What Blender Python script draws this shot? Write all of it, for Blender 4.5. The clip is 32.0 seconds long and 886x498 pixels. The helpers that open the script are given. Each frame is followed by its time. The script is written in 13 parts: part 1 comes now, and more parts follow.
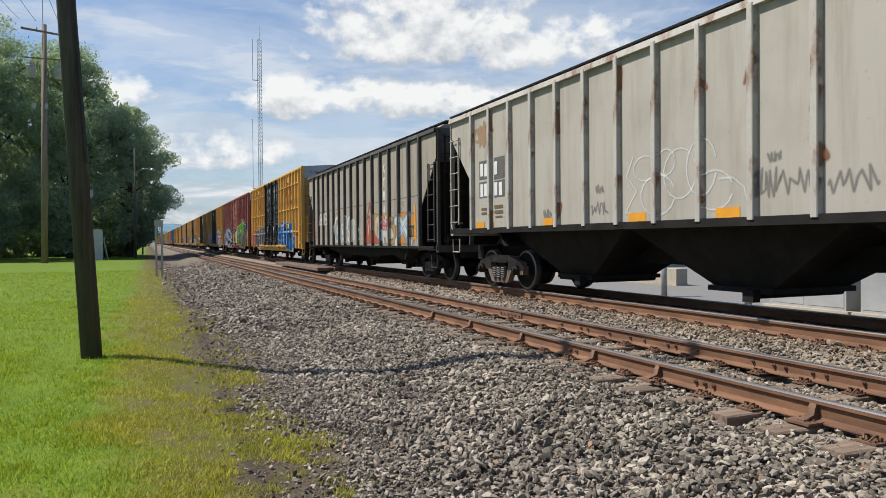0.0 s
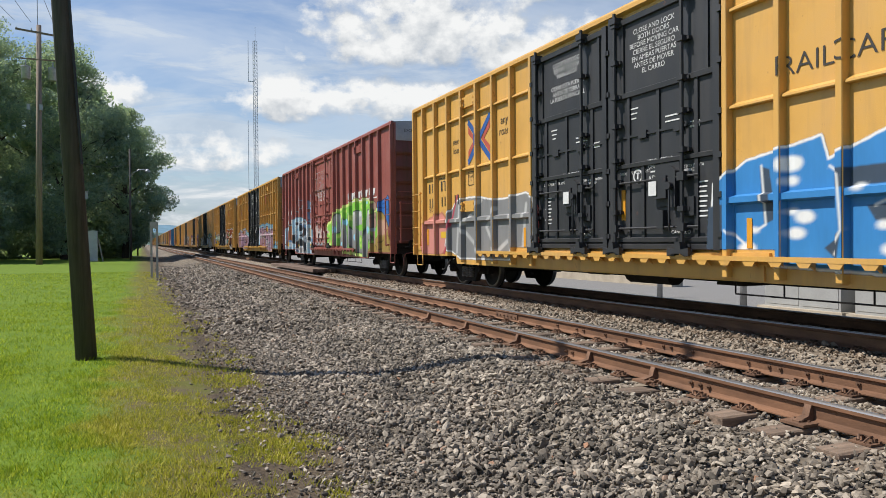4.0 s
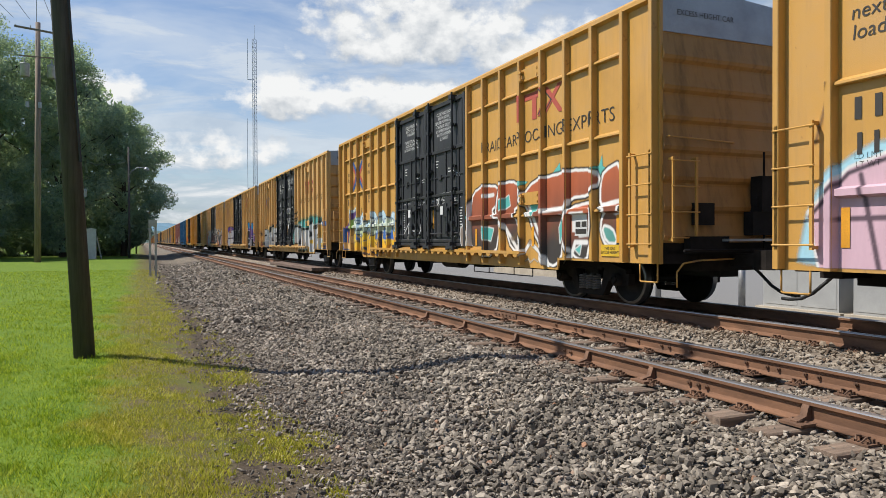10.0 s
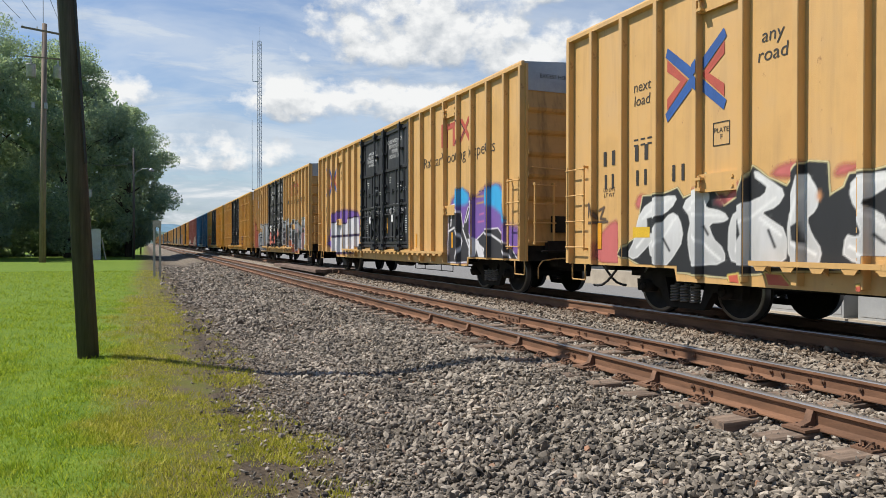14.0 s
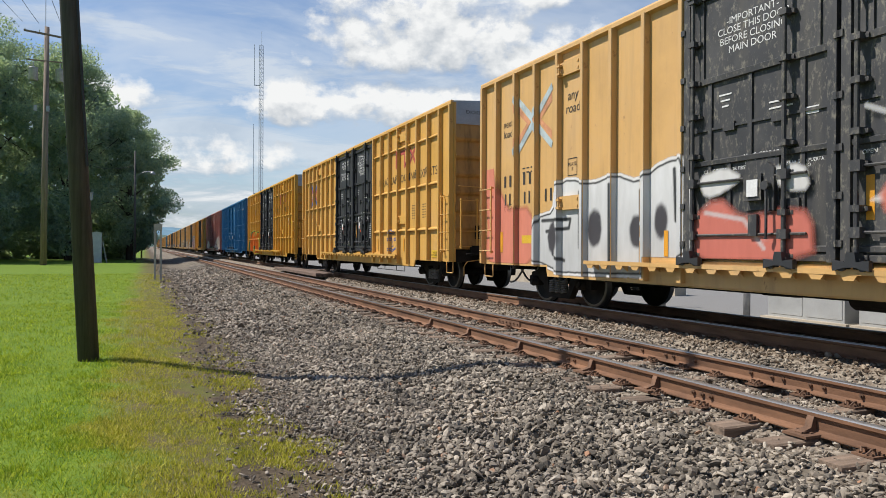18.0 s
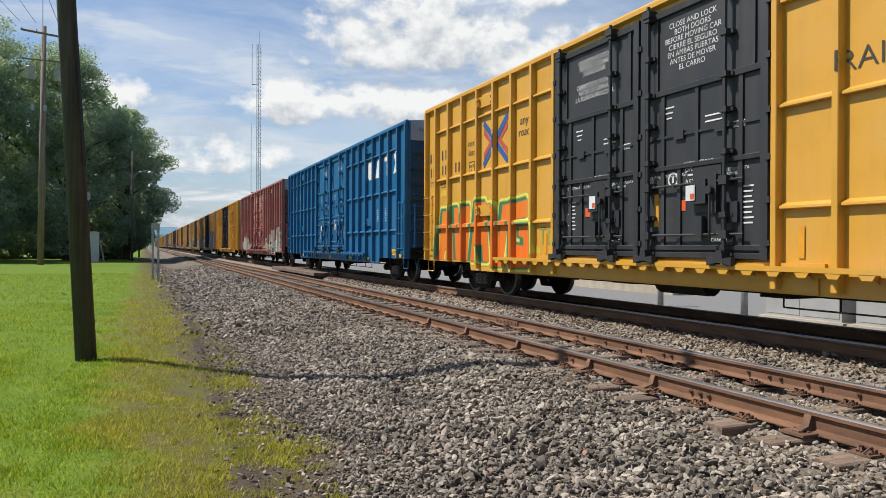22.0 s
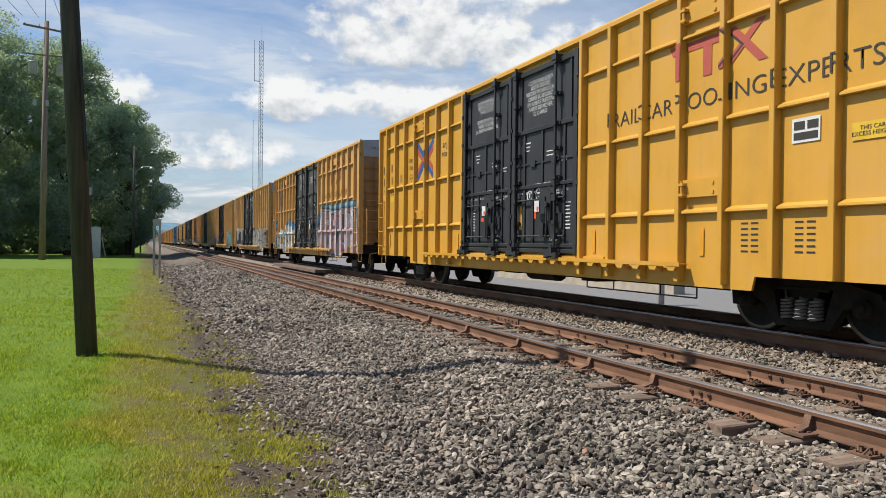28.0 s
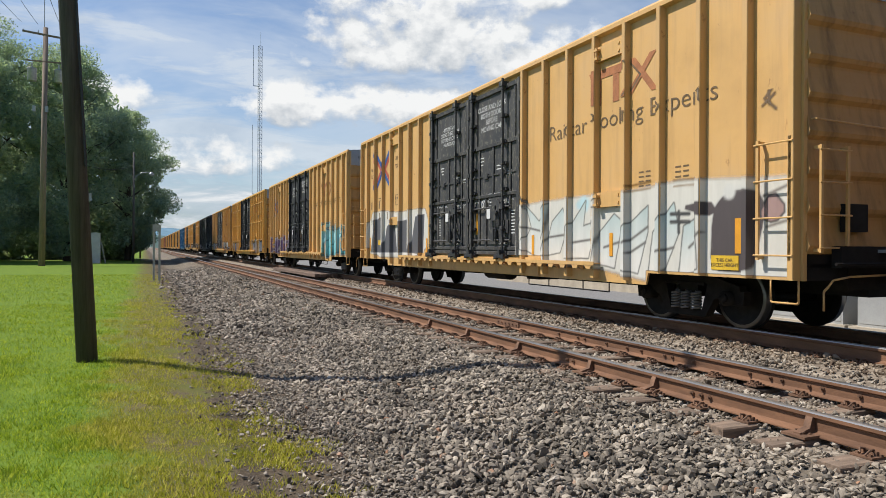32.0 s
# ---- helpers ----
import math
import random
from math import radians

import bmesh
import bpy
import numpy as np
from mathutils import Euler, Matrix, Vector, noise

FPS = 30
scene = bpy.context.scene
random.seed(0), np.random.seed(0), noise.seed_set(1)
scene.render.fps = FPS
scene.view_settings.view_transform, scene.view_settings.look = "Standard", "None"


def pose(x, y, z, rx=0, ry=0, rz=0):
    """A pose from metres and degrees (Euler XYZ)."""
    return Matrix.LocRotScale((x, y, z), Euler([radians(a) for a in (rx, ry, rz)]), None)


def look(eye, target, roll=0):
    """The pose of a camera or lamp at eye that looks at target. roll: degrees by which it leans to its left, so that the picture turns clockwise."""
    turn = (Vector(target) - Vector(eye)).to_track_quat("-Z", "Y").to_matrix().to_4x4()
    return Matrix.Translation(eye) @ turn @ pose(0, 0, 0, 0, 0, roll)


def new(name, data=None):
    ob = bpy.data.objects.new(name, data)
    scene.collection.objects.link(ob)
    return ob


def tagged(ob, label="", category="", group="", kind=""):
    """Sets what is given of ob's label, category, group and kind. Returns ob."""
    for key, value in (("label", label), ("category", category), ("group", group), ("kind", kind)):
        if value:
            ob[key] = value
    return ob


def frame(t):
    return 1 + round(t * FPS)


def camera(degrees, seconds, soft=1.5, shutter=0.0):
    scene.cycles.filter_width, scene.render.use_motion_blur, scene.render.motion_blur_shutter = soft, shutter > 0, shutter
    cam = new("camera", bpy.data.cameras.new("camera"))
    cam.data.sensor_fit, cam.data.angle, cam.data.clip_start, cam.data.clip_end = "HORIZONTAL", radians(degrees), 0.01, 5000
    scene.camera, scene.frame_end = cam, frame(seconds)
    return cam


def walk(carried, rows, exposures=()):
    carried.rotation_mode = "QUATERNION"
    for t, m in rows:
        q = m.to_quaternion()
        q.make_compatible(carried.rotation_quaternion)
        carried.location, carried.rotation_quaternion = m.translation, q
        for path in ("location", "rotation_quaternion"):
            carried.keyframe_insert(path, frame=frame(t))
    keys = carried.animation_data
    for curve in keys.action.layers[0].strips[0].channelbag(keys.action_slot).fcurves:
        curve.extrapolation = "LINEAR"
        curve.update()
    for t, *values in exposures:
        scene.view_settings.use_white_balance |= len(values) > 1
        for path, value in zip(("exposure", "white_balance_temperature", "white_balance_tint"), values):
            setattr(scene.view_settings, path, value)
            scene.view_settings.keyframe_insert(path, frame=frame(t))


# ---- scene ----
# The track runs along +Y; z = 0 is the top of the rails under the train.
EYE = (0.0, 0.0, 1.177)
PATH = [
    (0, 89.26, 0.49, -22.82), (0.5, 89.33, 0.49, -22.85), (1, 89.40, 0.54, -22.89), (1.5, 89.45, 0.49, -22.88),
    (2, 89.40, 0.56, -22.92), (2.5, 89.44, 0.55, -22.99), (3, 89.40, 0.43, -23.09), (3.5, 89.38, 0.44, -23.16),
    (5.5, 89.38, 0.64, -23.04), (6, 89.43, 0.57, -23.06), (6.5, 89.47, 0.50, -23.08), (7, 89.45, 0.36, -23.15),
    (7.5, 89.40, 0.39, -23.19), (8, 89.38, 0.44, -23.24), (8.5, 89.37, 0.43, -23.30), (9, 89.31, 0.41, -23.35),
    (9.5, 89.31, 0.35, -23.28), (10, 89.30, 0.28, -23.25), (10.5, 89.28, 0.24, -23.20), (11, 89.27, 0.28, -23.19),
    (11.5, 89.27, 0.26, -23.17), (12, 89.30, 0.16, -23.15), (12.5, 89.35, 0.14, -23.12), (13, 89.41, 0.01, -23.03),
    (13.5, 89.44, -0.04, -22.95), (14, 89.50, -0.04, -22.95), (14.5, 89.62, 0.01, -22.96), (16.5, 89.81, -0.07, -22.89),
    (17, 89.82, -0.06, -22.90), (17.5, 89.86, -0.21, -22.90), (18, 89.85, -0.26, -22.89), (18.5, 89.86, -0.22, -22.96),
    (19, 89.84, -0.33, -22.99), (19.5, 89.83, -0.37, -23.07), (20, 89.82, -0.33, -23.07), (20.5, 89.81, -0.35, -23.05),
    (21, 89.80, -0.34, -23.08), (21.5, 89.81, -0.37, -23.07), (22, 89.80, -0.23, -23.06), (22.5, 89.76, -0.31, -23.01),
    (23, 89.70, -0.55, -22.94), (23.5, 89.67, -0.55, -22.86), (24, 89.63, -0.49, -22.80), (24.5, 89.57, -0.61, -22.78),
    (25, 89.54, -0.69, -22.81), (25.5, 89.54, -0.65, -22.86), (27.5, 89.61, -0.68, -22.92), (28, 89.61, -0.61, -22.96),
    (28.5, 89.63, -0.58, -22.98), (29, 89.69, -0.49, -23.00), (29.5, 89.74, -0.52, -23.01), (30, 89.83, -0.47, -23.02),
    (30.5, 89.89, -0.43, -23.02), (31, 89.95, -0.35, -23.00), (31.5, 89.95, -0.30, -22.97), (32, 89.91, -0.27, -22.98),
]
EXPOSURE = 0.40
cam = camera(64.4, 32.0, soft=0.5)
walk(cam, [(t, pose(*EYE, rx, ry, rz)) for t, rx, ry, rz in PATH], exposures=[(0, EXPOSURE), (32, EXPOSURE)])


# ---- world and sun ----
SUN_AZ = Vector((-0.875, 0.484, 0.0))
SUN_EL = radians(54)


def build_world():
    w = bpy.data.worlds.new("sky")
    scene.world = w
    w.use_nodes = True
    nt = w.node_tree
    nt.nodes.clear()
    N, L = nt.nodes.new, nt.links.new
    sky = N("ShaderNodeTexSky")
    sky.sky_type = "NISHITA"
    sky.sun_disc = False
    sky.sun_elevation = SUN_EL
    sky.sun_rotation = math.atan2(SUN_AZ.x, SUN_AZ.y)
    sky.air_density, sky.dust_density, sky.ozone_density = 1.2, 0.6, 1.6
    geo = N("ShaderNodeTexCoord")
    sep = N("ShaderNodeSeparateXYZ")
    L(geo.outputs["Generated"], sep.inputs[0])

    def math_node(op, a, b=None, clamp=False):
        n = N("ShaderNodeMath")
        n.operation, n.use_clamp = op, clamp
        for i, v in enumerate((a, b)):
            if v is None:
                continue
            if isinstance(v, (int, float)):
                n.inputs[i].default_value = v
            else:
                L(v, n.inputs[i])
        return n.outputs[0]

    # azimuth and elevation of the view, in radians; 0 is along the track
    az = math_node("ARCTAN2", sep.outputs[0], sep.outputs[1])
    el = math_node("ARCSINE", sep.outputs[2])
    comb = N("ShaderNodeCombineXYZ")
    L(az, comb.inputs[0])
    L(el, comb.inputs[1])

    def fbm(scale, sx, sy, detail, rough, off=0.0, dist=0.0):
        mp = N("ShaderNodeMapping")
        mp.inputs["Scale"].default_value = (sx, sy, 1)
        mp.inputs["Location"].default_value = (off, off * 0.7, off * 1.3)
        L(comb.outputs[0], mp.inputs[0])
        n = N("ShaderNodeTexNoise")
        n.inputs["Scale"].default_value = scale
        n.inputs["Detail"].default_value = detail
        n.inputs["Roughness"].default_value = rough
        n.inputs["Distortion"].default_value = dist
        L(mp.outputs[0], n.inputs["Vector"])
        return n.outputs["Fac"]

    # the heaped clouds over the train and over the trees
    def density(rise):
        """How thick the heaped cloud is; rise: looked at so much higher."""
        el2 = math_node("ADD", el, rise)
        heaps = None
        for a, e, wa, up, down in HEAPS:
            u = math_node("DIVIDE", math_node("SUBTRACT", az, radians(a)), radians(wa))
            d = math_node("SUBTRACT", el2, radians(e))
            v = math_node("MAXIMUM", math_node("DIVIDE", d, radians(up)), math_node("DIVIDE", d, -radians(down)))
            h = math_node("SUBTRACT", 1.0, math_node("ADD", math_node("MULTIPLY", u, u), math_node("MULTIPLY", v, v)))
            heaps = h if heaps is None else math_node("MAXIMUM", heaps, h)
        heaps = math_node("MAXIMUM", heaps, -1.2)
        pos = N("ShaderNodeCombineXYZ")
        L(az, pos.inputs[0])
        L(el2, pos.inputs[1])
        total = math_node("SUBTRACT", math_node("MULTIPLY", heaps, 0.62), 0.10)
        for scale, detail, amount, off in ((9.0, 3, 2.6, 3.1), (24.0, 7, 2.3, 8.4)):
            mp = N("ShaderNodeMapping")
            mp.inputs["Scale"].default_value = (1, 1.35, 1)
            mp.inputs["Location"].default_value = (off, off * 0.7, off * 1.3)
            L(pos.outputs[0], mp.inputs[0])
            n = N("ShaderNodeTexNoise")
            n.inputs["Scale"].default_value, n.inputs["Detail"].default_value, n.inputs["Roughness"].default_value = scale, detail, 0.6
            L(mp.outputs[0], n.inputs["Vector"])
            total = math_node("ADD", total, math_node("MULTIPLY", math_node("SUBTRACT", n.outputs["Fac"], 0.5), amount))
        return total

    dense = density(0.0)
    above = density(radians(1.5))
    heap_mask = math_node("MULTIPLY", math_node("ADD", dense, 0.16), 1.7, True)
    # tops are bright; where more cloud lies above, it is shaded
    shade = math_node("ADD", 0.62, math_node("MULTIPLY", math_node("SUBTRACT", dense, above), 0.85), True)
    # long thin streaks lower down and all over the rest of the sky
    streak = fbm(3.2, 1.0, 6.5, 7, 0.62, 1.7, 0.4)
    veil = fbm(2.3, 1.0, 2.6, 6, 0.6, 5.2, 0.5)
    low = math_node("MULTIPLY", math_node("SUBTRACT", radians(22), el), 3.2, True)
    thin = math_node("MULTIPLY", math_node("SUBTRACT", math_node("ADD", streak, math_node("MULTIPLY", low, 0.15)), 0.49), 5.2, True)
    thin2 = math_node("MULTIPLY", math_node("SUBTRACT", veil, 0.40), 3.0, True)
    high = math_node("MULTIPLY", math_node("SUBTRACT", radians(42), el), 3.0, True)
    wisps = math_node("MAXIMUM", math_node("MULTIPLY", thin, 0.78), math_node("MULTIPLY", thin2, 0.72))
    # the veil is thinned behind the viewer, to lessen unseen fill light on shaded faces
    ahead = math_node("ADD", 0.5, math_node("MULTIPLY", math_node("COSINE", math_node("SUBTRACT", az, radians(5))), 0.7), True)
    wisps = math_node("MULTIPLY", wisps, ahead)
    # flat banks of cloud near the horizon, soft at their edges
    bank = fbm(7.0, 1.0, 4.2, 6, 0.6, 9.3, 0.3)
    near = math_node("MULTIPLY", math_node("SUBTRACT", radians(9.0), el), 18.0, True)
    banks = math_node("MULTIPLY", math_node("MULTIPLY", math_node("MULTIPLY", math_node("SUBTRACT", bank, 0.46), 5.5, True), near), 0.85)
    bank_tone = math_node("MULTIPLY", math_node("SUBTRACT", bank, 0.5), 5.0, True)

    def mix(fac, a, b):
        m = N("ShaderNodeMix")
        m.data_type = "RGBA"
        L(fac, m.inputs["Factor"]) if not isinstance(fac, float) else setattr(m.inputs["Factor"], "default_value", fac)
        for k, v in (("A", a), ("B", b)):
            s = [i for i in m.inputs if i.name == k and i.type == "RGBA"][0]
            if isinstance(v, tuple):
                s.default_value = (*v, 1)
            else:
                L(v, s)
        return [o for o in m.outputs if o.type == "RGBA"][0]

    up = math_node("MULTIPLY", math_node("ADD", sep.outputs[2], 0.02), 30.0, True)
    cloud = mix(shade, CLOUD_GREY, CLOUD_WHITE)
    streaks = mix(math_node("MULTIPLY", math_node("SUBTRACT", veil, 0.4), 5.0, True), STREAK_GREY, STREAK_WHITE)
    tint = N("ShaderNodeMix")
    tint.data_type, tint.blend_type = "RGBA", "MULTIPLY"
    tint.inputs["Factor"].default_value = 1.0
    L(sky.outputs[0], tint.inputs[6])
    tint.inputs[7].default_value = (*SKY_TINT, 1)
    c = mix(math_node("MULTIPLY", math_node("MULTIPLY", wisps, up), high), tint.outputs[2], streaks)
    c = mix(math_node("MULTIPLY", banks, up), c, mix(bank_tone, STREAK_GREY, CLOUD_WHITE))
    c = mix(heap_mask, c, cloud)
    bg = N("ShaderNodeBackground")
    bg.inputs["Strength"].default_value = SKY_STRENGTH
    L(c, bg.inputs["Color"])
    out = N("ShaderNodeOutputWorld")
    L(bg.outputs[0], out.inputs[0])


SKY_STRENGTH = 0.074
SKY_TINT = (0.88, 1.01, 1.22)
CLOUD_WHITE, CLOUD_GREY = (9.3, 9.4, 9.4), (4.7, 5.2, 5.8)
STREAK_WHITE, STREAK_GREY = (7.2, 7.8, 8.4), (4.0, 4.9, 6.1)
# heaps of cloud: azimuth, elevation, half width, rise, drop, in degrees
HEAPS = [(20, 15.8, 9.5, 5.0, 2.0), (29, 15.2, 8, 4.0, 1.8), (14.5, 11.3, 9.0, 2.4, 1.4), (23, 11.0, 6, 2.0, 1.2), (-2.4, 10.4, 3.6, 2.0, 1.4), (5.2, 6.8, 5.0, 1.8, 1.3), (31.5, 19.2, 2.6, 1.3, 1.0),
         (75, 14, 10, 4, 2.5), (-65, 15, 11, 4, 2.5), (150, 13, 12, 4, 2.5)]
build_world()
sun = new("sun", bpy.data.lights.new("sun", "SUN"))
sun.data.energy, sun.data.angle, sun.data.color = 5.0, radians(0.53), (1.0, 0.95, 0.885)
sun_way = SUN_AZ * math.cos(SUN_EL) + Vector((0, 0, math.sin(SUN_EL)))
sun.matrix_world = look(sun_way * 60, (0, 0, 0))


# ---- materials ----
def nodes_of(name):
    m = bpy.data.materials.new(name)
    m.use_nodes = True
    nt = m.node_tree
    return m, nt, nt.nodes["Principled BSDF"]


def link_noise(nt, coord, scale, detail=4.0, rough=0.55, stretch=None):
    n = nt.nodes.new("ShaderNodeTexNoise")
    n.inputs["Scale"].default_value = scale
    n.inputs["Detail"].default_value = detail
    n.inputs["Roughness"].default_value = rough
    src = coord
    if stretch:
        mp = nt.nodes.new("ShaderNodeMapping")
        mp.inputs["Scale"].default_value = stretch
        nt.links.new(coord, mp.inputs[0])
        src = mp.outputs[0]
    nt.links.new(src, n.inputs["Vector"])
    return n.outputs["Fac"]


def ramp(nt, fac, stops):
    r = nt.nodes.new("ShaderNodeValToRGB")
    el = r.color_ramp.elements
    while len(el) < len(stops):
        el.new(0.5)
    for e, (p, c) in zip(el, stops):
        e.position = p
        e.color = (*c, 1) if len(c) == 3 else c
    nt.links.new(fac, r.inputs[0])
    return r.outputs[0]


def mix_col(nt, fac, a, b, blend="MIX"):
    m = nt.nodes.new("ShaderNodeMix")
    m.data_type, m.blend_type = "RGBA", blend
    for sock, v in ((m.inputs[0], fac), (m.inputs[6], a), (m.inputs[7], b)):
        if isinstance(v, (int, float)):
            sock.default_value = v
        elif isinstance(v, tuple):
            sock.default_value = (*v, 1) if len(v) == 3 else v
        else:
            nt.links.new(v, sock)
    return m.outputs[2]


def add_bump(nt, bsdf, height, strength, distance):
    b = nt.nodes.new("ShaderNodeBump")
    b.inputs["Strength"].default_value = strength
    b.inputs["Distance"].default_value = distance
    nt.links.new(height, b.inputs["Height"])
    nt.links.new(b.outputs[0], bsdf.inputs["Normal"])


TONE_SCALE = 0.8  # plain colours cut by a fifth, so shade deepens against the raised exposure


def plain(name, col, rough=0.6, metal=0.0, vary=0.25, scale=6.0, bump=0.15, dist=0.004, grain=60.0, stretch=None, rand=0.0, gloss=0.5):
    """A surface with variation at two scales, fine relief and a slight change from piece to piece."""
    m, nt, b = nodes_of(name)
    col = tuple(c * TONE_SCALE for c in col)
    tc = nt.nodes.new("ShaderNodeTexCoord").outputs["Object"]
    big = link_noise(nt, tc, scale, 5, 0.6, stretch)
    fine = link_noise(nt, tc, grain, 3, 0.6, stretch)
    dark = tuple(c * (1 - vary) for c in col)
    light = tuple(min(c * (1 + vary), 1) for c in col)
    c = ramp(nt, big, [(0.3, dark), (0.7, light)])
    c = mix_col(nt, 0.35, c, ramp(nt, fine, [(0.25, (0.55, 0.55, 0.55)), (0.75, (1.3, 1.3, 1.3))]), "MULTIPLY")
    if rand:
        info = nt.nodes.new("ShaderNodeObjectInfo")
        c = mix_col(nt, 1.0, c, ramp(nt, info.outputs["Random"], [(0, (1 - rand,) * 3), (1, (1 + rand,) * 3)]), "MULTIPLY")
    nt.links.new(c, b.inputs["Base Color"])
    b.inputs["Roughness"].default_value = rough
    b.inputs["Metallic"].default_value = metal
    b.inputs["Specular IOR Level"].default_value = gloss
    if bump:
        add_bump(nt, b, fine, bump, dist)
    return m


def car_paint(name, col, dirt=0.35, rust=0.12, rough=0.45, grime=(0.16, 0.115, 0.07), fade=0.12, lump=7.0, chip=(0.16, 0.06, 0.025)):
    """Railcar paint: sun-faded patches, patches of grime, thin run-down streaks and flecks of rust."""
    m, nt, b = nodes_of(name)
    tc = nt.nodes.new("ShaderNodeTexCoord").outputs["Object"]
    patch = link_noise(nt, tc, 0.8, 5, 0.6)
    streak = link_noise(nt, tc, 5.0, 4, 0.6, (1, 1, 0.09))
    fleck = link_noise(nt, tc, lump, 8, 0.72, (1, 1, 0.5))
    grain = link_noise(nt, tc, 90.0, 2, 0.5)
    pale = tuple(c + (0.75 - c) * fade for c in col)
    deep = tuple(c * 0.86 for c in col)
    c = ramp(nt, patch, [(0.3, deep), (0.5, col), (0.75, pale)])
    c = mix_col(nt, ramp(nt, streak, [(0.48, (0, 0, 0)), (0.75, (dirt,) * 3)]), c, grime)
    c = mix_col(nt, ramp(nt, patch, [(0.5, (0, 0, 0)), (0.8, (dirt * 0.5,) * 3)]), c, grime)
    c = mix_col(nt, ramp(nt, fleck, [(0.66 - rust * 0.5, (0, 0, 0)), (0.74 - rust * 0.35, (0.85,) * 3)]), c, chip)
    nt.links.new(c, b.inputs["Base Color"])
    nt.links.new(ramp(nt, streak, [(0.3, (rough,) * 3), (0.8, (min(rough + 0.25, 1),) * 3)]), b.inputs["Roughness"])
    both = nt.nodes.new("ShaderNodeMath")
    both.operation = "ADD"
    nt.links.new(patch, both.inputs[0])
    nt.links.new(grain, both.inputs[1])
    add_bump(nt, b, both.outputs[0], 0.12, 0.012)
    return m


def sprayed(name):
    """Spray paint and lettering that carry their own colours and cover."""
    m, nt, b = nodes_of(name)
    at = nt.nodes.new("ShaderNodeVertexColor")
    at.layer_name = "paint"
    tc = nt.nodes.new("ShaderNodeTexCoord").outputs["Object"]
    n = link_noise(nt, tc, 5.0, 5, 0.6, (1, 1, 0.25))
    c = mix_col(nt, 0.5, at.outputs["Color"], ramp(nt, n, [(0.25, (0.60, 0.59, 0.56)), (0.65, (0.92, 0.92, 0.92))]), "MULTIPLY")
    nt.links.new(c, b.inputs["Base Color"])
    b.inputs["Roughness"].default_value = 0.5
    nt.links.new(at.outputs["Alpha"], b.inputs["Alpha"])
    return m


def ground_stone(name, stops, scale):
    m, nt, b = nodes_of(name)
    g = nt.nodes.new("ShaderNodeNewGeometry")
    tc = nt.nodes.new("ShaderNodeTexCoord").outputs["Object"]
    fine = link_noise(nt, tc, scale, 5, 0.65)
    c = ramp(nt, g.outputs["Random Per Island"], stops)
    c = mix_col(nt, 0.6, c, ramp(nt, fine, [(0.25, (0.6,) * 3), (0.75, (1.3,) * 3)]), "MULTIPLY")
    # broad dull stains over many stones
    stain = link_noise(nt, tc, 1.1, 4, 0.6)
    c = mix_col(nt, 0.85, c, ramp(nt, stain, [(0.34, (0.58, 0.57, 0.55)), (0.52, (1.0, 1.0, 1.0)), (0.70, (1.22, 1.2, 1.18))]), "MULTIPLY")
    nt.links.new(c, b.inputs["Base Color"])
    b.inputs["Roughness"].default_value = 0.85
    add_bump(nt, b, fine, 0.4, 0.006)
    return m


def leaf_mat():
    m, nt, b = nodes_of("tree_leaf")
    g = nt.nodes.new("ShaderNodeNewGeometry")
    tc = nt.nodes.new("ShaderNodeTexCoord").outputs["Object"]
    big = link_noise(nt, tc, 0.25, 3, 0.6)
    # leaf colours lifted and blued to hold the haze over distant trees
    c = ramp(nt, g.outputs["Random Per Island"], [(0.0, (0.24, 0.33, 0.29)), (0.5, (0.30, 0.40, 0.33)), (1.0, (0.37, 0.45, 0.33))])
    c = mix_col(nt, 0.5, c, ramp(nt, big, [(0.3, (0.7, 0.75, 0.8)), (0.7, (1.25, 1.2, 1.0))]), "MULTIPLY")
    nt.links.new(c, b.inputs["Base Color"])
    b.inputs["Roughness"].default_value = 0.7
    b.inputs["Specular IOR Level"].default_value = 0.12
    tr = nt.nodes.new("ShaderNodeBsdfTranslucent")
    # light that comes through a leaf is yellower than what it throws back
    nt.links.new(mix_col(nt, 1.0, c, (1.15, 1.1, 0.68), "MULTIPLY"), tr.inputs[0])
    mx = nt.nodes.new("ShaderNodeMixShader")
    mx.inputs[0].default_value = 0.55
    out = nt.nodes["Material Output"]
    nt.links.new(b.outputs[0], mx.inputs[1])
    nt.links.new(tr.outputs[0], mx.inputs[2])
    nt.links.new(mx.outputs[0], out.inputs[0])
    return m


M = {}
M["yellow"] = car_paint("yellow_car_paint", (0.575, 0.318, 0.074), 0.24, 0.05, 0.30, fade=0.05)
M["tan_yellow"] = car_paint("sun_bleached_yellow_car_paint", (0.555, 0.33, 0.118), 0.26, 0.06, 0.36, fade=0.06)
M["ochre"] = car_paint("dull_ochre_car_paint", (0.50, 0.268, 0.060), 0.28, 0.05, 0.34, fade=0.05)
M["yellow_old"] = car_paint("faded_yellow_car_paint", (0.54, 0.295, 0.085), 0.42, 0.15, 0.42, fade=0.1)
M["bright"] = car_paint("fresh_yellow_car_paint", (0.55, 0.285, 0.034), 0.10, 0.0, 0.28, fade=0.05)
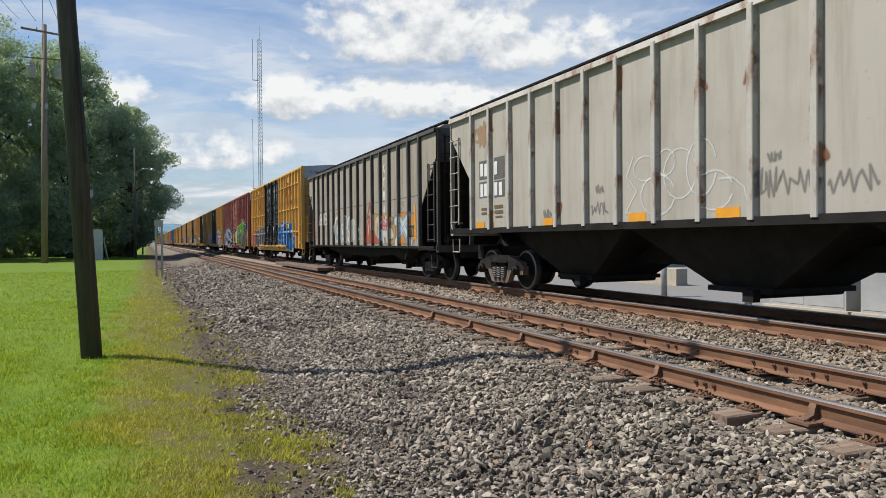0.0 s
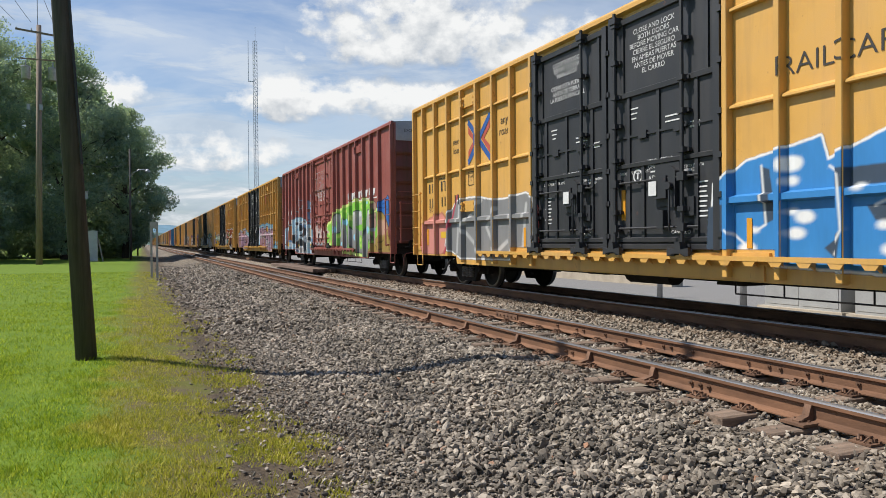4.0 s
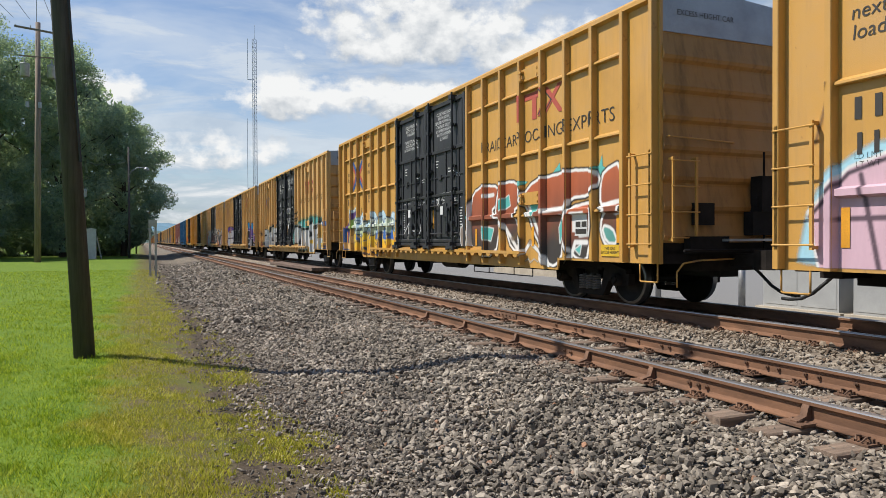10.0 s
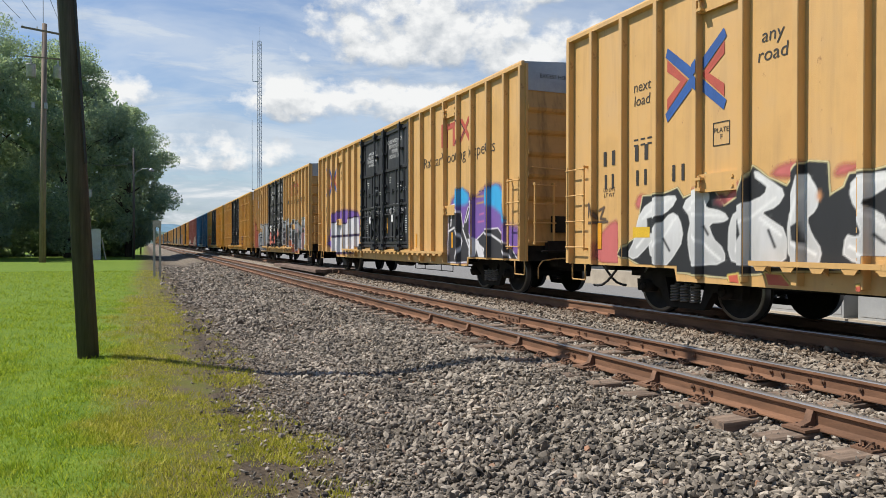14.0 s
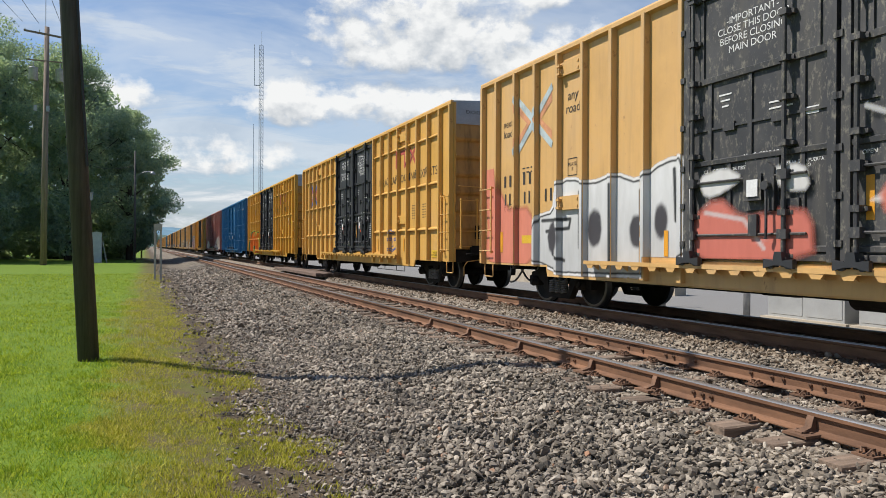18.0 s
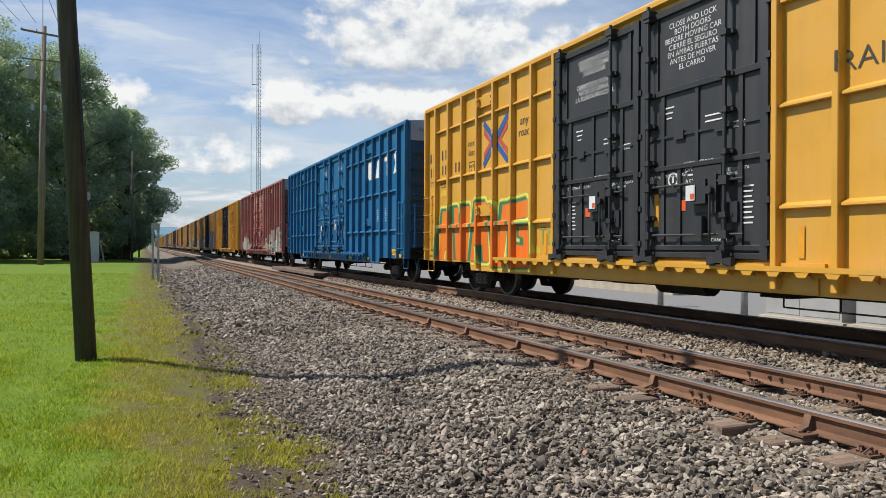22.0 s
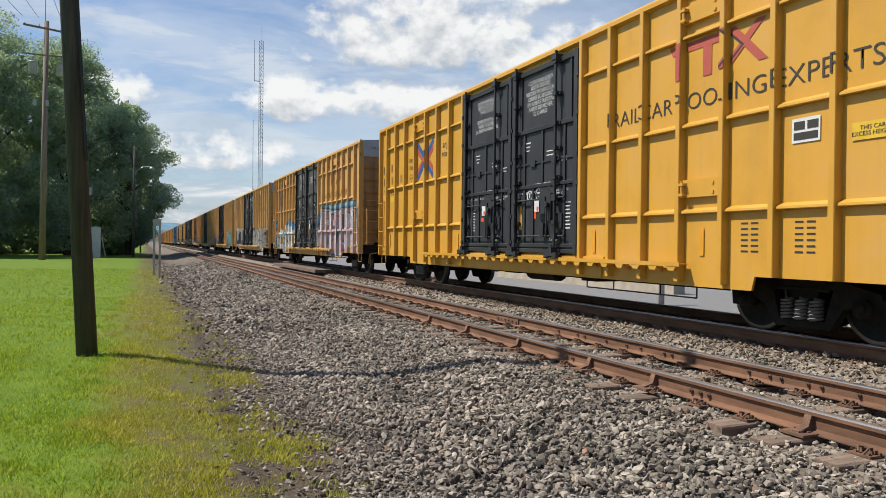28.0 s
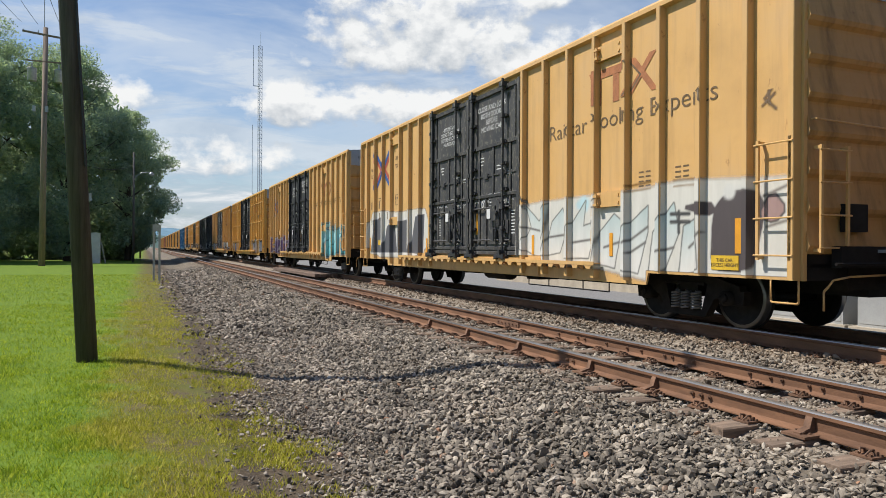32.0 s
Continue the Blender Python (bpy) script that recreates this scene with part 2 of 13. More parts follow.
# darker end-wall paints: grime, with the ends' shade put into the colour
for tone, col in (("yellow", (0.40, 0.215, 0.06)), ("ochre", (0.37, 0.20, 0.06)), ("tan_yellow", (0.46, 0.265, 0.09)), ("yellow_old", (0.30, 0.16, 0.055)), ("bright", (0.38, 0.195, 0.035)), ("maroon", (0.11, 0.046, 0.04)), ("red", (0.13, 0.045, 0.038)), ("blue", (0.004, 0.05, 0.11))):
    M["shaded_grimy_" + tone] = car_paint("grimy_shade_toned_" + tone + "_end", col, 0.55, 0.05, 0.6, grime=(0.075, 0.05, 0.03), fade=0.02)
M["blue"] = car_paint("blue_car_paint", (0.005, 0.098, 0.225), 0.12, 0.0, 0.36, grime=(0.03, 0.06, 0.09), fade=0.03)
M["red"] = car_paint("oxide_red_car_paint", (0.258, 0.074, 0.060), 0.22, 0.02, 0.34, grime=(0.10, 0.06, 0.05), fade=0.08)
M["maroon"] = car_paint("maroon_car_paint", (0.30, 0.105, 0.085), 0.25, 0.05, 0.38, grime=(0.10, 0.06, 0.05), fade=0.10)
M["grey_car"] = car_paint("pale_grey_car_paint", (0.340, 0.312, 0.262), 0.42, 0.02, 0.5, grime=(0.17, 0.14, 0.10), fade=0.1)
M["rusty_post"] = car_paint("grey_paint_with_rust_runs", (0.37, 0.35, 0.31), 0.3, 0.30, 0.6, grime=(0.22, 0.13, 0.07), lump=2.2)
M["brown_car"] = car_paint("weathered_grey_brown_car_paint", (0.265, 0.230, 0.182), 0.62, 0.02, 0.6, grime=(0.10, 0.078, 0.058))
# dark post paint, deepened to carry the shade on the posts' flanks
M["brown_post"] = car_paint("dark_brown_post_paint", (0.034, 0.030, 0.027), 0.3, 0.0, 0.6, grime=(0.05, 0.04, 0.035))
M["door_black"] = car_paint("black_door_paint", (0.021, 0.0215, 0.024), 0.12, 0.0, 0.42, grime=(0.06, 0.057, 0.054), fade=0.015)
M["door_faded"] = car_paint("weathered_black_door_paint", (0.030, 0.030, 0.032), 0.35, 0.26, 0.5, grime=(0.11, 0.10, 0.08), fade=0.04, lump=16.0, chip=(0.17, 0.155, 0.12))
M["roof"] = plain("galvanised_roof", (0.42, 0.44, 0.47), 0.45, 0.3, 0.2, 1.5, 0.05)
M["under"] = plain("shaded_grimy_underframe", (0.020, 0.018, 0.017), 0.75, 0.0, 0.4, 3.0, 0.2, gloss=0.12)
M["truck"] = plain("cast_truck_iron", (0.022, 0.018, 0.015), 0.75, 0.0, 0.45, 5.0, 0.3, gloss=0.12)
M["rusty_truck"] = plain("rusty_truck_iron", (0.16, 0.11, 0.083), 0.8, 0.1, 0.5, 5.0, 0.3)
M["wheel"] = plain("wheel_steel", (0.022, 0.019, 0.017), 0.65, 0.0, 0.35, 6.0, 0.15, gloss=0.12)
M["tread"] = plain("polished_tread", (0.20, 0.19, 0.18), 0.35, 0.8, 0.15, 9.0, 0.05)
M["spring"] = plain("dusty_spring_steel", (0.17, 0.155, 0.14), 0.7, 0.2, 0.3, 12.0, 0.1)
M["hose"] = plain("black_rubber", (0.02, 0.02, 0.02), 0.7, 0, 0.3, 9, 0.1)
M["rail_side"] = plain("rusted_rail_web", (0.20, 0.098, 0.050), 0.85, 0.1, 0.4, 2.2, 0.35, 0.004, 40.0, (3, 0.7, 3))
M["rail_head"] = plain("worn_rail_head", (0.46, 0.43, 0.40), 0.36, 0.85, 0.25, 1.3, 0.06, 0.002, 50.0, (9, 0.15, 9))
M["plate"] = plain("rusty_plate", (0.185, 0.098, 0.055), 0.8, 0.1, 0.4, 7.0, 0.35, rand=0.2)
M["tie"] = plain("weathered_tie", (0.19, 0.135, 0.095), 0.9, 0.0, 0.5, 4.0, 0.6, 0.012, 22.0, (0.35, 4, 4), rand=0.3)
M["plank"] = plain("weathered_crossing_plank", (0.15, 0.098, 0.07), 0.9, 0.0, 0.4, 3.0, 0.5, 0.01, 20.0, (4, 0.3, 4), rand=0.2)
M["stone"] = ground_stone("ballast_stone", [(0.0, (0.062, 0.052, 0.040)), (0.35, (0.160, 0.134, 0.102)), (0.7, (0.262, 0.220, 0.170)), (0.92, (0.39, 0.335, 0.262)), (0.992, (0.33, 0.285, 0.225)), (1.0, (0.34, 0.17, 0.09))], 45.0)
M["stone_pale"] = ground_stone("pale_track_stone", [(0.0, (0.095, 0.074, 0.053)), (0.5, (0.22, 0.182, 0.138)), (1.0, (0.36, 0.315, 0.25))], 45.0)
M["stone_rust"] = ground_stone("rust_stained_stone", [(0.0, (0.11, 0.070, 0.042)), (0.5, (0.225, 0.168, 0.115)), (1.0, (0.33, 0.27, 0.20))], 45.0)
M["tar_pole"] = plain("creosoted_pole_wood", (0.078, 0.070, 0.066), 0.85, 0, 0.4, 3.0, 0.6, 0.01, 18.0, (6, 6, 0.35))
M["grey_pole"] = plain("silvered_pole_wood", (0.26, 0.20, 0.155), 0.9, 0, 0.3, 2.0, 0.5, 0.01, 18.0, (6, 6, 0.35))
M["galv"] = plain("galvanised_steel", (0.42, 0.43, 0.44), 0.5, 0.6, 0.2, 4.0, 0.05)
# tower steel paled and blued: distance haze put into its colour
M["tower"] = plain("haze_paled_tower_steel", (0.50, 0.55, 0.62), 0.6, 0.3, 0.2, 1.0, 0)
M["white_box"] = plain("off_white_cabinet_paint", (0.62, 0.62, 0.58), 0.55, 0, 0.12, 2.0, 0.05)
M["pale_grey"] = plain("pale_grey_cabinet_paint", (0.40, 0.41, 0.405), 0.5, 0, 0.12, 1.5, 0.05)
M["post_white"] = plain("weathered_white_post", (0.50, 0.48, 0.42), 0.8, 0, 0.2, 5.0, 0.2)
M["concrete"] = plain("buff_concrete", (0.46, 0.40, 0.31), 0.9, 0, 0.2, 1.5, 0.3)
M["leaf"] = leaf_mat()
M["bark"] = plain("bark", (0.07, 0.055, 0.042), 0.95, 0, 0.4, 3.0, 0.8, 0.03, 14.0, (3, 3, 0.5))
M["wire"] = plain("cable", (0.03, 0.03, 0.032), 0.6, 0, 0.1, 3, 0)
M["white"] = plain("white_stencil_paint", (0.72, 0.72, 0.70), 0.6, 0, 0.12, 3.0, 0)
M["black"] = plain("black_stencil_paint", (0.035, 0.030, 0.025), 0.6, 0, 0.2, 3.0, 0)
M["sign_yellow"] = plain("yellow_placard", (0.75, 0.47, 0.03), 0.5, 0, 0.12, 3.0, 0)
M["orange"] = plain("orange_reflector", (0.75, 0.33, 0.02), 0.5, 0, 0.12, 3.0, 0)
M["seal_red"] = plain("orange_red_sticker", (0.75, 0.10, 0.02), 0.5, 0, 0.08, 3.0, 0)
M["worn_ink"] = plain("worn_black_stencil", (0.15, 0.095, 0.045), 0.7, 0, 0.4, 6.0, 0)
M["worn_red"] = plain("worn_red_stencil", (0.40, 0.15, 0.055), 0.7, 0, 0.3, 5.0, 0)
M["oversprayed"] = plain("pink_overspray", (0.41, 0.285, 0.295), 0.6, 0, 0.2, 4.0, 0)
M["logo_red"] = plain("faded_red_stencil", (0.47, 0.085, 0.055), 0.6, 0, 0.15, 3.0, 0)
M["pale_logo_red"] = plain("worn_red_arrow_stencil", (0.62, 0.28, 0.14), 0.7, 0, 0.3, 3.0, 0)
M["pale_logo_blue"] = plain("worn_blue_arrow_stencil", (0.42, 0.50, 0.52), 0.7, 0, 0.3, 3.0, 0)
M["logo_blue"] = plain("faded_blue_stencil", (0.022, 0.095, 0.33), 0.6, 0, 0.15, 3.0, 0)
M["panel_grey"] = plain("dark_grey_number_panel", (0.115, 0.11, 0.10), 0.6, 0, 0.15, 3.0, 0)
M["spray"] = sprayed("spray_paint")


# ---- mesh helper ----
class MB:
    """Gathers simple solids into one mesh."""

    def __init__(self):
        self.v, self.f = [], []

    def add(self, v, f):
        o = len(self.v)
        self.v.extend(v)
        self.f.extend([tuple(o + i for i in q) for q in f])
        return self

    def box(self, x0, x1, y0, y1, z0, z1):
        return self.add([(x0, y0, z0), (x1, y0, z0), (x1, y1, z0), (x0, y1, z0), (x0, y0, z1), (x1, y0, z1), (x1, y1, z1), (x0, y1, z1)],
                        [(0, 3, 2, 1), (4, 5, 6, 7), (0, 1, 5, 4), (1, 2, 6, 5), (2, 3, 7, 6), (3, 0, 4, 7)])

    def prism(self, poly, axis, a, b):
        """Extrudes a polygon along an axis. The polygon lies in the two other axes, in the order x, y, z."""
        n = len(poly)

        def at(p, s):
            return {"x": (s, p[0], p[1]), "y": (p[0], s, p[1]), "z": (p[0], p[1], s)}[axis]
        v = [at(p, a) for p in poly] + [at(p, b) for p in poly]
        f = [tuple(range(n))[::-1], tuple(range(n, 2 * n))] + [(i, (i + 1) % n, n + (i + 1) % n, n + i) for i in range(n)]
        return self.add(v, f)

    def cyl(self, p, q, r, n=8, r2=None, caps=True):
        p, q = Vector(p), Vector(q)
        r2 = r if r2 is None else r2
        d = (q - p).normalized()
        u = d.orthogonal().normalized()
        w = d.cross(u)
        v = []
        for c, rr in ((p, r), (q, r2)):
            for i in range(n):
                a = 2 * math.pi * i / n
                v.append(tuple(c + (u * math.cos(a) + w * math.sin(a)) * rr))
        f = [(i, (i + 1) % n, n + (i + 1) % n, n + i) for i in range(n)]
        if caps:
            f += [tuple(range(n))[::-1], tuple(range(n, 2 * n))]
        return self.add(v, f)

    def tube(self, pts, r, n=6):
        for a, b in zip(pts, pts[1:]):
            self.cyl(a, b, r, n)
        return self

    def lathe(self, axis, centre, prof, n=24):
        """Turns a profile of (offset along the axis, radius) about an axis through the centre."""
        v, f = [], []
        k = len(prof)
        for i in range(n):
            a = 2 * math.pi * i / n
            for s, r in prof:
                if axis == "x":
                    v.append((centre[0] + s, centre[1] + r * math.cos(a), centre[2] + r * math.sin(a)))
                else:
                    v.append((centre[0] + r * math.cos(a), centre[1] + r * math.sin(a), centre[2] + s))
        for i in range(n):
            for j in range(k - 1):
                f.append((i * k + j, i * k + j + 1, ((i + 1) % n) * k + j + 1, ((i + 1) % n) * k + j))
        return self.add(v, f)

    def mesh(self, name, mats, smooth=False):
        me = bpy.data.meshes.new(name)
        me.from_pydata(self.v, [], self.f)
        for m in mats if isinstance(mats, (list, tuple)) else [mats]:
            me.materials.append(m)
        bm = bmesh.new()
        bm.from_mesh(me)
        bmesh.ops.recalc_face_normals(bm, faces=bm.faces)
        bm.to_mesh(me)
        bm.free()
        if smooth:
            me.shade_smooth()
        return me


def part(name, mb, material, parent=None, label="", smooth=False, at=None):
    """One mesh object under a thing or a part. mb may be a mesh that others share."""
    me = mb if isinstance(mb, bpy.types.Mesh) else mb.mesh(name, material, smooth)
    ob = new(name, me)
    ob.parent = parent
    if at is not None:
        ob.matrix_basis = at if isinstance(at, Matrix) else Matrix.Translation(at)
    return tagged(ob, label)


def thing(name, label, category, group="", kind="", at=(0, 0, 0)):
    ob = new(name)
    ob.empty_display_size = 0.2
    ob.matrix_basis = Matrix.Translation(at)
    return tagged(ob, label, category, group, kind)


TIE_FIRST = 1.89
BRACES = (4.37, 6.39, 7.63, 9.53, 11.4, 13.2)
# ---- ground ----
PROFILE = [(-400, -0.2), (-60, -0.5), (-3, -0.56), (0, -0.58), (0.5, -0.63), (1.2, -0.70), (1.8, -0.76), (3.0, -0.76), (3.7, -0.62),
           (4.2, -0.50), (4.6, -0.475), (7.05, -0.48), (7.55, -0.225), (10.2, -0.235), (11.3, -0.62), (12.5, -0.86), (60, -0.9), (600, -0.95)]
NEAR_A, NEAR_B, NEAR_Z = 5.35, 6.80, -0.222
TRAIN_X = 8.96
RAIL_C, RAIL_D = TRAIN_X - 0.7525, TRAIN_X + 0.7525


PX, PZ = zip(*PROFILE)


def ground_z(x, y):
    """Height of the ground: the cross-section of the line and its unevenness."""
    z = float(np.interp(x, PX, PZ))
    if -8 < x < 7.2 and -4 < y < 60:
        z += 0.022 * noise.noise(Vector((x * 0.9, y * 0.9, 0))) + 0.012 * noise.noise(Vector((x * 3, y * 3, 5)))
        if 1.6 < x < 4.3:
            z += 0.05 * math.sin(math.pi * (x - 1.6) / 2.7) * noise.noise(Vector((x * 1.1, y * 0.55, 9)))
        if 4.2 < x < 7.1:
            # the stones lie unevenly between the ties, with holes here and there
            z -= 0.10 * max(0.0, noise.noise(Vector((x * 1.7, y * 1.6, 31))) - 0.08)
            z -= 0.12 * math.exp(-((x - 4.85) / 0.22) ** 2 - ((y - 4.85) / 0.16) ** 2)
    return z


def build_ground():
    xs = sorted(set([-400, -200, -100, -60, -40, -25, -15, -10, -7, -5, -4] + list(np.arange(-3, 12.01, 0.15).round(3)) + [13, 15, 18, 22, 28, 36, 50, 80, 150, 300, 600, 1500, -1500]))
    ys = sorted(set([-1500, -400, -150, -60, -30, -15, -8] + list(np.arange(-4, 16, 0.2).round(3)) + list(np.arange(16, 40, 0.6).round(3)) + list(range(40, 160, 5)) + [200, 260, 340, 450, 600, 900, 1500, 2500]))
    v, f = [], []
    for y in ys:
        for x in xs:
            v.append((x, y, ground_z(x, y)))
    n = len(xs)
    for j in range(len(ys) - 1):
        for i in range(n - 1):
            f.append((j * n + i, j * n + i + 1, (j + 1) * n + i + 1, (j + 1) * n + i))
    m, nt, b = nodes_of("ground_soil_grass_and_gravel")
    tc = nt.nodes.new("ShaderNodeTexCoord").outputs["Object"]
    sep = nt.nodes.new("ShaderNodeSeparateXYZ")
    nt.links.new(tc, sep.inputs[0])

    def op(kind, a, c=None, clamp=False):
        k = nt.nodes.new("ShaderNodeMath")
        k.operation, k.use_clamp = kind, clamp
        for i, val in enumerate((a, c)):
            if val is None:
                continue
            if isinstance(val, (int, float)):
                k.inputs[i].default_value = val
            else:
                nt.links.new(val, k.inputs[i])
        return k.outputs[0]

    edge = link_noise(nt, tc, 0.9, 6, 0.62)
    mott = link_noise(nt, tc, 2.2, 6, 0.65)
    fine = link_noise(nt, tc, 28.0, 5, 0.65)
    blade = link_noise(nt, tc, 120.0, 3, 0.7)
    vor = nt.nodes.new("ShaderNodeTexVoronoi")
    vor.inputs["Scale"].default_value = 19.0
    nt.links.new(tc, vor.inputs["Vector"])
    lawn = ramp(nt, mott, [(0.3, (0.07, 0.130, 0.010)), (0.5, (0.105, 0.168, 0.013)), (0.72, (0.15, 0.21, 0.02))])
    lawn = mix_col(nt, 0.75, lawn, ramp(nt, blade, [(0.25, (0.45, 0.45, 0.4)), (0.75, (1.45, 1.45, 1.3))]), "MULTIPLY")
    worn = ramp(nt, mott, [(0.35, (0.095, 0.10, 0.018)), (0.6, (0.115, 0.095, 0.040))])
    worn = mix_col(nt, 0.7, worn, ramp(nt, blade, [(0.25, (0.45,) * 3), (0.75, (1.4,) * 3)]), "MULTIPLY")
    soil = ramp(nt, fine, [(0.3, (0.035, 0.026, 0.018)), (0.7, (0.135, 0.105, 0.072))])
    soil = mix_col(nt, 0.8, soil, ramp(nt, blade, [(0.3, (0.4, 0.4, 0.4)), (0.7, (1.5, 1.45, 1.35))]), "MULTIPLY")
    grit = ramp(nt, vor.outputs["Color"], [(0.1, (0.065, 0.054, 0.041)), (0.5, (0.15, 0.126, 0.096)), (0.9, (0.26, 0.22, 0.168))])
    grit = mix_col(nt, 0.9, grit, ramp(nt, mott, [(0.36, (0.62, 0.61, 0.60)), (0.62, (1.1, 1.1, 1.1))]), "MULTIPLY")
    track = ramp(nt, vor.outputs["Color"], [(0.1, (0.085, 0.066, 0.05)), (0.5, (0.19, 0.155, 0.118)), (0.9, (0.30, 0.255, 0.20))])
    lot = ramp(nt, fine, [(0.3, (0.14, 0.135, 0.125)), (0.7, (0.22, 0.215, 0.205))])
    # across the line: lawn, worn grass, soil, ballast, track bed, gravel lot
    wob = op("ADD", sep.outputs[0], op("MULTIPLY", op("SUBTRACT", edge, 0.5), 2.6))
    wob2 = op("ADD", sep.outputs[0], op("MULTIPLY", op("SUBTRACT", mott, 0.5), 2.2))
    c = mix_col(nt, op("MULTIPLY", op("ADD", wob, 0.75), 1.3, True), lawn, worn)
    c = mix_col(nt, op("MULTIPLY", op("SUBTRACT", wob2, 0.45), 3.0, True), c, soil)
    c = mix_col(nt, op("MULTIPLY", op("SUBTRACT", wob2, 1.45), 1.6, True), c, grit)
    c = mix_col(nt, op("MULTIPLY", op("SUBTRACT", sep.outputs[0], 4.6), 2.5, True), c, track)
    c = mix_col(nt, op("MULTIPLY", op("SUBTRACT", sep.outputs[0], 10.9), 1.5, True), c, lot)
    nt.links.new(c, b.inputs["Base Color"])
    b.inputs["Roughness"].default_value = 0.92
    b.inputs["Specular IOR Level"].default_value = 0.2
    hh = op("ADD", op("MULTIPLY", vor.outputs["Distance"], 0.8), fine)
    add_bump(nt, b, hh, 0.7, 0.012)
    me = bpy.data.meshes.new("ground")
    me.from_pydata(v, [], f)
    me.materials.append(m)
    me.shade_smooth()
    tagged(new("ground", me), "lawn, worn soil, grey ballast and pale gravel lot", "ground", kind="structure")


build_ground()


# ---- stones and grass ----
ICO_F = np.array([(0, 11, 5), (0, 5, 1), (0, 1, 7), (0, 7, 10), (0, 10, 11), (1, 5, 9), (5, 11, 4), (11, 10, 2), (10, 7, 6), (7, 1, 8),
                  (3, 9, 4), (3, 4, 2), (3, 2, 6), (3, 6, 8), (3, 8, 9), (4, 9, 5), (2, 4, 11), (6, 2, 10), (8, 6, 7), (9, 8, 1)])


def rock_shapes(n, rng):
    """Crushed stones: a twelve-cornered lump cleft by a few flat breaks."""
    g = (1 + 5 ** 0.5) / 2
    ico = np.array([(-1, g, 0), (1, g, 0), (-1, -g, 0), (1, -g, 0), (0, -1, g), (0, 1, g), (0, -1, -g), (0, 1, -g), (g, 0, -1), (g, 0, 1), (-g, 0, -1), (-g, 0, 1)]) / math.hypot(1, g)
    out = []
    for _ in range(n):
        p = ico * rng.uniform(0.82, 1.12, (12, 1)) + rng.normal(0, 0.07, (12, 3))
        for _ in range(6):
            d = rng.normal(0, 1, 3)
            d /= np.linalg.norm(d)
            over = np.maximum(p @ d - rng.uniform(0.45, 0.75), 0)
            p = p - over[:, None] * d
        out.append(p * (0.66, rng.uniform(0.36, 0.56), rng.uniform(0.20, 0.38)))
    return np.array(out)


def scatter_stones(name, label, mat, zones, seed, edge=True):
    """zones: x0, x1, y0, y1, stones to the square metre, smallest and largest size."""
    rng = np.random.default_rng(seed)
    shapes = rock_shapes(40, rng)
    V = []
    for x0, x1, y0, y1, dens, s0, s1 in zones:
        n = int((x1 - x0) * (y1 - y0) * dens)
        X, Y = rng.uniform(x0, x1, n), rng.uniform(y0, y1, n)
        if edge:
            thin = np.clip((X + 0.25 * np.sin(Y * 1.7) + rng.normal(0, 0.3, n) - 1.05) / 1.15, 0.0, 1)
            keep = rng.random(n) < np.maximum(thin, 0.02)
            X, Y = X[keep], Y[keep]
            n = len(X)
        S = s0 + (s1 - s0) * rng.random(n) ** 1.6
        S = np.where(rng.random(n) < 0.04, S * 1.45, S)
        a, b, c = rng.uniform(0, 6.283, n), rng.normal(0, 0.6, n), rng.normal(0, 0.6, n)
        P = shapes[rng.integers(0, 40, n)] * S[:, None, None]
        x, y, z = P[..., 0], P[..., 1], P[..., 2]
        y, z = y * np.cos(b)[:, None] - z * np.sin(b)[:, None], y * np.sin(b)[:, None] + z * np.cos(b)[:, None]
        x, z = x * np.cos(c)[:, None] + z * np.sin(c)[:, None], z * np.cos(c)[:, None] - x * np.sin(c)[:, None]
        x, y = x * np.cos(a)[:, None] - y * np.sin(a)[:, None], x * np.sin(a)[:, None] + y * np.cos(a)[:, None]
        Z = np.array([ground_z(p, q) for p, q in zip(X, Y)]) + S * rng.uniform(-0.1, 0.62, n) * (1.0 if y0 < 8 else 0.55)
        V.append(np.stack([x + X[:, None], y + Y[:, None], z + Z[:, None]], 2))
    verts = np.concatenate(V)
    k = len(verts)
    faces = (ICO_F[None] + (np.arange(k) * 12)[:, None, None]).reshape(-1, 3)
    me = bpy.data.meshes.new(name)
    me.vertices.add(k * 12)
    me.vertices.foreach_set("co", verts.astype(np.float32).ravel())
    me.loops.add(faces.size)
    me.loops.foreach_set("vertex_index", faces.astype(np.int32).ravel())
    me.polygons.add(len(faces))
    me.polygons.foreach_set("loop_start", np.arange(0, faces.size, 3, dtype=np.int32))
    me.update(calc_edges=True)
    me.shade_flat()
    me.materials.append(mat)
    return tagged(new(name, me), label, "gravel", kind="stuff")


scatter_stones("ballast", "loose grey crushed-stone ballast on the track shoulder", M["stone"],
               [(0.5, 2.1, 2.6, 8.0, 2000, 0.020, 0.058), (2.1, 4.3, 2.6, 8.0, 1250, 0.030, 0.088), (4.3, 4.75, 2.2, 8.0, 600, 0.025, 0.07), (0.5, 2.0, 8.0, 15.0, 900, 0.028, 0.065), (2.0, 4.72, 8.0, 15.0, 640, 0.038, 0.095),
                (0.5, 4.75, 15, 28, 200, 0.06, 0.12), (0.6, 4.9, 28, 60, 60, 0.09, 0.18)], 11)
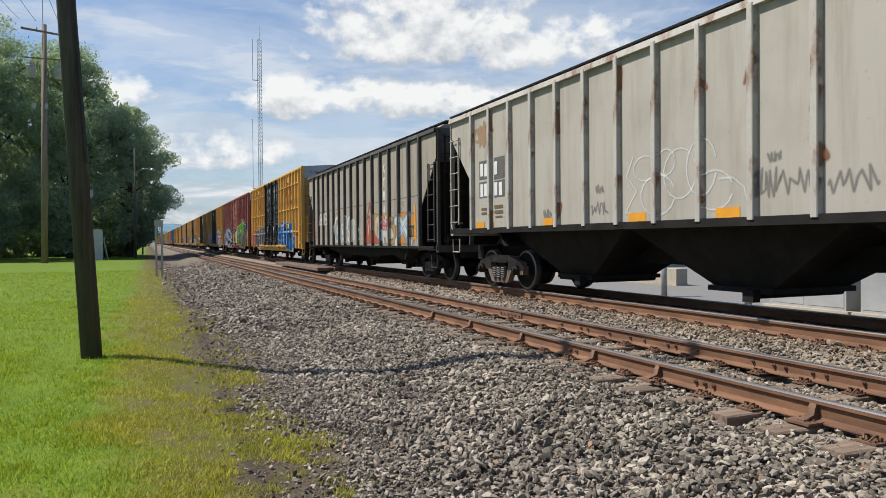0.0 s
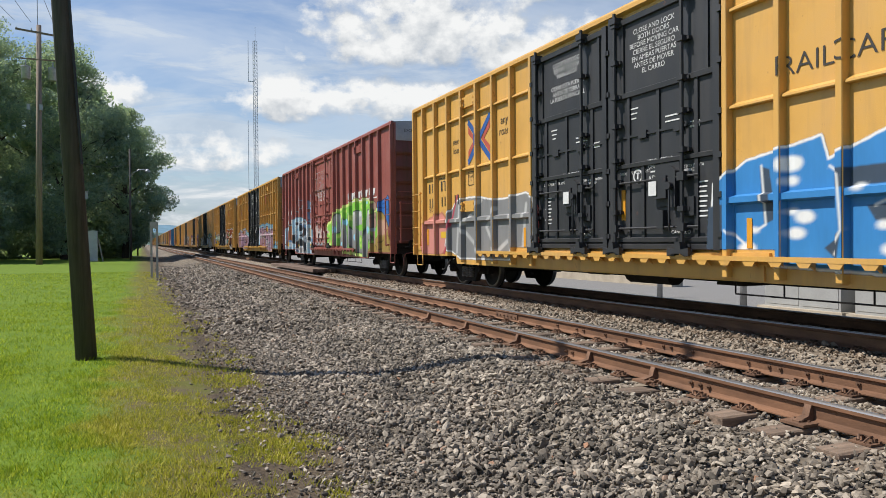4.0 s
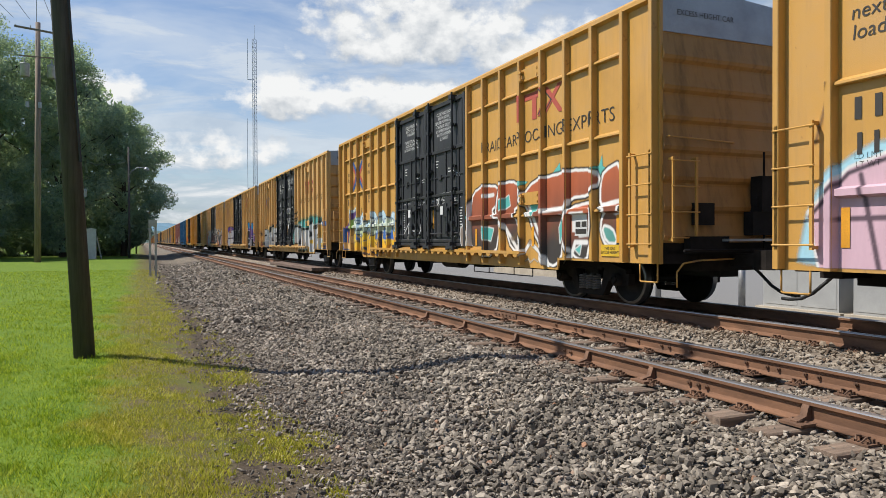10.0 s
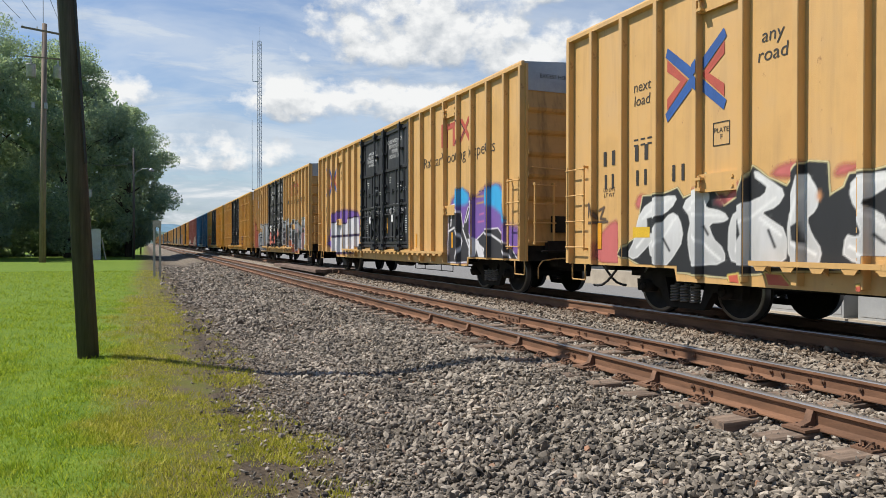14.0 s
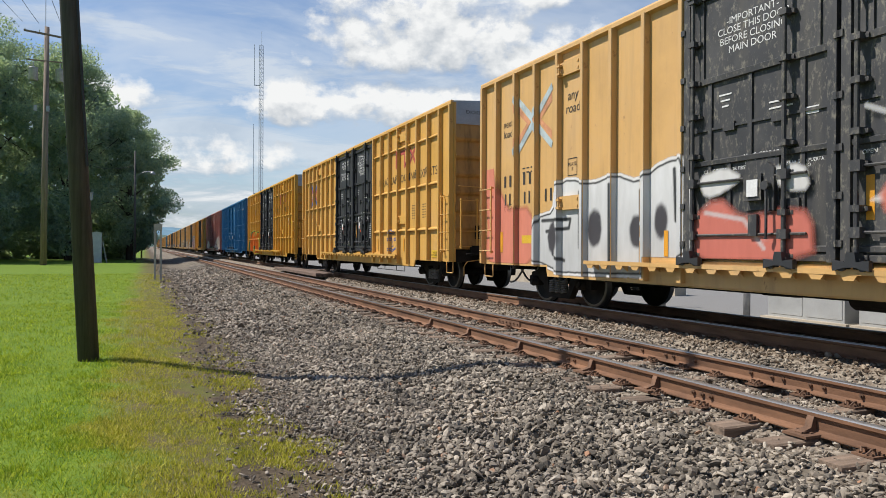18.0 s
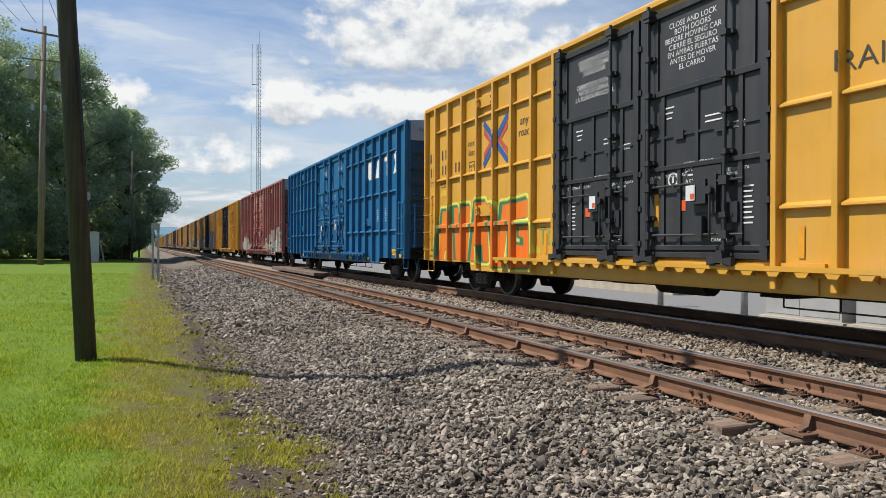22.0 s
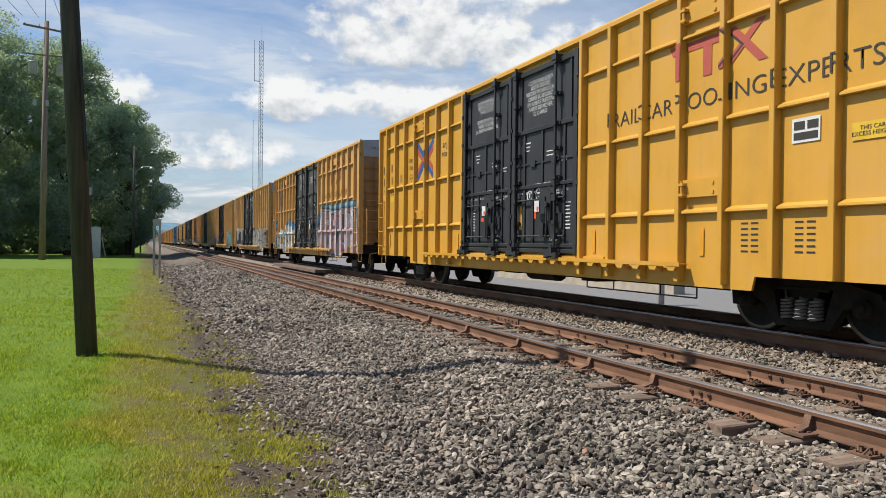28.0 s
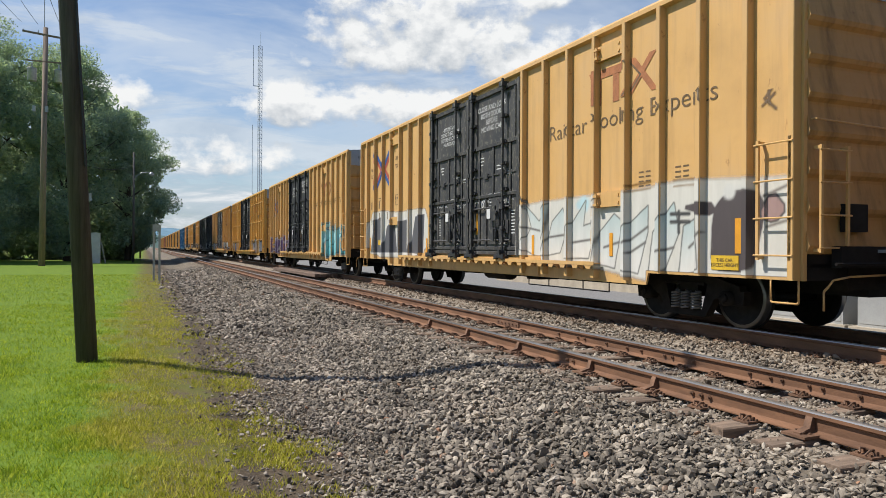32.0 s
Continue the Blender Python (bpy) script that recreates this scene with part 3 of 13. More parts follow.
scatter_stones("track_ballast", "pale broken stone between the rails of the empty track", M["stone_pale"],
               [(4.75, 6.72, 2.2, 16, 330, 0.03, 0.07), (4.72, 6.72, 16, 40, 60, 0.05, 0.09), (6.9, 7.5, 3, 14, 420, 0.03, 0.07), (6.9, 7.5, 14, 40, 90, 0.05, 0.09)], 12, False)
scatter_stones("stained_ballast", "rust-stained stone beside the rail under the train", M["stone_rust"],
               [(7.4, 8.1, 3, 16, 300, 0.03, 0.07), (7.4, 8.1, 16, 45, 90, 0.05, 0.09), (8.3, 9.6, 3, 25, 60, 0.04, 0.08)], 13, False)


def grass_patch():
    rng = np.random.default_rng(5)
    m, nt, b = nodes_of("grass_blade")
    g = nt.nodes.new("ShaderNodeNewGeometry")
    tc = nt.nodes.new("ShaderNodeTexCoord").outputs["Object"]
    big = link_noise(nt, tc, 0.9, 4, 0.6)
    green = ramp(nt, g.outputs["Random Per Island"], [(0, (0.10, 0.17, 0.010)), (0.55, (0.28, 0.38, 0.022)), (1, (0.54, 0.58, 0.06))])
    straw = ramp(nt, g.outputs["Random Per Island"], [(0, (0.22, 0.24, 0.016)), (0.5, (0.42, 0.40, 0.040)), (1, (0.60, 0.52, 0.13))])
    sep = nt.nodes.new("ShaderNodeSeparateXYZ")
    nt.links.new(tc, sep.inputs[0])
    k = nt.nodes.new("ShaderNodeMath")
    k.operation = "MULTIPLY_ADD"
    nt.links.new(big, k.inputs[0])
    k.inputs[1].default_value = 2.4
    nt.links.new(sep.outputs[0], k.inputs[2])
    dry = ramp(nt, k.outputs[0], [(0.40, (0, 0, 0)), (0.85, (0.95,) * 3)])
    nt.links.new(mix_col(nt, dry, green, straw), b.inputs["Base Color"])
    b.inputs["Roughness"].default_value = 0.6
    b.inputs["Specular IOR Level"].default_value = 0.15
    tr = nt.nodes.new("ShaderNodeBsdfTranslucent")
    nt.links.new(b.inputs["Base Color"].links[0].from_socket, tr.inputs[0])
    mx = nt.nodes.new("ShaderNodeMixShader")
    mx.inputs[0].default_value = 0.4
    nt.links.new(b.outputs[0], mx.inputs[1])
    nt.links.new(tr.outputs[0], mx.inputs[2])
    nt.links.new(mx.outputs[0], nt.nodes["Material Output"].inputs[0])
    xs, zs = zip(*PROFILE)
    P = []
    for y0, y1, dens, h in ((4.6, 8, 4600, 0.032), (8, 13, 2100, 0.036), (13, 24, 620, 0.045), (24, 48, 120, 0.06)):
        x0 = -0.21 * y1 - 0.5
        n = int((1.75 - x0) * (y1 - y0) * dens)
        X, Y = rng.uniform(x0, 1.75, n), rng.uniform(y0, y1, n)
        cl = np.array([noise.noise(Vector((x * 1.3, y * 1.3, 2))) + 0.55 * noise.noise(Vector((x * 4, y * 4, 8))) for x, y in zip(X, Y)])
        lim = 1.18 + 0.3 * np.exp(-((Y - 7.0) / 0.6) ** 2) - 0.3 * np.clip((Y - 8) / 20, 0, 1)
        # bare earth where the grass has been trodden away
        bare = sum(np.exp(-((X - bx) / rx) ** 2 - ((Y - by) / ry) ** 2) for bx, by, rx, ry in ((0.80, 5.70, 0.30, 0.32), (0.1, 6.9, 0.10, 0.15), (0.55, 9.2, 0.25, 0.6), (0.75, 12.5, 0.25, 1.2), (0.3, 5.0, 0.2, 0.15)))
        keep = rng.random(n) < np.clip((lim - X) * 1.6 + 0.22 + cl * 1.2 - 1.9 * bare, 0.0, 1)
        X, Y = X[keep], Y[keep]
        n = len(X)
        Z = np.array([ground_z(p, q) for p, q in zip(X, Y)]) - 0.01
        a = rng.uniform(0, 6.283, n)
        hh = h * rng.uniform(0.5, 1.5, n) * np.clip(1.0 + 0.8 * cl[keep], 0.8, 1.6)
        w = hh * rng.uniform(0.07, 0.13, n) + 0.0012
        lean = rng.uniform(0.2, 1.1, n) * hh
        b2 = a + rng.normal(0, 0.8, n) + 1.57
        c1 = np.stack([X - w * np.cos(a), Y - w * np.sin(a), Z], 1)
        c2 = np.stack([X + w * np.cos(a), Y + w * np.sin(a), Z], 1)
        tip = np.stack([X + lean * np.cos(b2), Y + lean * np.sin(b2), Z + hh], 1)
        P.append(np.stack([c1, c2, tip], 1).reshape(-1, 3))
    # a few taller weeds along the edge of the stones
    for _ in range(420):
        x, y = rng.uniform(-1.0, 1.45), 4.5 + 14 * rng.random() ** 1.7
        for _ in range(14):
            a, h = rng.uniform(0, 6.283), rng.uniform(0.03, 0.085)
            z = float(np.interp(x, xs, zs))
            px, py = x + rng.normal(0, 0.04), y + rng.normal(0, 0.04)
            P.append(np.array([(px - 0.004, py, z), (px + 0.004, py, z), (px + 0.6 * h * math.cos(a), py + 0.6 * h * math.sin(a), z + h)]))
    v = np.concatenate(P)
    me = bpy.data.meshes.new("grass")
    me.from_pydata(v.tolist(), [], np.arange(len(v)).reshape(-1, 3).tolist())
    me.materials.append(m)
    tagged(new("grass", me), "short mown grass, yellowing towards the stones", "grass", kind="stuff")


grass_patch()


# ---- tracks ----
RAIL = [(-0.07, 0.0), (0.07, 0.0), (0.07, 0.011), (0.018, 0.027), (0.009, 0.038), (0.008, 0.124), (0.012, 0.130), (0.037, 0.139), (0.038, 0.166),
        (-0.038, 0.166), (-0.037, 0.139), (-0.012, 0.130), (-0.008, 0.124), (-0.009, 0.038), (-0.018, 0.027), (-0.07, 0.011)]
HEAD = [(-0.0385, 0.1655), (0.0385, 0.1655), (0.034, 0.176), (0.018, 0.181), (-0.018, 0.181), (-0.034, 0.176)]


K = 1.12
RAIL = [(a, b * K) for a, b in RAIL]
HEAD = [(a, b * K) for a, b in HEAD]


def build_track(label, xs, top, first, pitch, near_parts, far_to, bolts):
    cx = sum(xs) / 2
    tr = thing("railway_track", label, "railway track", kind="structure")
    base = top - 0.181 * K
    for x in xs:
        r = part("rail", MB().prism([(x + a, base + b) for a, b in RAIL], "y", -60, 900), M["rail_side"], tr, "rust-brown steel rail")
        part("rail_head", MB().prism([(x + a, base + b) for a, b in HEAD], "y", -60, 900), M["rail_head"], r, "worn shiny running surface")
    rng = random.Random(3)
    tie_me = [MB().prism([(-0.112 + rng.uniform(-0.008, 0.008), -0.17), (0.112, -0.17), (0.112 + rng.uniform(-0.01, 0.01), -0.012), (0.1, 0), (-0.1, 0), (-0.115, -0.014)], "x", -1.3, 1.3).mesh("tie", M["tie"]) for _ in range(4)]
    pl = MB().box(-0.2, 0.2, -0.095, 0.095, 0, 0.016)
    for s in (-1, 1):
        pl.box(s * 0.078 - 0.012, s * 0.078 + 0.012, -0.09, 0.09, 0.016, 0.032)
        for dy in (-0.055, 0.055):
            pl.box(s * 0.1 - 0.012, s * 0.1 + 0.02, dy - 0.012, dy + 0.012, 0.01, 0.048)
            pl.box(s * 0.165 - 0.012, s * 0.165 + 0.012, dy - 0.012, dy + 0.012, 0.01, 0.034)
    plate_me = pl.mesh("tie_plate", M["plate"])
    clip = MB()
    for s in (-1, 1):
        pts = [(s * 0.19, -0.03, 0.022), (s * 0.15, -0.045, 0.06), (s * 0.10, -0.035, 0.055), (s * 0.07, 0.0, 0.034), (s * 0.10, 0.04, 0.052), (s * 0.15, 0.045, 0.06), (s * 0.18, 0.02, 0.03)]
        clip.tube(pts, 0.0095, 5)
    clip_me = clip.mesh("spring_clip", M["plate"])
    rest = MB()
    y, k = first, 0
    while y < far_to:
        dy, rz, dz = rng.uniform(-0.03, 0.03), rng.uniform(-1.2, 1.2), rng.uniform(-0.028, 0.004)
        if k < near_parts:
            t = part("tie", tie_me[k % 4], None, tr, at=pose(cx + rng.uniform(-0.06, 0.06), y + dy, base - 0.018 + dz, 0, 0, rz))
            off = t.matrix_basis.translation.x
            for x in xs:
                part("tie_plate", plate_me, None, t, at=(x - off, 0, -dz))
                if y < 24:
                    part("spring_clip", clip_me, None, t, at=(x - off, 0, -dz))
        else:
            rest.box(cx - 1.3, cx + 1.3, y - 0.11, y + 0.11, base - 0.17, base - 0.018)
            for x in xs:
                rest.box(x - 0.19, x + 0.19, y - 0.09, y + 0.09, base - 0.018, base)
        y += pitch
        k += 1
    tagged(part("far_ties", rest, M["tie"], tr, "weathered ties in the distance"), kind="stuff")
    # joint bars with their bolts, and rail braces
    for x, y in bolts:
        bar = part("joint_bar", MB().prism([(-0.034, 0.03), (-0.012, 0.045), (-0.012, 0.12), (-0.034, 0.135)], "y", -0.45, 0.45), M["plate"], tr, "bolted joint bar", at=(x, y, base))
        bo = MB()
        for i in range(6):
            yy = -0.38 + i * 0.152
            bo.cyl((-0.034, yy, 0.085), (-0.062, yy, 0.085), 0.017, 6)
        part("bolt", bo, M["plate"], bar)
    return tr, base


near_track, near_base = build_track("empty rusty track on weathered ties", (NEAR_A, NEAR_B), NEAR_Z, TIE_FIRST, 0.62, 75, 260, [(NEAR_B, 12.6)])
build_track("track under the train with rust-stained stones", (RAIL_C, RAIL_D), 0.0, 2.6, 0.56, 60, 260, [])
brace = MB().prism([(-0.19, 0.0), (-0.03, 0.0), (-0.014, 0.04), (-0.014, 0.13), (-0.04, 0.155), (-0.055, 0.12), (-0.075, 0.06), (-0.19, 0.03)], "y", -0.035, 0.035)
brace.box(-0.24, -0.02, -0.12, 0.12, -0.004, 0.018)
brace_me = brace.mesh("rail_brace", M["plate"])
for y in BRACES:
    part("rail_brace", brace_me, None, near_track, "cast rail brace against the rail", at=(NEAR_A, y, near_base + 0.003))
    part("rail_brace", brace_me, None, near_track, "cast rail brace against the rail", at=pose(NEAR_B, y + 0.3, near_base + 0.003, 0, 0, 180))
# timber crossing beside and between the rails of the train's track
crossing = thing("plank_crossing", "dark weathered timber crossing laid beside the rails", "crossing")
rng_p = random.Random(8)
for x0, n in ((7.0, 4), (8.32, 5)):
    for i in range(n):
        x = x0 + 0.262 * i
        for y0, y1 in ((31.2, 36.4), (36.43, 42.2)):
            part("plank", MB().prism([(x, -0.16), (x + 0.25, -0.16), (x + 0.25, -0.03), (x + 0.235, -0.018), (x + 0.015, -0.018), (x, -0.03)], "y", y0 + rng_p.uniform(-0.1, 0.1), y1), M["plank"], crossing, at=(0, 0, rng_p.uniform(-0.015, 0.0)))
# bolts through the web of the two rails
bolt_me = MB().cyl((-0.012, 0, 0), (-0.03, 0, 0), 0.024, 6).cyl((-0.03, 0, 0), (-0.052, 0, 0), 0.013, 6).mesh("bolt", M["plate"])
for y in (8.78, 8.45, 7.94, 7.78, 7.37, 6.42, 6.11, 5.95, 5.59, 5.42, 4.98, 4.55, 4.4, 9.3, 9.9, 10.1, 10.7):
    part("bolt", bolt_me, None, near_track, at=(NEAR_B, y, near_base + 0.095))
for y in (5.81, 5.68, 5.56, 8.2, 8.05):
    part("bolt", bolt_me, None, near_track, at=(NEAR_A, y, near_base + 0.085))


# ---- the train ----
# In a car's space x = 0 is its middle, the side towards the lawn is at -x, the leading end at -y, and z = 0 the top of the rail.
HW, HL = 1.55, 9.405
DOOR = 2.55
BAYS = 8
PITCH = (HL - DOOR) / BAYS
RIBS = (1.70, 2.97, 4.28)


def posts_of(single, s):
    """The places of the posts on one half of a side, from the door outwards."""
    if not single:
        ys = [DOOR + 0.06 + i * PITCH for i in range(BAYS)]
    elif s > 0:
        ys = [2.04 + 0.909 * i for i in range(BAYS)]
    else:
        ys = [1.98] + [2.61 + 0.906 * i for i in range(BAYS - 1)]
    return [s * y for y in ys] + [s * (HL - 0.07)]


SHARED = {}


def shared(key, make):
    if key not in SHARED:
        SHARED[key] = make()
    return SHARED[key]


def wheel_pair(n_turn):
    mb = MB()
    prof = [(-0.06, 0.0), (-0.075, 0.10), (-0.02, 0.13), (0.0, 0.30), (-0.06, 0.385), (-0.065, 0.452), (0.055, 0.460), (0.06, 0.482), (0.085, 0.482), (0.085, 0.385), (0.03, 0.30), (0.05, 0.12), (0.09, 0.10), (0.09, 0.0)]
    for s in (-1, 1):
        mb.lathe("x", (s * 0.755, 0, 0), [(a if s < 0 else -a, r) for a, r in prof], n_turn)
    mb.cyl((-1.02, 0, 0), (1.02, 0, 0), 0.075, 10)
    return mb


def wheelset_mesh(n_turn):
    mb = wheel_pair(n_turn)
    n = len(mb.f)
    for s in (-1, 1):
        mb.lathe("x", (s * 0.755, 0, 0), [(s * 0.066, 0.405), (s * 0.068, 0.452), (s * 0.055, 0.4595), (-s * 0.05, 0.4635)], n_turn)
    me = mb.mesh("wheelset", [M["wheel"], M["tread"]], True)
    me.polygons.foreach_set("material_index", [0] * n + [1] * (len(mb.f) - n))
    return me


def side_frame():
    """A cast truck side frame with its window, bearing ends and arched top."""
    mb = MB()
    # frame bars: top, two slanted, bottom, two ends
    for poly in ([(-1.12, 0.52), (-1.08, 0.64), (-0.42, 0.80), (0.42, 0.80), (1.08, 0.64), (1.12, 0.52), (0.62, 0.60), (0.40, 0.66), (-0.40, 0.66), (-0.62, 0.60)],
                 [(-0.40, 0.14), (0.40, 0.14), (0.44, 0.24), (-0.44, 0.24)],
                 [(-0.62, 0.60), (-0.46, 0.64), (-0.34, 0.22), (-0.42, 0.15), (-0.60, 0.42)],
                 [(0.62, 0.60), (0.46, 0.64), (0.34, 0.22), (0.42, 0.15), (0.60, 0.42)],
                 [(-1.16, 0.36), (-1.18, 0.56), (-0.62, 0.60), (-0.60, 0.42), (-0.76, 0.48), (-0.82, 0.36)],
                 [(1.16, 0.36), (1.18, 0.56), (0.62, 0.60), (0.60, 0.42), (0.76, 0.48), (0.82, 0.36)]):
        mb.prism(poly, "x", -0.07, 0.07)
    mb.box(-0.1, -0.06, -0.42, 0.42, 0.62, 0.66)
    return mb


def bearing():
    mb = MB()
    for y in (0.0,):
        mb.cyl((-0.16, y, 0.457), (0.05, y, 0.457), 0.115, 12)
        mb.cyl((-0.19, y, 0.457), (-0.16, y, 0.457), 0.07, 10)
        for k in range(3):
            a = 2.094 * k + 0.4
            mb.cyl((-0.20, y + 0.06 * math.cos(a), 0.457 + 0.06 * math.sin(a)), (-0.16, y + 0.06 * math.cos(a), 0.457 + 0.06 * math.sin(a)), 0.018, 6)
    return mb


def coil_spring():
    """A stout coil, wound from one rod."""
    pts = [(0.075 * math.cos(a), 0.075 * math.sin(a), 0.24 + 0.045 * a / 6.283) for a in np.arange(0, 6.283 * 6.2, 1.0472)]
    mb, n = MB(), 5
    v, f = [], []
    for i, p in enumerate(pts):
        p = Vector(p)
        out = Vector((p.x, p.y, 0)).normalized()
        for k in range(n):
            t = 6.283 * k / n
            v.append(tuple(p + out * 0.019 * math.cos(t) + Vector((0, 0, 0.019 * math.sin(t)))))
    for i in range(len(pts) - 1):
        for k in range(n):
            f.append((i * n + k, i * n + (k + 1) % n, (i + 1) * n + (k + 1) % n, (i + 1) * n + k))
    return mb.add(v, f)


WHEELS = []


def add_truck(car, y, iron, keep_wheels):
    n = 28 if keep_wheels else 14
    t = part("truck", shared("bolster", lambda: MB().prism([(-1.0, 0.52), (-0.9, 0.44), (0.9, 0.44), (1.0, 0.52), (1.0, 0.66), (0.35, 0.80), (-0.35, 0.80), (-1.0, 0.66)], "y", -0.2, 0.2).mesh("truck", M["truck"])), None, car, "four-wheeled truck", at=(0, y, 0))
    for s in (-1, 1):
        rot = pose(s * 0.99, 0, 0, 0, 0, 0 if s < 0 else 180)
        part("side_frame", shared(("frame", iron), lambda: side_frame().mesh("side_frame", M[iron])), None, t, at=rot)
        for dy in (-0.89, 0.89):
            part("bearing", shared("bearing", lambda: bearing().mesh("bearing", M["truck"], True)), None, t, at=rot @ Matrix.Translation((0, dy, 0)))
        for i in range(3 if keep_wheels else 0):
            part("coil_spring", shared("spring", lambda: coil_spring().mesh("coil_spring", M["spring"], True)), None, t, at=rot @ Matrix.Translation((-0.06, -0.22 + 0.22 * i, 0)))
    for dy in (-0.89, 0.89):
        w = part("wheelset", shared(("wheelset", n), lambda: wheelset_mesh(n)), None, t)
        w.matrix_parent_inverse = Matrix.Translation((0, dy, 0.463))
        if keep_wheels:
            WHEELS.append(w)
    shoe = shared("brake", lambda: MB().box(-0.85, -0.65, -0.05, 0.05, 0.34, 0.6).box(0.65, 0.85, -0.05, 0.05, 0.34, 0.6).box(-0.8, 0.8, -0.04, 0.04, 0.40, 0.5).mesh("brake_beam", M["truck"]))
    for dy in (-0.36, 0.36):
        part("brake_beam", shoe, None, t, at=(0, dy, 0))


def ladder_mesh(rungs, z0, z1, w):
    mb = MB()
    for y in (0, w):
        mb.box(-0.115, -0.085, y - 0.022, y + 0.022, z0 - 0.06, z1 + 0.06)
        for z in (z0 - 0.03, z1 + 0.03):
            mb.box(-0.1, 0.0, y - 0.02, y + 0.02, z - 0.02, z + 0.02)
    for i in range(rungs):
        z = z0 + (z1 - z0) * i / (rungs - 1)
        mb.cyl((-0.12, -0.05, z), (-0.12, w + 0.05, z), 0.012, 6)
    return mb


def stirrup_mesh():
    return MB().tube([(0, 0, 0.32), (0, 0.0, 0.0), (0, 0.02, -0.02), (0, 0.40, -0.02), (0, 0.42, 0.0), (0, 0.42, 0.32)], 0.014, 6)


def coupler_mesh():
    mb = MB()
    mb.box(-0.11, 0.11, -0.62, 0.3, 0.74, 0.94)
    mb.prism([(-0.22, -0.62), (0.18, -0.62), (0.2, -0.86), (0.08, -0.98), (-0.05, -0.90), (-0.18, -0.98), (-0.24, -0.86)], "z", 0.70, 1.0)
    mb.box(-0.75, 0.75, -0.02, 0.3, 0.66, 1.02)
    return mb


def hose_mesh():
    pts = [(0.38, -0.05, 0.72), (0.38, -0.2, 0.60), (0.38, -0.42, 0.42), (0.36, -0.62, 0.33), (0.32, -0.85, 0.30), (0.28, -1.02, 0.30)]
    return MB().tube(pts, 0.026, 7)


def lever_mesh():
    return MB().tube([(-1.28, -0.10, 0.66), (-1.28, -0.16, 0.72), (-1.22, -0.18, 0.80), (-0.9, -0.16, 0.84), (-0.2, -0.2, 0.86)], 0.014, 6).tube([(-1.28, -0.10, 0.66), (-1.28, -0.10, 0.42)], 0.014, 6)


def end_profile(x0, n=7):
    """The corrugated end of a boxcar: a sheet with n deep ribs across it."""
    z0, z1 = 1.12, 4.42
    pts = []
    h = (z1 - z0) / n
    for i in range(n):
        z = z0 + h * i
        pts += [(0.0, z), (-0.055, z + h * 0.10), (-0.075, z + h * 0.22), (-0.03, z + h * 0.6), (0.0, z + h * 0.92)]
    pts += [(0.0, z1), (0.06, z1), (0.06, z0)]
    return pts


def door_mesh(w):
    """Outer frame, beams and stiffeners of one plug door, w wide."""
    mb = MB()
    z0, z1 = 1.02, 4.82
    mb.box(-0.03, 0.0, 0.03, w - 0.03, z0, z1)
    for y in (0.03, w - 0.15):
        mb.box(-0.095, -0.028, y, y + 0.12, z0, z1)
    # deep beams with a lip along their upper edge
    for z, h in ((z0, 0.10), (1.13, 0.09), (2.34, 0.09), (3.49, 0.11), (z1 - 0.12, 0.12)):
        mb.prism([(-0.028, z), (-0.075, z + 0.012), (-0.08, z + h - 0.02), (-0.028, z + h)], "y", 0.13, w - 0.13)
    # a slim rail and uprights between the beams
    mb.box(-0.055, -0.028, 0.14, w - 0.14, 2.84, 2.875)
    for y, a, b in ((0.52, 2.42, 3.50), (0.20, 2.42, 3.50), (0.80, 2.42, 3.50), (0.20, 1.2, 2.36), (0.80, 1.2, 2.36), (0.66, 1.2, 2.36), (0.12, 3.58, 4.72), (0.86, 3.58, 4.72)):
        mb.box(-0.058, -0.028, w * y - 0.035, w * y + 0.035, a, b)
    for y in (0.34, 0.66):
        mb.box(-0.07, -0.028, w * y - 0.10, w * y + 0.10, 2.79, 2.91)
    # hinge lugs along the edges
    for z in (1.2, 1.75, 2.3, 2.9, 3.6, 4.3):
        for y in (-0.02, w - 0.06):
            mb.box(-0.115, -0.03, y, y + 0.08, z, z + 0.08)
    return mb


def lock_mesh():
    """A locking rod with its keepers."""
    mb = MB().cyl((-0.135, 0, 0.92), (-0.135, 0, 4.93), 0.03, 8)
    for z in (1.08, 1.62, 2.12, 2.48, 3.05, 3.53, 4.1, 4.72):
        mb.box(-0.175, -0.04, -0.06, 0.06, z - 0.03, z + 0.045)
        mb.box(-0.10, -0.04, -0.11, 0.11, z - 0.02, z + 0.03)
    for z in (1.02, 4.80):
        mb.box(-0.19, -0.03, -0.085, 0.085, z - 0.05, z + 0.05)
    return mb


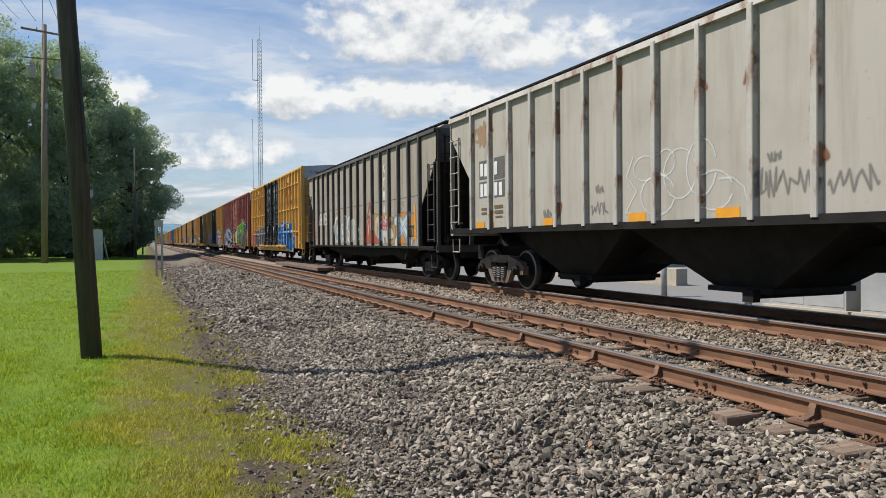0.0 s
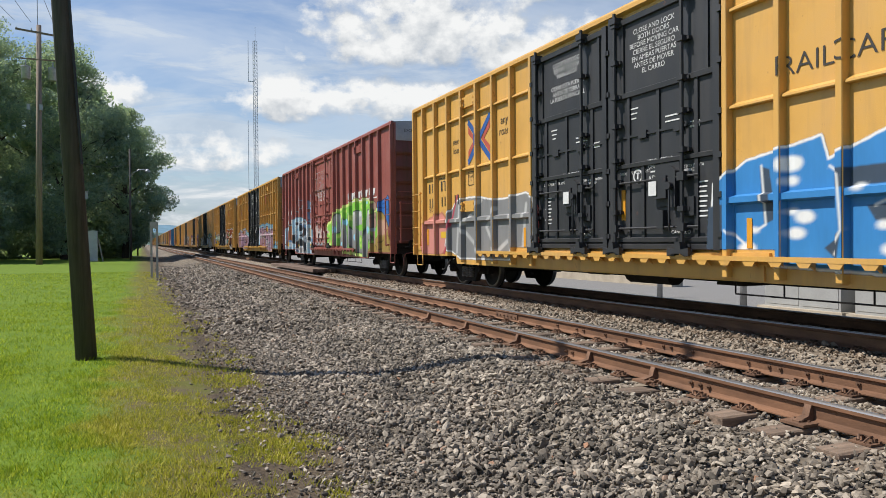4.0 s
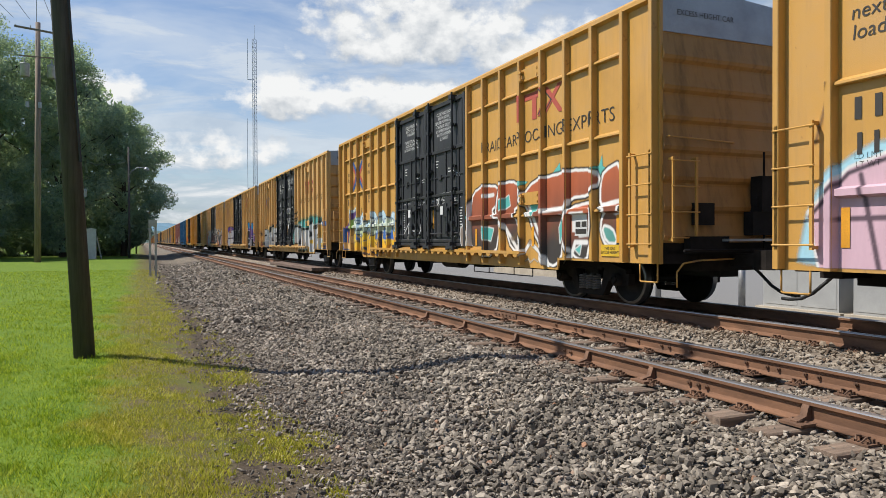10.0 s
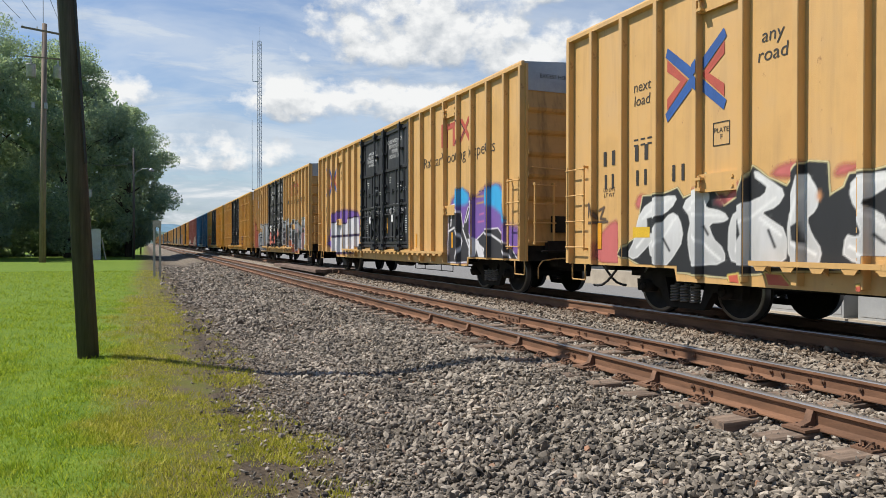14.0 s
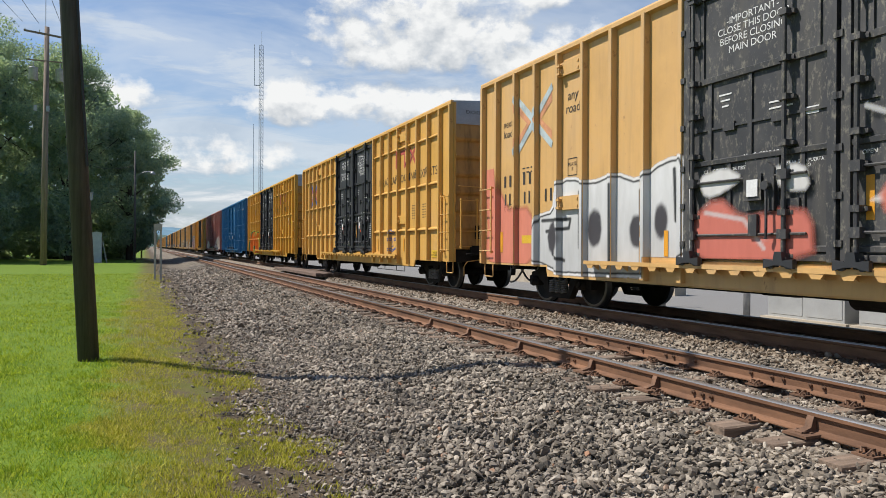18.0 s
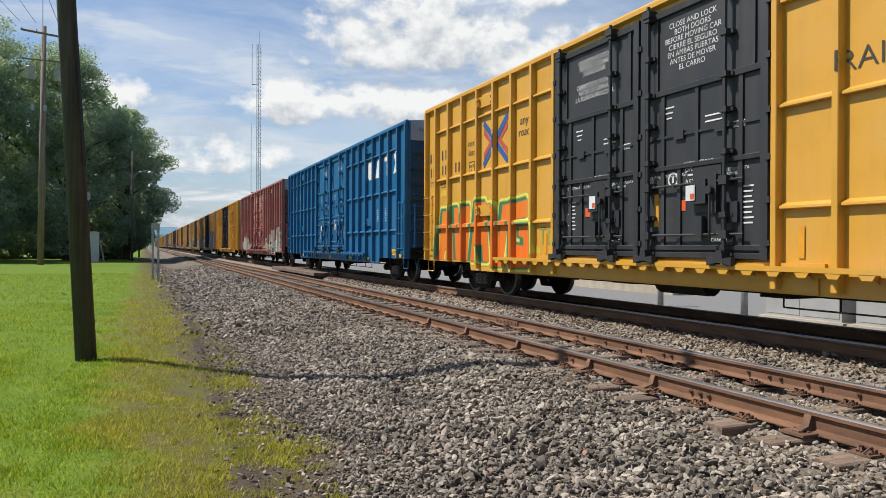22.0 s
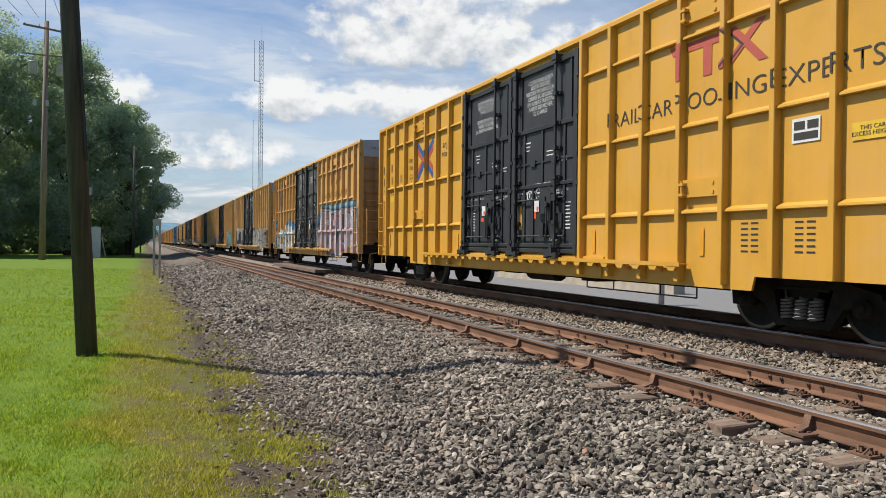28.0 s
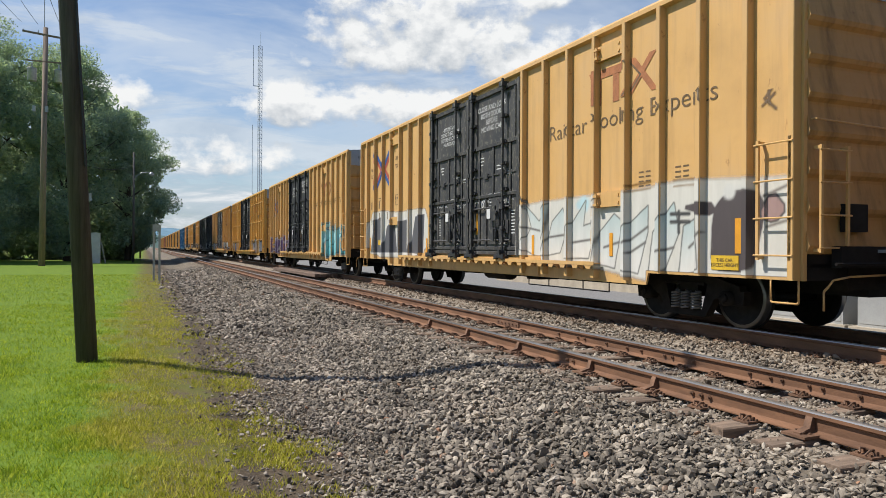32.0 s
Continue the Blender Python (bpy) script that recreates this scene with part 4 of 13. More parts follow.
def gear_mesh(w):
    """The lock's gear box with its handle, cross rods and latch."""
    c = w * 0.45
    mb = MB().box(-0.15, -0.03, c - 0.10, c + 0.19, 1.80, 2.14)
    mb.box(-0.06, -0.03, c - 0.30, c + 0.24, 1.68, 2.34)
    mb.prism([(c - 0.28, 1.66), (c - 0.14, 1.66), (c - 0.12, 2.2), (c - 0.18, 2.28), (c - 0.28, 2.2)], "x", -0.13, -0.03)
    for z in (1.36, 2.10):
        mb.cyl((-0.11, w * 0.16, z), (-0.11, w * 0.92, z), 0.018, 6)
    mb.tube([(-0.17, c - 0.2, 2.0), (-0.19, c - 0.22, 1.42), (-0.17, c - 0.2, 1.30)], 0.02, 6)
    mb.cyl((-0.14, c - 0.19, 1.98), (-0.20, c - 0.19, 1.98), 0.06, 10)
    mb.box(-0.14, -0.05, c - 0.02, c + 0.12, 1.34, 1.62)
    mb.box(-0.09, -0.03, c - 0.62, c - 0.34, 1.52, 1.80)
    for y in (w * 0.28, w * 0.9):
        for z in (1.36, 2.10):
            mb.box(-0.175, -0.08, y - 0.07, y + 0.07, z - 0.06, z + 0.06)
    return mb


def sill_mesh(rear):
    """The long notched track that carries the doors, on brackets along the side; rear: where it ends behind the doors."""
    mb = MB()
    short = min(rear, 3.3)
    mb.box(-0.05, 0.02, -3.3, short, 0.82, 0.99)
    mb.box(-0.19, -0.05, -5.35, rear, 0.905, 0.93)
    mb.box(-0.20, -0.185, -5.35, rear, 0.885, 0.95)
    for i in range(int((rear + 5.28) / 0.414) + 1):
        y = -5.28 + i * 0.414
        mb.prism([(y, 0.89), (y + 0.22, 0.89), (y + 0.17, 0.82), (y + 0.05, 0.82)], "x", -0.195, -0.18)
        mb.prism([(-0.18, 0.905), (0.0, 0.905), (0.0, 0.78)], "y", y + 0.10, y + 0.125)
    mb.box(-0.03, 0.02, -3.2, short - 0.1, 0.62, 0.82)
    return mb


def roller_mesh():
    """A pair of rollers in a waisted hanger under the door."""
    mb = MB()
    for y in (-0.13, 0.13):
        mb.cyl((-0.23, y, 0.985), (-0.13, y, 0.985), 0.06, 10)
    mb.prism([(-0.22, 0.93), (-0.06, 0.97), (0.06, 0.97), (0.22, 0.93), (0.22, 1.05), (0.07, 1.03), (0.05, 1.14), (-0.05, 1.14), (-0.07, 1.03), (-0.22, 1.05)], "x", -0.25, -0.19)
    return mb


def side_sheet(y0, y1, low):
    """Side sheet between two places; its lower edge hangs deeper between the trucks."""
    a, b = (y0, y1)
    if abs(y0) > abs(y1):
        poly = [(a, 0.79), (a + 2.85, 0.79), (a + 2.90, low), (b, low), (b, 4.98), (a, 4.98)]
    else:
        poly = [(a, low), (b - 2.90, low), (b - 2.85, 0.79), (b, 0.79), (b, 4.98), (a, 4.98)]
    return MB().prism(poly, "x", 0.0, 0.035)


def hat_post(z0, z1):
    """A boxcar's narrow, deep outside post."""
    return MB().prism([(0.0, -0.056), (-0.105, -0.046), (-0.115, -0.038), (-0.115, 0.038), (-0.105, 0.046), (0.0, 0.056)], "z", z0, z1)


def hopper_post(z0, z1):
    return MB().prism([(0.0, -0.066), (-0.08, -0.052), (-0.09, -0.042), (-0.09, 0.042), (-0.08, 0.052), (0.0, 0.066)], "z", z0, z1)


def text_mesh(key, body, size, mat, shear=0.0, bold=0.0):
    def make():
        cu = bpy.data.curves.new("lettering", "FONT")
        cu.body, cu.size, cu.shear, cu.offset = body, size, shear, bold
        cu.align_x, cu.align_y = "CENTER", "CENTER"
        cu.space_line = 0.95
        cu.resolution_u = 3
        ob = bpy.data.objects.new("lettering", cu)
        scene.collection.objects.link(ob)
        me = bpy.data.meshes.new_from_object(ob.evaluated_get(bpy.context.evaluated_depsgraph_get()))
        bpy.data.objects.remove(ob)
        me.materials.clear()
        me.materials.append(mat)
        return me
    return shared(key, make)


# turns the plane of the letters onto a side that faces -x (reading from +y to -y), and onto the leading end
ON_SIDE = Matrix(((0, 0, -1, 0), (-1, 0, 0, 0), (0, 1, 0, 0), (0, 0, 0, 1)))
ON_END = Matrix(((1, 0, 0, 0), (0, 0, -1, 0), (0, 1, 0, 0), (0, 0, 0, 1)))


def box_depth(ribs, single):
    """How far the posts, ribs and doors stand out from a boxcar's side at (y, z)."""
    def depth(y, z):
        d = np.zeros(y.shape)
        for s in (1, -1):
            for py in posts_of(single, s):
                d = np.maximum(d, np.clip((0.066 - np.abs(y - py)) / 0.022, 0, 1) * 0.117)
            if ribs:
                inside = (s * y > DOOR) & (s * y < HL - PITCH)
                for rz in RIBS:
                    d = np.maximum(d, np.where(inside, np.clip((0.062 - np.abs(z - rz - 0.002)) / 0.02, 0, 1) * 0.086, 0))
        door = (y < (DOOR if not single else 1.75)) & (y > (-DOOR if not single else -1.90))
        d = np.where(door & (z > 1.0), 0.1, d)
        return np.where(door & (z <= 1.0), 0.11, d)
    return depth


def post_edges(ribs, single):
    ys = []
    for s in (1, -1):
        for py in posts_of(single, s)[:-1]:
            ys += [py - 0.066, py - 0.044, py + 0.044, py + 0.066]
    zs = [rz + 0.002 + d for rz in RIBS for d in (-0.062, -0.042, 0.042, 0.062)] if ribs else []
    return ys, zs


def wrapped(me, ribs, single, lift):
    """Paint laid over posts and ribs: the flat shape is cut at their edges and follows them."""
    bm = bmesh.new()
    bm.from_mesh(me)
    ys, zs = post_edges(ribs, single)
    y0, y1 = min(v.co.y for v in bm.verts), max(v.co.y for v in bm.verts)
    z0, z1 = min(v.co.z for v in bm.verts), max(v.co.z for v in bm.verts)
    for axis, vals, lo, hi in ((1, ys, y0, y1), (2, zs, z0, z1)):
        for q in vals:
            if lo < q < hi:
                co, no = [0, 0, 0], [0, 0, 0]
                co[axis], no[axis] = q, 1
                bmesh.ops.bisect_plane(bm, geom=bm.verts[:] + bm.edges[:] + bm.faces[:], plane_co=co, plane_no=no, dist=1e-5)
    dep = box_depth(ribs, single)
    Y, Z = np.array([v.co.y for v in bm.verts]), np.array([v.co.z for v in bm.verts])
    for v, d in zip(bm.verts, dep(Y, Z)):
        v.co.x = -(HW + d + lift)
    steep = [f for f in bm.faces if max(v.co.x for v in f.verts) - min(v.co.x for v in f.verts) > 0.03]
    bmesh.ops.delete(bm, geom=steep, context="FACES")
    out = me.copy()
    bm.to_mesh(out)
    bm.free()
    return out


def text_width(body, size):
    """How wide a line of lettering is."""
    vs = [v.co.x for v in text_mesh(("width", body, size), body, size, M["black"], 0.0, -0.003).vertices]
    return max(vs) - min(vs)


def side_text(car, body, y, z, size, mat, x=None, stretch=1.0, shear=0.0, bold=0.0, label="", wrap=None):
    """Lettering on the side; wrap = (ribs, single door) lays it over the posts."""
    me = text_mesh((body, round(size, 3), mat.name, shear, bold), body, size, mat, shear, bold)
    m = Matrix.Translation((-(HW + 0.006) if x is None else x, y, z)) @ ON_SIDE @ Matrix.Diagonal((stretch, 1, 1, 1))
    if wrap:
        def make():
            flat = me.copy()
            flat.transform(m)
            return wrapped(flat, wrap[0], wrap[1], 0.008)
        return part("lettering", shared((body, round(y, 3), round(z, 3), size, mat.name, wrap), make), None, car, label)
    ob = part("lettering", me, None, car, label)
    ob.matrix_basis = m
    return ob


def side_quads(car, name, mat, quads, lift=0.008, label="", wrap=(True, False)):
    """Flat painted shapes, each a polygon of (y, z), laid over posts and ribs."""
    def make():
        me = bpy.data.meshes.new(name)
        v, f = [], []
        for q in quads:
            f.append(tuple(range(len(v), len(v) + len(q))))
            v += [(0, a, b) for a, b in q]
        me.from_pydata(v, [], f)
        me.materials.append(mat)
        return wrapped(me, wrap[0], wrap[1], lift)
    ob = part(name, shared((name, mat.name, wrap, lift, tuple(tuple(q) for q in quads)), make), None, car, label)
    return tagged(ob, kind="stuff") if len(quads) > 2 else ob


def rects(bars):
    return [[(y + w / 2, z - h / 2), (y - w / 2, z - h / 2), (y - w / 2, z + h / 2), (y + w / 2, z + h / 2)] for y, z, w, h in bars]


def side_bars(car, name, mat, bars, x=None, label=""):
    """Flat painted marks: y, z, width, height of each."""
    mb = MB()
    xx = -(HW + 0.004) if x is None else x
    for y, z, w, h in bars:
        mb.box(xx - 0.003, xx, y - w / 2, y + w / 2, z - h / 2, z + h / 2)
    ob = part(name, mb, mat, car, label)
    return tagged(ob, kind="stuff") if len(bars) > 1 else ob


def boxcar(name, label, paint, doors, centre, ribs=True, single=False, detail=True, group="boxcars of the train", wheels=True, door_mat=None):
    car = thing(name, label, "boxcar", group, at=(TRAIN_X, centre, 0))
    P = M[paint]
    D = M[door_mat or ("door_black" if doors == "black" else paint)]
    dl, dr = (DOOR, -DOOR) if not single else (1.75, -1.90)
    key = (paint, ribs, single)
    for nm, y0, y1 in (("front", -HL, dr), ("rear", dl, HL)):
        part("side_panel", shared((key, nm, "sheet"), lambda: side_sheet(y0, y1, 0.60).mesh("side_panel", P)), None, car, at=(-HW, 0, 0))
    part("far_side", shared((key, "far"), lambda: MB().box(HW - 0.035, HW, -HL, HL, 0.79, 4.98).mesh("far_side", P)), None, car)
    if detail:
        for s in (1, -1):
            pit = PITCH
            for i, y in enumerate(posts_of(single, s)):
                z0 = 0.80 if abs(y) > 6.5 else 0.66
                part("side_post", shared((paint, "post", z0), lambda: hat_post(z0, 4.93).mesh("side_post", P)), None, car, at=(-HW, y, 0))
                if ribs and i < BAYS - 1:
                    for z in RIBS:
                        zz = z
                        rib = shared((paint, "rib", round(pit, 2)), lambda: MB().prism([(0.0, -0.045), (-0.072, -0.04), (-0.078, -0.03), (-0.074, 0.0), (0.0, 0.045)], "y", -pit / 2 + 0.06, pit / 2 - 0.06).mesh("side_rib", P))
                        part("side_rib", rib, None, car, at=(-HW, y + s * pit / 2, zz))
    else:
        def joined():
            mb = MB()
            for s in (1, -1):
                for i in range(BAYS + 1):
                    y = s * (DOOR + 0.06 + i * PITCH) if i < BAYS else s * (HL - 0.07)
                    mb.box(-0.07, 0, y - 0.06, y + 0.06, 0.8, 4.93)
                    if ribs and i < BAYS:
                        for z in RIBS:
                            mb.box(-0.06, 0, min(y, y + s * PITCH), max(y, y + s * PITCH), z - 0.05, z + 0.05)
            return mb.mesh("side_posts", P)
        tagged(part("post_rows", shared((paint, ribs, "joined"), joined), None, car, at=(-HW, 0, 0)), kind="stuff")
    # roof: shallow gable, eaves and seams
    def roof():
        mb = MB().prism([(-HW - 0.03, 4.98), (HW + 0.03, 4.98), (HW + 0.03, 5.02), (0, 5.13), (-HW - 0.03, 5.02)], "y", -HL, HL)
        for i in range(16):
            y = -HL + 0.55 + i * 1.22
            mb.prism([(-HW - 0.02, 5.02), (0, 5.13), (HW + 0.02, 5.02), (HW + 0.02, 5.05), (0, 5.16), (-HW - 0.02, 5.05)], "y", y - 0.03, y + 0.03)
        return mb.mesh("roof", M["roof"])
    part("roof", shared("roof", roof), None, car, "pale galvanised roof")
    part("top_chord", shared((paint, "chord"), lambda: MB().prism([(-0.09, 4.93), (0.0, 4.90), (0.0, 5.03), (-0.075, 5.035), (-0.09, 5.0)], "y", -HL, HL).mesh("top_chord", P)), None, car, at=(-HW, 0, 0))
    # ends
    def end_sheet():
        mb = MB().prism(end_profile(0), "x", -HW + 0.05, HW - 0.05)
        return mb.mesh("end_wall", M["shaded_grimy_" + paint] if "shaded_grimy_" + paint in M else P)
    def corner_post():
        return MB().box(-0.03, 0.03, -0.03, 0.1, 0.79, 4.98).mesh("corner_post", P)
    def end_sill():
        return MB().box(-HW + 0.05, HW - 0.05, 0.0, 0.06, 0.79, 1.12).mesh("end_sill", M["under"])
    def end_cap():
        return MB().prism([(-HW + 0.05, 4.42), (HW - 0.05, 4.42), (HW - 0.05, 5.0), (0, 5.1), (-HW + 0.05, 5.0)], "y", -0.02, 0.05).mesh("end_cap", M["roof"])
    for s in (-1, 1):
        at = pose(0, s * HL, 0, 0, 0, 0 if s < 0 else 180)
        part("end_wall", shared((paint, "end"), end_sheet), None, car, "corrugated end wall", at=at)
        for cx in (-HW + 0.03, HW - 0.03):
            part("corner_post", shared((paint, "corner"), corner_post), None, car, at=at @ Matrix.Translation((cx, 0, 0)))
        part("end_sill", shared((paint, "endsill"), end_sill), None, car, at=at)
        part("end_cap", shared("cap", end_cap), None, car, "pale grey painted top of the end wall", at=at)
        part("coupler", shared("coupler", lambda: coupler_mesh().mesh("coupler", M["truck"])), None, car, at=at)
        if detail:
            part("air_hose", shared("hose", lambda: hose_mesh().mesh("air_hose", M["hose"], True)), None, car, at=at)
            part("cut_lever", shared((paint, "lever"), lambda: lever_mesh().mesh("cut_lever", P, True)), None, car, at=at)
    # doors
    def header():
        a, b = (-DOOR, DOOR) if not single else (dr, dl)
        return MB().box(0.0, 0.035, a, b, 4.82, 4.98).mesh("door_header", P)
    part("door_header", shared((key, "header"), header), None, car, at=(-HW, 0, 0))
    part("door_threshold", shared((key, "thr"), lambda: MB().box(0.0, 0.035, dr, dl, 0.6, 1.02).mesh("door_threshold", P)), None, car, at=(-HW, 0, 0))
    w = DOOR if not single else 3.65
    for y in ((-DOOR, 0.0) if not single else (dr,)):
        d = part("door", shared((paint, doors, w, D.name), lambda: door_mesh(w).mesh("door", D)), None, car, "black plug door" if doors == "black" else "", at=(-HW - 0.012, y, 0))
        if detail:
            for ly in (w * 0.28, w * 0.90):
                part("locking_bar", shared(("lock", D.name), lambda: lock_mesh().mesh("locking_bar", D)), None, d, at=(0, ly, 0))
            part("lock_gear", shared((w, "gear", D.name), lambda: gear_mesh(w).mesh("lock_gear", D)), None, d)
    part("door_sill", shared((paint, "sill"), lambda: sill_mesh(2.1 if single else 4.95).mesh("door_sill", P)), None, car, "notched sill under the doors", at=(-HW, 0, 0))
    if detail:
        for y in ((-1.55, 1.45) if single else (-1.84, -0.26, 0.71, 2.29)):
            part("door_roller", shared("roller", lambda: roller_mesh().mesh("door_roller", M["door_black"])), None, car, at=(-HW, y, 0))
        lad = shared((paint, "ladder"), lambda: ladder_mesh(4, 1.10, 2.52, 0.50).mesh("ladder", P))
        part("ladder", lad, None, car, at=(-HW, -HL + 0.08, 0))
        part("ladder", lad, None, car, at=(-HW, HL - 0.58, 0))
        endlad = shared((paint, "endladder"), lambda: ladder_mesh(4, 1.2, 2.4, 0.46).mesh("end_ladder", P))
        part("end_ladder", endlad, None, car, at=pose(-HW + 0.62, -HL - 0.05, 0, 0, 0, 90))
        st = shared((paint, "step"), lambda: stirrup_mesh().mesh("sill_step", P, True))
        for y in (-HL + 0.05, HL - 0.47):
            part("sill_step", st, None, car, at=(-HW + 0.02, y, 0.52))
        bw = MB().lathe("x", (0, 0, 0), [(-0.015, 0.27), (0.0, 0.285), (0.015, 0.27), (0.0, 0.255), (-0.015, 0.27)], 20)
        for k in range(5):
            a = 1.2566 * k
            bw.cyl((0, 0, 0), (0, 0.26 * math.cos(a), 0.26 * math.sin(a)), 0.012, 5)
        bw.box(0.0, 0.2, -0.16, 0.16, -0.22, 0.22)
        part("brake_wheel", shared("brakewheel", lambda: bw.mesh("brake_wheel", M["under"])), None, car, "dark hand-brake wheel and gear box", at=pose(0.55, -HL - 0.22, 1.8, 0, 0, 90))
        part("end_handrail", shared((paint, "endrail"), lambda: MB().tube([(-HW + 0.12, 0.0, 2.78), (-HW + 0.12, -0.1, 2.78), (-0.1, -0.1, 2.74), (-0.1, 0.0, 2.74)], 0.013, 6).mesh("end_handrail", P)), None, car, at=(0, -HL, 0))
        part("brake_rigging", shared("rigging", lambda: MB().box(0.15, 1.1, -0.26, -0.06, 1.24, 1.62).box(0.3, 0.62, -0.30, -0.06, 1.62, 2.2).cyl((0.45, -0.2, 0.85), (0.45, -0.2, 2.6), 0.02, 6).box(-1.1, -0.3, -0.2, -0.06, 0.95, 1.22).cyl((-1.3, -0.28, 1.0), (1.3, -0.28, 1.0), 0.022, 6).box(-0.95, -0.55, -0.14, -0.06, 1.4, 1.75).mesh("brake_rigging", M["under"])), None, car, "sooty brake gear on the end wall", at=(0, -HL, 0))
        part("end_platform", shared("platform", lambda: MB().box(-0.75, 0.75, -0.35, 0.0, 1.14, 1.18).mesh("end_platform", M["galv"])), None, car, at=(0.3, -HL, 0))
        # jacking brackets high and low on the side
        br = shared((paint, "bracket"), lambda: MB().box(-0.070, 0, -0.36, 0.36, 0.10, 0.36).box(-0.15, -0.06, 0.26, 0.36, 0.12, 0.16).box(-0.15, -0.06, 0.26, 0.36, 0.27, 0.31).cyl((-0.12, 0.31, 0.10), (-0.12, 0.31, 0.34), 0.022, 8).box(-0.085, -0.06, -0.28, -0.24, 0.14, 0.18).box(-0.085, -0.06, -0.28, -0.24, 0.27, 0.31).mesh("lift_bracket", P))
        for s in (-1, 1):
            for z in ((4.36, 1.80) if not single else (4.36,)):
                part("lift_bracket", br, None, car, at=(-HW, s * (DOOR + 0.06 + 3.5 * PITCH), z))
    # underframe
    def under():
        mb = MB().box(-0.2, 0.2, -HL + 0.1, HL - 0.1, 0.55, 0.95)
        mb.box(-1.4, 1.4, -HL, HL, 0.95, 1.0)
        for y in (-6.87, 6.87, -4.2, 4.2, -1.4, 1.4):
            mb.prism([(-1.42, 0.95), (1.42, 0.95), (0.25, 0.62), (-0.25, 0.62)], "y", y - 0.12, y + 0.12)
        mb.cyl((-0.9, -0.8, 0.62), (-0.9, 0.3, 0.62), 0.2, 12)
        mb.cyl((-0.7, 1.3, 0.65), (-0.7, 1.9, 0.65), 0.15, 12)
        mb.box(-1.1, -0.6, -2.4, -1.9, 0.5, 0.85)
        mb.tube([(-1.0, -5.6, 0.55), (-1.0, 5.6, 0.55)], 0.015, 6)
        mb.tube([(-1.45, -5.4, 0.42), (-1.45, -2.6, 0.42)], 0.012, 6)
        for y in (-5.4, -4.6, -3.4, -2.6):
            mb.tube([(-1.45, y, 0.42), (-1.45, y, 0.7)], 0.012, 5)
        return mb.mesh("underframe", M["under"])
    part("underframe", shared("under", under), None, car)
    for y in (-6.87, 6.87):
        add_truck(car, y, "truck", wheels)
    return car


def paint_marks(car, style, k, ribs):
    """The slogan, the crossed arrows, stencils and placards of one car."""
    wr = (ribs, k == 3)
    own = style in ("slogan", "Slogan")
    ink, red = (M["black"], M["logo_red"]) if k not in (14, 15, 16) else (M["worn_ink"], M["worn_red"])
    col = ink if own else M["white"]
    if own:
        # the slogan: where it begins and ends, its height over the rail and the size of its letters
        a, b, tz, size = {4: (-3.40, -7.78, 3.245, 0.30), 14: (-3.45, -7.71, 3.235, 0.31), 6: (-3.60, -8.05, 3.14, 0.30), 16: (-3.60, -8.05, 3.14, 0.30)}.get(k, (-3.46, -8.30, 3.31, 0.355))
        body = "RAILCAR POOLING EXPERTS"
        if style == "Slogan":
            body, a, b, tz, size = "Railcar Pooling Experts", -3.58, -8.02, 3.42, 0.42
        side_text(car, body, (a + b) / 2, tz, size, ink, stretch=(a - b) / text_width(body, size), label="black slogan lettering", wrap=wr, bold=-0.003)
        f, g, h = (-5.78, 3.64, 0.56) if style == "slogan" else (-5.82, 3.70, 0.62)
        if k in (6, 16):
            f, g, h = -5.90, 3.45, 0.57

        def on(pts):
            return [(f + u, g + v * h) for u, v in pts]
        side_quads(car, "mark", red, [on([(0.90, 1.0), (0.83, 0.76), (-0.20, 0.76), (-0.20, 1.0)]), on([(0.70, 0.77), (0.70, 0.0), (0.53, 0.0), (0.53, 0.77)]), on([(0.20, 0.77), (0.20, 0.0), (0.03, 0.0), (0.03, 0.77)])], label="dull red mark", wrap=wr)
        side_quads(car, "mark", red, [on([(-0.12, 0.0), (-0.28, 0.0), (-0.92, 1.0), (-0.76, 1.0)])], 0.0085, wrap=wr)
        side_quads(car, "mark", red, [on([(-0.24, 1.0), (-0.40, 1.0), (-0.96, 0.0), (-0.80, 0.0)])], 0.0090, wrap=wr)
        side_quads(car, "mark", ink, [on([(-0.20, 0.98), (-0.25, 0.98), (-0.56, 0.5), (-0.51, 0.5)]), on([(-0.51, 0.5), (-0.56, 0.5), (-0.22, 0.02), (-0.17, 0.02)])], 0.0100, wrap=wr)
        r = {2: 5.17, 10: 5.22, 13: 5.35, 6: 6.14}.get(k, 7.05)
        rz, rh = (3.60, 0.47) if style == "slogan" else (3.80, 0.58)
        rw = 0.62 if style == "slogan" else 0.74
        old = k == 8
        # four blue arms that meet in the middle, red arms within their forks
        e = rh * 0.72
        for tone, arm, lift in (("logo_red", ((0.14, 0.0), (0.29, 0.0), (rw - 0.04, e - 0.13), (rw - 0.04, e + 0.05)), 0.0075), ("logo_blue", ((0.02, 0.0), (0.10, 0.0), (rw, e + 0.10), (rw - 0.05, e + 0.23), (0.02, 0.13)), 0.0095)):
            quads = [[(r + su * u, rz + sv * v) for u, v in arm] for su in (1, -1) for sv in (1, -1)]
            side_quads(car, "crossed_arrow", M[("pale_" if old else "") + tone], quads, lift, "blue arms of crossed arrows" if tone == "logo_blue" else "red arms of crossed arrows", wr)
        first = {2: 3, 10: 3, 13: 3, 6: 4}.get(k, 5)
        side_text(car, "next\nload", 2.61 + (first + 1.5) * PITCH, rz, 0.24, ink, label="black stencilled words", shear=0.1)
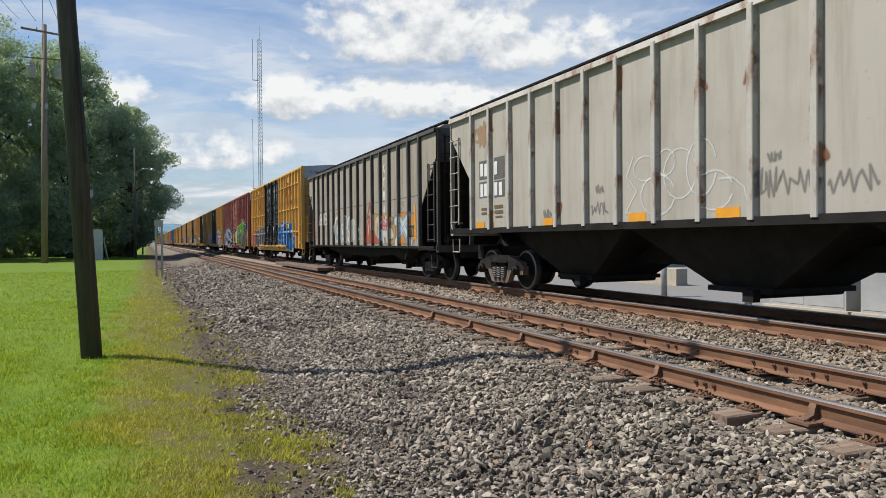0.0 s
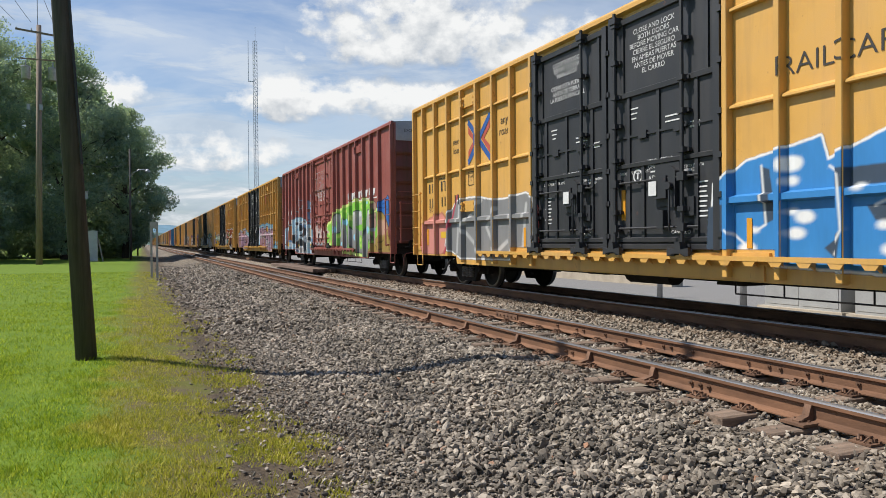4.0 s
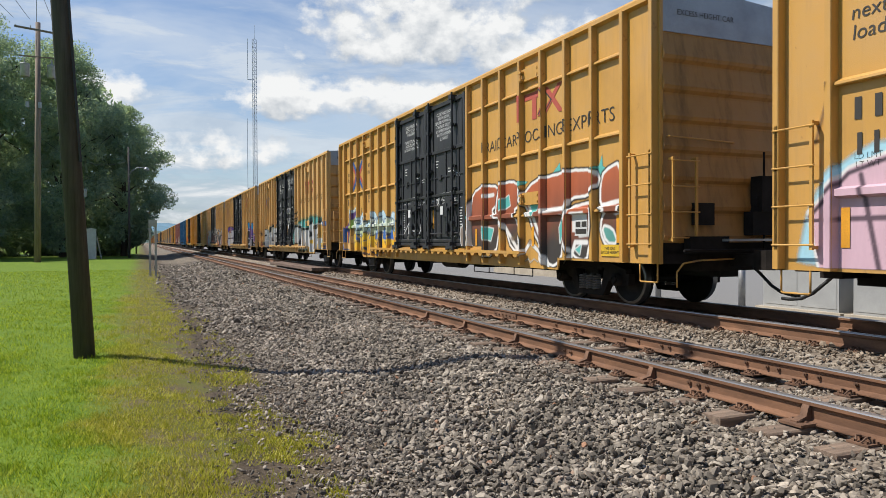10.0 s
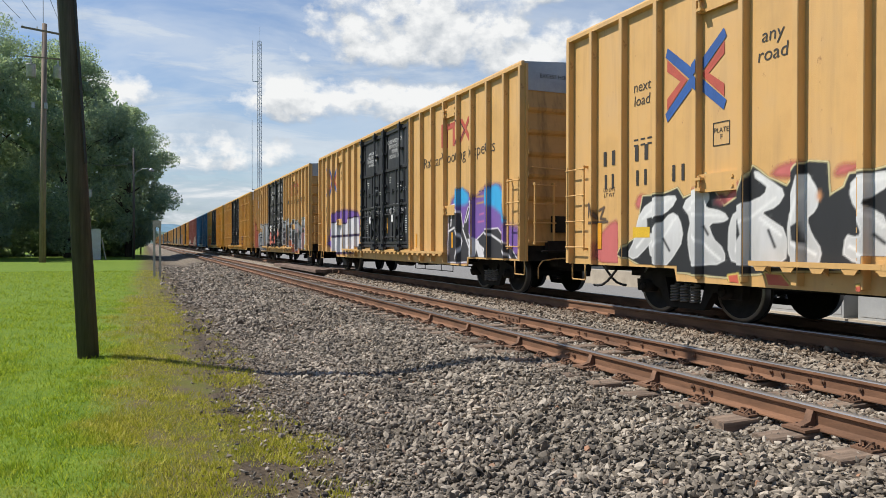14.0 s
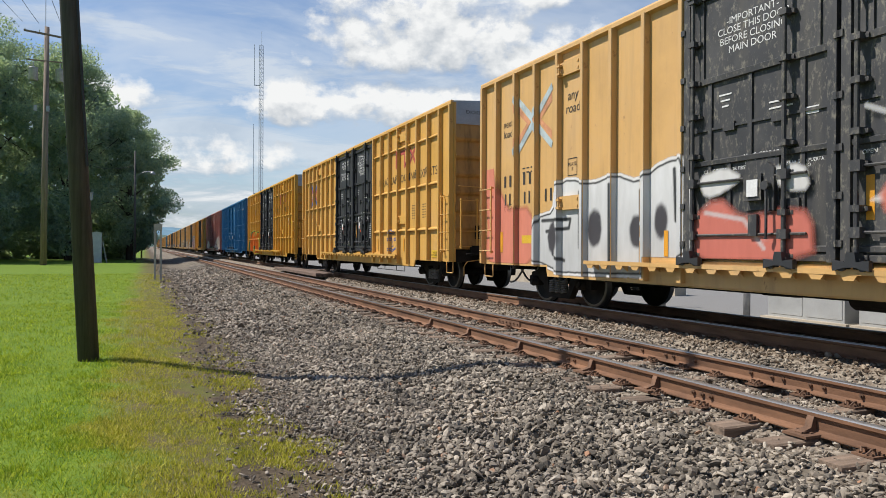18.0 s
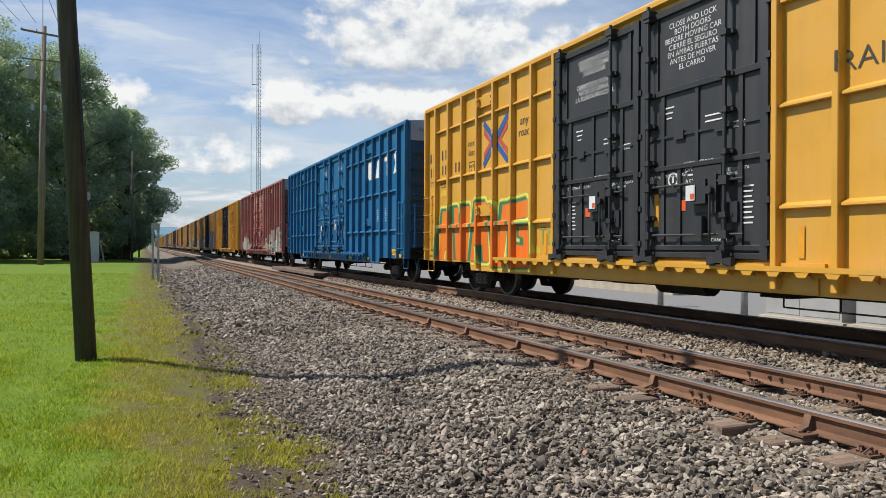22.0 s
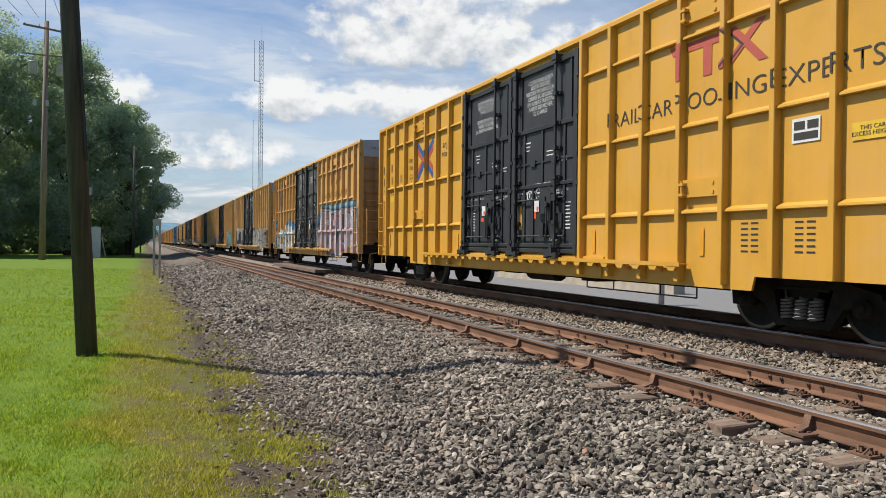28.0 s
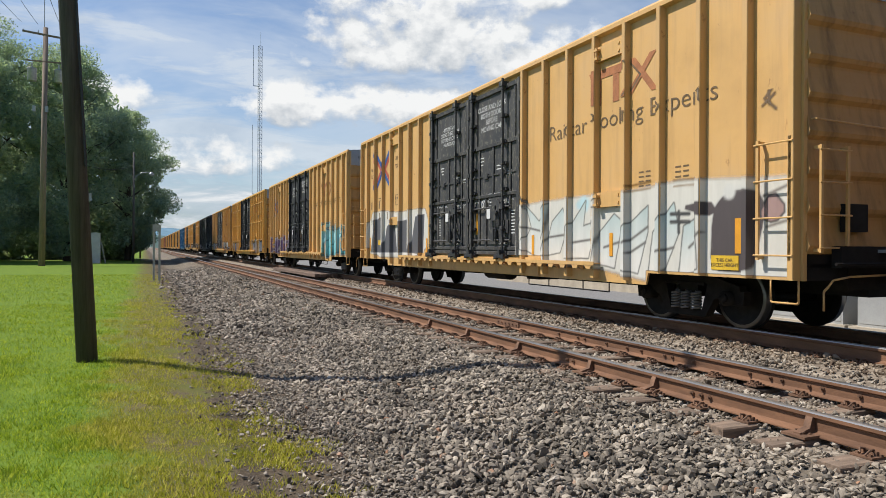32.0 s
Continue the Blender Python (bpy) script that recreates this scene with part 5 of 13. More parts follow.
        side_text(car, "any\nroad", 2.61 + (first - 1.5) * PITCH, rz + 0.14, 0.26, ink, label="black stencilled words", shear=0.1)
    # the car's number, as bars
    dz = 0.0 if k in (10, 11, 13) else -0.98
    n0 = {10: 0, 13: 0, 11: 2}.get(k, 1)
    bay = [HL - 0.4 - (0 if j == 0 else 0.82 + PITCH * (j - 1)) for j in range(8)]
    u = bay[n0 + 1] - 8.35
    letters = [(bay[n0 + j] + d, 3.62 + dz, 0.085, 0.25) for j in (0, 1) for d in (0.12, -0.12)]
    digits = [(bay[n0 + j] + d, 3.22 + dz, 0.06, 0.25) for j in (0, 1, 2) for d in (0.10, -0.10)]
    bars = letters + digits
    if k not in (3, 12):
        side_quads(car, "number_bar", col, rects(bars), label="painted car number", wrap=wr)
    rows = [(8.35 + u + 0.17 * (i % 3) - 0.2, 2.86 - 0.09 * (i // 3), 0.11, 0.03) for i in range(6)]
    side_quads(car, "data_stencil", col, rects(rows + [(-6.38 - 0.17 * (i % 2) - 0.857 * (i // 12), (2.42 if k not in (10, 13) else 1.5) - 0.075 * ((i % 12) // 2), 0.12, 0.024) for i in range(24)]), 0.004, label="small rows of stencilled data", wrap=wr)
    if own:
        side_bars(car, "placard", M["sign_yellow"], [(bay[n0 + 1], 2.60 if not dz else 1.35, 0.42, 0.17)], x=-(HW + 0.004), label="yellow placard")
    if k in (9, 10, 13, 14, 11, 15, 5, 6, 8):
        py, pz = (-8.18, 0.99) if k not in (10, 13) else (-8.18, 2.5)
        side_bars(car, "placard", M["sign_yellow"], [(py, pz, 0.50, 0.20)], x=-(HW + 0.012), label="yellow excess-height placard")
        side_text(car, "THIS CAR\nEXCESS HEIGHT", py, pz, 0.07, M["black"], x=-(HW + 0.019))
    if k not in (3, 11):
        for y, z, w, h in ((-8.42, 1.36, 0.11, 0.48), (-2.95, 1.25, 0.09, 0.40), (-5.6, 1.25, 0.09, 0.40), (8.45, 1.30, 0.11, 0.46), (3.0, 1.25, 0.09, 0.40)):
            side_bars(car, "reflector", M["orange"], [(y, z, w, h)], x=-(HW + 0.012), label="orange reflective strip")
    if k in (10, 13, 5, 6):
        side_bars(car, "white_sticker", M["white"], [(-7.32, 2.62 if k not in (5, 6) else 1.4, 0.40, 0.30)], x=-(HW + 0.010))
        for y, z, w, h in ((-7.23, 0.06, 0.15, 0.10), (-7.42, 0.06, 0.15, 0.10), (-7.32, -0.07, 0.34, 0.09)):
            side_bars(car, "sticker_print", M["black"], [(y, (2.62 if k not in (5, 6) else 1.4) + z, w, h)], x=-(HW + 0.0145))
    if own:
        side_text(car, "PLATE\nF", bay[n0 + 3], 3.1 + dz * 0.4, 0.10, M["black"])
        for w, h, dy, dzz in ((0.30, 0.012, 0, 0.16), (0.30, 0.012, 0, -0.16), (0.012, 0.32, 0.15, 0), (0.012, 0.32, -0.15, 0)):
            side_bars(car, "stencil_frame", M["black"], [(bay[n0 + 3] + dy, 3.1 + dz * 0.4 + dzz, w, h)])
        side_text(car, "LD LMT\nLT WT", bay[n0], 2.05 if dz else 2.9, 0.10, M["black"])
    t = text_mesh("excess", "EXCESS HEIGHT CAR", 0.125, M["black"])
    ob = part("lettering", t, None, car, "black lettering on the end wall")
    ob.matrix_basis = Matrix.Translation((-0.62, -HL - 0.026, 4.74)) @ ON_END


def door_marks(car, k):
    """White stencils, stickers and reflectors on the doors."""
    x = -(HW + 0.047)
    m = M["white"]
    if k == 3:
        side_text(car, "CLOSE AND LOCK\nBOTH DOORS BEFORE\nMOVING CAR", 0.3, 3.2, 0.15, m, x=x)
        return
    if k in (4, 14):
        side_text(car, "CERRAR Y BLOQUEAR\nAMBAS PUERTAS\nANTES DE MOVER\nEL CARRO\n\nCLOSE AND LOCK\nBOTH DOORS BEFORE\nMOVING CAR", 1.30, 4.28, 0.105, m, x=x, label="white door lettering")
        side_text(car, "CLOSE AND LOCK\nBOTH DOORS\nBEFORE MOVING CAR", -1.1, 4.2, 0.115, m, x=x, label="white door lettering")
    elif k == 11:
        side_text(car, "CLOSE THIS DOOR\nBEFORE CLOSING\nMAIN DOOR", 1.0, 4.35, 0.085, m, x=x, label="white door lettering")
        side_text(car, "CLOSE AND LOCK\nBOTH DOORS", -1.5, 4.35, 0.085, m, x=x, label="white door lettering")
    elif ORDER[k][1]:
        side_text(car, "CLOSE THIS DOOR\nBEFORE CLOSING\nMAIN DOOR\n\nCIERRE ESTA PUERTA\nANTES DE CERRAR\nLA PUERTA PRINCIPAL", 1.32, 4.2, 0.115, m, x=x, label="white door lettering")
        side_text(car, "CLOSE AND LOCK\nBOTH DOORS\nBEFORE MOVING CAR\nCIERRE EL SEGURO\nEN AMBAS PUERTAS\nANTES DE MOVER\nEL CARRO", -1.1, 4.2, 0.115, m, x=x, label="white door lettering")
    else:
        side_text(car, "-IMPORTANT-\nCLOSE THIS DOOR\nBEFORE CLOSING\nMAIN DOOR", 1.32, 4.1, 0.14, m, x=x, label="white door lettering")
        side_text(car, "CLOSE AND LOCK\nBOTH DOORS\nBEFORE\nMOVING CAR", -1.1, 4.2, 0.17, m, x=x, label="white door lettering")
    for c, first in ((1.15, "CLOSE THIS DOOR FIRST"), (-1.25, "OPEN THIS DOOR FIRST")):
        side_text(car, "ABRIR CERRAR\nOPEN CLOSE", c, 2.36, 0.09, m, x=x - 0.012)
        side_text(car, first, c + 0.62, 2.26, 0.07, m, x=x)
        side_text(car, "ASD", c + 0.16, 2.13, 0.13, m, x=x - 0.002)
        for y0, y1, z in ((c + 0.10, c + 0.22, 2.24), (c - 0.12, c - 0.24, 2.24)):
            d = y1 - y0
            side_bars(car, "arrow", m, [(y0 + d * 0.5, z, 0.12, 0.025)], x=x)
        side_text(car, "SEAL\nCANDADO", c - 0.45, 1.32, 0.08, m, x=x)
        side_text(car, "CERRAR ESTA PUERTA\nPRIMERO", c - 0.62, 2.22, 0.06, m, x=x)
        side_bars(car, "white_sticker", m, [(c - 0.75, 2.85, 0.2, 0.09)], x=x)
        side_bars(car, "door_stencil", m, [(c + (0.85 if c > 0 else -0.88), 2.0 - 0.07 * i, 0.24 - 0.03 * (i % 3), 0.022) for i in range(8)], x=x, label="small rows of white door stencils")
        side_bars(car, "door_stencil", m, [(c + 0.62, 3.3 - 0.08 * i, 0.22 - 0.05 * (i % 3), 0.022) for i in range(3)] + [(c - 0.3, 3.05 - 0.08 * i, 0.36, 0.022) for i in range(2)], x=x, label="small rows of white door stencils")
        # sticker on the gear box, with its red corner, and a red seal tag
        side_bars(car, "box_sticker", m, [(c + 0.03, 1.96, 0.18, 0.22)], x=-(HW + 0.175), label="white sticker on the gear box")
        if k in (9, 10, 11, 13, 14):
            side_bars(car, "sticker_corner", M["seal_red"], [(c - 0.01, 1.91, 0.07, 0.08)], x=-(HW + 0.179))
        if k in (9, 10, 11, 13):
            side_bars(car, "seal_square", M["seal_red"], [(c + 0.34, 1.80, 0.16, 0.16)], x=x, label="orange-red square sticker")
    ring = MB().lathe("x", (0, 0, 0), [(0.0, 0.085), (-0.003, 0.085), (-0.003, 0.115), (0.0, 0.115)], 20).box(-0.003, 0, -0.016, 0.016, -0.05, 0.05)
    part("round_sign", shared("roundsign", lambda: ring.mesh("round_sign", m)), None, car, "white ring with a bar", at=(x, -0.72, 2.2))
    if k != 11:
        side_bars(car, "reflector", M["orange"], [(-0.35, 1.75, 0.10, 0.50)], x=x)


def hopper(name, label, paint, post, rear, lead, z0, z1, npost, bays, iron, cut=1.35):
    """A covered hopper with outside posts, cut-away ends, sloping bays below and a roof walk. rear and lead: its ends along the track."""
    c, hl = (rear + lead) / 2, (rear - lead) / 2
    car = thing(name, label, "hopper car", "hopper cars of the train", at=(TRAIN_X, c, 0))
    w = 1.55
    zc = z0 + (z1 - z0) * 0.36
    P, Q = M[paint], M[post]
    for s, nm in ((-1, "side_wall"), (1, "far_side")):
        poly = [(-hl + cut, z0), (hl - cut, z0), (hl - cut, zc), (hl, zc + 1.35), (hl, z1), (-hl, z1), (-hl, zc + 1.35), (-hl + cut, zc)]
        part(nm, MB().prism(poly, "x", s * w, s * (w - 0.03)), P, car)
    pit = (2 * hl - 2 * cut) / npost
    pm = hopper_post(z0 - 0.02, z1 - 0.02).mesh("side_post", Q)
    for i in range(npost + 1):
        part("side_post", pm, None, car, at=(-w, -hl + cut + i * pit, 0))
    part("top_chord", MB().prism([(-0.08, z1 - 0.06), (0.03, z1 - 0.08), (0.03, z1 + 0.05), (-0.06, z1 + 0.05)], "y", -hl, hl), Q, car, at=(-w, 0, 0))
    part("side_sill", MB().box(-0.07, 0.40, -hl + 0.1, hl - 0.1, z0 - (0.05 if paint == "brown_car" else 0.10), z0 + 0.02), M["under"], car, at=(-w, 0, 0))
    part("roof", MB().prism([(-w, z1), (w, z1), (w - 0.25, z1 + 0.16), (0.5, z1 + 0.24), (-0.5, z1 + 0.24), (-w + 0.25, z1 + 0.16)], "y", -hl, hl), P, car)
    rw = MB()
    for x in (-w + 0.55, w - 0.55):
        rw.box(x - 0.25, x + 0.25, -hl, hl, z1 + 0.24, z1 + 0.27)
    for i in range(int(hl * 7)):
        rw.box(-w - 0.03, -w + 0.3, -hl + i * 0.285, -hl + i * 0.285 + 0.05, z1 + 0.045, z1 + (0.12 if paint == "grey_car" else 0.05))
    if paint == "grey_car":
        rw.box(-w - 0.04, -w + 0.02, -hl, hl, z1 + 0.09, z1 + 0.125)
    tagged(part("roof_walk", rw, M["under"], car, "open grid walkway along the roof"), kind="stuff")
    hat = MB()
    for i in range(4):
        y = -hl * 0.72 + i * hl * 0.48
        hat.box(-0.35, 0.35, y - 1.2, y + 1.2, z1 + 0.24, z1 + 0.42)
    part("roof_hatches", hat, P, car)
    # sloping end sheets, end frames
    for s in (-1, 1):
        part("slope_sheet", MB().prism([(s * hl, z1 - 0.35), (s * (hl - 0.03), z1 - 0.35), (s * (hl - cut - 1.6), z0 - 0.4), (s * (hl - cut - 1.5), z0 - 0.4)], "x", -w + 0.04, w - 0.04), M["under"], car, "black sloping end sheet")
        part("end_sheet", MB().box(-w, w, s * hl - 0.04, s * hl + 0.04, zc + 1.2, z1 + 0.05), Q if paint != "grey_car" else P, car)
        fr = MB()
        for x in (-w + 0.04, w - 0.04):
            fr.box(x - 0.04, x + 0.04, s * (hl + 0.02) - 0.05, s * (hl + 0.02) + 0.05, z0 - 0.1, z1)
        for x in (-0.5, 0.5):
            fr.box(x - 0.05, x + 0.05, s * hl - 0.05, s * hl + 0.05, z0 - 0.1, zc + 1.3)
        fr.box(-w, w, s * hl - 0.08, s * hl + 0.08, z0 - 0.15, z0 + 0.05)
        fr.box(-w, w, s * (hl - 1.5), s * (hl - 0.05), z0 - 0.1, z0 - 0.04)
        part("end_frame", fr, Q, car)
        part("ladder", ladder_mesh(6, z0 + 0.2, z0 + 2.3, 0.46), Q if paint == "brown_car" else P, car, at=(-w + 0.06, s * (hl - 0.32) - 0.23, 0))
        part("end_ladder", ladder_mesh(7, z0 + 0.2, z1 - 0.2, 0.46), M["under"] if paint == "brown_car" else P, car, at=pose(-w + 0.66, s * (hl + 0.03), 0, 0, 0, 90 * -s))
        part("coupler", shared("coupler", lambda: coupler_mesh().mesh("coupler", M["truck"])), None, car, at=pose(0, s * (hl + 0.05), 0, 0, 0, 0 if s < 0 else 180))
        part("air_hose", shared("hose", lambda: hose_mesh().mesh("air_hose", M["hose"], True)), None, car, at=pose(0, s * (hl + 0.05), 0, 0, 0, 0 if s < 0 else 180))
        part("sill_step", stirrup_mesh(), Q, car, at=(-w + 0.02, s * (hl - 0.25) - 0.21, z0 - 0.55))
        part("brake_cylinder", MB().cyl((-0.9, s * (hl - 0.9), z0 + 0.2), (-0.3, s * (hl - 0.9), z0 + 0.2), 0.18, 12), M["under"], car)
    # bays
    span = 2 * (hl - cut - 1.15)
    for i in range(bays):
        a = -span / 2 + i * span / bays
        b = a + span / bays
        m = (a + b) / 2
        mb = MB()
        v = [(-w + 0.36, a, z0 - 0.05), (w - 0.36, a, z0 - 0.05), (w - 0.36, b, z0 - 0.05), (-w + 0.36, b, z0 - 0.05), (-0.75, m - 0.55, 0.42), (0.75, m - 0.55, 0.42), (0.75, m + 0.55, 0.42), (-0.75, m + 0.55, 0.42)]
        mb.add(v, [(0, 3, 2, 1), (4, 5, 6, 7), (0, 1, 5, 4), (1, 2, 6, 5), (2, 3, 7, 6), (3, 0, 4, 7)])
        mb.box(-0.85, 0.85, m - 0.62, m + 0.62, 0.36, 0.44)
        mb.cyl((-0.95, m - 0.3, 0.33), (0.95, m - 0.3, 0.33), 0.05, 8)
        mb.box(-0.98, -0.85, m - 0.4, m - 0.2, 0.24, 0.42)
        part("hopper_bay", mb, M["under"], car, "black sloping discharge bay")
    part("center_sill", MB().box(-0.2, 0.2, -hl, hl, 0.7, 1.05), M["under"], car)
    if paint == "brown_car":
        belly = [(-6.5, z0 - 0.09), (-6.3, 0.86), (-4.0, 0.70), (-1.2, 0.60), (1.2, 0.60), (4.0, 0.70), (6.3, 0.86), (6.5, z0 - 0.09)]
        part("belly_sill", MB().prism(belly, "x", -w + 0.30, -w + 0.34), M["under"], car, "deep black sill between the trucks")
    for s in (-1, 1):
        add_truck(car, s * (hl - 1.75), iron, True)
    return car


RUN_POLY = [3.1615369e-06, -0.00023915273, 0.0061373833, -0.04283839, 8.9525359, 0]


def SPLINE(t):
    return np.polyval(RUN_POLY, np.asarray(t, float))


CARS = []
# how far a car stands from its even place in the train (slack and lengths differ)
SHIFT = {2: 0.31, 3: 0.31, 4: -0.12, 5: 0.17, 6: 0.20, 8: 0.11, 9: -0.02, 10: 0.03, 11: -0.33, 12: -0.43, 13: -0.44, 15: 0.03}
# colour, kind of side, doors, single door, marks
ORDER = [None, None, ("yellow", True, "black", "slogan"), ("red", False, "own", "plain"), ("ochre", True, "black", "slogan"), ("ochre", True, "black", "slogan"),
         ("tan_yellow", False, "black", "slogan"), ("tan_yellow", False, "black", "Slogan"), ("tan_yellow", False, "black", "Slogan"), ("yellow", True, "black", "slogan"),
         ("bright", True, "black", "slogan"), ("blue", True, "own", "plain"), ("maroon", False, "own", "plain"), ("bright", True, "black", "slogan"),
         ("yellow_old", True, "black", "slogan"), ("tan_yellow", False, "black", "Slogan"), ("tan_yellow", False, "black", "slogan"), ("yellow", True, "black", "slogan"),
         ("yellow_old", False, "black", "slogan"), ("brown_post", False, "own", "none"), ("yellow", True, "black", "none"), ("yellow", True, "black", "none"),
         ("blue", True, "own", "none")] + [("yellow", i % 2 == 0, "black", "none") for i in range(5)] + [("yellow_old", True, "black", "none"), ("maroon", False, "own", "none"),
         ("yellow", True, "black", "none"), ("yellow", False, "black", "none"), ("yellow", True, "black", "none"), ("yellow_old", True, "black", "none"), ("yellow", True, "black", "none"), ("yellow", False, "black", "none")]
LABELS = {2: "yellow boxcar with black doors and blue graffiti", 3: "oxide-red boxcar with green and grey graffiti", 4: "yellow boxcar with black doors and pink graffiti",
          5: "yellow boxcar with black doors and red and teal graffiti", 6: "smooth-sided yellow boxcar with white and teal graffiti", 7: "smooth-sided yellow boxcar with blue and purple graffiti",
          8: "smooth-sided yellow boxcar with white and orange graffiti", 9: "clean yellow ribbed boxcar with black doors", 10: "bright yellow boxcar with orange and green graffiti",
          11: "clean blue ribbed boxcar with white lettering", 12: "maroon boxcar with cream graffiti along its foot", 13: "bright yellow clean boxcar with black doors",
          14: "dirty yellow boxcar with pink and grey graffiti", 15: "smooth-sided yellow boxcar with pale graffiti", 16: "smooth-sided yellow boxcar with teal graffiti"}
NAMES = {"yellow": "yellow", "ochre": "dull ochre", "tan_yellow": "sun-bleached yellow", "bright": "bright yellow", "yellow_old": "dirty faded yellow", "blue": "blue", "maroon": "maroon", "red": "oxide-red", "brown_post": "dark brown"}
BOX = {}
for k, spec in enumerate(ORDER):
    if spec is None:
        continue
    paint, ribs, doors, marks = spec
    y = 20.736 * k + 3.598 + SHIFT.get(k, 0.0)
    near = k <= 17
    car = boxcar("boxcar", LABELS.get(k, NAMES[paint] + " boxcar far back in the train"), paint, doors, y, ribs, single=(k == 3), detail=near, wheels=near, door_mat="door_faded" if doors == "black" and k in (8, 14, 15) else None)
    if marks != "none":
        paint_marks(car, marks, k, ribs)
        door_marks(car, k)
    CARS.append((car, y))
    BOX[k] = car
grey = hopper("hopper_car", "pale grey covered hopper car with rusty posts and graffiti", "grey_car", "rusty_post", 17.0, -1.11, 1.43, 4.27, 16, 3, "rusty_truck")
brown = hopper("hopper_car", "grey-brown covered hopper car with dark posts and graffiti", "brown_car", "brown_post", 34.58, 18.03, 0.98, 4.24, 15, 3, "truck", 1.22)
CARS += [(grey, grey.location.y), (brown, brown.location.y)]


# ---- poles, tower, boxes ----
def wood_pole(name, label, base, top, r0, r1, mat):
    p = thing(name, label, "utility pole", at=base)
    b, t = Vector(base), Vector(top)
    mb = MB().cyl((0, 0, 0), t - b, r0, 16, r1)
    part("shaft", mb, mat, p, smooth=True)
    return p


near_pole = wood_pole("utility_pole", "dark creosoted leaning wooden pole on the lawn", (-0.80, 12.0, -0.62), (-1.51, 12.0, 13.3), 0.150, 0.105, M["tar_pole"])
part("cable_guard", MB().cyl((-0.02, -0.12, 3.0), (-0.30, -0.13, 8.0), 0.02, 6), M["wire"], near_pole)
part("tag", MB().box(0.02, 0.06, -0.145, -0.135, 2.48, 2.6), M["galv"], near_pole)

far_pole = wood_pole("utility_pole", "tall grey wooden pole with crossarm and two transformers", (-8.25, 70, -0.6), (-8.0, 70, 20.2), 0.27, 0.19, M["grey_pole"])
part("crossarm", MB().prism([(-1.7, 20.22), (1.8, 19.86), (1.8, 20.02), (-1.7, 20.38)], "y", -0.2, -0.09), M["grey_pole"], far_pole, at=(0.2, 0, 0))
part("lower_arm", MB().box(-1.4, 1.3, -0.09, -0.2, 17.75, 17.86), M["grey_pole"], far_pole, at=(0.2, 0, 0))
for x in (-0.95, 1.1):
    tr = part("transformer", MB().lathe("z", (x, -0.3, 15.4), [(0, 0.0), (0, 0.33), (0.05, 0.36), (1.0, 0.36), (1.05, 0.38), (1.12, 0.38), (1.18, 0.2), (1.2, 0)], 18), M["galv"], far_pole, "grey cylindrical transformer", smooth=True, at=(0.2, 0, 0.6))
    part("bushing", MB().cyl((x, -0.3, 16.6), (x, -0.3, 17.0), 0.05, 8), M["galv"], tr)
ins = MB()
for x in (-1.6, -0.5, 1.5):
    ins.cyl((x, -0.15, 19.85), (x, -0.15, 20.1), 0.05, 8)
part("insulator", ins, M["white_box"], far_pole, at=(0.2, 0, 0.35))
part("mast", MB().cyl((0.15, 0, 20), (0.15, 0, 24.5), 0.03, 6), M["galv"], far_pole)
cut = MB()
for x in (-0.7, 0.25):
    cut.box(x - 0.12, x + 0.12, -0.35, -0.12, 13.4, 13.9)
part("cutout", cut, M["galv"], far_pole, at=(0.1, 0, 0))


def cable(name, label, a, b, sag, r=0.014):
    pts = []
    for i in range(17):
        s = i / 16
        p = Vector(a).lerp(Vector(b), s)
        pts.append((p.x, p.y, p.z - 4 * sag * s * (1 - s)))
    tagged(part(name, MB().tube(pts, r, 5), M["wire"]), label, "cable")


cable("power_line", "thin overhead power line", (-9.8, 69.8, 20.4), (-9.2, 5, 15.0), 1.0, 0.018)
cable("power_line", "thin overhead power line", (-8.6, 69.8, 20.4), (-7.0, 5, 15.2), 1.0, 0.018)
cable("power_line", "thin overhead power line", (-6.7, 69.8, 20.1), (-4.0, 5, 15.0), 1.0, 0.018)
cable("service_line", "slack cable before the trees", (-8.2, 70.2, 10.5), (-1.2, 84, 10.0), 1.3, 0.02)

lamp = thing("street_lamp", "dark wooden street lamp pole with a curved arm", "street lamp", at=(-1.15, 84, -0.6))
part("pole", MB().cyl((0, 0, 0), (0.02, 0, 12.1), 0.13, 10, 0.09), M["tar_pole"], lamp, smooth=True)
part("arm", MB().tube([(0, 0, 9.0), (0.3, -0.1, 9.5), (0.9, -0.25, 9.85), (1.6, -0.4, 9.9)], 0.06, 7), M["galv"], lamp)
part("lamp_head", MB().lathe("z", (1.8, -0.42, 9.58), [(0, 0.0), (0.0, 0.27), (0.14, 0.30), (0.28, 0.16), (0.36, 0.1), (0.36, 0)], 14), M["galv"], lamp, "grey lamp head", smooth=True)
small = wood_pole("utility_pole", "slim dark pole before the trees", (-0.6, 112, -0.6), (-0.6, 112, 6.4), 0.12, 0.1, M["tar_pole"])

mark = thing("marker_post", "pair of weathered white posts beside the ballast", "post", at=(0.58, 40.5, -0.75))
for x in (-0.13, 0.15):
    part("post", MB().box(x - 0.055, x + 0.055, -0.05, 0.05, 0, 3.05), M["post_white"], mark)
part("sign_plate", MB().box(-0.2, 0.22, -0.09, -0.055, 2.75, 3.1), M["post_white"], mark)

cab = thing("equipment_cabinet", "tall off-white equipment cabinet on the lawn", "cabinet", at=(-4.6, 80, -0.6))
part("body", MB().box(-0.42, 0.42, -0.4, 0.4, 0, 3.05), M["white_box"], cab)
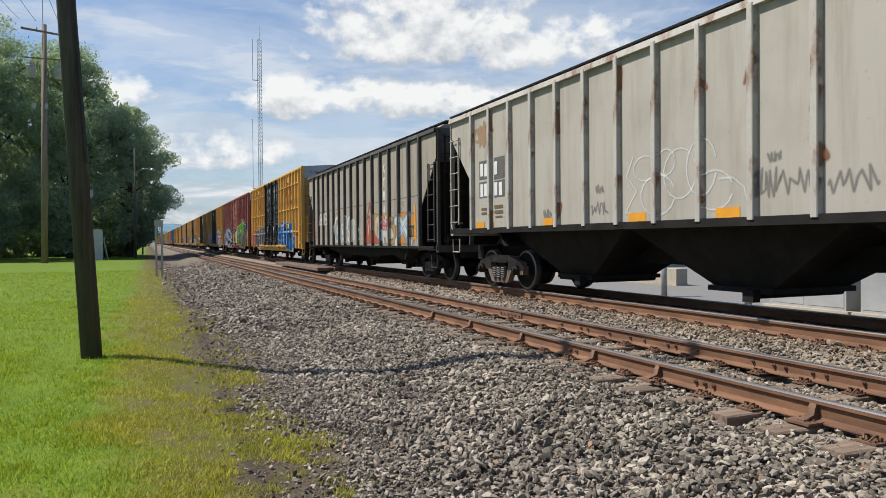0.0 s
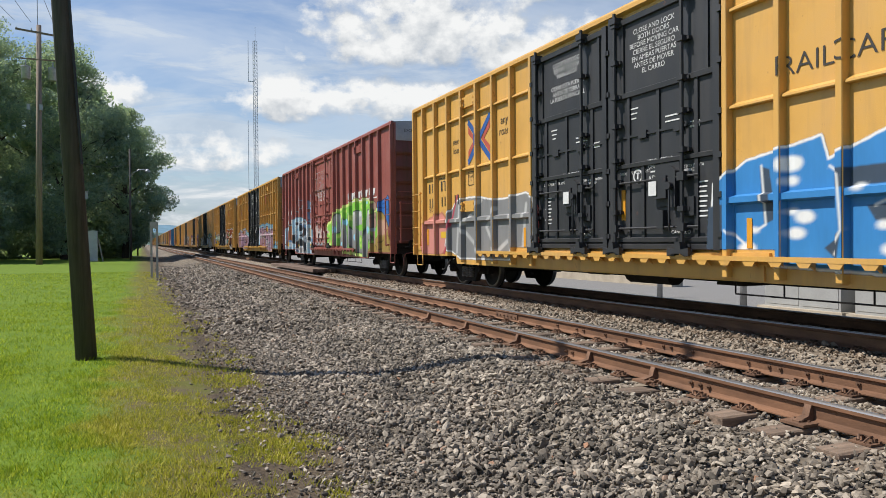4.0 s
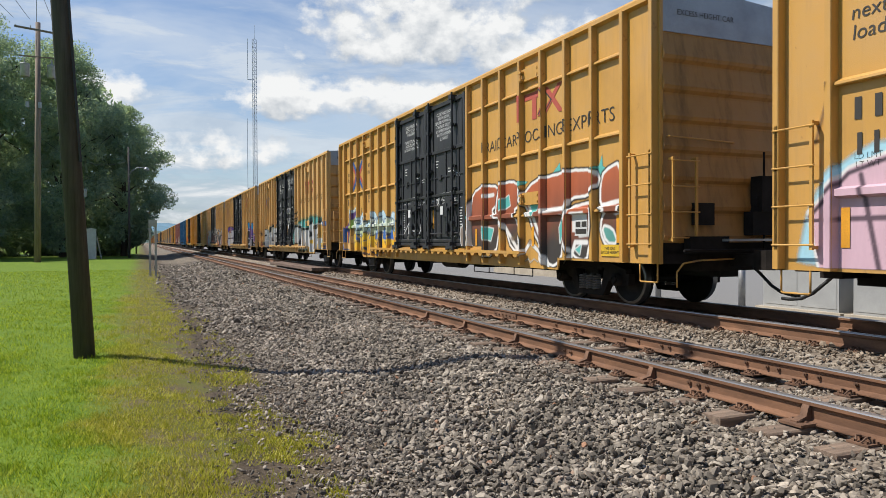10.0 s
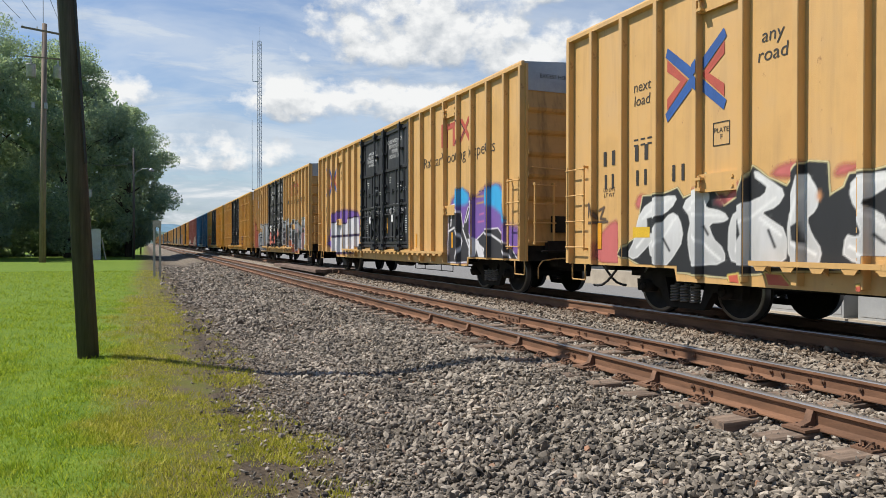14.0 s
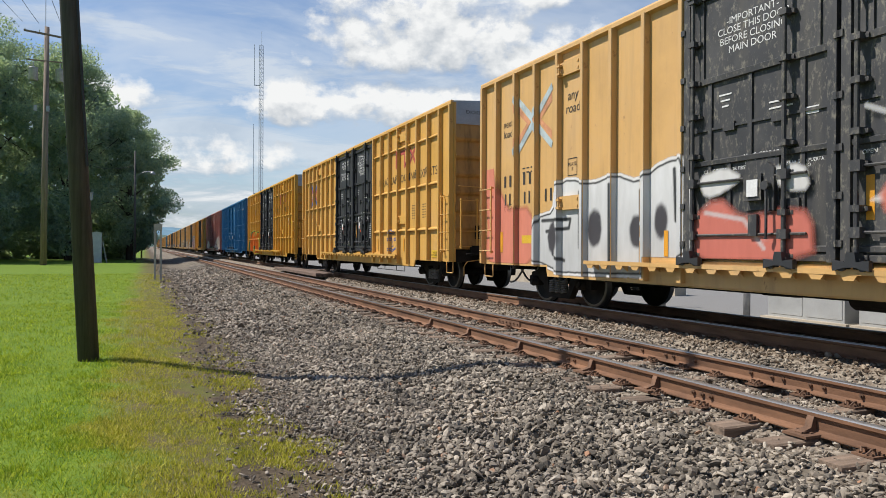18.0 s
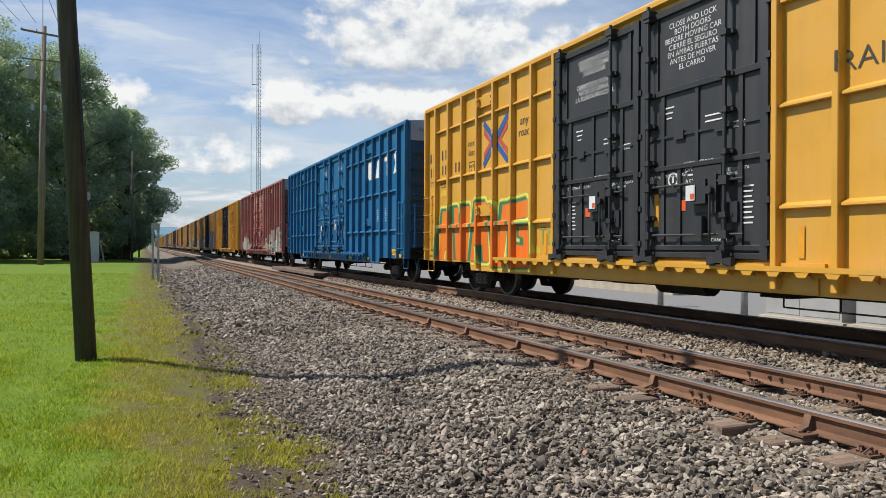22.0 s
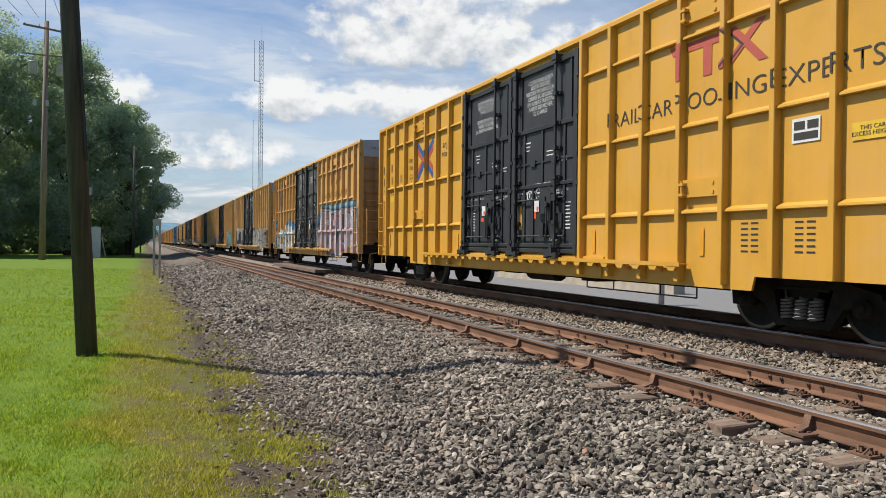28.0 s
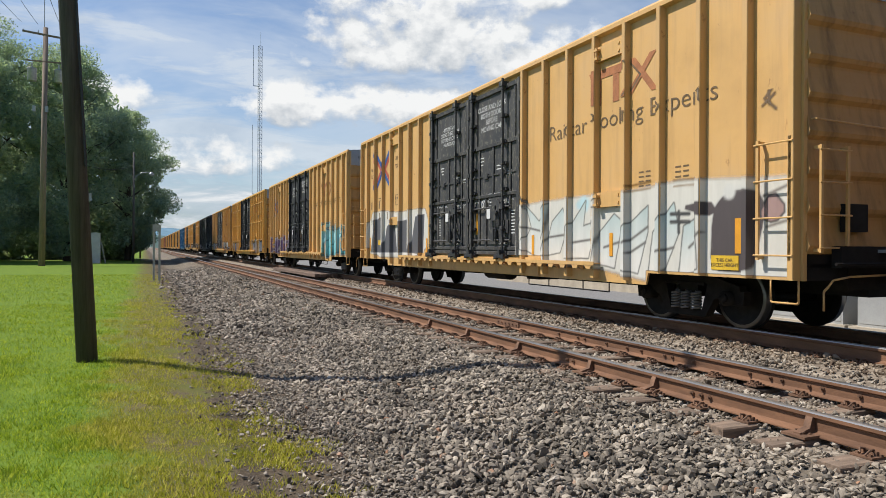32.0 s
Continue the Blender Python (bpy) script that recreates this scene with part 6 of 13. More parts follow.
part("lid", MB().prism([(-0.48, 3.05), (0.48, 3.05), (0.48, 3.1), (0, 3.2), (-0.48, 3.1)], "y", -0.46, 0.46), M["white_box"], cab)
part("stake", MB().cyl((0.9, 0, 0), (0.5, 0, 2.2), 0.06, 8), M["post_white"], cab)


def lattice_tower(base, height, w):
    t = thing("radio_tower", "slender grey lattice radio tower far off", "radio tower", at=base)
    legs = [(w * math.cos(a), w * math.sin(a)) for a in (0.3, 2.394, 4.489)]
    for x, y in legs:
        part("leg", MB().cyl((x, y, 0), (x, y, height), 0.11, 6), M["tower"], t)
    n = int(height / 1.6)
    mb = MB()
    for i in range(n):
        z0, z1 = height * i / n, height * (i + 1) / n
        for a, b in ((0, 1), (1, 2), (2, 0)):
            p, q = legs[a], legs[b]
            mb.cyl((*p, z0), (*q, z1), 0.05, 4, caps=False)
            mb.cyl((*p, z1), (*q, z1), 0.05, 4, caps=False)
    tagged(part("bracing", mb, M["tower"], t), kind="stuff")
    part("antenna", MB().cyl((-1.6 - 1.1, 0, height - 17), (-1.6 - 1.1, 0, height), 0.12, 6).box(-2.7, -0.3, -0.08, 0.08, height - 17, height - 16.7), M["tower"], t, "whip antenna on a bracket")
    part("antenna", MB().cyl((-3.0, 0, height - 62), (-3.0, 0, height - 33), 0.10, 6).box(-3.0, -0.3, -0.08, 0.08, height - 62, height - 61.6), M["tower"], t, "whip antenna on a bracket")
    part("antenna", MB().cyl((0.2, 0, height), (0.2, 0, height + 6), 0.06, 6), M["tower"], t)


lattice_tower((44.0, 300, 0), 85.0, 0.95)


# ---- beyond the train ----
wallb = thing("low_wall", "low buff concrete wall beyond the gravel lot", "wall", at=(0, 0, 0))
part("wall_block", MB().box(20.8, 21.4, 23.8, 40.2, -0.9, -0.16), M["concrete"], wallb)
part("wall_block", MB().box(21.6, 57, 39.8, 40.5, -0.95, 0.37), M["concrete"], wallb)
for i, (x, y) in enumerate(((16.6, 19.6), (16.2, 15.5))):
    po = thing("steel_post", "galvanised steel post beside the gravel lot", "post", "posts beyond the train", at=(x, y, -0.88))
    part("shaft", MB().cyl((0, 0, 0), (0, 0, 1.6), 0.1, 12), M["galv"], po, smooth=True)
    part("cap", MB().cyl((0, 0, 1.6), (0, 0, 1.65), 0.12, 12), M["galv"], po)
for x0, x1, y0, y1, h in ((16.5, 19.0, 12.6, 15.0, 1.3), (16.5, 19.4, 6.2, 12.2, 1.25)):
    bx = thing("equipment_cabinet", "pale grey metal cabinet on a concrete pad beyond the train", "cabinet", "cabinets beyond the train", at=((x0 + x1) / 2, (y0 + y1) / 2, -0.88))
    a, b = (x1 - x0) / 2, (y1 - y0) / 2
    part("pad", MB().box(-a - 0.15, a + 0.15, -b - 0.15, b + 0.15, 0, 0.14), M["concrete"], bx)
    part("body", MB().box(-a, a, -b, b, 0.14, h), M["pale_grey"], bx)
    part("lid", MB().prism([(-a - 0.06, h), (a + 0.06, h), (a + 0.06, h + 0.05), (0, h + 0.12), (-a - 0.06, h + 0.05)], "y", -b - 0.06, b + 0.06), M["pale_grey"], bx)
    for y in (-b / 2, b / 2):
        part("door_seam", MB().box(-a - 0.012, -a, y - b / 2 + 0.06, y + b / 2 - 0.06, 0.22, h - 0.08), M["pale_grey"], bx)


# ---- hills ----
def hill(name, label, y, pts, col):
    m, nt, b = nodes_of(name)
    tc = nt.nodes.new("ShaderNodeTexCoord").outputs["Object"]
    n = link_noise(nt, tc, 0.02, 8, 0.7)
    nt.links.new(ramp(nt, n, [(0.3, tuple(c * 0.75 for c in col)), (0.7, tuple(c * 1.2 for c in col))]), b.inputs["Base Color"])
    b.inputs["Roughness"].default_value = 1.0
    mb = MB()
    v, f = [], []
    xs = np.linspace(pts[0][0], pts[-1][0], 120)
    for x in xs:
        h = float(np.interp(x, [p[0] for p in pts], [p[1] for p in pts])) + 5 * noise.noise(Vector((x * 0.01, y * 0.01, 0))) + 3 * noise.noise(Vector((x * 0.06, 0, 3)))
        v += [(x, y, -5), (x, y + 120, max(h, 0) * 0.6), (x, y + 300, max(h, 0))]
    for i in range(119):
        for j in range(2):
            f.append((i * 3 + j, i * 3 + 3 + j, i * 3 + 4 + j, i * 3 + 1 + j))
    mb.add(v, f)
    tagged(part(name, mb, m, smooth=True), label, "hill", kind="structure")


# the far ridge's blue is distance haze put into its base colour
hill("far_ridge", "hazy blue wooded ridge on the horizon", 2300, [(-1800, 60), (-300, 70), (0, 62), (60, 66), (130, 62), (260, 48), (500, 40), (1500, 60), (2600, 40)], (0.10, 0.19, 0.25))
hill("near_ridge", "dark wooded rise near the horizon", 1200, [(-1500, 40), (-300, 30), (0, 24), (60, 18), (150, 12), (400, 14), (1400, 20)], (0.045, 0.085, 0.07))


# ---- trees ----
def tree(x, y, h, r, seed, low=0.12, leaves=13000, size=0.33):
    rng = np.random.default_rng(seed)
    t = thing("tree", "large dense broad-leaved tree with dark green crown", "tree", "trees at the edge of the lawn", at=(x, y, -0.62))
    mb = MB()
    tips = []
    mb.cyl((0, 0, 0), (0.1, 0, h * 0.25), 0.42, 10, 0.33)
    mb.cyl((0.1, 0, h * 0.25), (0, 0.1, h * 0.8), 0.33, 8, 0.1)
    for i in range(16):
        a = rng.uniform(0, 6.283)
        z0 = h * rng.uniform(0.2, 0.72)
        rr = r * rng.uniform(0.45, 0.95) * (1 - 0.5 * max(0, z0 / h - 0.45))
        p, q = Vector((0, 0, z0)), Vector((rr * math.cos(a), rr * math.sin(a), z0 + h * rng.uniform(0.02, 0.2)))
        mb.cyl(p, q, 0.13, 6, 0.04)
        tips.append(q)
    part("trunk", mb, M["bark"], t, smooth=True)
    # the crown: clumps in an uneven outline, each a swarm of leaf sprays
    C = []
    for _ in range(95):
        u = rng.uniform(low, 1.0)
        wid = r * (math.sin(math.pi * min(max((u - low * 0.5) / (1.02 - low * 0.5), 0), 1)) ** 0.55)
        a = rng.uniform(0, 6.283)
        q = wid * math.sqrt(rng.uniform(0.15, 1.0))
        C.append((q * math.cos(a), q * math.sin(a), u * h * 0.96, rng.uniform(0.7, 1.5) * r * 0.19))
    n = leaves
    inner = n // 7
    k = rng.integers(0, len(C), n)
    C = np.array(C)
    d = rng.normal(0, 1, (n, 3))
    d /= np.linalg.norm(d, axis=1)[:, None]
    ctr = C[k, :3] + d * C[k, 3:4] * (rng.random((n, 1)) ** 0.4) * np.array([1.15, 1.15, 0.8])
    # the heart of the crown is filled with larger sprays
    ctr[:inner, :2] *= 0.72
    ctr[:inner, 2] = ctr[:inner, 2] * 0.9
    ctr[:, 2] = np.maximum(ctr[:, 2], 0.8)
    u = rng.normal(0, 1, (n, 3))
    u /= np.linalg.norm(u, axis=1)[:, None]
    w = np.cross(u, rng.normal(0, 1, (n, 3)))
    w /= np.linalg.norm(w, axis=1)[:, None]
    s = size * rng.uniform(0.5, 1.3, (n, 1))
    s[:inner] *= 2.2
    V = np.stack([ctr - u * s, ctr + w * s * 0.45, ctr + u * s, ctr - w * s * 0.45], 1).reshape(-1, 3)
    me = bpy.data.meshes.new("crown")
    me.from_pydata(V.tolist(), [], np.arange(4 * n).reshape(-1, 4).tolist())
    me.materials.append(M["leaf"])
    tagged(part("crown", me, None, t, "dense leafy crown"), kind="stuff")


# the last tree stands out of view, added to shade the lawn
for i, (x, y, h, r) in enumerate([(-1.9, 95, 19.4, 5.6), (-8.3, 92, 25.0, 6.8), (-15.5, 90, 26.5, 7.2), (-23, 92, 26.0, 7.5), (-5.5, 106, 23.0, 7.0), (-13, 108, 27.0, 8.0), (-31, 96, 25, 8.0), (-21, 112, 27, 8), (-23.5, 84, 26, 6)]):
    tree(x, y, h, r, 40 + i, 0.07, 54000 if i < 4 else 9000, 0.15 if i < 4 else 0.4)


def thicket():
    """Dense brush under and behind the trees."""
    rng = np.random.default_rng(77)
    n = 26000
    X, D = rng.uniform(-75, -1.5, n), rng.uniform(0, 1, n)
    Y = 98 + 8 * D + 1.5 * np.sin(X * 0.4)
    H = 4.5 + 1.5 * np.sin(X * 0.31) + 1.0 * np.sin(X * 0.83 + 1)
    Z = -0.5 + H * rng.random(n) ** 0.8
    ctr = np.stack([X, Y, Z], 1)
    u = rng.normal(0, 1, (n, 3))
    u /= np.linalg.norm(u, axis=1)[:, None]
    w = np.cross(u, rng.normal(0, 1, (n, 3)))
    w /= np.linalg.norm(w, axis=1)[:, None]
    s = 0.42 * rng.uniform(0.6, 1.4, (n, 1))
    V = np.stack([ctr - u * s, ctr + w * s * 0.5, ctr + u * s, ctr - w * s * 0.5], 1).reshape(-1, 3)
    me = bpy.data.meshes.new("brush")
    me.from_pydata(V.tolist(), [], np.arange(4 * n).reshape(-1, 4).tolist())
    me.materials.append(M["leaf"])
    tagged(new("brush", me), "dark tangled brush under the trees", "bushes", kind="stuff")


thicket()


# ---- graffiti ----
# A coat of spray paint lies on the sheets, posts and ribs of a side. u runs along the side from the rear end (-) to the leading end (+).
CELL = 0.0155
GLYPHS = {"P": [[(0.1, 0), (0.1, 1)], [(0.1, 1), (0.7, 0.95), (0.85, 0.72), (0.7, 0.5), (0.1, 0.45)]], "A": [[(0, 0), (0.5, 1), (1, 0)], [(0.22, 0.36), (0.78, 0.36)]],
          "N": [[(0.05, 0), (0.05, 1), (0.9, 0), (0.9, 1)]], "D": [[(0.08, 0), (0.08, 1), (0.6, 0.95), (0.92, 0.6), (0.85, 0.2), (0.5, 0), (0.08, 0)]],
          "W": [[(0, 1), (0.22, 0), (0.5, 0.75), (0.78, 0), (1, 1)]], "R": [[(0.08, 0), (0.08, 1), (0.7, 0.95), (0.85, 0.72), (0.7, 0.5), (0.1, 0.45), (0.9, 0)]],
          "C": [[(0.9, 0.85), (0.5, 1), (0.1, 0.6), (0.2, 0.1), (0.6, 0), (0.9, 0.2)]], "O": [[(0.5, 1), (0.08, 0.6), (0.2, 0.08), (0.75, 0.05), (0.92, 0.5), (0.5, 1)]],
          "K": [[(0.08, 0), (0.08, 1)], [(0.85, 1), (0.1, 0.45), (0.9, 0)]], "E": [[(0.85, 1), (0.1, 1), (0.1, 0), (0.85, 0)], [(0.1, 0.5), (0.7, 0.5)]],
          "Y": [[(0, 1), (0.45, 0.5), (0.9, 1)], [(0.45, 0.5), (0.45, 0)]], "U": [[(0.08, 1), (0.1, 0.15), (0.5, 0), (0.85, 0.15), (0.9, 1)]], "B": [[(0.08, 0), (0.08, 1), (0.65, 0.95), (0.8, 0.76), (0.55, 0.54), (0.12, 0.5)], [(0.55, 0.54), (0.92, 0.3), (0.7, 0.03), (0.08, 0)]],
          "G": [[(0.9, 0.9), (0.45, 1), (0.1, 0.6), (0.2, 0.1), (0.7, 0), (0.92, 0.2), (0.9, 0.45), (0.55, 0.45)]], "T": [[(0.02, 0.97), (0.98, 1)], [(0.5, 1), (0.5, 0)]], "I": [[(0.5, 0), (0.5, 1)]],
          "S": [[(0.85, 0.9), (0.3, 1), (0.1, 0.7), (0.8, 0.35), (0.6, 0.02), (0.08, 0.1)]]}


class Coat:
    def __init__(self, u0, u1, z0, z1, seed, cell=CELL):
        self.us, self.zs = np.arange(u0, u1, cell), np.arange(z0, z1, cell)
        self.U, self.Z = np.meshgrid(self.us, self.zs)
        self.c = np.zeros(self.U.shape + (4,))
        self.rng = np.random.default_rng(seed)
        self.n1 = self.field(0.45, 1)
        self.n2 = self.field(0.12, 2)

    def field(self, size, k):
        """Smooth noise about 0 with lumps of the given size."""
        r = self.rng
        out = np.zeros(self.U.shape)
        for i in range(6):
            a, b, p, q = r.normal(0, 1 / size, 2).tolist() + r.uniform(0, 6.28, 2).tolist()
            out += np.sin(self.U * a * 2.2 + p + 1.3 * np.sin(self.Z * b * 2.2 + q))
        return out / 6

    def lay(self, mask, col, strength=1.0):
        on = mask > 0
        rows, cols = np.flatnonzero(on.any(1)), np.flatnonzero(on.any(0))
        if not len(rows):
            return
        cut = (slice(rows[0], rows[-1] + 1), slice(cols[0], cols[-1] + 1))
        m = np.clip(mask[cut], 0, 1)[..., None] * strength
        rgb = np.array(col) if np.ndim(col) == 1 else np.broadcast_to(col, self.U.shape + (3,))[cut]
        c = self.c[cut]
        a0 = c[..., 3:4]
        a1 = m + a0 * (1 - m)
        c[..., :3] = np.where(a1 > 1e-6, (rgb * m + c[..., :3] * a0 * (1 - m)) / np.maximum(a1, 1e-6), c[..., :3])
        c[..., 3:4] = a1

    def window(self, pts, margin=0.45):
        us, zs = [p[0] for p in pts], [p[1] for p in pts]
        a, b = np.searchsorted(self.us, (min(us) - margin, max(us) + margin))
        c, d = np.searchsorted(self.zs, (min(zs) - margin, max(zs) + margin))
        return slice(c, d), slice(a, b)

    def far(self, pts):
        """Distance to a line of points, within reach of it."""
        out = np.full(self.U.shape, 9.0)
        cut = self.window(pts)
        U, Z = self.U[cut], self.Z[cut]
        d = np.full(U.shape, 9.0)
        for (ax, az), (bx, bz) in zip(pts, pts[1:]):
            dx, dz = bx - ax, bz - az
            L = dx * dx + dz * dz + 1e-9
            t = np.clip(((U - ax) * dx + (Z - az) * dz) / L, 0, 1)
            d = np.minimum(d, np.hypot(U - ax - t * dx, Z - az - t * dz))
        out[cut] = d
        return out

    def line(self, pts, w, col, strength=1.0):
        self.lay((w - self.far(pts)) / 0.03 + 0.5, col, strength)

    def oval(self, u, z, a, b, col, rough=0.0, strength=1.0):
        d = 1 - np.hypot((self.U - u) / a, (self.Z - z) / b) + self.n2 * rough
        self.lay(d * min(a, b) / 0.05 + 0.5, col, strength)

    def cloud(self, u0, u1, z0, z1, col, rough=0.3, strength=1.0, drip=0.0):
        """A patch of colour with a puffed upper edge."""
        top = z1 + rough * self.n1
        du = np.minimum(self.U - u0, u1 - self.U) + 0.25 * self.n1
        m = np.minimum(np.minimum(du, top - self.Z), self.Z - z0 + 0.06 * self.n2) / 0.08
        self.lay(m, col, strength)

    def shape(self, d, fill, fill2, z0, z1, w, edge, edge_w, halo=None, halo_w=0.0):
        """Fills where d < w with a colour that runs from fill to fill2 upwards, with an outline and a halo."""
        if halo is not None:
            self.lay((w + edge_w + halo_w - d) / 0.05, halo)
        self.lay((w + edge_w - d) / 0.035 + 0.5, edge)
        g = np.clip((self.Z - z0) / (z1 - z0) + 0.35 * self.n1, 0, 1)[..., None]
        col = np.array(fill) * (1 - g) + np.array(fill2) * g
        self.lay((w - d) / 0.035 + 0.5, col)

    def word(self, text, u0, u1, z0, z1, fill, fill2, edge, w=0.17, edge_w=0.05, halo=None, halo_w=0.1, lean=0.0):
        n = len(text)
        cw = (u1 - u0) / n
        for k, ch in enumerate(text):
            d = np.full(self.U.shape, 9.0)
            for st in GLYPHS[ch]:
                d = np.minimum(d, self.far([(u0 + cw * (k + 0.12 + 0.76 * a) + lean * b, z0 + (z1 - z0) * (0.08 + 0.84 * b)) for a, b in st]))
            self.shape(d + 0.02 * self.n2, fill, fill2, z0, z1, w, edge, edge_w, halo, halo_w)

    def inside(self, pts):
        """Signed distance to a polygon, negative inside."""
        d = self.far(pts + pts[:1])
        cut = self.window(pts)
        U, Z = self.U[cut], self.Z[cut]
        inn = np.zeros(U.shape, bool)
        for (ax, az), (bx, bz) in zip(pts, pts[1:] + pts[:1]):
            if abs(bz - az) > 1e-9:
                inn ^= ((az > Z) != (bz > Z)) & (U < (bx - ax) * (Z - az) / (bz - az) + ax)
        d[cut] = np.where(inn, -d[cut], d[cut])
        return d

    def wild(self, u0, u1, z0, z1, n, fill, fill2, edge, w=0.15, edge_w=0.045, halo=None, halo_w=0.12, spikes=0):
        """Interlocking shards and hooks that cannot be read."""
        r = self.rng
        n = int(n * 1.3) + 1
        cw = (u1 - u0) / n
        h = z1 - z0
        for k in range(n):
            a = u0 + cw * k
            d = np.full(self.U.shape, 9.0)
            for j in range(r.integers(2, 4)):
                # a leaning bar with one pointed end
                x0, lean = a + cw * r.uniform(0.0, 0.65), r.uniform(-0.35, 0.35) * cw
                t = w * r.uniform(0.7, 1.5)
                b0, b1 = z0 + h * r.uniform(0.0, 0.12), z0 + h * r.uniform(0.78, 1.0)
                d = np.minimum(d, self.inside([(x0 - t, b0), (x0 + t * r.uniform(0.4, 1), b0 + h * r.uniform(-0.06, 0.1)), (x0 + lean + t, b1 - h * r.uniform(0.05, 0.2)), (x0 + lean + r.uniform(-t, t) * 1.8, b1 + h * r.uniform(0, 0.12)), (x0 + lean - t, b1 - h * r.uniform(0.0, 0.2))]))
            # a hook across
            m = z0 + h * r.uniform(0.3, 0.7)
            t = w * r.uniform(0.5, 0.9)
            e = h * r.uniform(-0.2, 0.3)
            d = np.minimum(d, self.inside([(a - 0.05, m - t), (a + cw * 0.6, m - t + e), (a + cw * 1.15, m + e * 1.5), (a + cw * 0.6, m + t + e), (a - 0.05, m + t)]))
            self.shape(d + 0.012 * self.n2, fill, fill2, z0, z1, 0.0, edge, edge_w, halo, halo_w)
            # cut-ins and glints
            for s in range(2):
                q = (a + cw * r.uniform(0.1, 0.9), z0 + h * r.uniform(0.15, 0.85))
                self.line([q, (q[0] + r.uniform(-0.08, 0.08), q[1] + h * r.uniform(0.08, 0.25))], 0.018 if s else 0.03, edge)
            q = (a + cw * r.uniform(0.1, 0.9), z0 + h * r.uniform(0.5, 0.85))
            self.line([q, (q[0] + 0.1, q[1] + 0.08)], 0.014, (0.7, 0.7, 0.7), 0.8)
            for s in range(spikes):
                q = (a + cw * r.uniform(0, 1), z0 + h * r.uniform(0.2, 1.0))
                self.line([q, (q[0] + r.uniform(-0.3, 0.3), q[1] + r.uniform(-0.35, 0.35))], 0.015, edge)

    def poly(self, pts, col, edge=None, ew=0.04, halo=None, hw=0.05, top=None, soft=0.022, curl=1):
        """A sprayed patch with an optional outline and halo; its corners are cut round curl times."""
        for _ in range(curl):
            pts = [q for a, b in zip(pts, pts[1:] + pts[:1]) for q in ((a[0] * 0.78 + b[0] * 0.22, a[1] * 0.78 + b[1] * 0.22), (a[0] * 0.22 + b[0] * 0.78, a[1] * 0.22 + b[1] * 0.78))]
        d = self.inside(pts) + 0.008 * self.n2
        if halo is not None:
            self.lay((ew + hw - d) / 0.03 + 0.5, halo)
        if edge is not None:
            self.lay((ew - d) / 0.02 + 0.5, edge)
        if top is not None:
            z0, z1 = min(p[1] for p in pts), max(p[1] for p in pts)
            g = np.clip((self.Z - z0) / (z1 - z0) * 1.3 - 0.2 + 0.2 * self.n1, 0, 1)[..., None]
            col = np.array(col) * (1 - g) + np.array(top) * g
        self.lay(-d / soft + 0.5, col)

    def tag(self, u, z, w, h, col, n=9, width=0.014, strength=0.85):
        """A quick scrawl."""
        r = self.rng
        pts = [(u + w * (i / n) + r.normal(0, w * 0.05), z + h * (0.5 + 0.5 * math.sin(i * 2.4 + r.uniform(-0.7, 0.7)))) for i in range(n + 1)]
        self.line(pts, width, col, strength)

    def put(self, car, depth, label, x0):
        """Lays the coat on a car as a mesh: large cells where the paint is even, small ones at its edges."""
        nz, nu = ((n - 1) // 8 * 8 + 1 for n in self.U.shape)
        X = -(x0 + depth(-self.U, self.Z) + 0.006)
        F = np.concatenate([self.c, X[..., None] * 4], 2)[:nz, :nu]
        idx = np.arange(nz * nu).reshape(nz, nu)
        open_cell = np.ones((nz - 1, nu - 1), bool)
        quads = []
        for b in (8, 4, 2, 1):
            p00, p01, p10, p11 = F[:-1:b, :-1:b], F[:-1:b, b::b], F[b::b, :-1:b], F[b::b, b::b]
            err, most = np.zeros(p00.shape[:2]), np.zeros(p00.shape[:2])
            for i in range(b + 1):
                for j in range(b + 1):
                    q = F[i:nz - b + i:b, j:nu - b + j:b]
                    v, w = i / b, j / b
                    guess = (p00 * (1 - w) + p01 * w) * (1 - v) + (p10 * (1 - w) + p11 * w) * v
                    err = np.maximum(err, np.abs(q - guess).max(2))
                    most = np.maximum(most, q[..., 3])
            free = open_cell[::b, ::b]
            take = free & (most > 0.03) & (err < (0.05 if b > 1 else 9))
            done = take | (free & (most <= 0.03))
            open_cell &= ~np.kron(done, np.ones((b, b), bool))
            ii, jj = np.nonzero(take)
            ii, jj = ii * b, jj * b
            quads.append(np.stack([idx[ii, jj], idx[ii, jj + b], idx[ii + b, jj + b], idx[ii + b, jj]], 1))
        quads = np.concatenate(quads)
        mid = self.U[:nz, :nu].ravel()[quads].mean(1)
        for piece in (mid < -2.45, np.abs(mid) <= 2.45, mid > 2.45):
            if piece.any():
                self.piece(car, quads[piece], X[:nz, :nu], nz, nu, label)

    def piece(self, car, quads, X, nz, nu, label):
        used, inv = np.unique(quads, return_inverse=True)
        V = np.stack([X.ravel(), -self.U[:nz, :nu].ravel(), self.Z[:nz, :nu].ravel()], 1)[used]
        me = bpy.data.meshes.new("graffiti")
        me.from_pydata(V.tolist(), [], inv.reshape(-1, 4).tolist())
        at = me.color_attributes.new("paint", "FLOAT_COLOR", "POINT")
        at.data.foreach_set("color", self.c[:nz, :nu].reshape(-1, 4)[used].astype(np.float32).ravel())
        me.materials.append(M["spray"])
        part("graffiti", me, None, car, label)


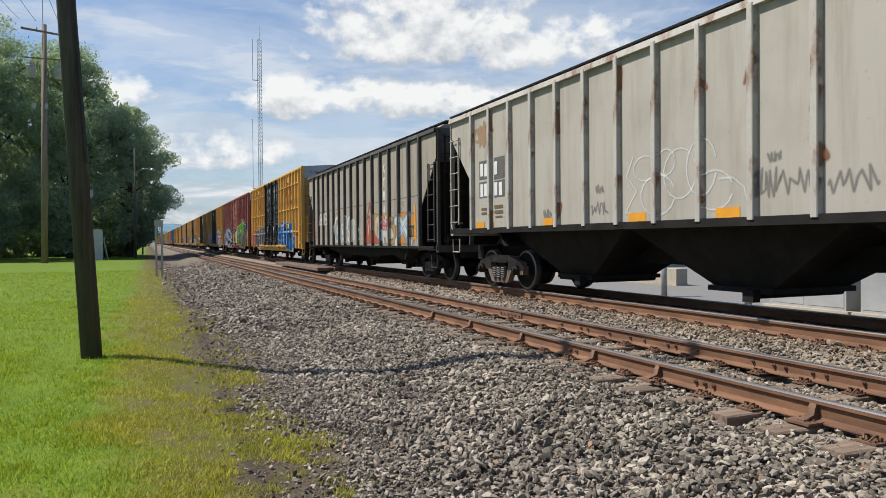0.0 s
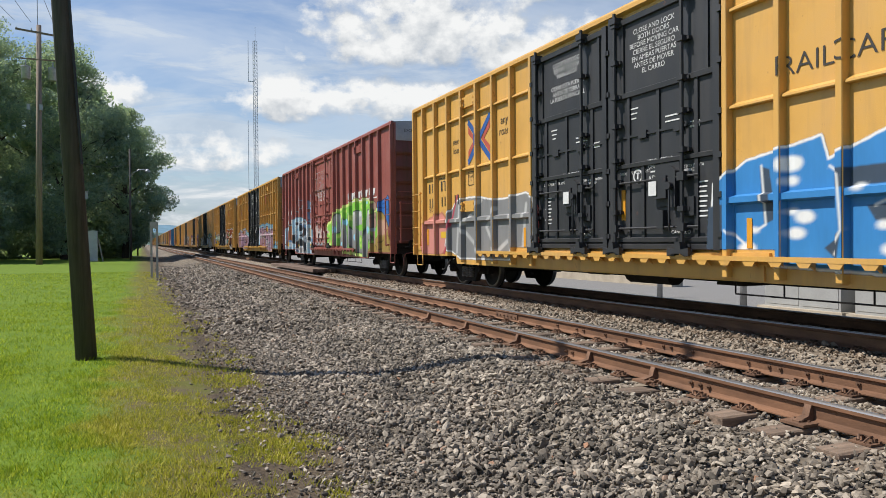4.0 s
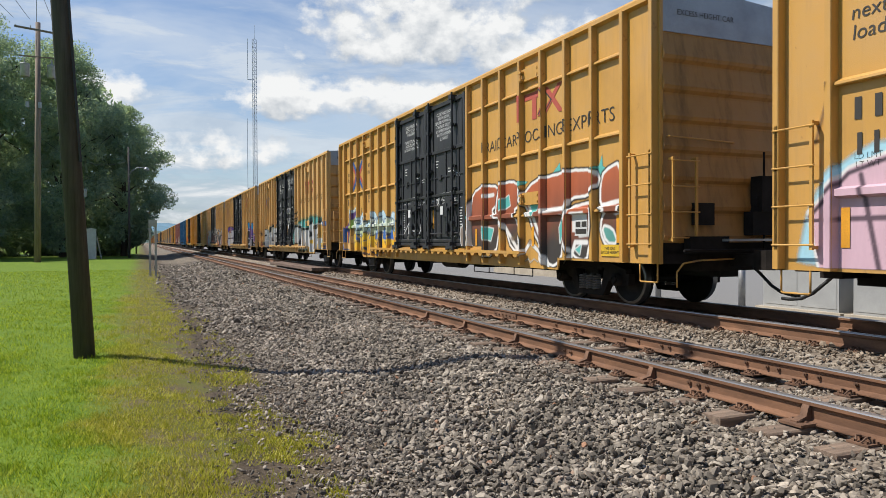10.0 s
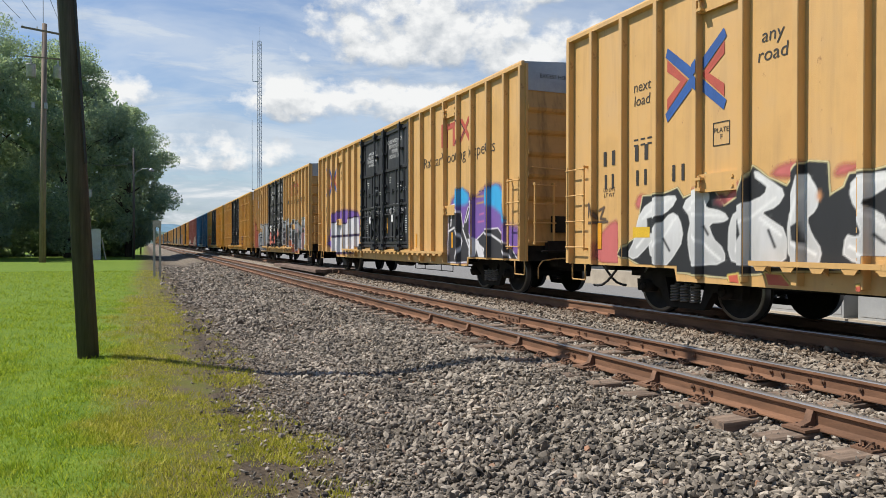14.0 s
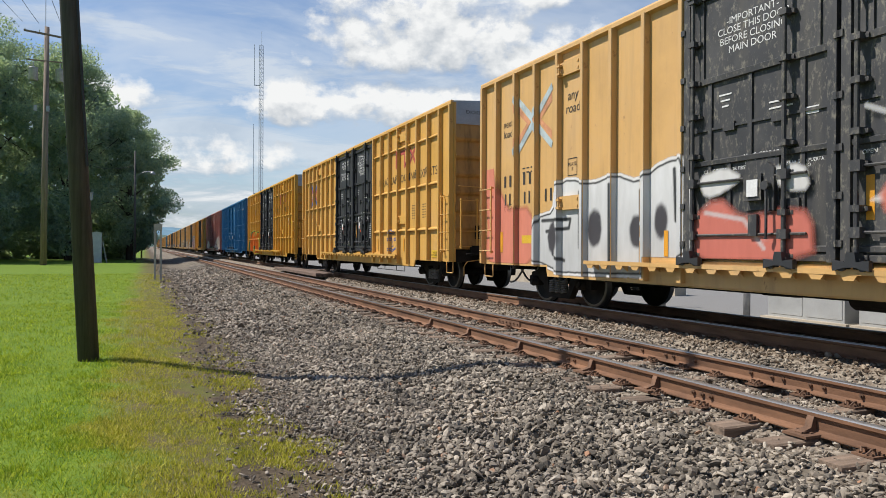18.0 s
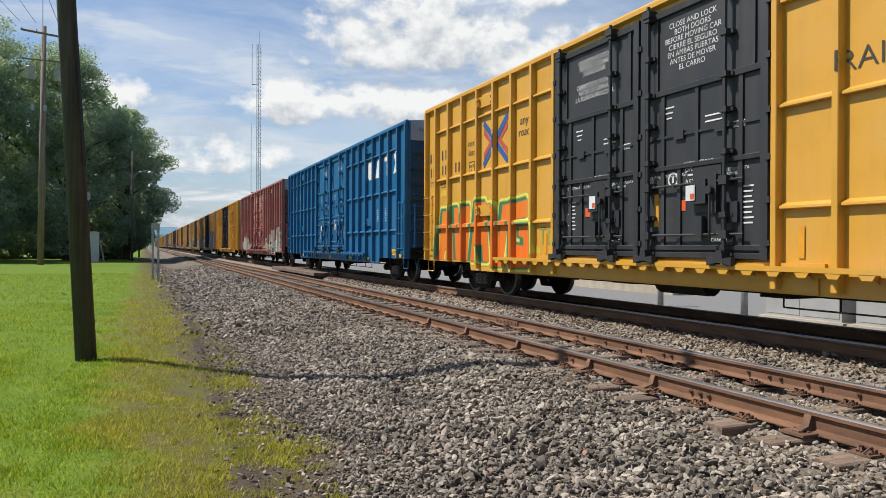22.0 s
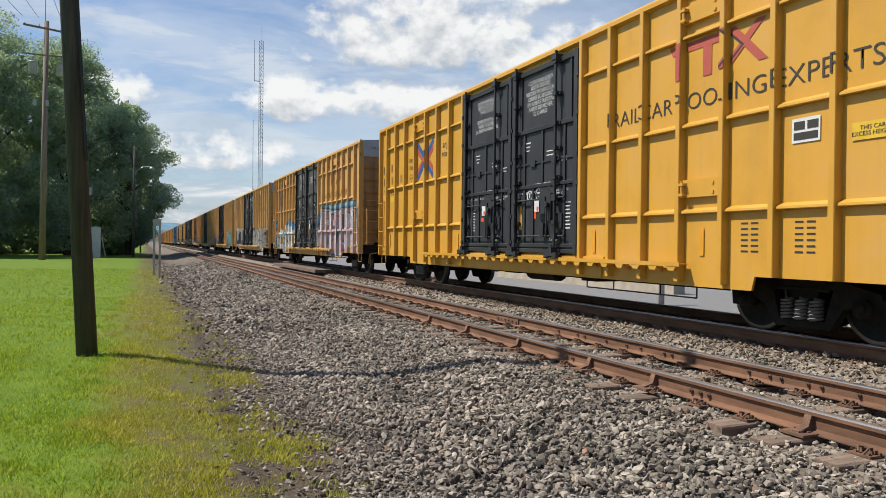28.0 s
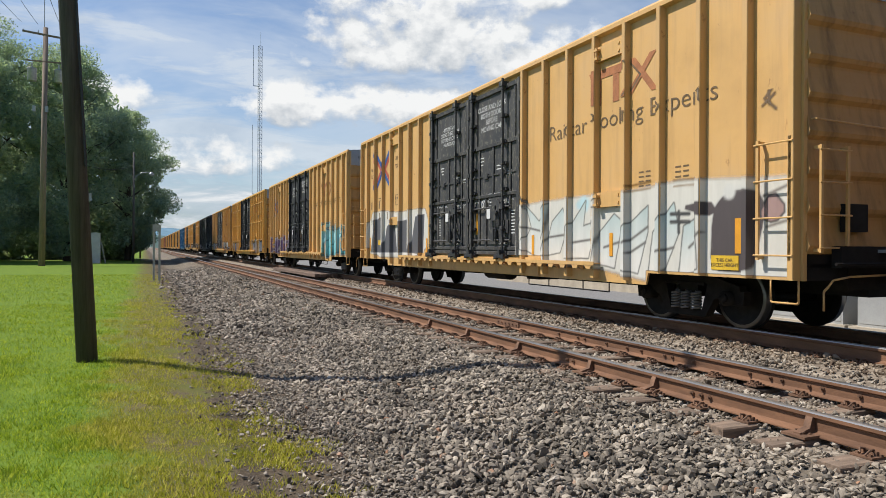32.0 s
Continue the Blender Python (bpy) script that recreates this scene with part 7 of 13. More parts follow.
def coat(k, seed, z1=3.0, u0=-9.25, u1=9.25):
    return Coat(u0, u1, 0.64, z1, seed, CELL if k < 17 else 0.06)


def finish(c, k, label):
    # nothing below the side sheet over the trucks, nothing on the sill notches
    low = (np.abs(c.U) > 6.5) & (c.Z < 0.83)
    c.c[low, 3] = 0
    c.c[(c.U < DOOR + 0.9) & (c.U > (-DOOR - 0.9 if k != 3 else -2.15)) & (c.Z < 1.03), 3] = 0
    spec = ORDER[k]
    c.put(BOX[k], box_depth(spec[1], k == 3), label, HW)


WHITE, BLACK = (0.74, 0.74, 0.72), (0.014, 0.014, 0.016)
TEAL, PINK = (0.10, 0.42, 0.38), (0.58, 0.38, 0.44)
SPRAY_BLUE, NAVY = (0.03, 0.20, 0.48), (0.035, 0.055, 0.085)

c = coat(2, 102, 3.0)
c.poly([(2.35, 0.99), (2.42, 1.93), (2.90, 2.20), (4.01, 2.38), (4.10, 2.09), (4.96, 2.40), (5.21, 2.24), (5.83, 2.23), (5.89, 2.16), (6.74, 2.21), (6.70, 1.73), (6.92, 1.68), (6.94, 1.40), (7.10, 1.40), (7.24, 1.24), (7.45, 1.21), (7.69, 0.97), (7.41, 0.81), (6.65, 0.76), (6.54, 0.66), (5.30, 0.65), (5.20, 0.77), (2.23, 0.89)], SPRAY_BLUE, edge=WHITE, ew=0.035, soft=0.02, curl=0)
c.poly([(2.31, 1.62), (2.57, 1.65), (2.56, 0.98), (2.26, 0.91)], NAVY, curl=0)
c.poly([(3.11, 2.12), (3.27, 2.07), (3.37, 1.43), (3.18, 1.36)], NAVY, curl=0)
c.poly([(4.18, 1.98), (5.01, 1.99), (5.13, 1.79), (4.24, 1.75)], NAVY, curl=0)
c.poly([(4.58, 1.54), (5.11, 1.56), (5.08, 1.31), (4.69, 1.37)], NAVY, curl=0)
c.poly([(5.87, 1.67), (6.54, 1.70), (6.00, 1.25), (5.50, 1.26)], NAVY, curl=0)
c.poly([(6.40, 1.53), (6.92, 1.62), (6.92, 1.35), (6.54, 1.29)], NAVY, curl=0)
c.poly([(7.03, 1.12), (7.24, 1.20), (7.29, 0.86), (7.11, 0.83)], NAVY, curl=0)
c.poly([(4.06, 1.06), (4.35, 1.27), (4.29, 0.85)], NAVY, curl=0)
c.poly([(5.31, 1.65), (5.78, 1.66), (5.50, 1.51), (5.40, 1.07), (5.25, 1.07)], NAVY, curl=0)
c.poly([(6.46, 1.07), (6.69, 1.30), (6.75, 1.01), (6.54, 0.69)], NAVY, curl=0)
c.line([(2.61, 1.29), (2.85, 1.12), (2.96, 0.89)], 0.014, WHITE)
c.line([(3.14, 2.12), (3.21, 1.36), (3.07, 1.29)], 0.014, WHITE)
c.line([(4.13, 2.02), (4.30, 1.90), (4.35, 1.27), (4.19, 0.99)], 0.014, WHITE)
c.line([(5.01, 2.19), (5.13, 1.71), (4.69, 1.54)], 0.014, WHITE)
c.line([(5.45, 1.26), (5.87, 1.35), (5.75, 0.85)], 0.014, WHITE)
c.line([(6.21, 1.22), (6.55, 1.33), (6.39, 0.82)], 0.014, WHITE)
c.line([(6.66, 1.70), (6.21, 1.65), (6.13, 1.31)], 0.014, WHITE)
c.line([(6.92, 1.35), (6.99, 0.91)], 0.014, WHITE)
c.line([(7.24, 1.21), (7.31, 0.85)], 0.014, WHITE)
c.oval(3.61, 1.89, 0.10, 0.06, WHITE, 0.1, 1.0)
c.oval(3.60, 2.10, 0.17, 0.10, WHITE, 0.1, 1.0)
c.oval(3.79, 1.44, 0.14, 0.08, WHITE, 0.1, 1.0)
c.oval(3.67, 1.24, 0.13, 0.07, WHITE, 0.1, 1.0)
c.oval(3.62, 1.51, 0.08, 0.04, WHITE, 0.1, 1.0)
c.oval(2.91, 1.04, 0.15, 0.09, WHITE, 0.1, 1.0)
c.oval(5.53, 1.95, 0.09, 0.06, WHITE, 0.1, 1.0)
c.oval(5.64, 1.73, 0.07, 0.05, WHITE, 0.1, 1.0)
c.oval(4.88, 1.05, 0.12, 0.07, WHITE, 0.1, 1.0)
c.oval(6.21, 1.56, 0.08, 0.05, WHITE, 0.1, 1.0)
c.oval(5.97, 1.40, 0.06, 0.04, WHITE, 0.1, 1.0)
c.oval(6.85, 1.07, 0.07, 0.05, WHITE, 0.1, 1.0)
c.oval(6.78, 0.90, 0.08, 0.06, WHITE, 0.1, 1.0)
c.oval(4.79, 1.32, 0.09, 0.05, WHITE, 0.1, 1.0)
c.oval(5.67, 2.11, 0.13, 0.09, WHITE, 0.1, 1.0)
c.oval(5.68, 0.74, 0.17, 0.11, WHITE, 0.1, 1.0)
c.oval(4.52, 1.75, 0.07, 0.04, WHITE, 0.1, 1.0)
c.oval(6.17, 1.76, 0.06, 0.04, WHITE, 0.1, 1.0)
c.oval(3.03, 1.29, 0.07, 0.04, WHITE, 0.1, 1.0)
c.oval(6.54, 1.16, 0.05, 0.03, WHITE, 0.1, 1.0)
c.line([(7.04, 2.15), (7.14, 2.01), (7.25, 2.20), (7.31, 1.99), (7.42, 2.19), (7.48, 1.98), (7.68, 2.14), (7.61, 1.96)], 0.03, (0.06, 0.05, 0.05), 0.7)
c.line([(7.07, 1.87), (7.28, 1.90), (7.55, 1.84)], 0.02, (0.06, 0.05, 0.05), 0.6)
c.line([(7.04, 1.60), (7.21, 1.51), (7.31, 1.61), (7.48, 1.50), (7.68, 1.52), (8.04, 1.52)], 0.025, (0.10, 0.06, 0.04), 0.7)
c.line([(8.19, 2.10), (8.30, 2.20), (8.44, 2.11), (8.41, 1.90), (8.27, 1.86), (8.16, 1.97), (8.19, 2.10)], 0.01, (0.35, 0.17, 0.03), 0.7)
c.line([(8.30, 2.15), (8.36, 1.90), (8.27, 2.03), (8.41, 2.04)], 0.009, (0.35, 0.17, 0.03), 0.7)
c.poly([(-9.12, 0.78), (-8.73, 1.76), (-7.07, 2.00), (-7.11, 0.77)], (0.55, 0.22, 0.18), soft=0.12)
c.poly([(-7.36, 0.76), (-6.82, 2.17), (-5.42, 2.25), (-4.27, 2.07), (-2.59, 2.20), (-2.43, 1.47), (-2.54, 0.78)], (0.20, 0.20, 0.20), edge=WHITE, ew=0.04)
c.line([(-6.34, 2.06), (-6.49, 0.90)], 0.05, (0.42, 0.42, 0.41))
c.line([(-5.05, 2.15), (-6.18, 1.52), (-5.08, 0.91)], 0.05, (0.42, 0.42, 0.41))
c.line([(-4.28, 1.91), (-4.80, 1.50), (-4.30, 0.92), (-3.80, 1.16)], 0.05, (0.42, 0.42, 0.41))
c.line([(-3.54, 2.04), (-3.67, 0.92), (-3.11, 1.01), (-2.95, 1.94)], 0.05, (0.42, 0.42, 0.41))
c.line([(-2.34, 1.84), (-2.32, 0.86)], 0.06, (0.40, 0.05, 0.06))
c.line([(-6.45, 2.33), (-7.09, 1.17), (-7.36, 0.80)], 0.04, (0.40, 0.05, 0.08))
finish(c, 2, "blue graffiti letters edged in white over the ribs")

c = coat(3, 103, 4.4)
c.poly([(0.70, 0.84), (0.87, 1.56), (1.01, 1.91), (1.69, 1.97), (1.96, 2.33), (2.78, 2.44), (3.35, 2.44), (3.68, 2.56), (4.46, 2.54), (4.58, 2.67), (5.20, 2.77), (5.58, 2.58), (6.02, 2.68), (7.21, 2.57), (7.28, 2.13), (7.77, 2.29), (7.76, 0.69), (6.01, 0.60), (5.57, 0.78), (1.81, 0.86)], (0.20, 0.50, 0.055), edge=(0.60, 0.70, 0.22), ew=0.11, soft=0.05)
c.oval(1.29, 1.55, 0.15, 0.09, (0.54, 0.70, 0.16), 0.1, 1.0)
c.oval(1.46, 1.15, 0.18, 0.11, (0.54, 0.70, 0.16), 0.1, 1.0)
c.oval(2.93, 2.25, 0.17, 0.11, (0.54, 0.70, 0.16), 0.1, 1.0)
c.oval(3.68, 2.39, 0.10, 0.07, (0.54, 0.70, 0.16), 0.1, 1.0)
c.oval(4.21, 2.49, 0.12, 0.09, (0.54, 0.70, 0.16), 0.1, 1.0)
c.oval(4.46, 2.11, 0.14, 0.10, (0.54, 0.70, 0.16), 0.1, 1.0)
c.oval(5.15, 2.57, 0.08, 0.07, (0.54, 0.70, 0.16), 0.1, 1.0)
c.oval(5.25, 2.37, 0.10, 0.08, (0.54, 0.70, 0.16), 0.1, 1.0)
c.oval(5.76, 2.48, 0.11, 0.09, (0.54, 0.70, 0.16), 0.1, 1.0)
c.oval(6.02, 2.35, 0.07, 0.06, (0.54, 0.70, 0.16), 0.1, 1.0)
c.oval(6.19, 2.00, 0.08, 0.07, (0.54, 0.70, 0.16), 0.1, 1.0)
c.oval(6.07, 2.58, 0.10, 0.09, (0.54, 0.70, 0.16), 0.1, 1.0)
c.oval(6.47, 2.49, 0.06, 0.06, (0.54, 0.70, 0.16), 0.1, 1.0)
c.oval(6.87, 2.46, 0.07, 0.07, (0.54, 0.70, 0.16), 0.1, 1.0)
c.oval(7.08, 2.16, 0.08, 0.08, (0.54, 0.70, 0.16), 0.1, 1.0)
c.oval(7.21, 1.90, 0.05, 0.05, (0.54, 0.70, 0.16), 0.1, 1.0)
c.oval(5.57, 1.35, 0.09, 0.08, (0.54, 0.70, 0.16), 0.1, 1.0)
c.oval(5.71, 1.06, 0.11, 0.09, (0.54, 0.70, 0.16), 0.1, 1.0)
c.oval(6.22, 1.07, 0.06, 0.06, (0.54, 0.70, 0.16), 0.1, 1.0)
c.oval(2.77, 1.41, 0.15, 0.10, (0.54, 0.70, 0.16), 0.1, 1.0)
c.oval(3.98, 1.14, 0.15, 0.11, (0.54, 0.70, 0.16), 0.1, 1.0)
c.oval(4.94, 1.81, 0.08, 0.07, (0.54, 0.70, 0.16), 0.1, 1.0)
c.oval(5.48, 1.70, 0.09, 0.08, (0.54, 0.70, 0.16), 0.1, 1.0)
c.oval(7.41, 2.29, 0.08, 0.08, (0.54, 0.70, 0.16), 0.1, 1.0)
c.oval(7.71, 2.08, 0.05, 0.05, (0.54, 0.70, 0.16), 0.1, 1.0)
c.oval(7.53, 1.82, 0.06, 0.06, (0.54, 0.70, 0.16), 0.1, 1.0)
c.oval(6.18, 0.80, 0.10, 0.09, (0.54, 0.70, 0.16), 0.1, 1.0)
c.poly([(1.93, 2.34), (2.55, 2.35), (2.87, 2.25), (2.89, 1.76), (2.65, 1.55), (2.40, 1.51), (2.46, 0.89), (1.94, 0.88)], (0.19, 0.19, 0.185), edge=(0.045, 0.05, 0.05), ew=0.035, top=(0.40, 0.40, 0.39), curl=1)
c.poly([(2.61, 0.85), (3.15, 2.32), (3.51, 2.30), (3.85, 0.88), (3.49, 0.87), (3.39, 1.27), (3.14, 1.27), (3.01, 0.86)], (0.19, 0.19, 0.185), edge=(0.045, 0.05, 0.05), ew=0.035, top=(0.40, 0.40, 0.39), curl=1)
c.poly([(3.87, 2.31), (4.16, 2.37), (4.59, 1.45), (4.59, 2.33), (4.96, 2.32), (5.01, 0.87), (4.58, 0.84), (4.20, 1.54), (4.21, 0.84), (3.85, 0.83)], (0.19, 0.19, 0.185), edge=(0.045, 0.05, 0.05), ew=0.035, top=(0.40, 0.40, 0.39), curl=1)
c.poly([(5.02, 2.31), (5.58, 2.33), (5.95, 2.09), (6.13, 1.47), (6.11, 0.80), (5.57, 0.78), (5.04, 0.85)], (0.19, 0.19, 0.185), edge=(0.045, 0.05, 0.05), ew=0.035, top=(0.40, 0.40, 0.39), curl=1)
c.poly([(6.14, 0.63), (6.44, 2.28), (6.82, 2.34), (7.18, 1.43), (7.14, 1.02), (6.82, 0.93), (6.74, 1.31), (6.56, 1.25), (6.48, 0.65)], (0.19, 0.19, 0.185), edge=(0.045, 0.05, 0.05), ew=0.035, top=(0.40, 0.40, 0.39), curl=1)
c.poly([(5.35, 1.82), (5.88, 1.82), (5.90, 1.61), (5.41, 1.57)], (0.20, 0.50, 0.055))
c.poly([(5.48, 1.45), (5.84, 1.39), (5.86, 0.93), (5.48, 0.92)], (0.20, 0.50, 0.055))
c.oval(5.63, 1.27, 0.08, 0.08, (0.54, 0.70, 0.16), 0.1, 1.0)
c.oval(5.66, 1.06, 0.07, 0.06, (0.54, 0.70, 0.16), 0.1, 1.0)
c.poly([(3.20, 1.58), (3.30, 1.87), (3.39, 1.57)], (0.20, 0.50, 0.055))
c.poly([(6.58, 1.45), (6.67, 1.83), (6.75, 1.47)], (0.20, 0.50, 0.055))
c.poly([(2.47, 2.06), (2.66, 2.03), (2.62, 1.73), (2.44, 1.71)], (0.20, 0.50, 0.055))
c.oval(2.40, 2.28, 0.19, 0.08, (0.62, 0.63, 0.63), 0.3, 0.85)
c.oval(3.24, 2.26, 0.12, 0.05, (0.62, 0.63, 0.63), 0.3, 0.85)
c.oval(4.05, 2.29, 0.17, 0.08, (0.62, 0.63, 0.63), 0.3, 0.85)
c.oval(4.75, 2.26, 0.11, 0.05, (0.62, 0.63, 0.63), 0.3, 0.85)
c.oval(5.63, 2.22, 0.18, 0.10, (0.62, 0.63, 0.63), 0.3, 0.85)
c.oval(6.69, 2.23, 0.13, 0.08, (0.62, 0.63, 0.63), 0.3, 0.85)
c.oval(3.71, 1.96, 0.18, 0.13, (0.26, 0.56, 0.74), 0.2, 1.0)
c.oval(1.95, 1.70, 0.20, 0.13, (0.26, 0.56, 0.74), 0.2, 1.0)
c.oval(3.03, 1.09, 0.20, 0.11, (0.26, 0.56, 0.74), 0.2, 1.0)
c.oval(4.94, 1.36, 0.25, 0.12, (0.26, 0.56, 0.74), 0.2, 1.0)
c.oval(5.11, 1.47, 0.12, 0.12, (0.26, 0.56, 0.74), 0.2, 1.0)
c.oval(6.52, 1.61, 0.15, 0.13, (0.26, 0.56, 0.74), 0.2, 1.0)
c.oval(6.47, 2.58, 0.09, 0.05, (0.26, 0.56, 0.74), 0.2, 1.0)
c.poly([(6.47, 0.66), (6.50, 0.88), (6.76, 0.97), (6.96, 1.12), (7.19, 1.11), (7.39, 1.25), (7.68, 1.37), (7.82, 1.53), (8.30, 1.36), (8.63, 1.41), (8.83, 1.35), (9.01, 1.17), (9.37, 1.14), (9.54, 1.01), (9.65, 0.77)], (0.30, 0.20, 0.05), edge=(0.05, 0.035, 0.01), ew=0.018, curl=2)
c.poly([(7.78, 1.94), (7.83, 2.24), (8.31, 2.14), (8.64, 1.87), (8.79, 1.63), (8.75, 1.35), (8.30, 1.30), (7.77, 1.50)], (0.30, 0.20, 0.05), curl=1)
c.oval(8.22, 1.66, 0.50, 0.27, (0.46, 0.27, 0.19), 0.1, 1.0)
c.poly([(7.81, 2.29), (7.97, 2.50), (8.40, 2.59), (8.64, 2.60), (8.76, 2.71), (8.89, 2.59), (8.91, 1.62), (8.75, 1.78), (8.56, 2.00), (8.23, 2.17)], (0.02, 0.13, 0.42), edge=(0.01, 0.02, 0.06), ew=0.018, curl=1)
c.line([(7.97, 2.35), (8.31, 2.30), (8.64, 2.34)], 0.016, (0.01, 0.03, 0.12))
c.line([(8.23, 2.44), (8.48, 2.46)], 0.016, (0.01, 0.03, 0.12))
c.line([(8.64, 2.05), (8.86, 2.09)], 0.016, (0.01, 0.03, 0.12))
c.line([(8.56, 2.23), (8.80, 2.25)], 0.016, (0.01, 0.03, 0.12))
c.line([(7.39, 1.06), (7.58, 0.99), (7.50, 0.90)], 0.016, (0.05, 0.035, 0.01))
c.line([(7.77, 1.25), (8.04, 1.15), (8.30, 1.24)], 0.016, (0.05, 0.035, 0.01))
c.line([(6.65, 0.81), (6.82, 0.89)], 0.016, (0.05, 0.035, 0.01))
c.line([(8.47, 1.18), (8.63, 1.09), (8.55, 1.00)], 0.016, (0.05, 0.035, 0.01))
c.line([(9.01, 1.01), (9.12, 1.06), (9.19, 0.98)], 0.016, (0.05, 0.035, 0.01))
c.line([(7.95, 0.87), (8.13, 0.94)], 0.016, (0.05, 0.035, 0.01))
c.oval(7.36, 2.41, 0.20, 0.17, (0.03, 0.025, 0.02), 0.1, 1.0)
c.oval(7.36, 2.41, 0.17, 0.15, (0.34, 0.21, 0.17), 0.1, 1.0)
c.oval(7.10, 2.02, 0.17, 0.13, (0.03, 0.025, 0.02), 0.1, 1.0)
c.oval(7.10, 2.02, 0.13, 0.11, (0.34, 0.21, 0.17), 0.1, 1.0)
c.oval(7.32, 2.03, 0.26, 0.14, (0.03, 0.025, 0.02), 0.1, 1.0)
c.oval(7.32, 2.03, 0.23, 0.12, (0.34, 0.21, 0.17), 0.1, 1.0)
c.oval(7.30, 1.83, 0.28, 0.20, (0.03, 0.025, 0.02), 0.1, 1.0)
c.oval(7.30, 1.83, 0.25, 0.18, (0.34, 0.21, 0.17), 0.1, 1.0)
c.oval(7.40, 2.12, 0.18, 0.09, (0.03, 0.025, 0.02), 0.1, 1.0)
c.oval(7.40, 2.12, 0.15, 0.07, (0.34, 0.21, 0.17), 0.1, 1.0)
c.line([(7.24, 2.27), (7.25, 1.25)], 0.05, (0.03, 0.03, 0.03))
c.line([(7.29, 1.58), (7.33, 1.19)], 0.09, (0.34, 0.21, 0.17))
c.line([(7.17, 1.60), (7.39, 1.61)], 0.06, (0.20, 0.26, 0.32))
c.line([(9.17, 2.47), (9.31, 2.48), (9.28, 2.32), (9.18, 2.36)], 0.025, (0.30, 0.42, 0.50), 0.8)
c.line([(9.42, 2.49), (9.52, 2.42), (9.45, 2.33)], 0.02, (0.42, 0.44, 0.46), 0.8)
c.poly([(-9.46, 0.59), (-9.45, 1.93), (-8.46, 1.98), (-7.70, 2.11), (-6.81, 2.18), (-6.81, 2.33), (-6.14, 2.48), (-5.37, 2.46), (-4.88, 2.48), (-4.51, 2.41), (-3.96, 2.44), (-3.65, 2.24), (-3.38, 2.12), (-2.90, 2.04), (-2.22, 1.93), (-1.94, 1.77), (-1.70, 1.56), (-1.55, 1.33), (-1.65, 0.96), (-1.78, 0.66), (-2.46, 0.64), (-3.39, 0.66), (-4.89, 0.64), (-6.39, 0.76)], (0.38, 0.55, 0.64), soft=0.06, curl=0)
c.poly([(-8.37, 0.99), (-8.30, 1.81), (-7.73, 1.86), (-7.73, 1.23), (-7.97, 0.83)], (0.275, 0.075, 0.060), soft=0.06, curl=0)
c.poly([(-7.73, 1.31), (-7.73, 2.00), (-7.41, 2.09), (-6.81, 2.00), (-6.78, 1.59), (-6.95, 1.23)], (0.40, 0.17, 0.08), edge=(0.10, 0.05, 0.04), ew=0.014, curl=0)
c.oval(-7.07, 1.83, 0.16, 0.08, (0.60, 0.50, 0.40), 0.1, 1.0)
c.oval(-7.07, 1.83, 0.07, 0.04, (0.040, 0.042, 0.048), 0.1, 1.0)
c.line([(-8.08, 1.23), (-7.78, 1.43), (-7.97, 1.19), (-7.56, 1.01), (-7.01, 1.00), (-6.60, 1.22)], 0.06, (0.72, 0.74, 0.75))
c.line([(-7.42, 1.14), (-6.82, 1.09)], 0.06, (0.72, 0.74, 0.75))
c.line([(-7.63, 1.31), (-7.15, 1.19), (-6.82, 1.30)], 0.04, (0.20, 0.38, 0.60))
c.poly([(-6.82, 1.26), (-6.75, 1.59), (-6.32, 1.61), (-6.38, 1.97), (-6.14, 2.27), (-5.46, 2.20), (-5.46, 2.08), (-5.86, 2.04), (-5.97, 1.81), (-5.64, 1.76), (-5.64, 1.59), (-5.86, 1.49), (-6.15, 1.19), (-6.44, 1.08)], (0.040, 0.042, 0.048), edge=(0.72, 0.74, 0.75), ew=0.035, soft=0.02, curl=0)
c.poly([(-6.41, 0.79), (-6.45, 0.94), (-5.81, 1.01), (-5.59, 1.28), (-5.38, 1.55), (-5.07, 1.99), (-4.88, 2.26), (-4.56, 2.23), (-4.38, 2.00), (-4.51, 1.82), (-4.79, 1.72), (-4.98, 1.53), (-4.65, 1.33), (-4.17, 1.21), (-3.96, 1.03), (-4.17, 0.91), (-4.52, 1.02), (-4.98, 0.64), (-5.38, 0.65), (-5.92, 0.77)], (0.040, 0.042, 0.048), edge=(0.72, 0.74, 0.75), ew=0.035, soft=0.02, curl=0)
c.poly([(-4.79, 1.53), (-4.51, 1.70), (-4.17, 2.04), (-3.84, 2.25), (-3.59, 2.05), (-3.53, 1.77), (-3.69, 1.49), (-3.46, 1.20), (-3.39, 0.70), (-3.85, 0.65), (-3.84, 0.91), (-4.09, 1.27), (-4.52, 1.39)], (0.040, 0.042, 0.048), edge=(0.72, 0.74, 0.75), ew=0.035, soft=0.02, curl=0)
c.poly([(-3.46, 1.76), (-3.07, 1.74), (-2.95, 1.46), (-3.07, 1.31), (-3.25, 0.68), (-3.46, 0.70), (-3.59, 1.37), (-3.57, 1.68)], (0.040, 0.042, 0.048), edge=(0.72, 0.74, 0.75), ew=0.035, soft=0.02, curl=0)
c.poly([(-2.90, 1.45), (-2.52, 1.40), (-2.22, 1.29), (-1.92, 1.19), (-1.73, 1.17), (-1.74, 1.00), (-1.94, 0.81), (-2.22, 0.72), (-2.40, 0.94), (-2.77, 1.09), (-2.93, 1.25)], (0.040, 0.042, 0.048), edge=(0.72, 0.74, 0.75), ew=0.035, soft=0.02, curl=0)
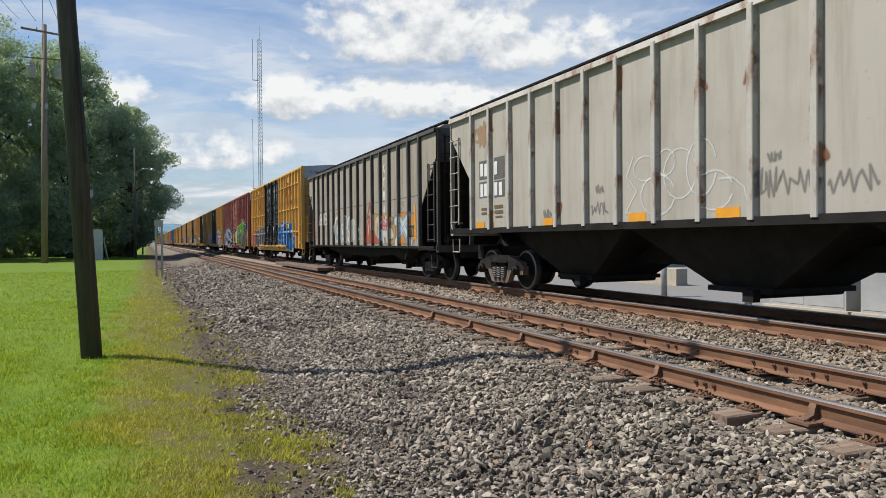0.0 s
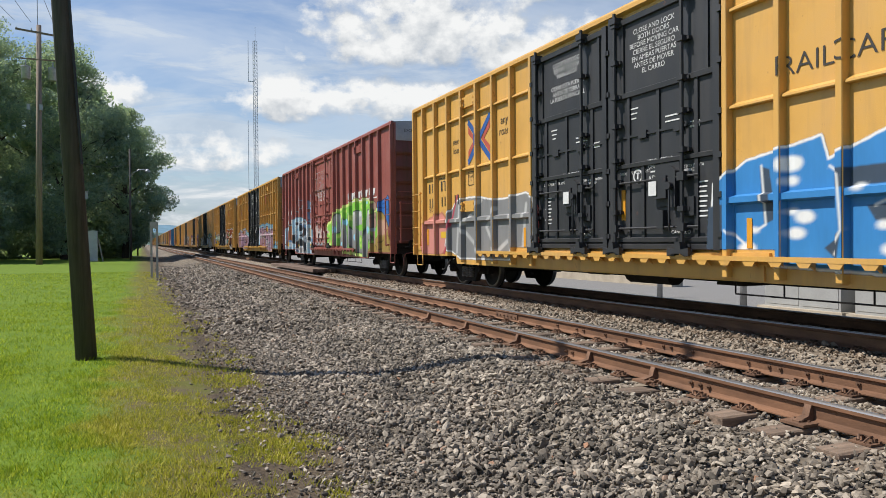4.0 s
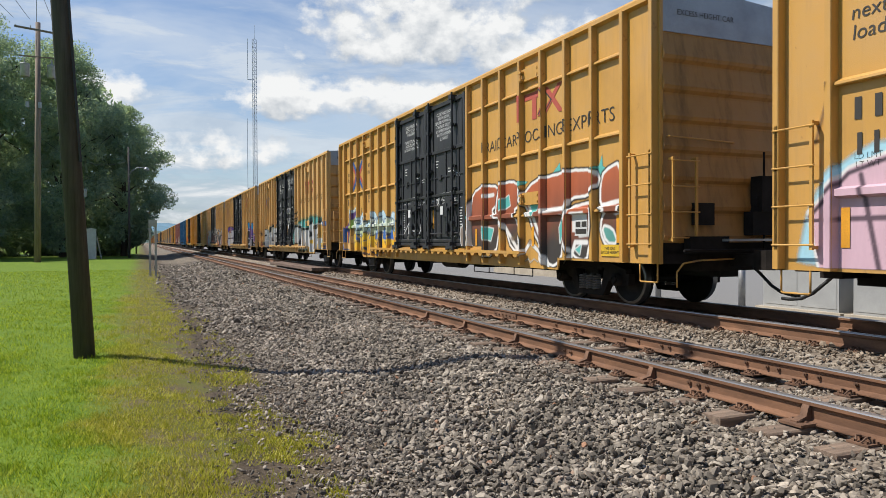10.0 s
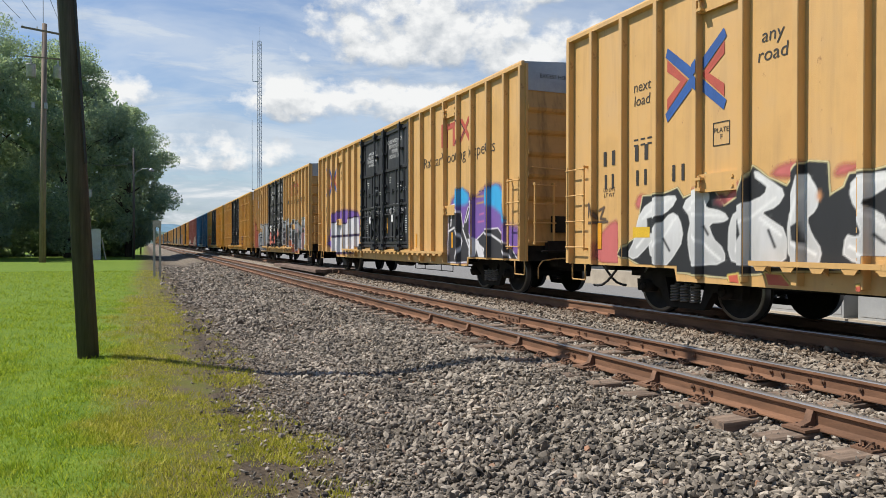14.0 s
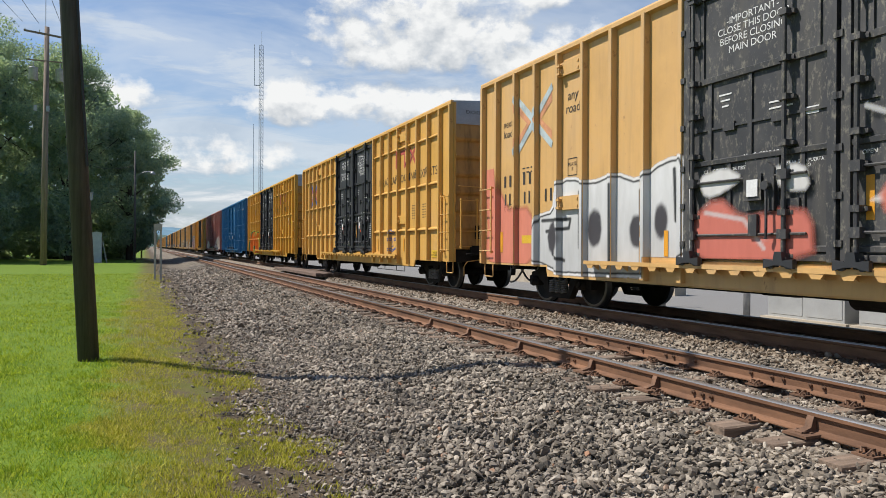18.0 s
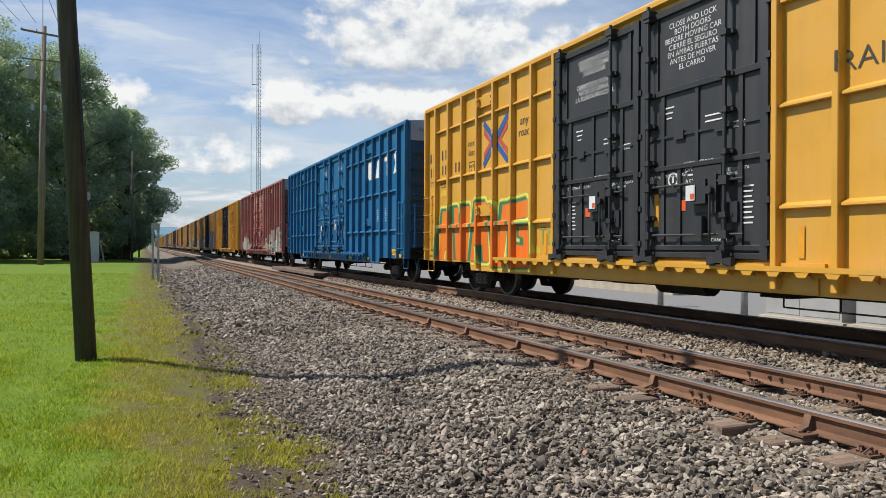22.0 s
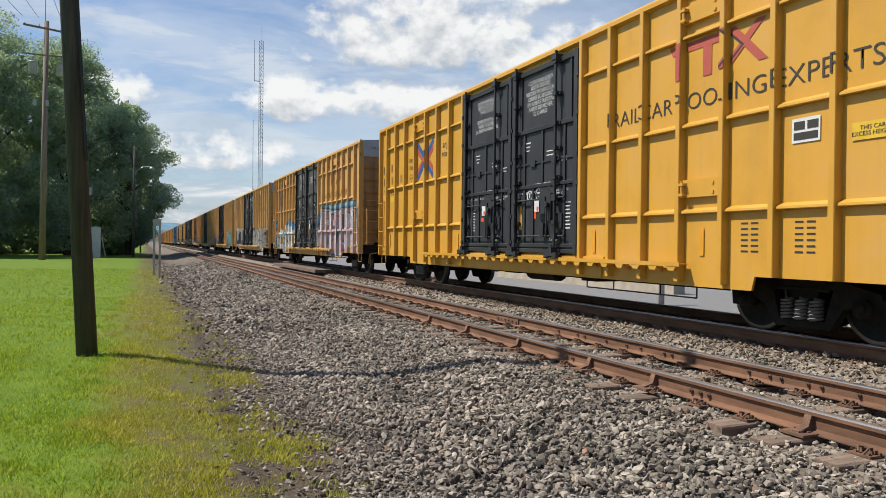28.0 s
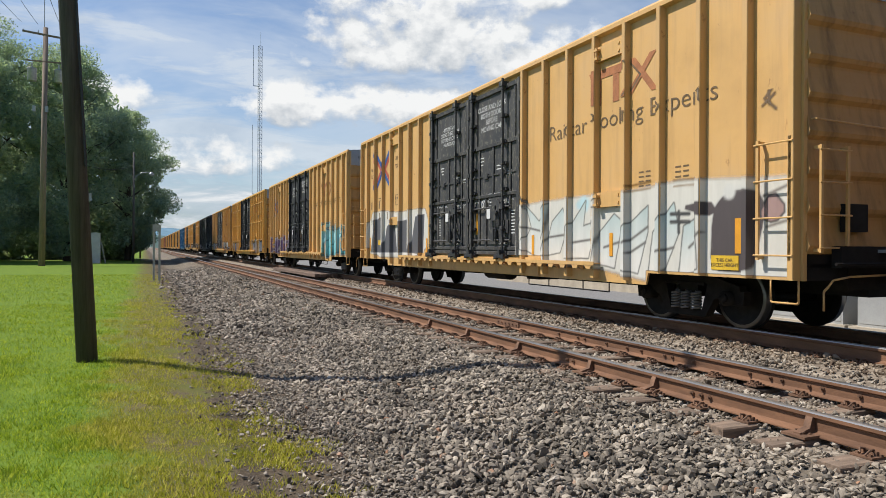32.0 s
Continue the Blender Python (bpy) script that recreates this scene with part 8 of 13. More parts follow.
c.poly([(-6.21, 1.08), (-5.78, 1.29), (-5.86, 1.01)], (0.46, 0.43, 0.40), edge=(0.72, 0.74, 0.75), ew=0.03, curl=1)
c.poly([(-5.38, 1.35), (-4.93, 1.69), (-4.79, 1.21), (-5.08, 1.15)], (0.46, 0.43, 0.40), edge=(0.72, 0.74, 0.75), ew=0.03, curl=1)
c.poly([(-4.30, 1.69), (-3.92, 1.91), (-3.91, 1.61), (-4.17, 1.63)], (0.46, 0.43, 0.40), edge=(0.72, 0.74, 0.75), ew=0.03, curl=1)
c.poly([(-4.89, 0.89), (-4.34, 0.97), (-4.09, 0.73), (-4.70, 0.65)], (0.46, 0.43, 0.40), edge=(0.72, 0.74, 0.75), ew=0.03, curl=1)
c.poly([(-3.46, 1.99), (-3.07, 1.90), (-3.10, 1.82), (-3.46, 1.83)], (0.46, 0.43, 0.40), edge=(0.72, 0.74, 0.75), ew=0.03, curl=1)
c.line([(-5.64, 1.93), (-5.43, 2.15), (-5.69, 1.90)], 0.04, (0.72, 0.74, 0.75))
c.line([(-5.38, 1.55), (-5.03, 1.98), (-4.69, 2.21), (-4.42, 2.00)], 0.04, (0.72, 0.74, 0.75))
c.line([(-6.27, 0.87), (-5.81, 0.94), (-5.28, 0.69)], 0.04, (0.72, 0.74, 0.75))
c.line([(-4.79, 0.96), (-4.17, 0.97), (-3.85, 0.65)], 0.04, (0.72, 0.74, 0.75))
c.line([(-4.00, 2.26), (-3.65, 2.00), (-3.65, 1.66), (-3.84, 1.38), (-3.67, 1.03), (-3.77, 0.68)], 0.04, (0.72, 0.74, 0.75))
c.line([(-3.46, 1.68), (-3.10, 1.74), (-2.93, 1.62)], 0.04, (0.72, 0.74, 0.75))
c.line([(-2.93, 1.25), (-2.52, 1.04), (-2.28, 0.75)], 0.04, (0.72, 0.74, 0.75))
c.line([(-2.19, 1.29), (-2.00, 1.41), (-1.78, 1.33), (-1.76, 1.17), (-1.94, 1.12), (-1.86, 1.24), (-1.97, 1.31)], 0.04, (0.72, 0.74, 0.75))
c.line([(-1.76, 1.00), (-1.94, 0.78), (-2.22, 0.70)], 0.04, (0.72, 0.74, 0.75))
c.line([(-3.14, 1.25), (-3.25, 0.71)], 0.04, (0.72, 0.74, 0.75))
c.poly([(-2.08, 1.36), (-1.92, 1.37), (-1.86, 1.24), (-1.97, 1.17), (-2.08, 1.24)], (0.20, 0.38, 0.60), edge=(0.72, 0.74, 0.75), ew=0.02, curl=1)
c.line([(-6.27, 0.73), (-5.92, 0.84), (-5.59, 0.75)], 0.03, (0.20, 0.38, 0.60))
c.line([(-4.69, 2.09), (-4.55, 1.95)], 0.03, (0.20, 0.38, 0.60))
c.line([(-3.84, 2.07), (-3.76, 1.89)], 0.03, (0.20, 0.38, 0.60))
c.line([(-2.71, 0.83), (-2.61, 0.81)], 0.03, (0.20, 0.38, 0.60))
c.poly([(-2.90, 1.47), (-2.89, 1.86), (-2.29, 1.88), (-2.27, 1.45)], (0.42, 0.34, 0.25), curl=0)
c.poly([(-8.34, 0.99), (-8.31, 1.20), (-7.85, 1.19), (-7.85, 0.98)], (0.62, 0.36, 0.03), curl=0)
c.poly([(-5.59, 0.98), (-5.57, 1.08), (-5.08, 1.08), (-5.08, 0.98)], (0.62, 0.36, 0.03), curl=0)
c.poly([(-2.87, 0.99), (-2.87, 1.09), (-2.40, 1.09), (-2.40, 0.99)], (0.62, 0.36, 0.03), curl=0)
c.poly([(-8.25, 0.79), (-8.23, 0.97), (-7.76, 0.96), (-7.77, 0.77)], (0.62, 0.36, 0.03), curl=0)
c.line([(-5.58, 3.23), (-5.37, 3.46), (-5.42, 3.01), (-5.17, 3.29), (-5.19, 2.84)], 0.022, (0.42, 0.44, 0.48), 0.75)
c.line([(-5.53, 3.12), (-5.27, 3.02), (-5.07, 3.15)], 0.022, (0.42, 0.44, 0.48), 0.75)
c.line([(-5.07, 3.27), (-4.89, 3.50), (-4.92, 3.06), (-5.07, 2.89), (-4.83, 2.98)], 0.022, (0.42, 0.44, 0.48), 0.75)
c.line([(-4.73, 3.28), (-4.51, 3.30), (-4.64, 3.01), (-4.46, 3.05)], 0.022, (0.42, 0.44, 0.48), 0.75)
c.line([(-4.42, 2.92), (-4.33, 3.27), (-4.16, 3.41), (-4.25, 2.95), (-4.06, 3.10)], 0.022, (0.42, 0.44, 0.48), 0.75)
c.line([(-4.78, 2.85), (-4.51, 2.99), (-4.38, 2.73), (-4.34, 2.45)], 0.022, (0.42, 0.44, 0.48), 0.75)
c.line([(-5.80, 2.96), (-5.58, 2.73), (-5.17, 2.81), (-5.17, 2.58)], 0.022, (0.42, 0.44, 0.48), 0.75)
c.line([(-4.38, 3.03), (-4.06, 2.95)], 0.022, (0.42, 0.44, 0.48), 0.75)
c.line([(-4.64, 2.86), (-4.51, 2.65)], 0.022, (0.42, 0.44, 0.48), 0.75)
c.line([(-3.04, 3.13), (-3.13, 3.07)], 0.034, (0.24, 0.36, 0.50), 0.85)
c.line([(-3.25, 2.90), (-3.23, 2.76), (-3.05, 2.69)], 0.034, (0.24, 0.36, 0.50), 0.85)
c.line([(-2.90, 3.16), (-2.77, 2.92), (-2.88, 2.84), (-2.90, 3.13)], 0.034, (0.24, 0.36, 0.50), 0.85)
c.line([(-2.70, 3.07), (-2.63, 2.92), (-2.56, 3.06), (-2.70, 3.07)], 0.034, (0.24, 0.36, 0.50), 0.85)
c.line([(-2.48, 3.07), (-2.41, 3.11), (-2.39, 2.90), (-2.47, 2.87)], 0.034, (0.24, 0.36, 0.50), 0.85)
c.line([(-2.34, 3.02), (-2.19, 2.94), (-2.16, 2.66), (-2.28, 2.63)], 0.034, (0.24, 0.36, 0.50), 0.85)
c.line([(-2.83, 2.78), (-2.70, 2.86), (-2.64, 2.64), (-2.80, 2.64)], 0.034, (0.24, 0.36, 0.50), 0.85)
c.line([(-2.58, 2.84), (-2.39, 2.90), (-2.42, 2.61), (-2.58, 2.58)], 0.034, (0.24, 0.36, 0.50), 0.85)
c.line([(-2.34, 2.89), (-2.23, 2.77), (-2.34, 2.62)], 0.034, (0.24, 0.36, 0.50), 0.85)
c.line([(-2.70, 3.40), (-2.58, 3.42), (-2.53, 3.34), (-2.63, 3.20)], 0.034, (0.24, 0.36, 0.50), 0.85)
c.line([(-2.87, 2.20), (-2.77, 2.30), (-2.65, 2.17), (-2.80, 2.09), (-2.87, 2.19)], 0.034, (0.24, 0.36, 0.50), 0.85)
c.line([(-2.63, 2.10), (-2.58, 2.28), (-2.49, 2.11)], 0.034, (0.24, 0.36, 0.50), 0.85)
c.line([(-2.43, 2.46), (-2.40, 2.02), (-2.22, 2.03), (-2.11, 2.14)], 0.034, (0.24, 0.36, 0.50), 0.85)
c.line([(-2.90, 2.60), (-2.89, 2.31)], 0.034, (0.24, 0.36, 0.50), 0.85)
c.line([(-2.96, 2.80), (-2.70, 2.81), (-2.45, 2.71)], 0.034, (0.24, 0.36, 0.50), 0.85)
c.line([(-9.03, 3.42), (-9.03, 3.16), (-8.86, 3.14)], 0.014, (0.42, 0.44, 0.48), 0.8)
c.line([(-8.82, 3.14), (-8.74, 3.42), (-8.68, 3.12)], 0.014, (0.42, 0.44, 0.48), 0.8)
c.line([(-9.12, 3.00), (-9.03, 2.80), (-8.69, 2.81), (-8.68, 2.99)], 0.014, (0.42, 0.44, 0.48), 0.8)
c.wild(-1.0, 1.2, 1.15, 1.9, 3, (0.42, 0.2, 0.16), (0.5, 0.4, 0.36), (0.5, 0.42, 0.4), 0.05, 0.03)
for st in ([(-1.25, 3.30), (-1.25, 3.55), (-0.95, 3.55), (-0.95, 4.05), (-1.2, 4.05), (-1.2, 4.3), (-0.72, 4.28), (-0.74, 3.3), (-1.25, 3.30)], [(-0.62, 3.35), (-0.62, 4.3), (-0.2, 4.28), (-0.2, 4.05), (-0.4, 4.05), (-0.4, 3.85), (-0.15, 3.85), (-0.15, 3.6), (-0.4, 3.6), (-0.4, 3.35), (-0.62, 3.35)],
           [(0.0, 3.4), (0.0, 4.3), (0.2, 4.3), (0.2, 3.95), (0.42, 3.95), (0.42, 4.3), (0.62, 4.3), (0.62, 3.4), (0.42, 3.4), (0.42, 3.7), (0.2, 3.7), (0.2, 3.4), (0.0, 3.4)]):
    c.line(st, 0.014, (0.42, 0.36, 0.34), 0.8)
for st in ([(-0.9, 1.75), (-0.9, 1.35), (-0.6, 1.35)], [(-0.45, 1.75), (-0.45, 1.4), (-0.2, 1.4), (-0.2, 1.75)], [(0.1, 1.75), (-0.05, 1.55), (0.1, 1.35), (0.3, 1.4)]):
    c.line(st, 0.03, (0.55, 0.52, 0.50), 0.8)
for i in range(14):
    c.oval(-1.2 + 0.2 * i, 1.12 + 0.1 * math.sin(i * 2.1), 0.12, 0.06, ((0.5, 0.5, 0.5), (0.36, 0.1, 0.08), (0.1, 0.3, 0.4))[i % 3], 0.4, 0.8)
finish(c, 3, "green, grey and brown graffiti along the side")

c = coat(4, 104, 3.0)
c.poly([(2.05, 0.86), (2.14, 1.60), (2.34, 2.31), (3.08, 2.43), (3.84, 2.42), (4.30, 2.28), (4.92, 2.37), (5.74, 2.28), (6.14, 2.36), (6.58, 2.36), (7.47, 2.23), (7.47, 0.71), (5.81, 0.63), (5.11, 0.85), (2.51, 0.87)], (0.30, 0.56, 0.68), soft=0.1, curl=1)
c.oval(3.60, 2.32, 0.12, 0.07, (0.34, 0.60, 0.72), 0.3, 1.0)
c.oval(4.77, 2.39, 0.13, 0.08, (0.34, 0.60, 0.72), 0.3, 1.0)
c.oval(5.30, 2.36, 0.15, 0.09, (0.34, 0.60, 0.72), 0.3, 1.0)
c.oval(5.61, 2.29, 0.09, 0.06, (0.34, 0.60, 0.72), 0.3, 1.0)
c.oval(5.98, 2.31, 0.10, 0.07, (0.34, 0.60, 0.72), 0.3, 1.0)
c.oval(6.33, 2.37, 0.12, 0.08, (0.34, 0.60, 0.72), 0.3, 1.0)
c.oval(6.75, 2.25, 0.07, 0.05, (0.34, 0.60, 0.72), 0.3, 1.0)
c.oval(7.05, 2.30, 0.08, 0.06, (0.34, 0.60, 0.72), 0.3, 1.0)
c.oval(7.33, 2.25, 0.09, 0.07, (0.34, 0.60, 0.72), 0.3, 1.0)
c.oval(3.08, 2.29, 0.13, 0.08, (0.34, 0.60, 0.72), 0.3, 1.0)
c.oval(4.30, 2.31, 0.14, 0.08, (0.34, 0.60, 0.72), 0.3, 1.0)
c.oval(7.23, 2.22, 0.10, 0.07, (0.34, 0.60, 0.72), 0.3, 1.0)
c.poly([(2.34, 2.13), (2.46, 2.19), (2.94, 2.10), (3.13, 2.31), (3.72, 2.20), (3.93, 2.29), (4.18, 2.24), (4.32, 2.04), (4.72, 2.31), (5.06, 2.13), (5.22, 2.25), (5.74, 2.13), (6.00, 1.95), (6.18, 2.15), (6.38, 2.25), (6.72, 2.18), (6.85, 1.96), (7.02, 2.09), (7.47, 2.07), (7.47, 0.71), (5.81, 0.63), (5.06, 0.83), (2.51, 0.87), (2.33, 1.50)], PINK, edge=(0.72, 0.71, 0.69), ew=0.035, curl=0)
c.line([(2.34, 2.09), (2.46, 2.15), (2.94, 2.06), (3.13, 2.27), (3.72, 2.16), (3.93, 2.25), (4.18, 2.20), (4.32, 2.00), (4.72, 2.27), (5.06, 2.09), (5.22, 2.22), (5.73, 2.10), (6.00, 1.92), (6.18, 2.12), (6.38, 2.22), (6.72, 2.15), (6.85, 1.93), (7.02, 2.06), (7.47, 2.04)], 0.02, (0.05, 0.04, 0.05))
c.line([(2.59, 1.94), (2.73, 1.40), (3.07, 1.14), (2.93, 0.88)], 0.045, (0.70, 0.68, 0.68))
c.line([(2.66, 1.93), (2.80, 1.40), (3.14, 1.14), (3.00, 0.88)], 0.018, (0.10, 0.06, 0.08))
c.line([(3.21, 2.15), (3.08, 1.73), (3.59, 1.55), (3.83, 0.98)], 0.045, (0.70, 0.68, 0.68))
c.line([(3.28, 2.14), (3.14, 1.73), (3.65, 1.54), (3.89, 0.98)], 0.018, (0.10, 0.06, 0.08))
c.line([(3.93, 2.17), (3.72, 1.70), (4.18, 1.37), (4.18, 1.06)], 0.045, (0.70, 0.68, 0.68))
c.line([(3.99, 2.16), (3.78, 1.70), (4.24, 1.37), (4.23, 1.06)], 0.018, (0.10, 0.06, 0.08))
c.line([(4.46, 1.90), (4.29, 1.52), (4.71, 1.28), (4.66, 0.99)], 0.045, (0.70, 0.68, 0.68))
c.line([(4.51, 1.89), (4.35, 1.52), (4.76, 1.28), (4.71, 0.99)], 0.018, (0.10, 0.06, 0.08))
c.line([(5.11, 1.99), (5.01, 1.50), (5.29, 1.31), (5.20, 0.92)], 0.045, (0.70, 0.68, 0.68))
c.line([(5.16, 1.99), (5.06, 1.49), (5.34, 1.31), (5.25, 0.92)], 0.018, (0.10, 0.06, 0.08))
c.line([(5.73, 2.04), (5.82, 1.60), (5.56, 1.41), (5.73, 1.20)], 0.045, (0.70, 0.68, 0.68))
c.line([(5.78, 2.04), (5.86, 1.60), (5.60, 1.41), (5.77, 1.20)], 0.018, (0.10, 0.06, 0.08))
c.line([(6.06, 1.85), (6.44, 1.70), (6.29, 1.32), (5.98, 1.13), (5.90, 0.67)], 0.045, (0.70, 0.68, 0.68))
c.line([(6.10, 1.85), (6.47, 1.69), (6.33, 1.32), (6.02, 1.13), (5.94, 0.67)], 0.018, (0.10, 0.06, 0.08))
c.line([(6.36, 2.14), (6.51, 1.88), (6.85, 1.85), (6.92, 1.55), (6.58, 1.32), (6.78, 0.95)], 0.045, (0.70, 0.68, 0.68))
c.line([(6.40, 2.14), (6.54, 1.87), (6.89, 1.85), (6.95, 1.55), (6.61, 1.32), (6.82, 0.95)], 0.018, (0.10, 0.06, 0.08))
c.line([(7.02, 1.95), (7.23, 1.82), (7.17, 1.53), (7.47, 1.41)], 0.045, (0.70, 0.68, 0.68))
c.line([(7.05, 1.95), (7.26, 1.82), (7.20, 1.53), (7.50, 1.41)], 0.018, (0.10, 0.06, 0.08))
c.line([(6.13, 0.94), (6.36, 1.20), (6.65, 1.13)], 0.045, (0.70, 0.68, 0.68))
c.line([(6.17, 0.94), (6.40, 1.20), (6.68, 1.13)], 0.018, (0.10, 0.06, 0.08))
c.line([(2.80, 2.05), (3.08, 1.91)], 0.016, (0.30, 0.17, 0.20))
c.line([(3.59, 1.87), (3.34, 1.39)], 0.016, (0.30, 0.17, 0.20))
c.line([(4.29, 1.83), (4.51, 1.97)], 0.016, (0.30, 0.17, 0.20))
c.line([(5.39, 1.97), (5.47, 1.48)], 0.016, (0.30, 0.17, 0.20))
c.line([(6.44, 2.01), (6.58, 2.03)], 0.016, (0.30, 0.17, 0.20))
c.line([(7.11, 1.31), (7.35, 1.30)], 0.016, (0.30, 0.17, 0.20))
c.line([(4.40, 1.36), (4.51, 1.50), (4.66, 1.43), (4.61, 1.25), (4.42, 1.23), (4.40, 1.36)], 0.012, (0.12, 0.08, 0.10))
c.line([(5.34, 0.92), (5.47, 0.82), (5.60, 0.96), (5.73, 0.83)], 0.012, (0.15, 0.10, 0.12))
c.line([(5.38, 1.06), (5.56, 1.00), (5.69, 1.13)], 0.012, (0.15, 0.10, 0.12))
c.poly([(7.11, 1.52), (7.32, 1.51), (7.32, 1.39), (7.11, 1.39)], (0.10, 0.45, 0.12), curl=0)
c.poly([(3.59, 1.32), (3.88, 1.31), (3.88, 1.18), (3.59, 1.19)], (0.55, 0.30, 0.05), curl=0)
c.poly([(-9.15, 0.69), (-8.92, 1.66), (-8.51, 2.06), (-8.02, 2.28), (-6.90, 2.07), (-6.27, 2.27), (-5.04, 2.34), (-4.01, 2.08), (-3.14, 1.91), (-2.85, 1.52), (-2.85, 1.15), (-2.86, 0.80)], (0.34, 0.58, 0.68), soft=0.08)
c.poly([(-8.93, 1.49), (-8.41, 1.97), (-7.79, 2.14), (-7.12, 1.93), (-6.60, 2.13), (-5.80, 1.99), (-4.89, 2.29), (-4.25, 1.76), (-3.82, 2.01), (-3.14, 1.47), (-3.30, 1.15), (-3.31, 0.79), (-5.51, 0.75), (-8.79, 0.83)], PINK, edge=(0.66, 0.65, 0.63), ew=0.04, curl=0)
c.line([(-8.93, 1.44), (-8.42, 1.92), (-7.79, 2.09), (-7.12, 1.88), (-6.60, 2.09), (-5.80, 1.95), (-4.90, 2.25), (-4.25, 1.72), (-3.82, 1.97), (-3.14, 1.43), (-3.30, 1.11)], 0.025, (0.07, 0.045, 0.06))
c.line([(-8.27, 1.89), (-8.06, 0.84)], 0.03, (0.10, 0.06, 0.08))
c.line([(-7.21, 1.77), (-7.58, 1.31), (-6.71, 0.85)], 0.03, (0.10, 0.06, 0.08))
c.line([(-6.07, 1.96), (-6.29, 1.15), (-5.51, 0.79)], 0.03, (0.10, 0.06, 0.08))
c.line([(-4.90, 2.19), (-5.31, 1.44), (-4.78, 0.81)], 0.03, (0.10, 0.06, 0.08))
c.line([(-4.90, 2.19), (-4.26, 1.29), (-4.43, 0.81)], 0.03, (0.10, 0.06, 0.08))
c.line([(-3.82, 1.87), (-4.03, 1.02)], 0.03, (0.10, 0.06, 0.08))
c.line([(-8.53, 1.40), (-3.45, 1.41)], 0.03, (0.10, 0.06, 0.08))
c.line([(-3.60, 1.83), (-3.29, 1.73), (-3.14, 1.85)], 0.02, (0.12, 0.08, 0.06))
c.line([(-8.98, 3.49), (-8.58, 3.20), (-8.85, 2.32)], 0.02, (0.2, 0.12, 0.06), 0.6)
c.poly([(7.68, 0.83), (7.92, 1.18), (8.12, 1.25), (8.79, 1.28), (9.18, 1.07), (9.19, 0.81), (7.92, 0.75)], (0.24, 0.52, 0.66), soft=0.1)
c.line([(7.99, 1.12), (8.03, 0.95)], 0.02, (0.03, 0.10, 0.28))
c.line([(8.21, 1.15), (8.03, 1.05), (8.21, 0.98)], 0.02, (0.03, 0.10, 0.28))
c.line([(8.28, 0.99), (8.31, 1.14), (8.41, 1.01), (8.43, 1.15)], 0.02, (0.03, 0.10, 0.28))
c.line([(8.53, 1.12), (8.50, 1.01), (8.65, 1.02), (8.62, 1.14), (8.53, 1.12)], 0.02, (0.03, 0.10, 0.28))
c.line([(7.86, 0.91), (8.12, 0.98), (8.45, 0.91)], 0.02, (0.03, 0.10, 0.28))
c.poly([(8.34, 1.79), (8.50, 1.96), (8.65, 1.92), (8.55, 1.28), (8.38, 1.35)], (0.52, 0.27, 0.03), soft=0.05, curl=0)
c.line([(8.70, 1.91), (8.79, 1.98), (8.93, 1.90), (8.77, 1.83), (8.93, 1.75)], 0.014, (0.12, 0.09, 0.06), 0.8)
c.line([(8.75, 1.71), (8.98, 1.72)], 0.014, (0.12, 0.09, 0.06), 0.8)
c.line([(2.47, 1.97), (2.84, 2.11), (3.19, 1.74), (3.65, 2.12), (3.98, 1.76)], 0.016, (0.10, 0.075, 0.09), 0.85)
c.line([(4.09, 2.00), (4.71, 2.15), (5.09, 1.86), (4.90, 1.60)], 0.016, (0.10, 0.075, 0.09), 0.85)
c.line([(5.28, 2.03), (5.82, 2.13), (5.99, 1.82), (6.49, 2.17), (6.64, 1.79)], 0.016, (0.10, 0.075, 0.09), 0.85)
c.line([(6.80, 1.87), (7.24, 2.04), (7.52, 1.75), (7.66, 2.05), (8.00, 1.77)], 0.016, (0.10, 0.075, 0.09), 0.85)
c.line([(7.93, 1.88), (8.12, 1.65), (8.41, 1.71), (8.06, 1.43), (7.79, 1.06)], 0.016, (0.10, 0.075, 0.09), 0.85)
c.line([(7.52, 1.60), (7.79, 1.36), (7.99, 1.44)], 0.016, (0.10, 0.075, 0.09), 0.85)
c.line([(3.19, 1.44), (3.46, 1.05), (3.75, 1.34), (3.97, 0.95)], 0.016, (0.10, 0.075, 0.09), 0.85)
c.line([(5.08, 0.96), (5.36, 1.19), (5.63, 0.97), (5.48, 0.75)], 0.016, (0.10, 0.075, 0.09), 0.85)
c.line([(6.23, 1.47), (6.31, 1.06)], 0.016, (0.10, 0.075, 0.09), 0.85)
c.line([(8.06, 1.58), (8.18, 1.28), (7.92, 1.14)], 0.016, (0.10, 0.075, 0.09), 0.85)
finish(c, 4, "pink and pale blue spiky graffiti")

c = coat(5, 105, 3.0)
c.poly([(7.91, 2.23), (8.06, 2.42), (7.97, 2.46), (7.96, 2.67), (7.86, 2.48), (7.73, 2.45)], TEAL, curl=0)
c.poly([(6.34, 2.47), (6.64, 2.48), (6.61, 2.66)], TEAL, curl=0)
c.poly([(5.00, 2.24), (5.16, 2.42), (5.40, 2.39)], TEAL, curl=0)
c.poly([(2.50, 1.77), (3.10, 1.79), (3.03, 1.70), (2.54, 1.70)], TEAL, curl=0)
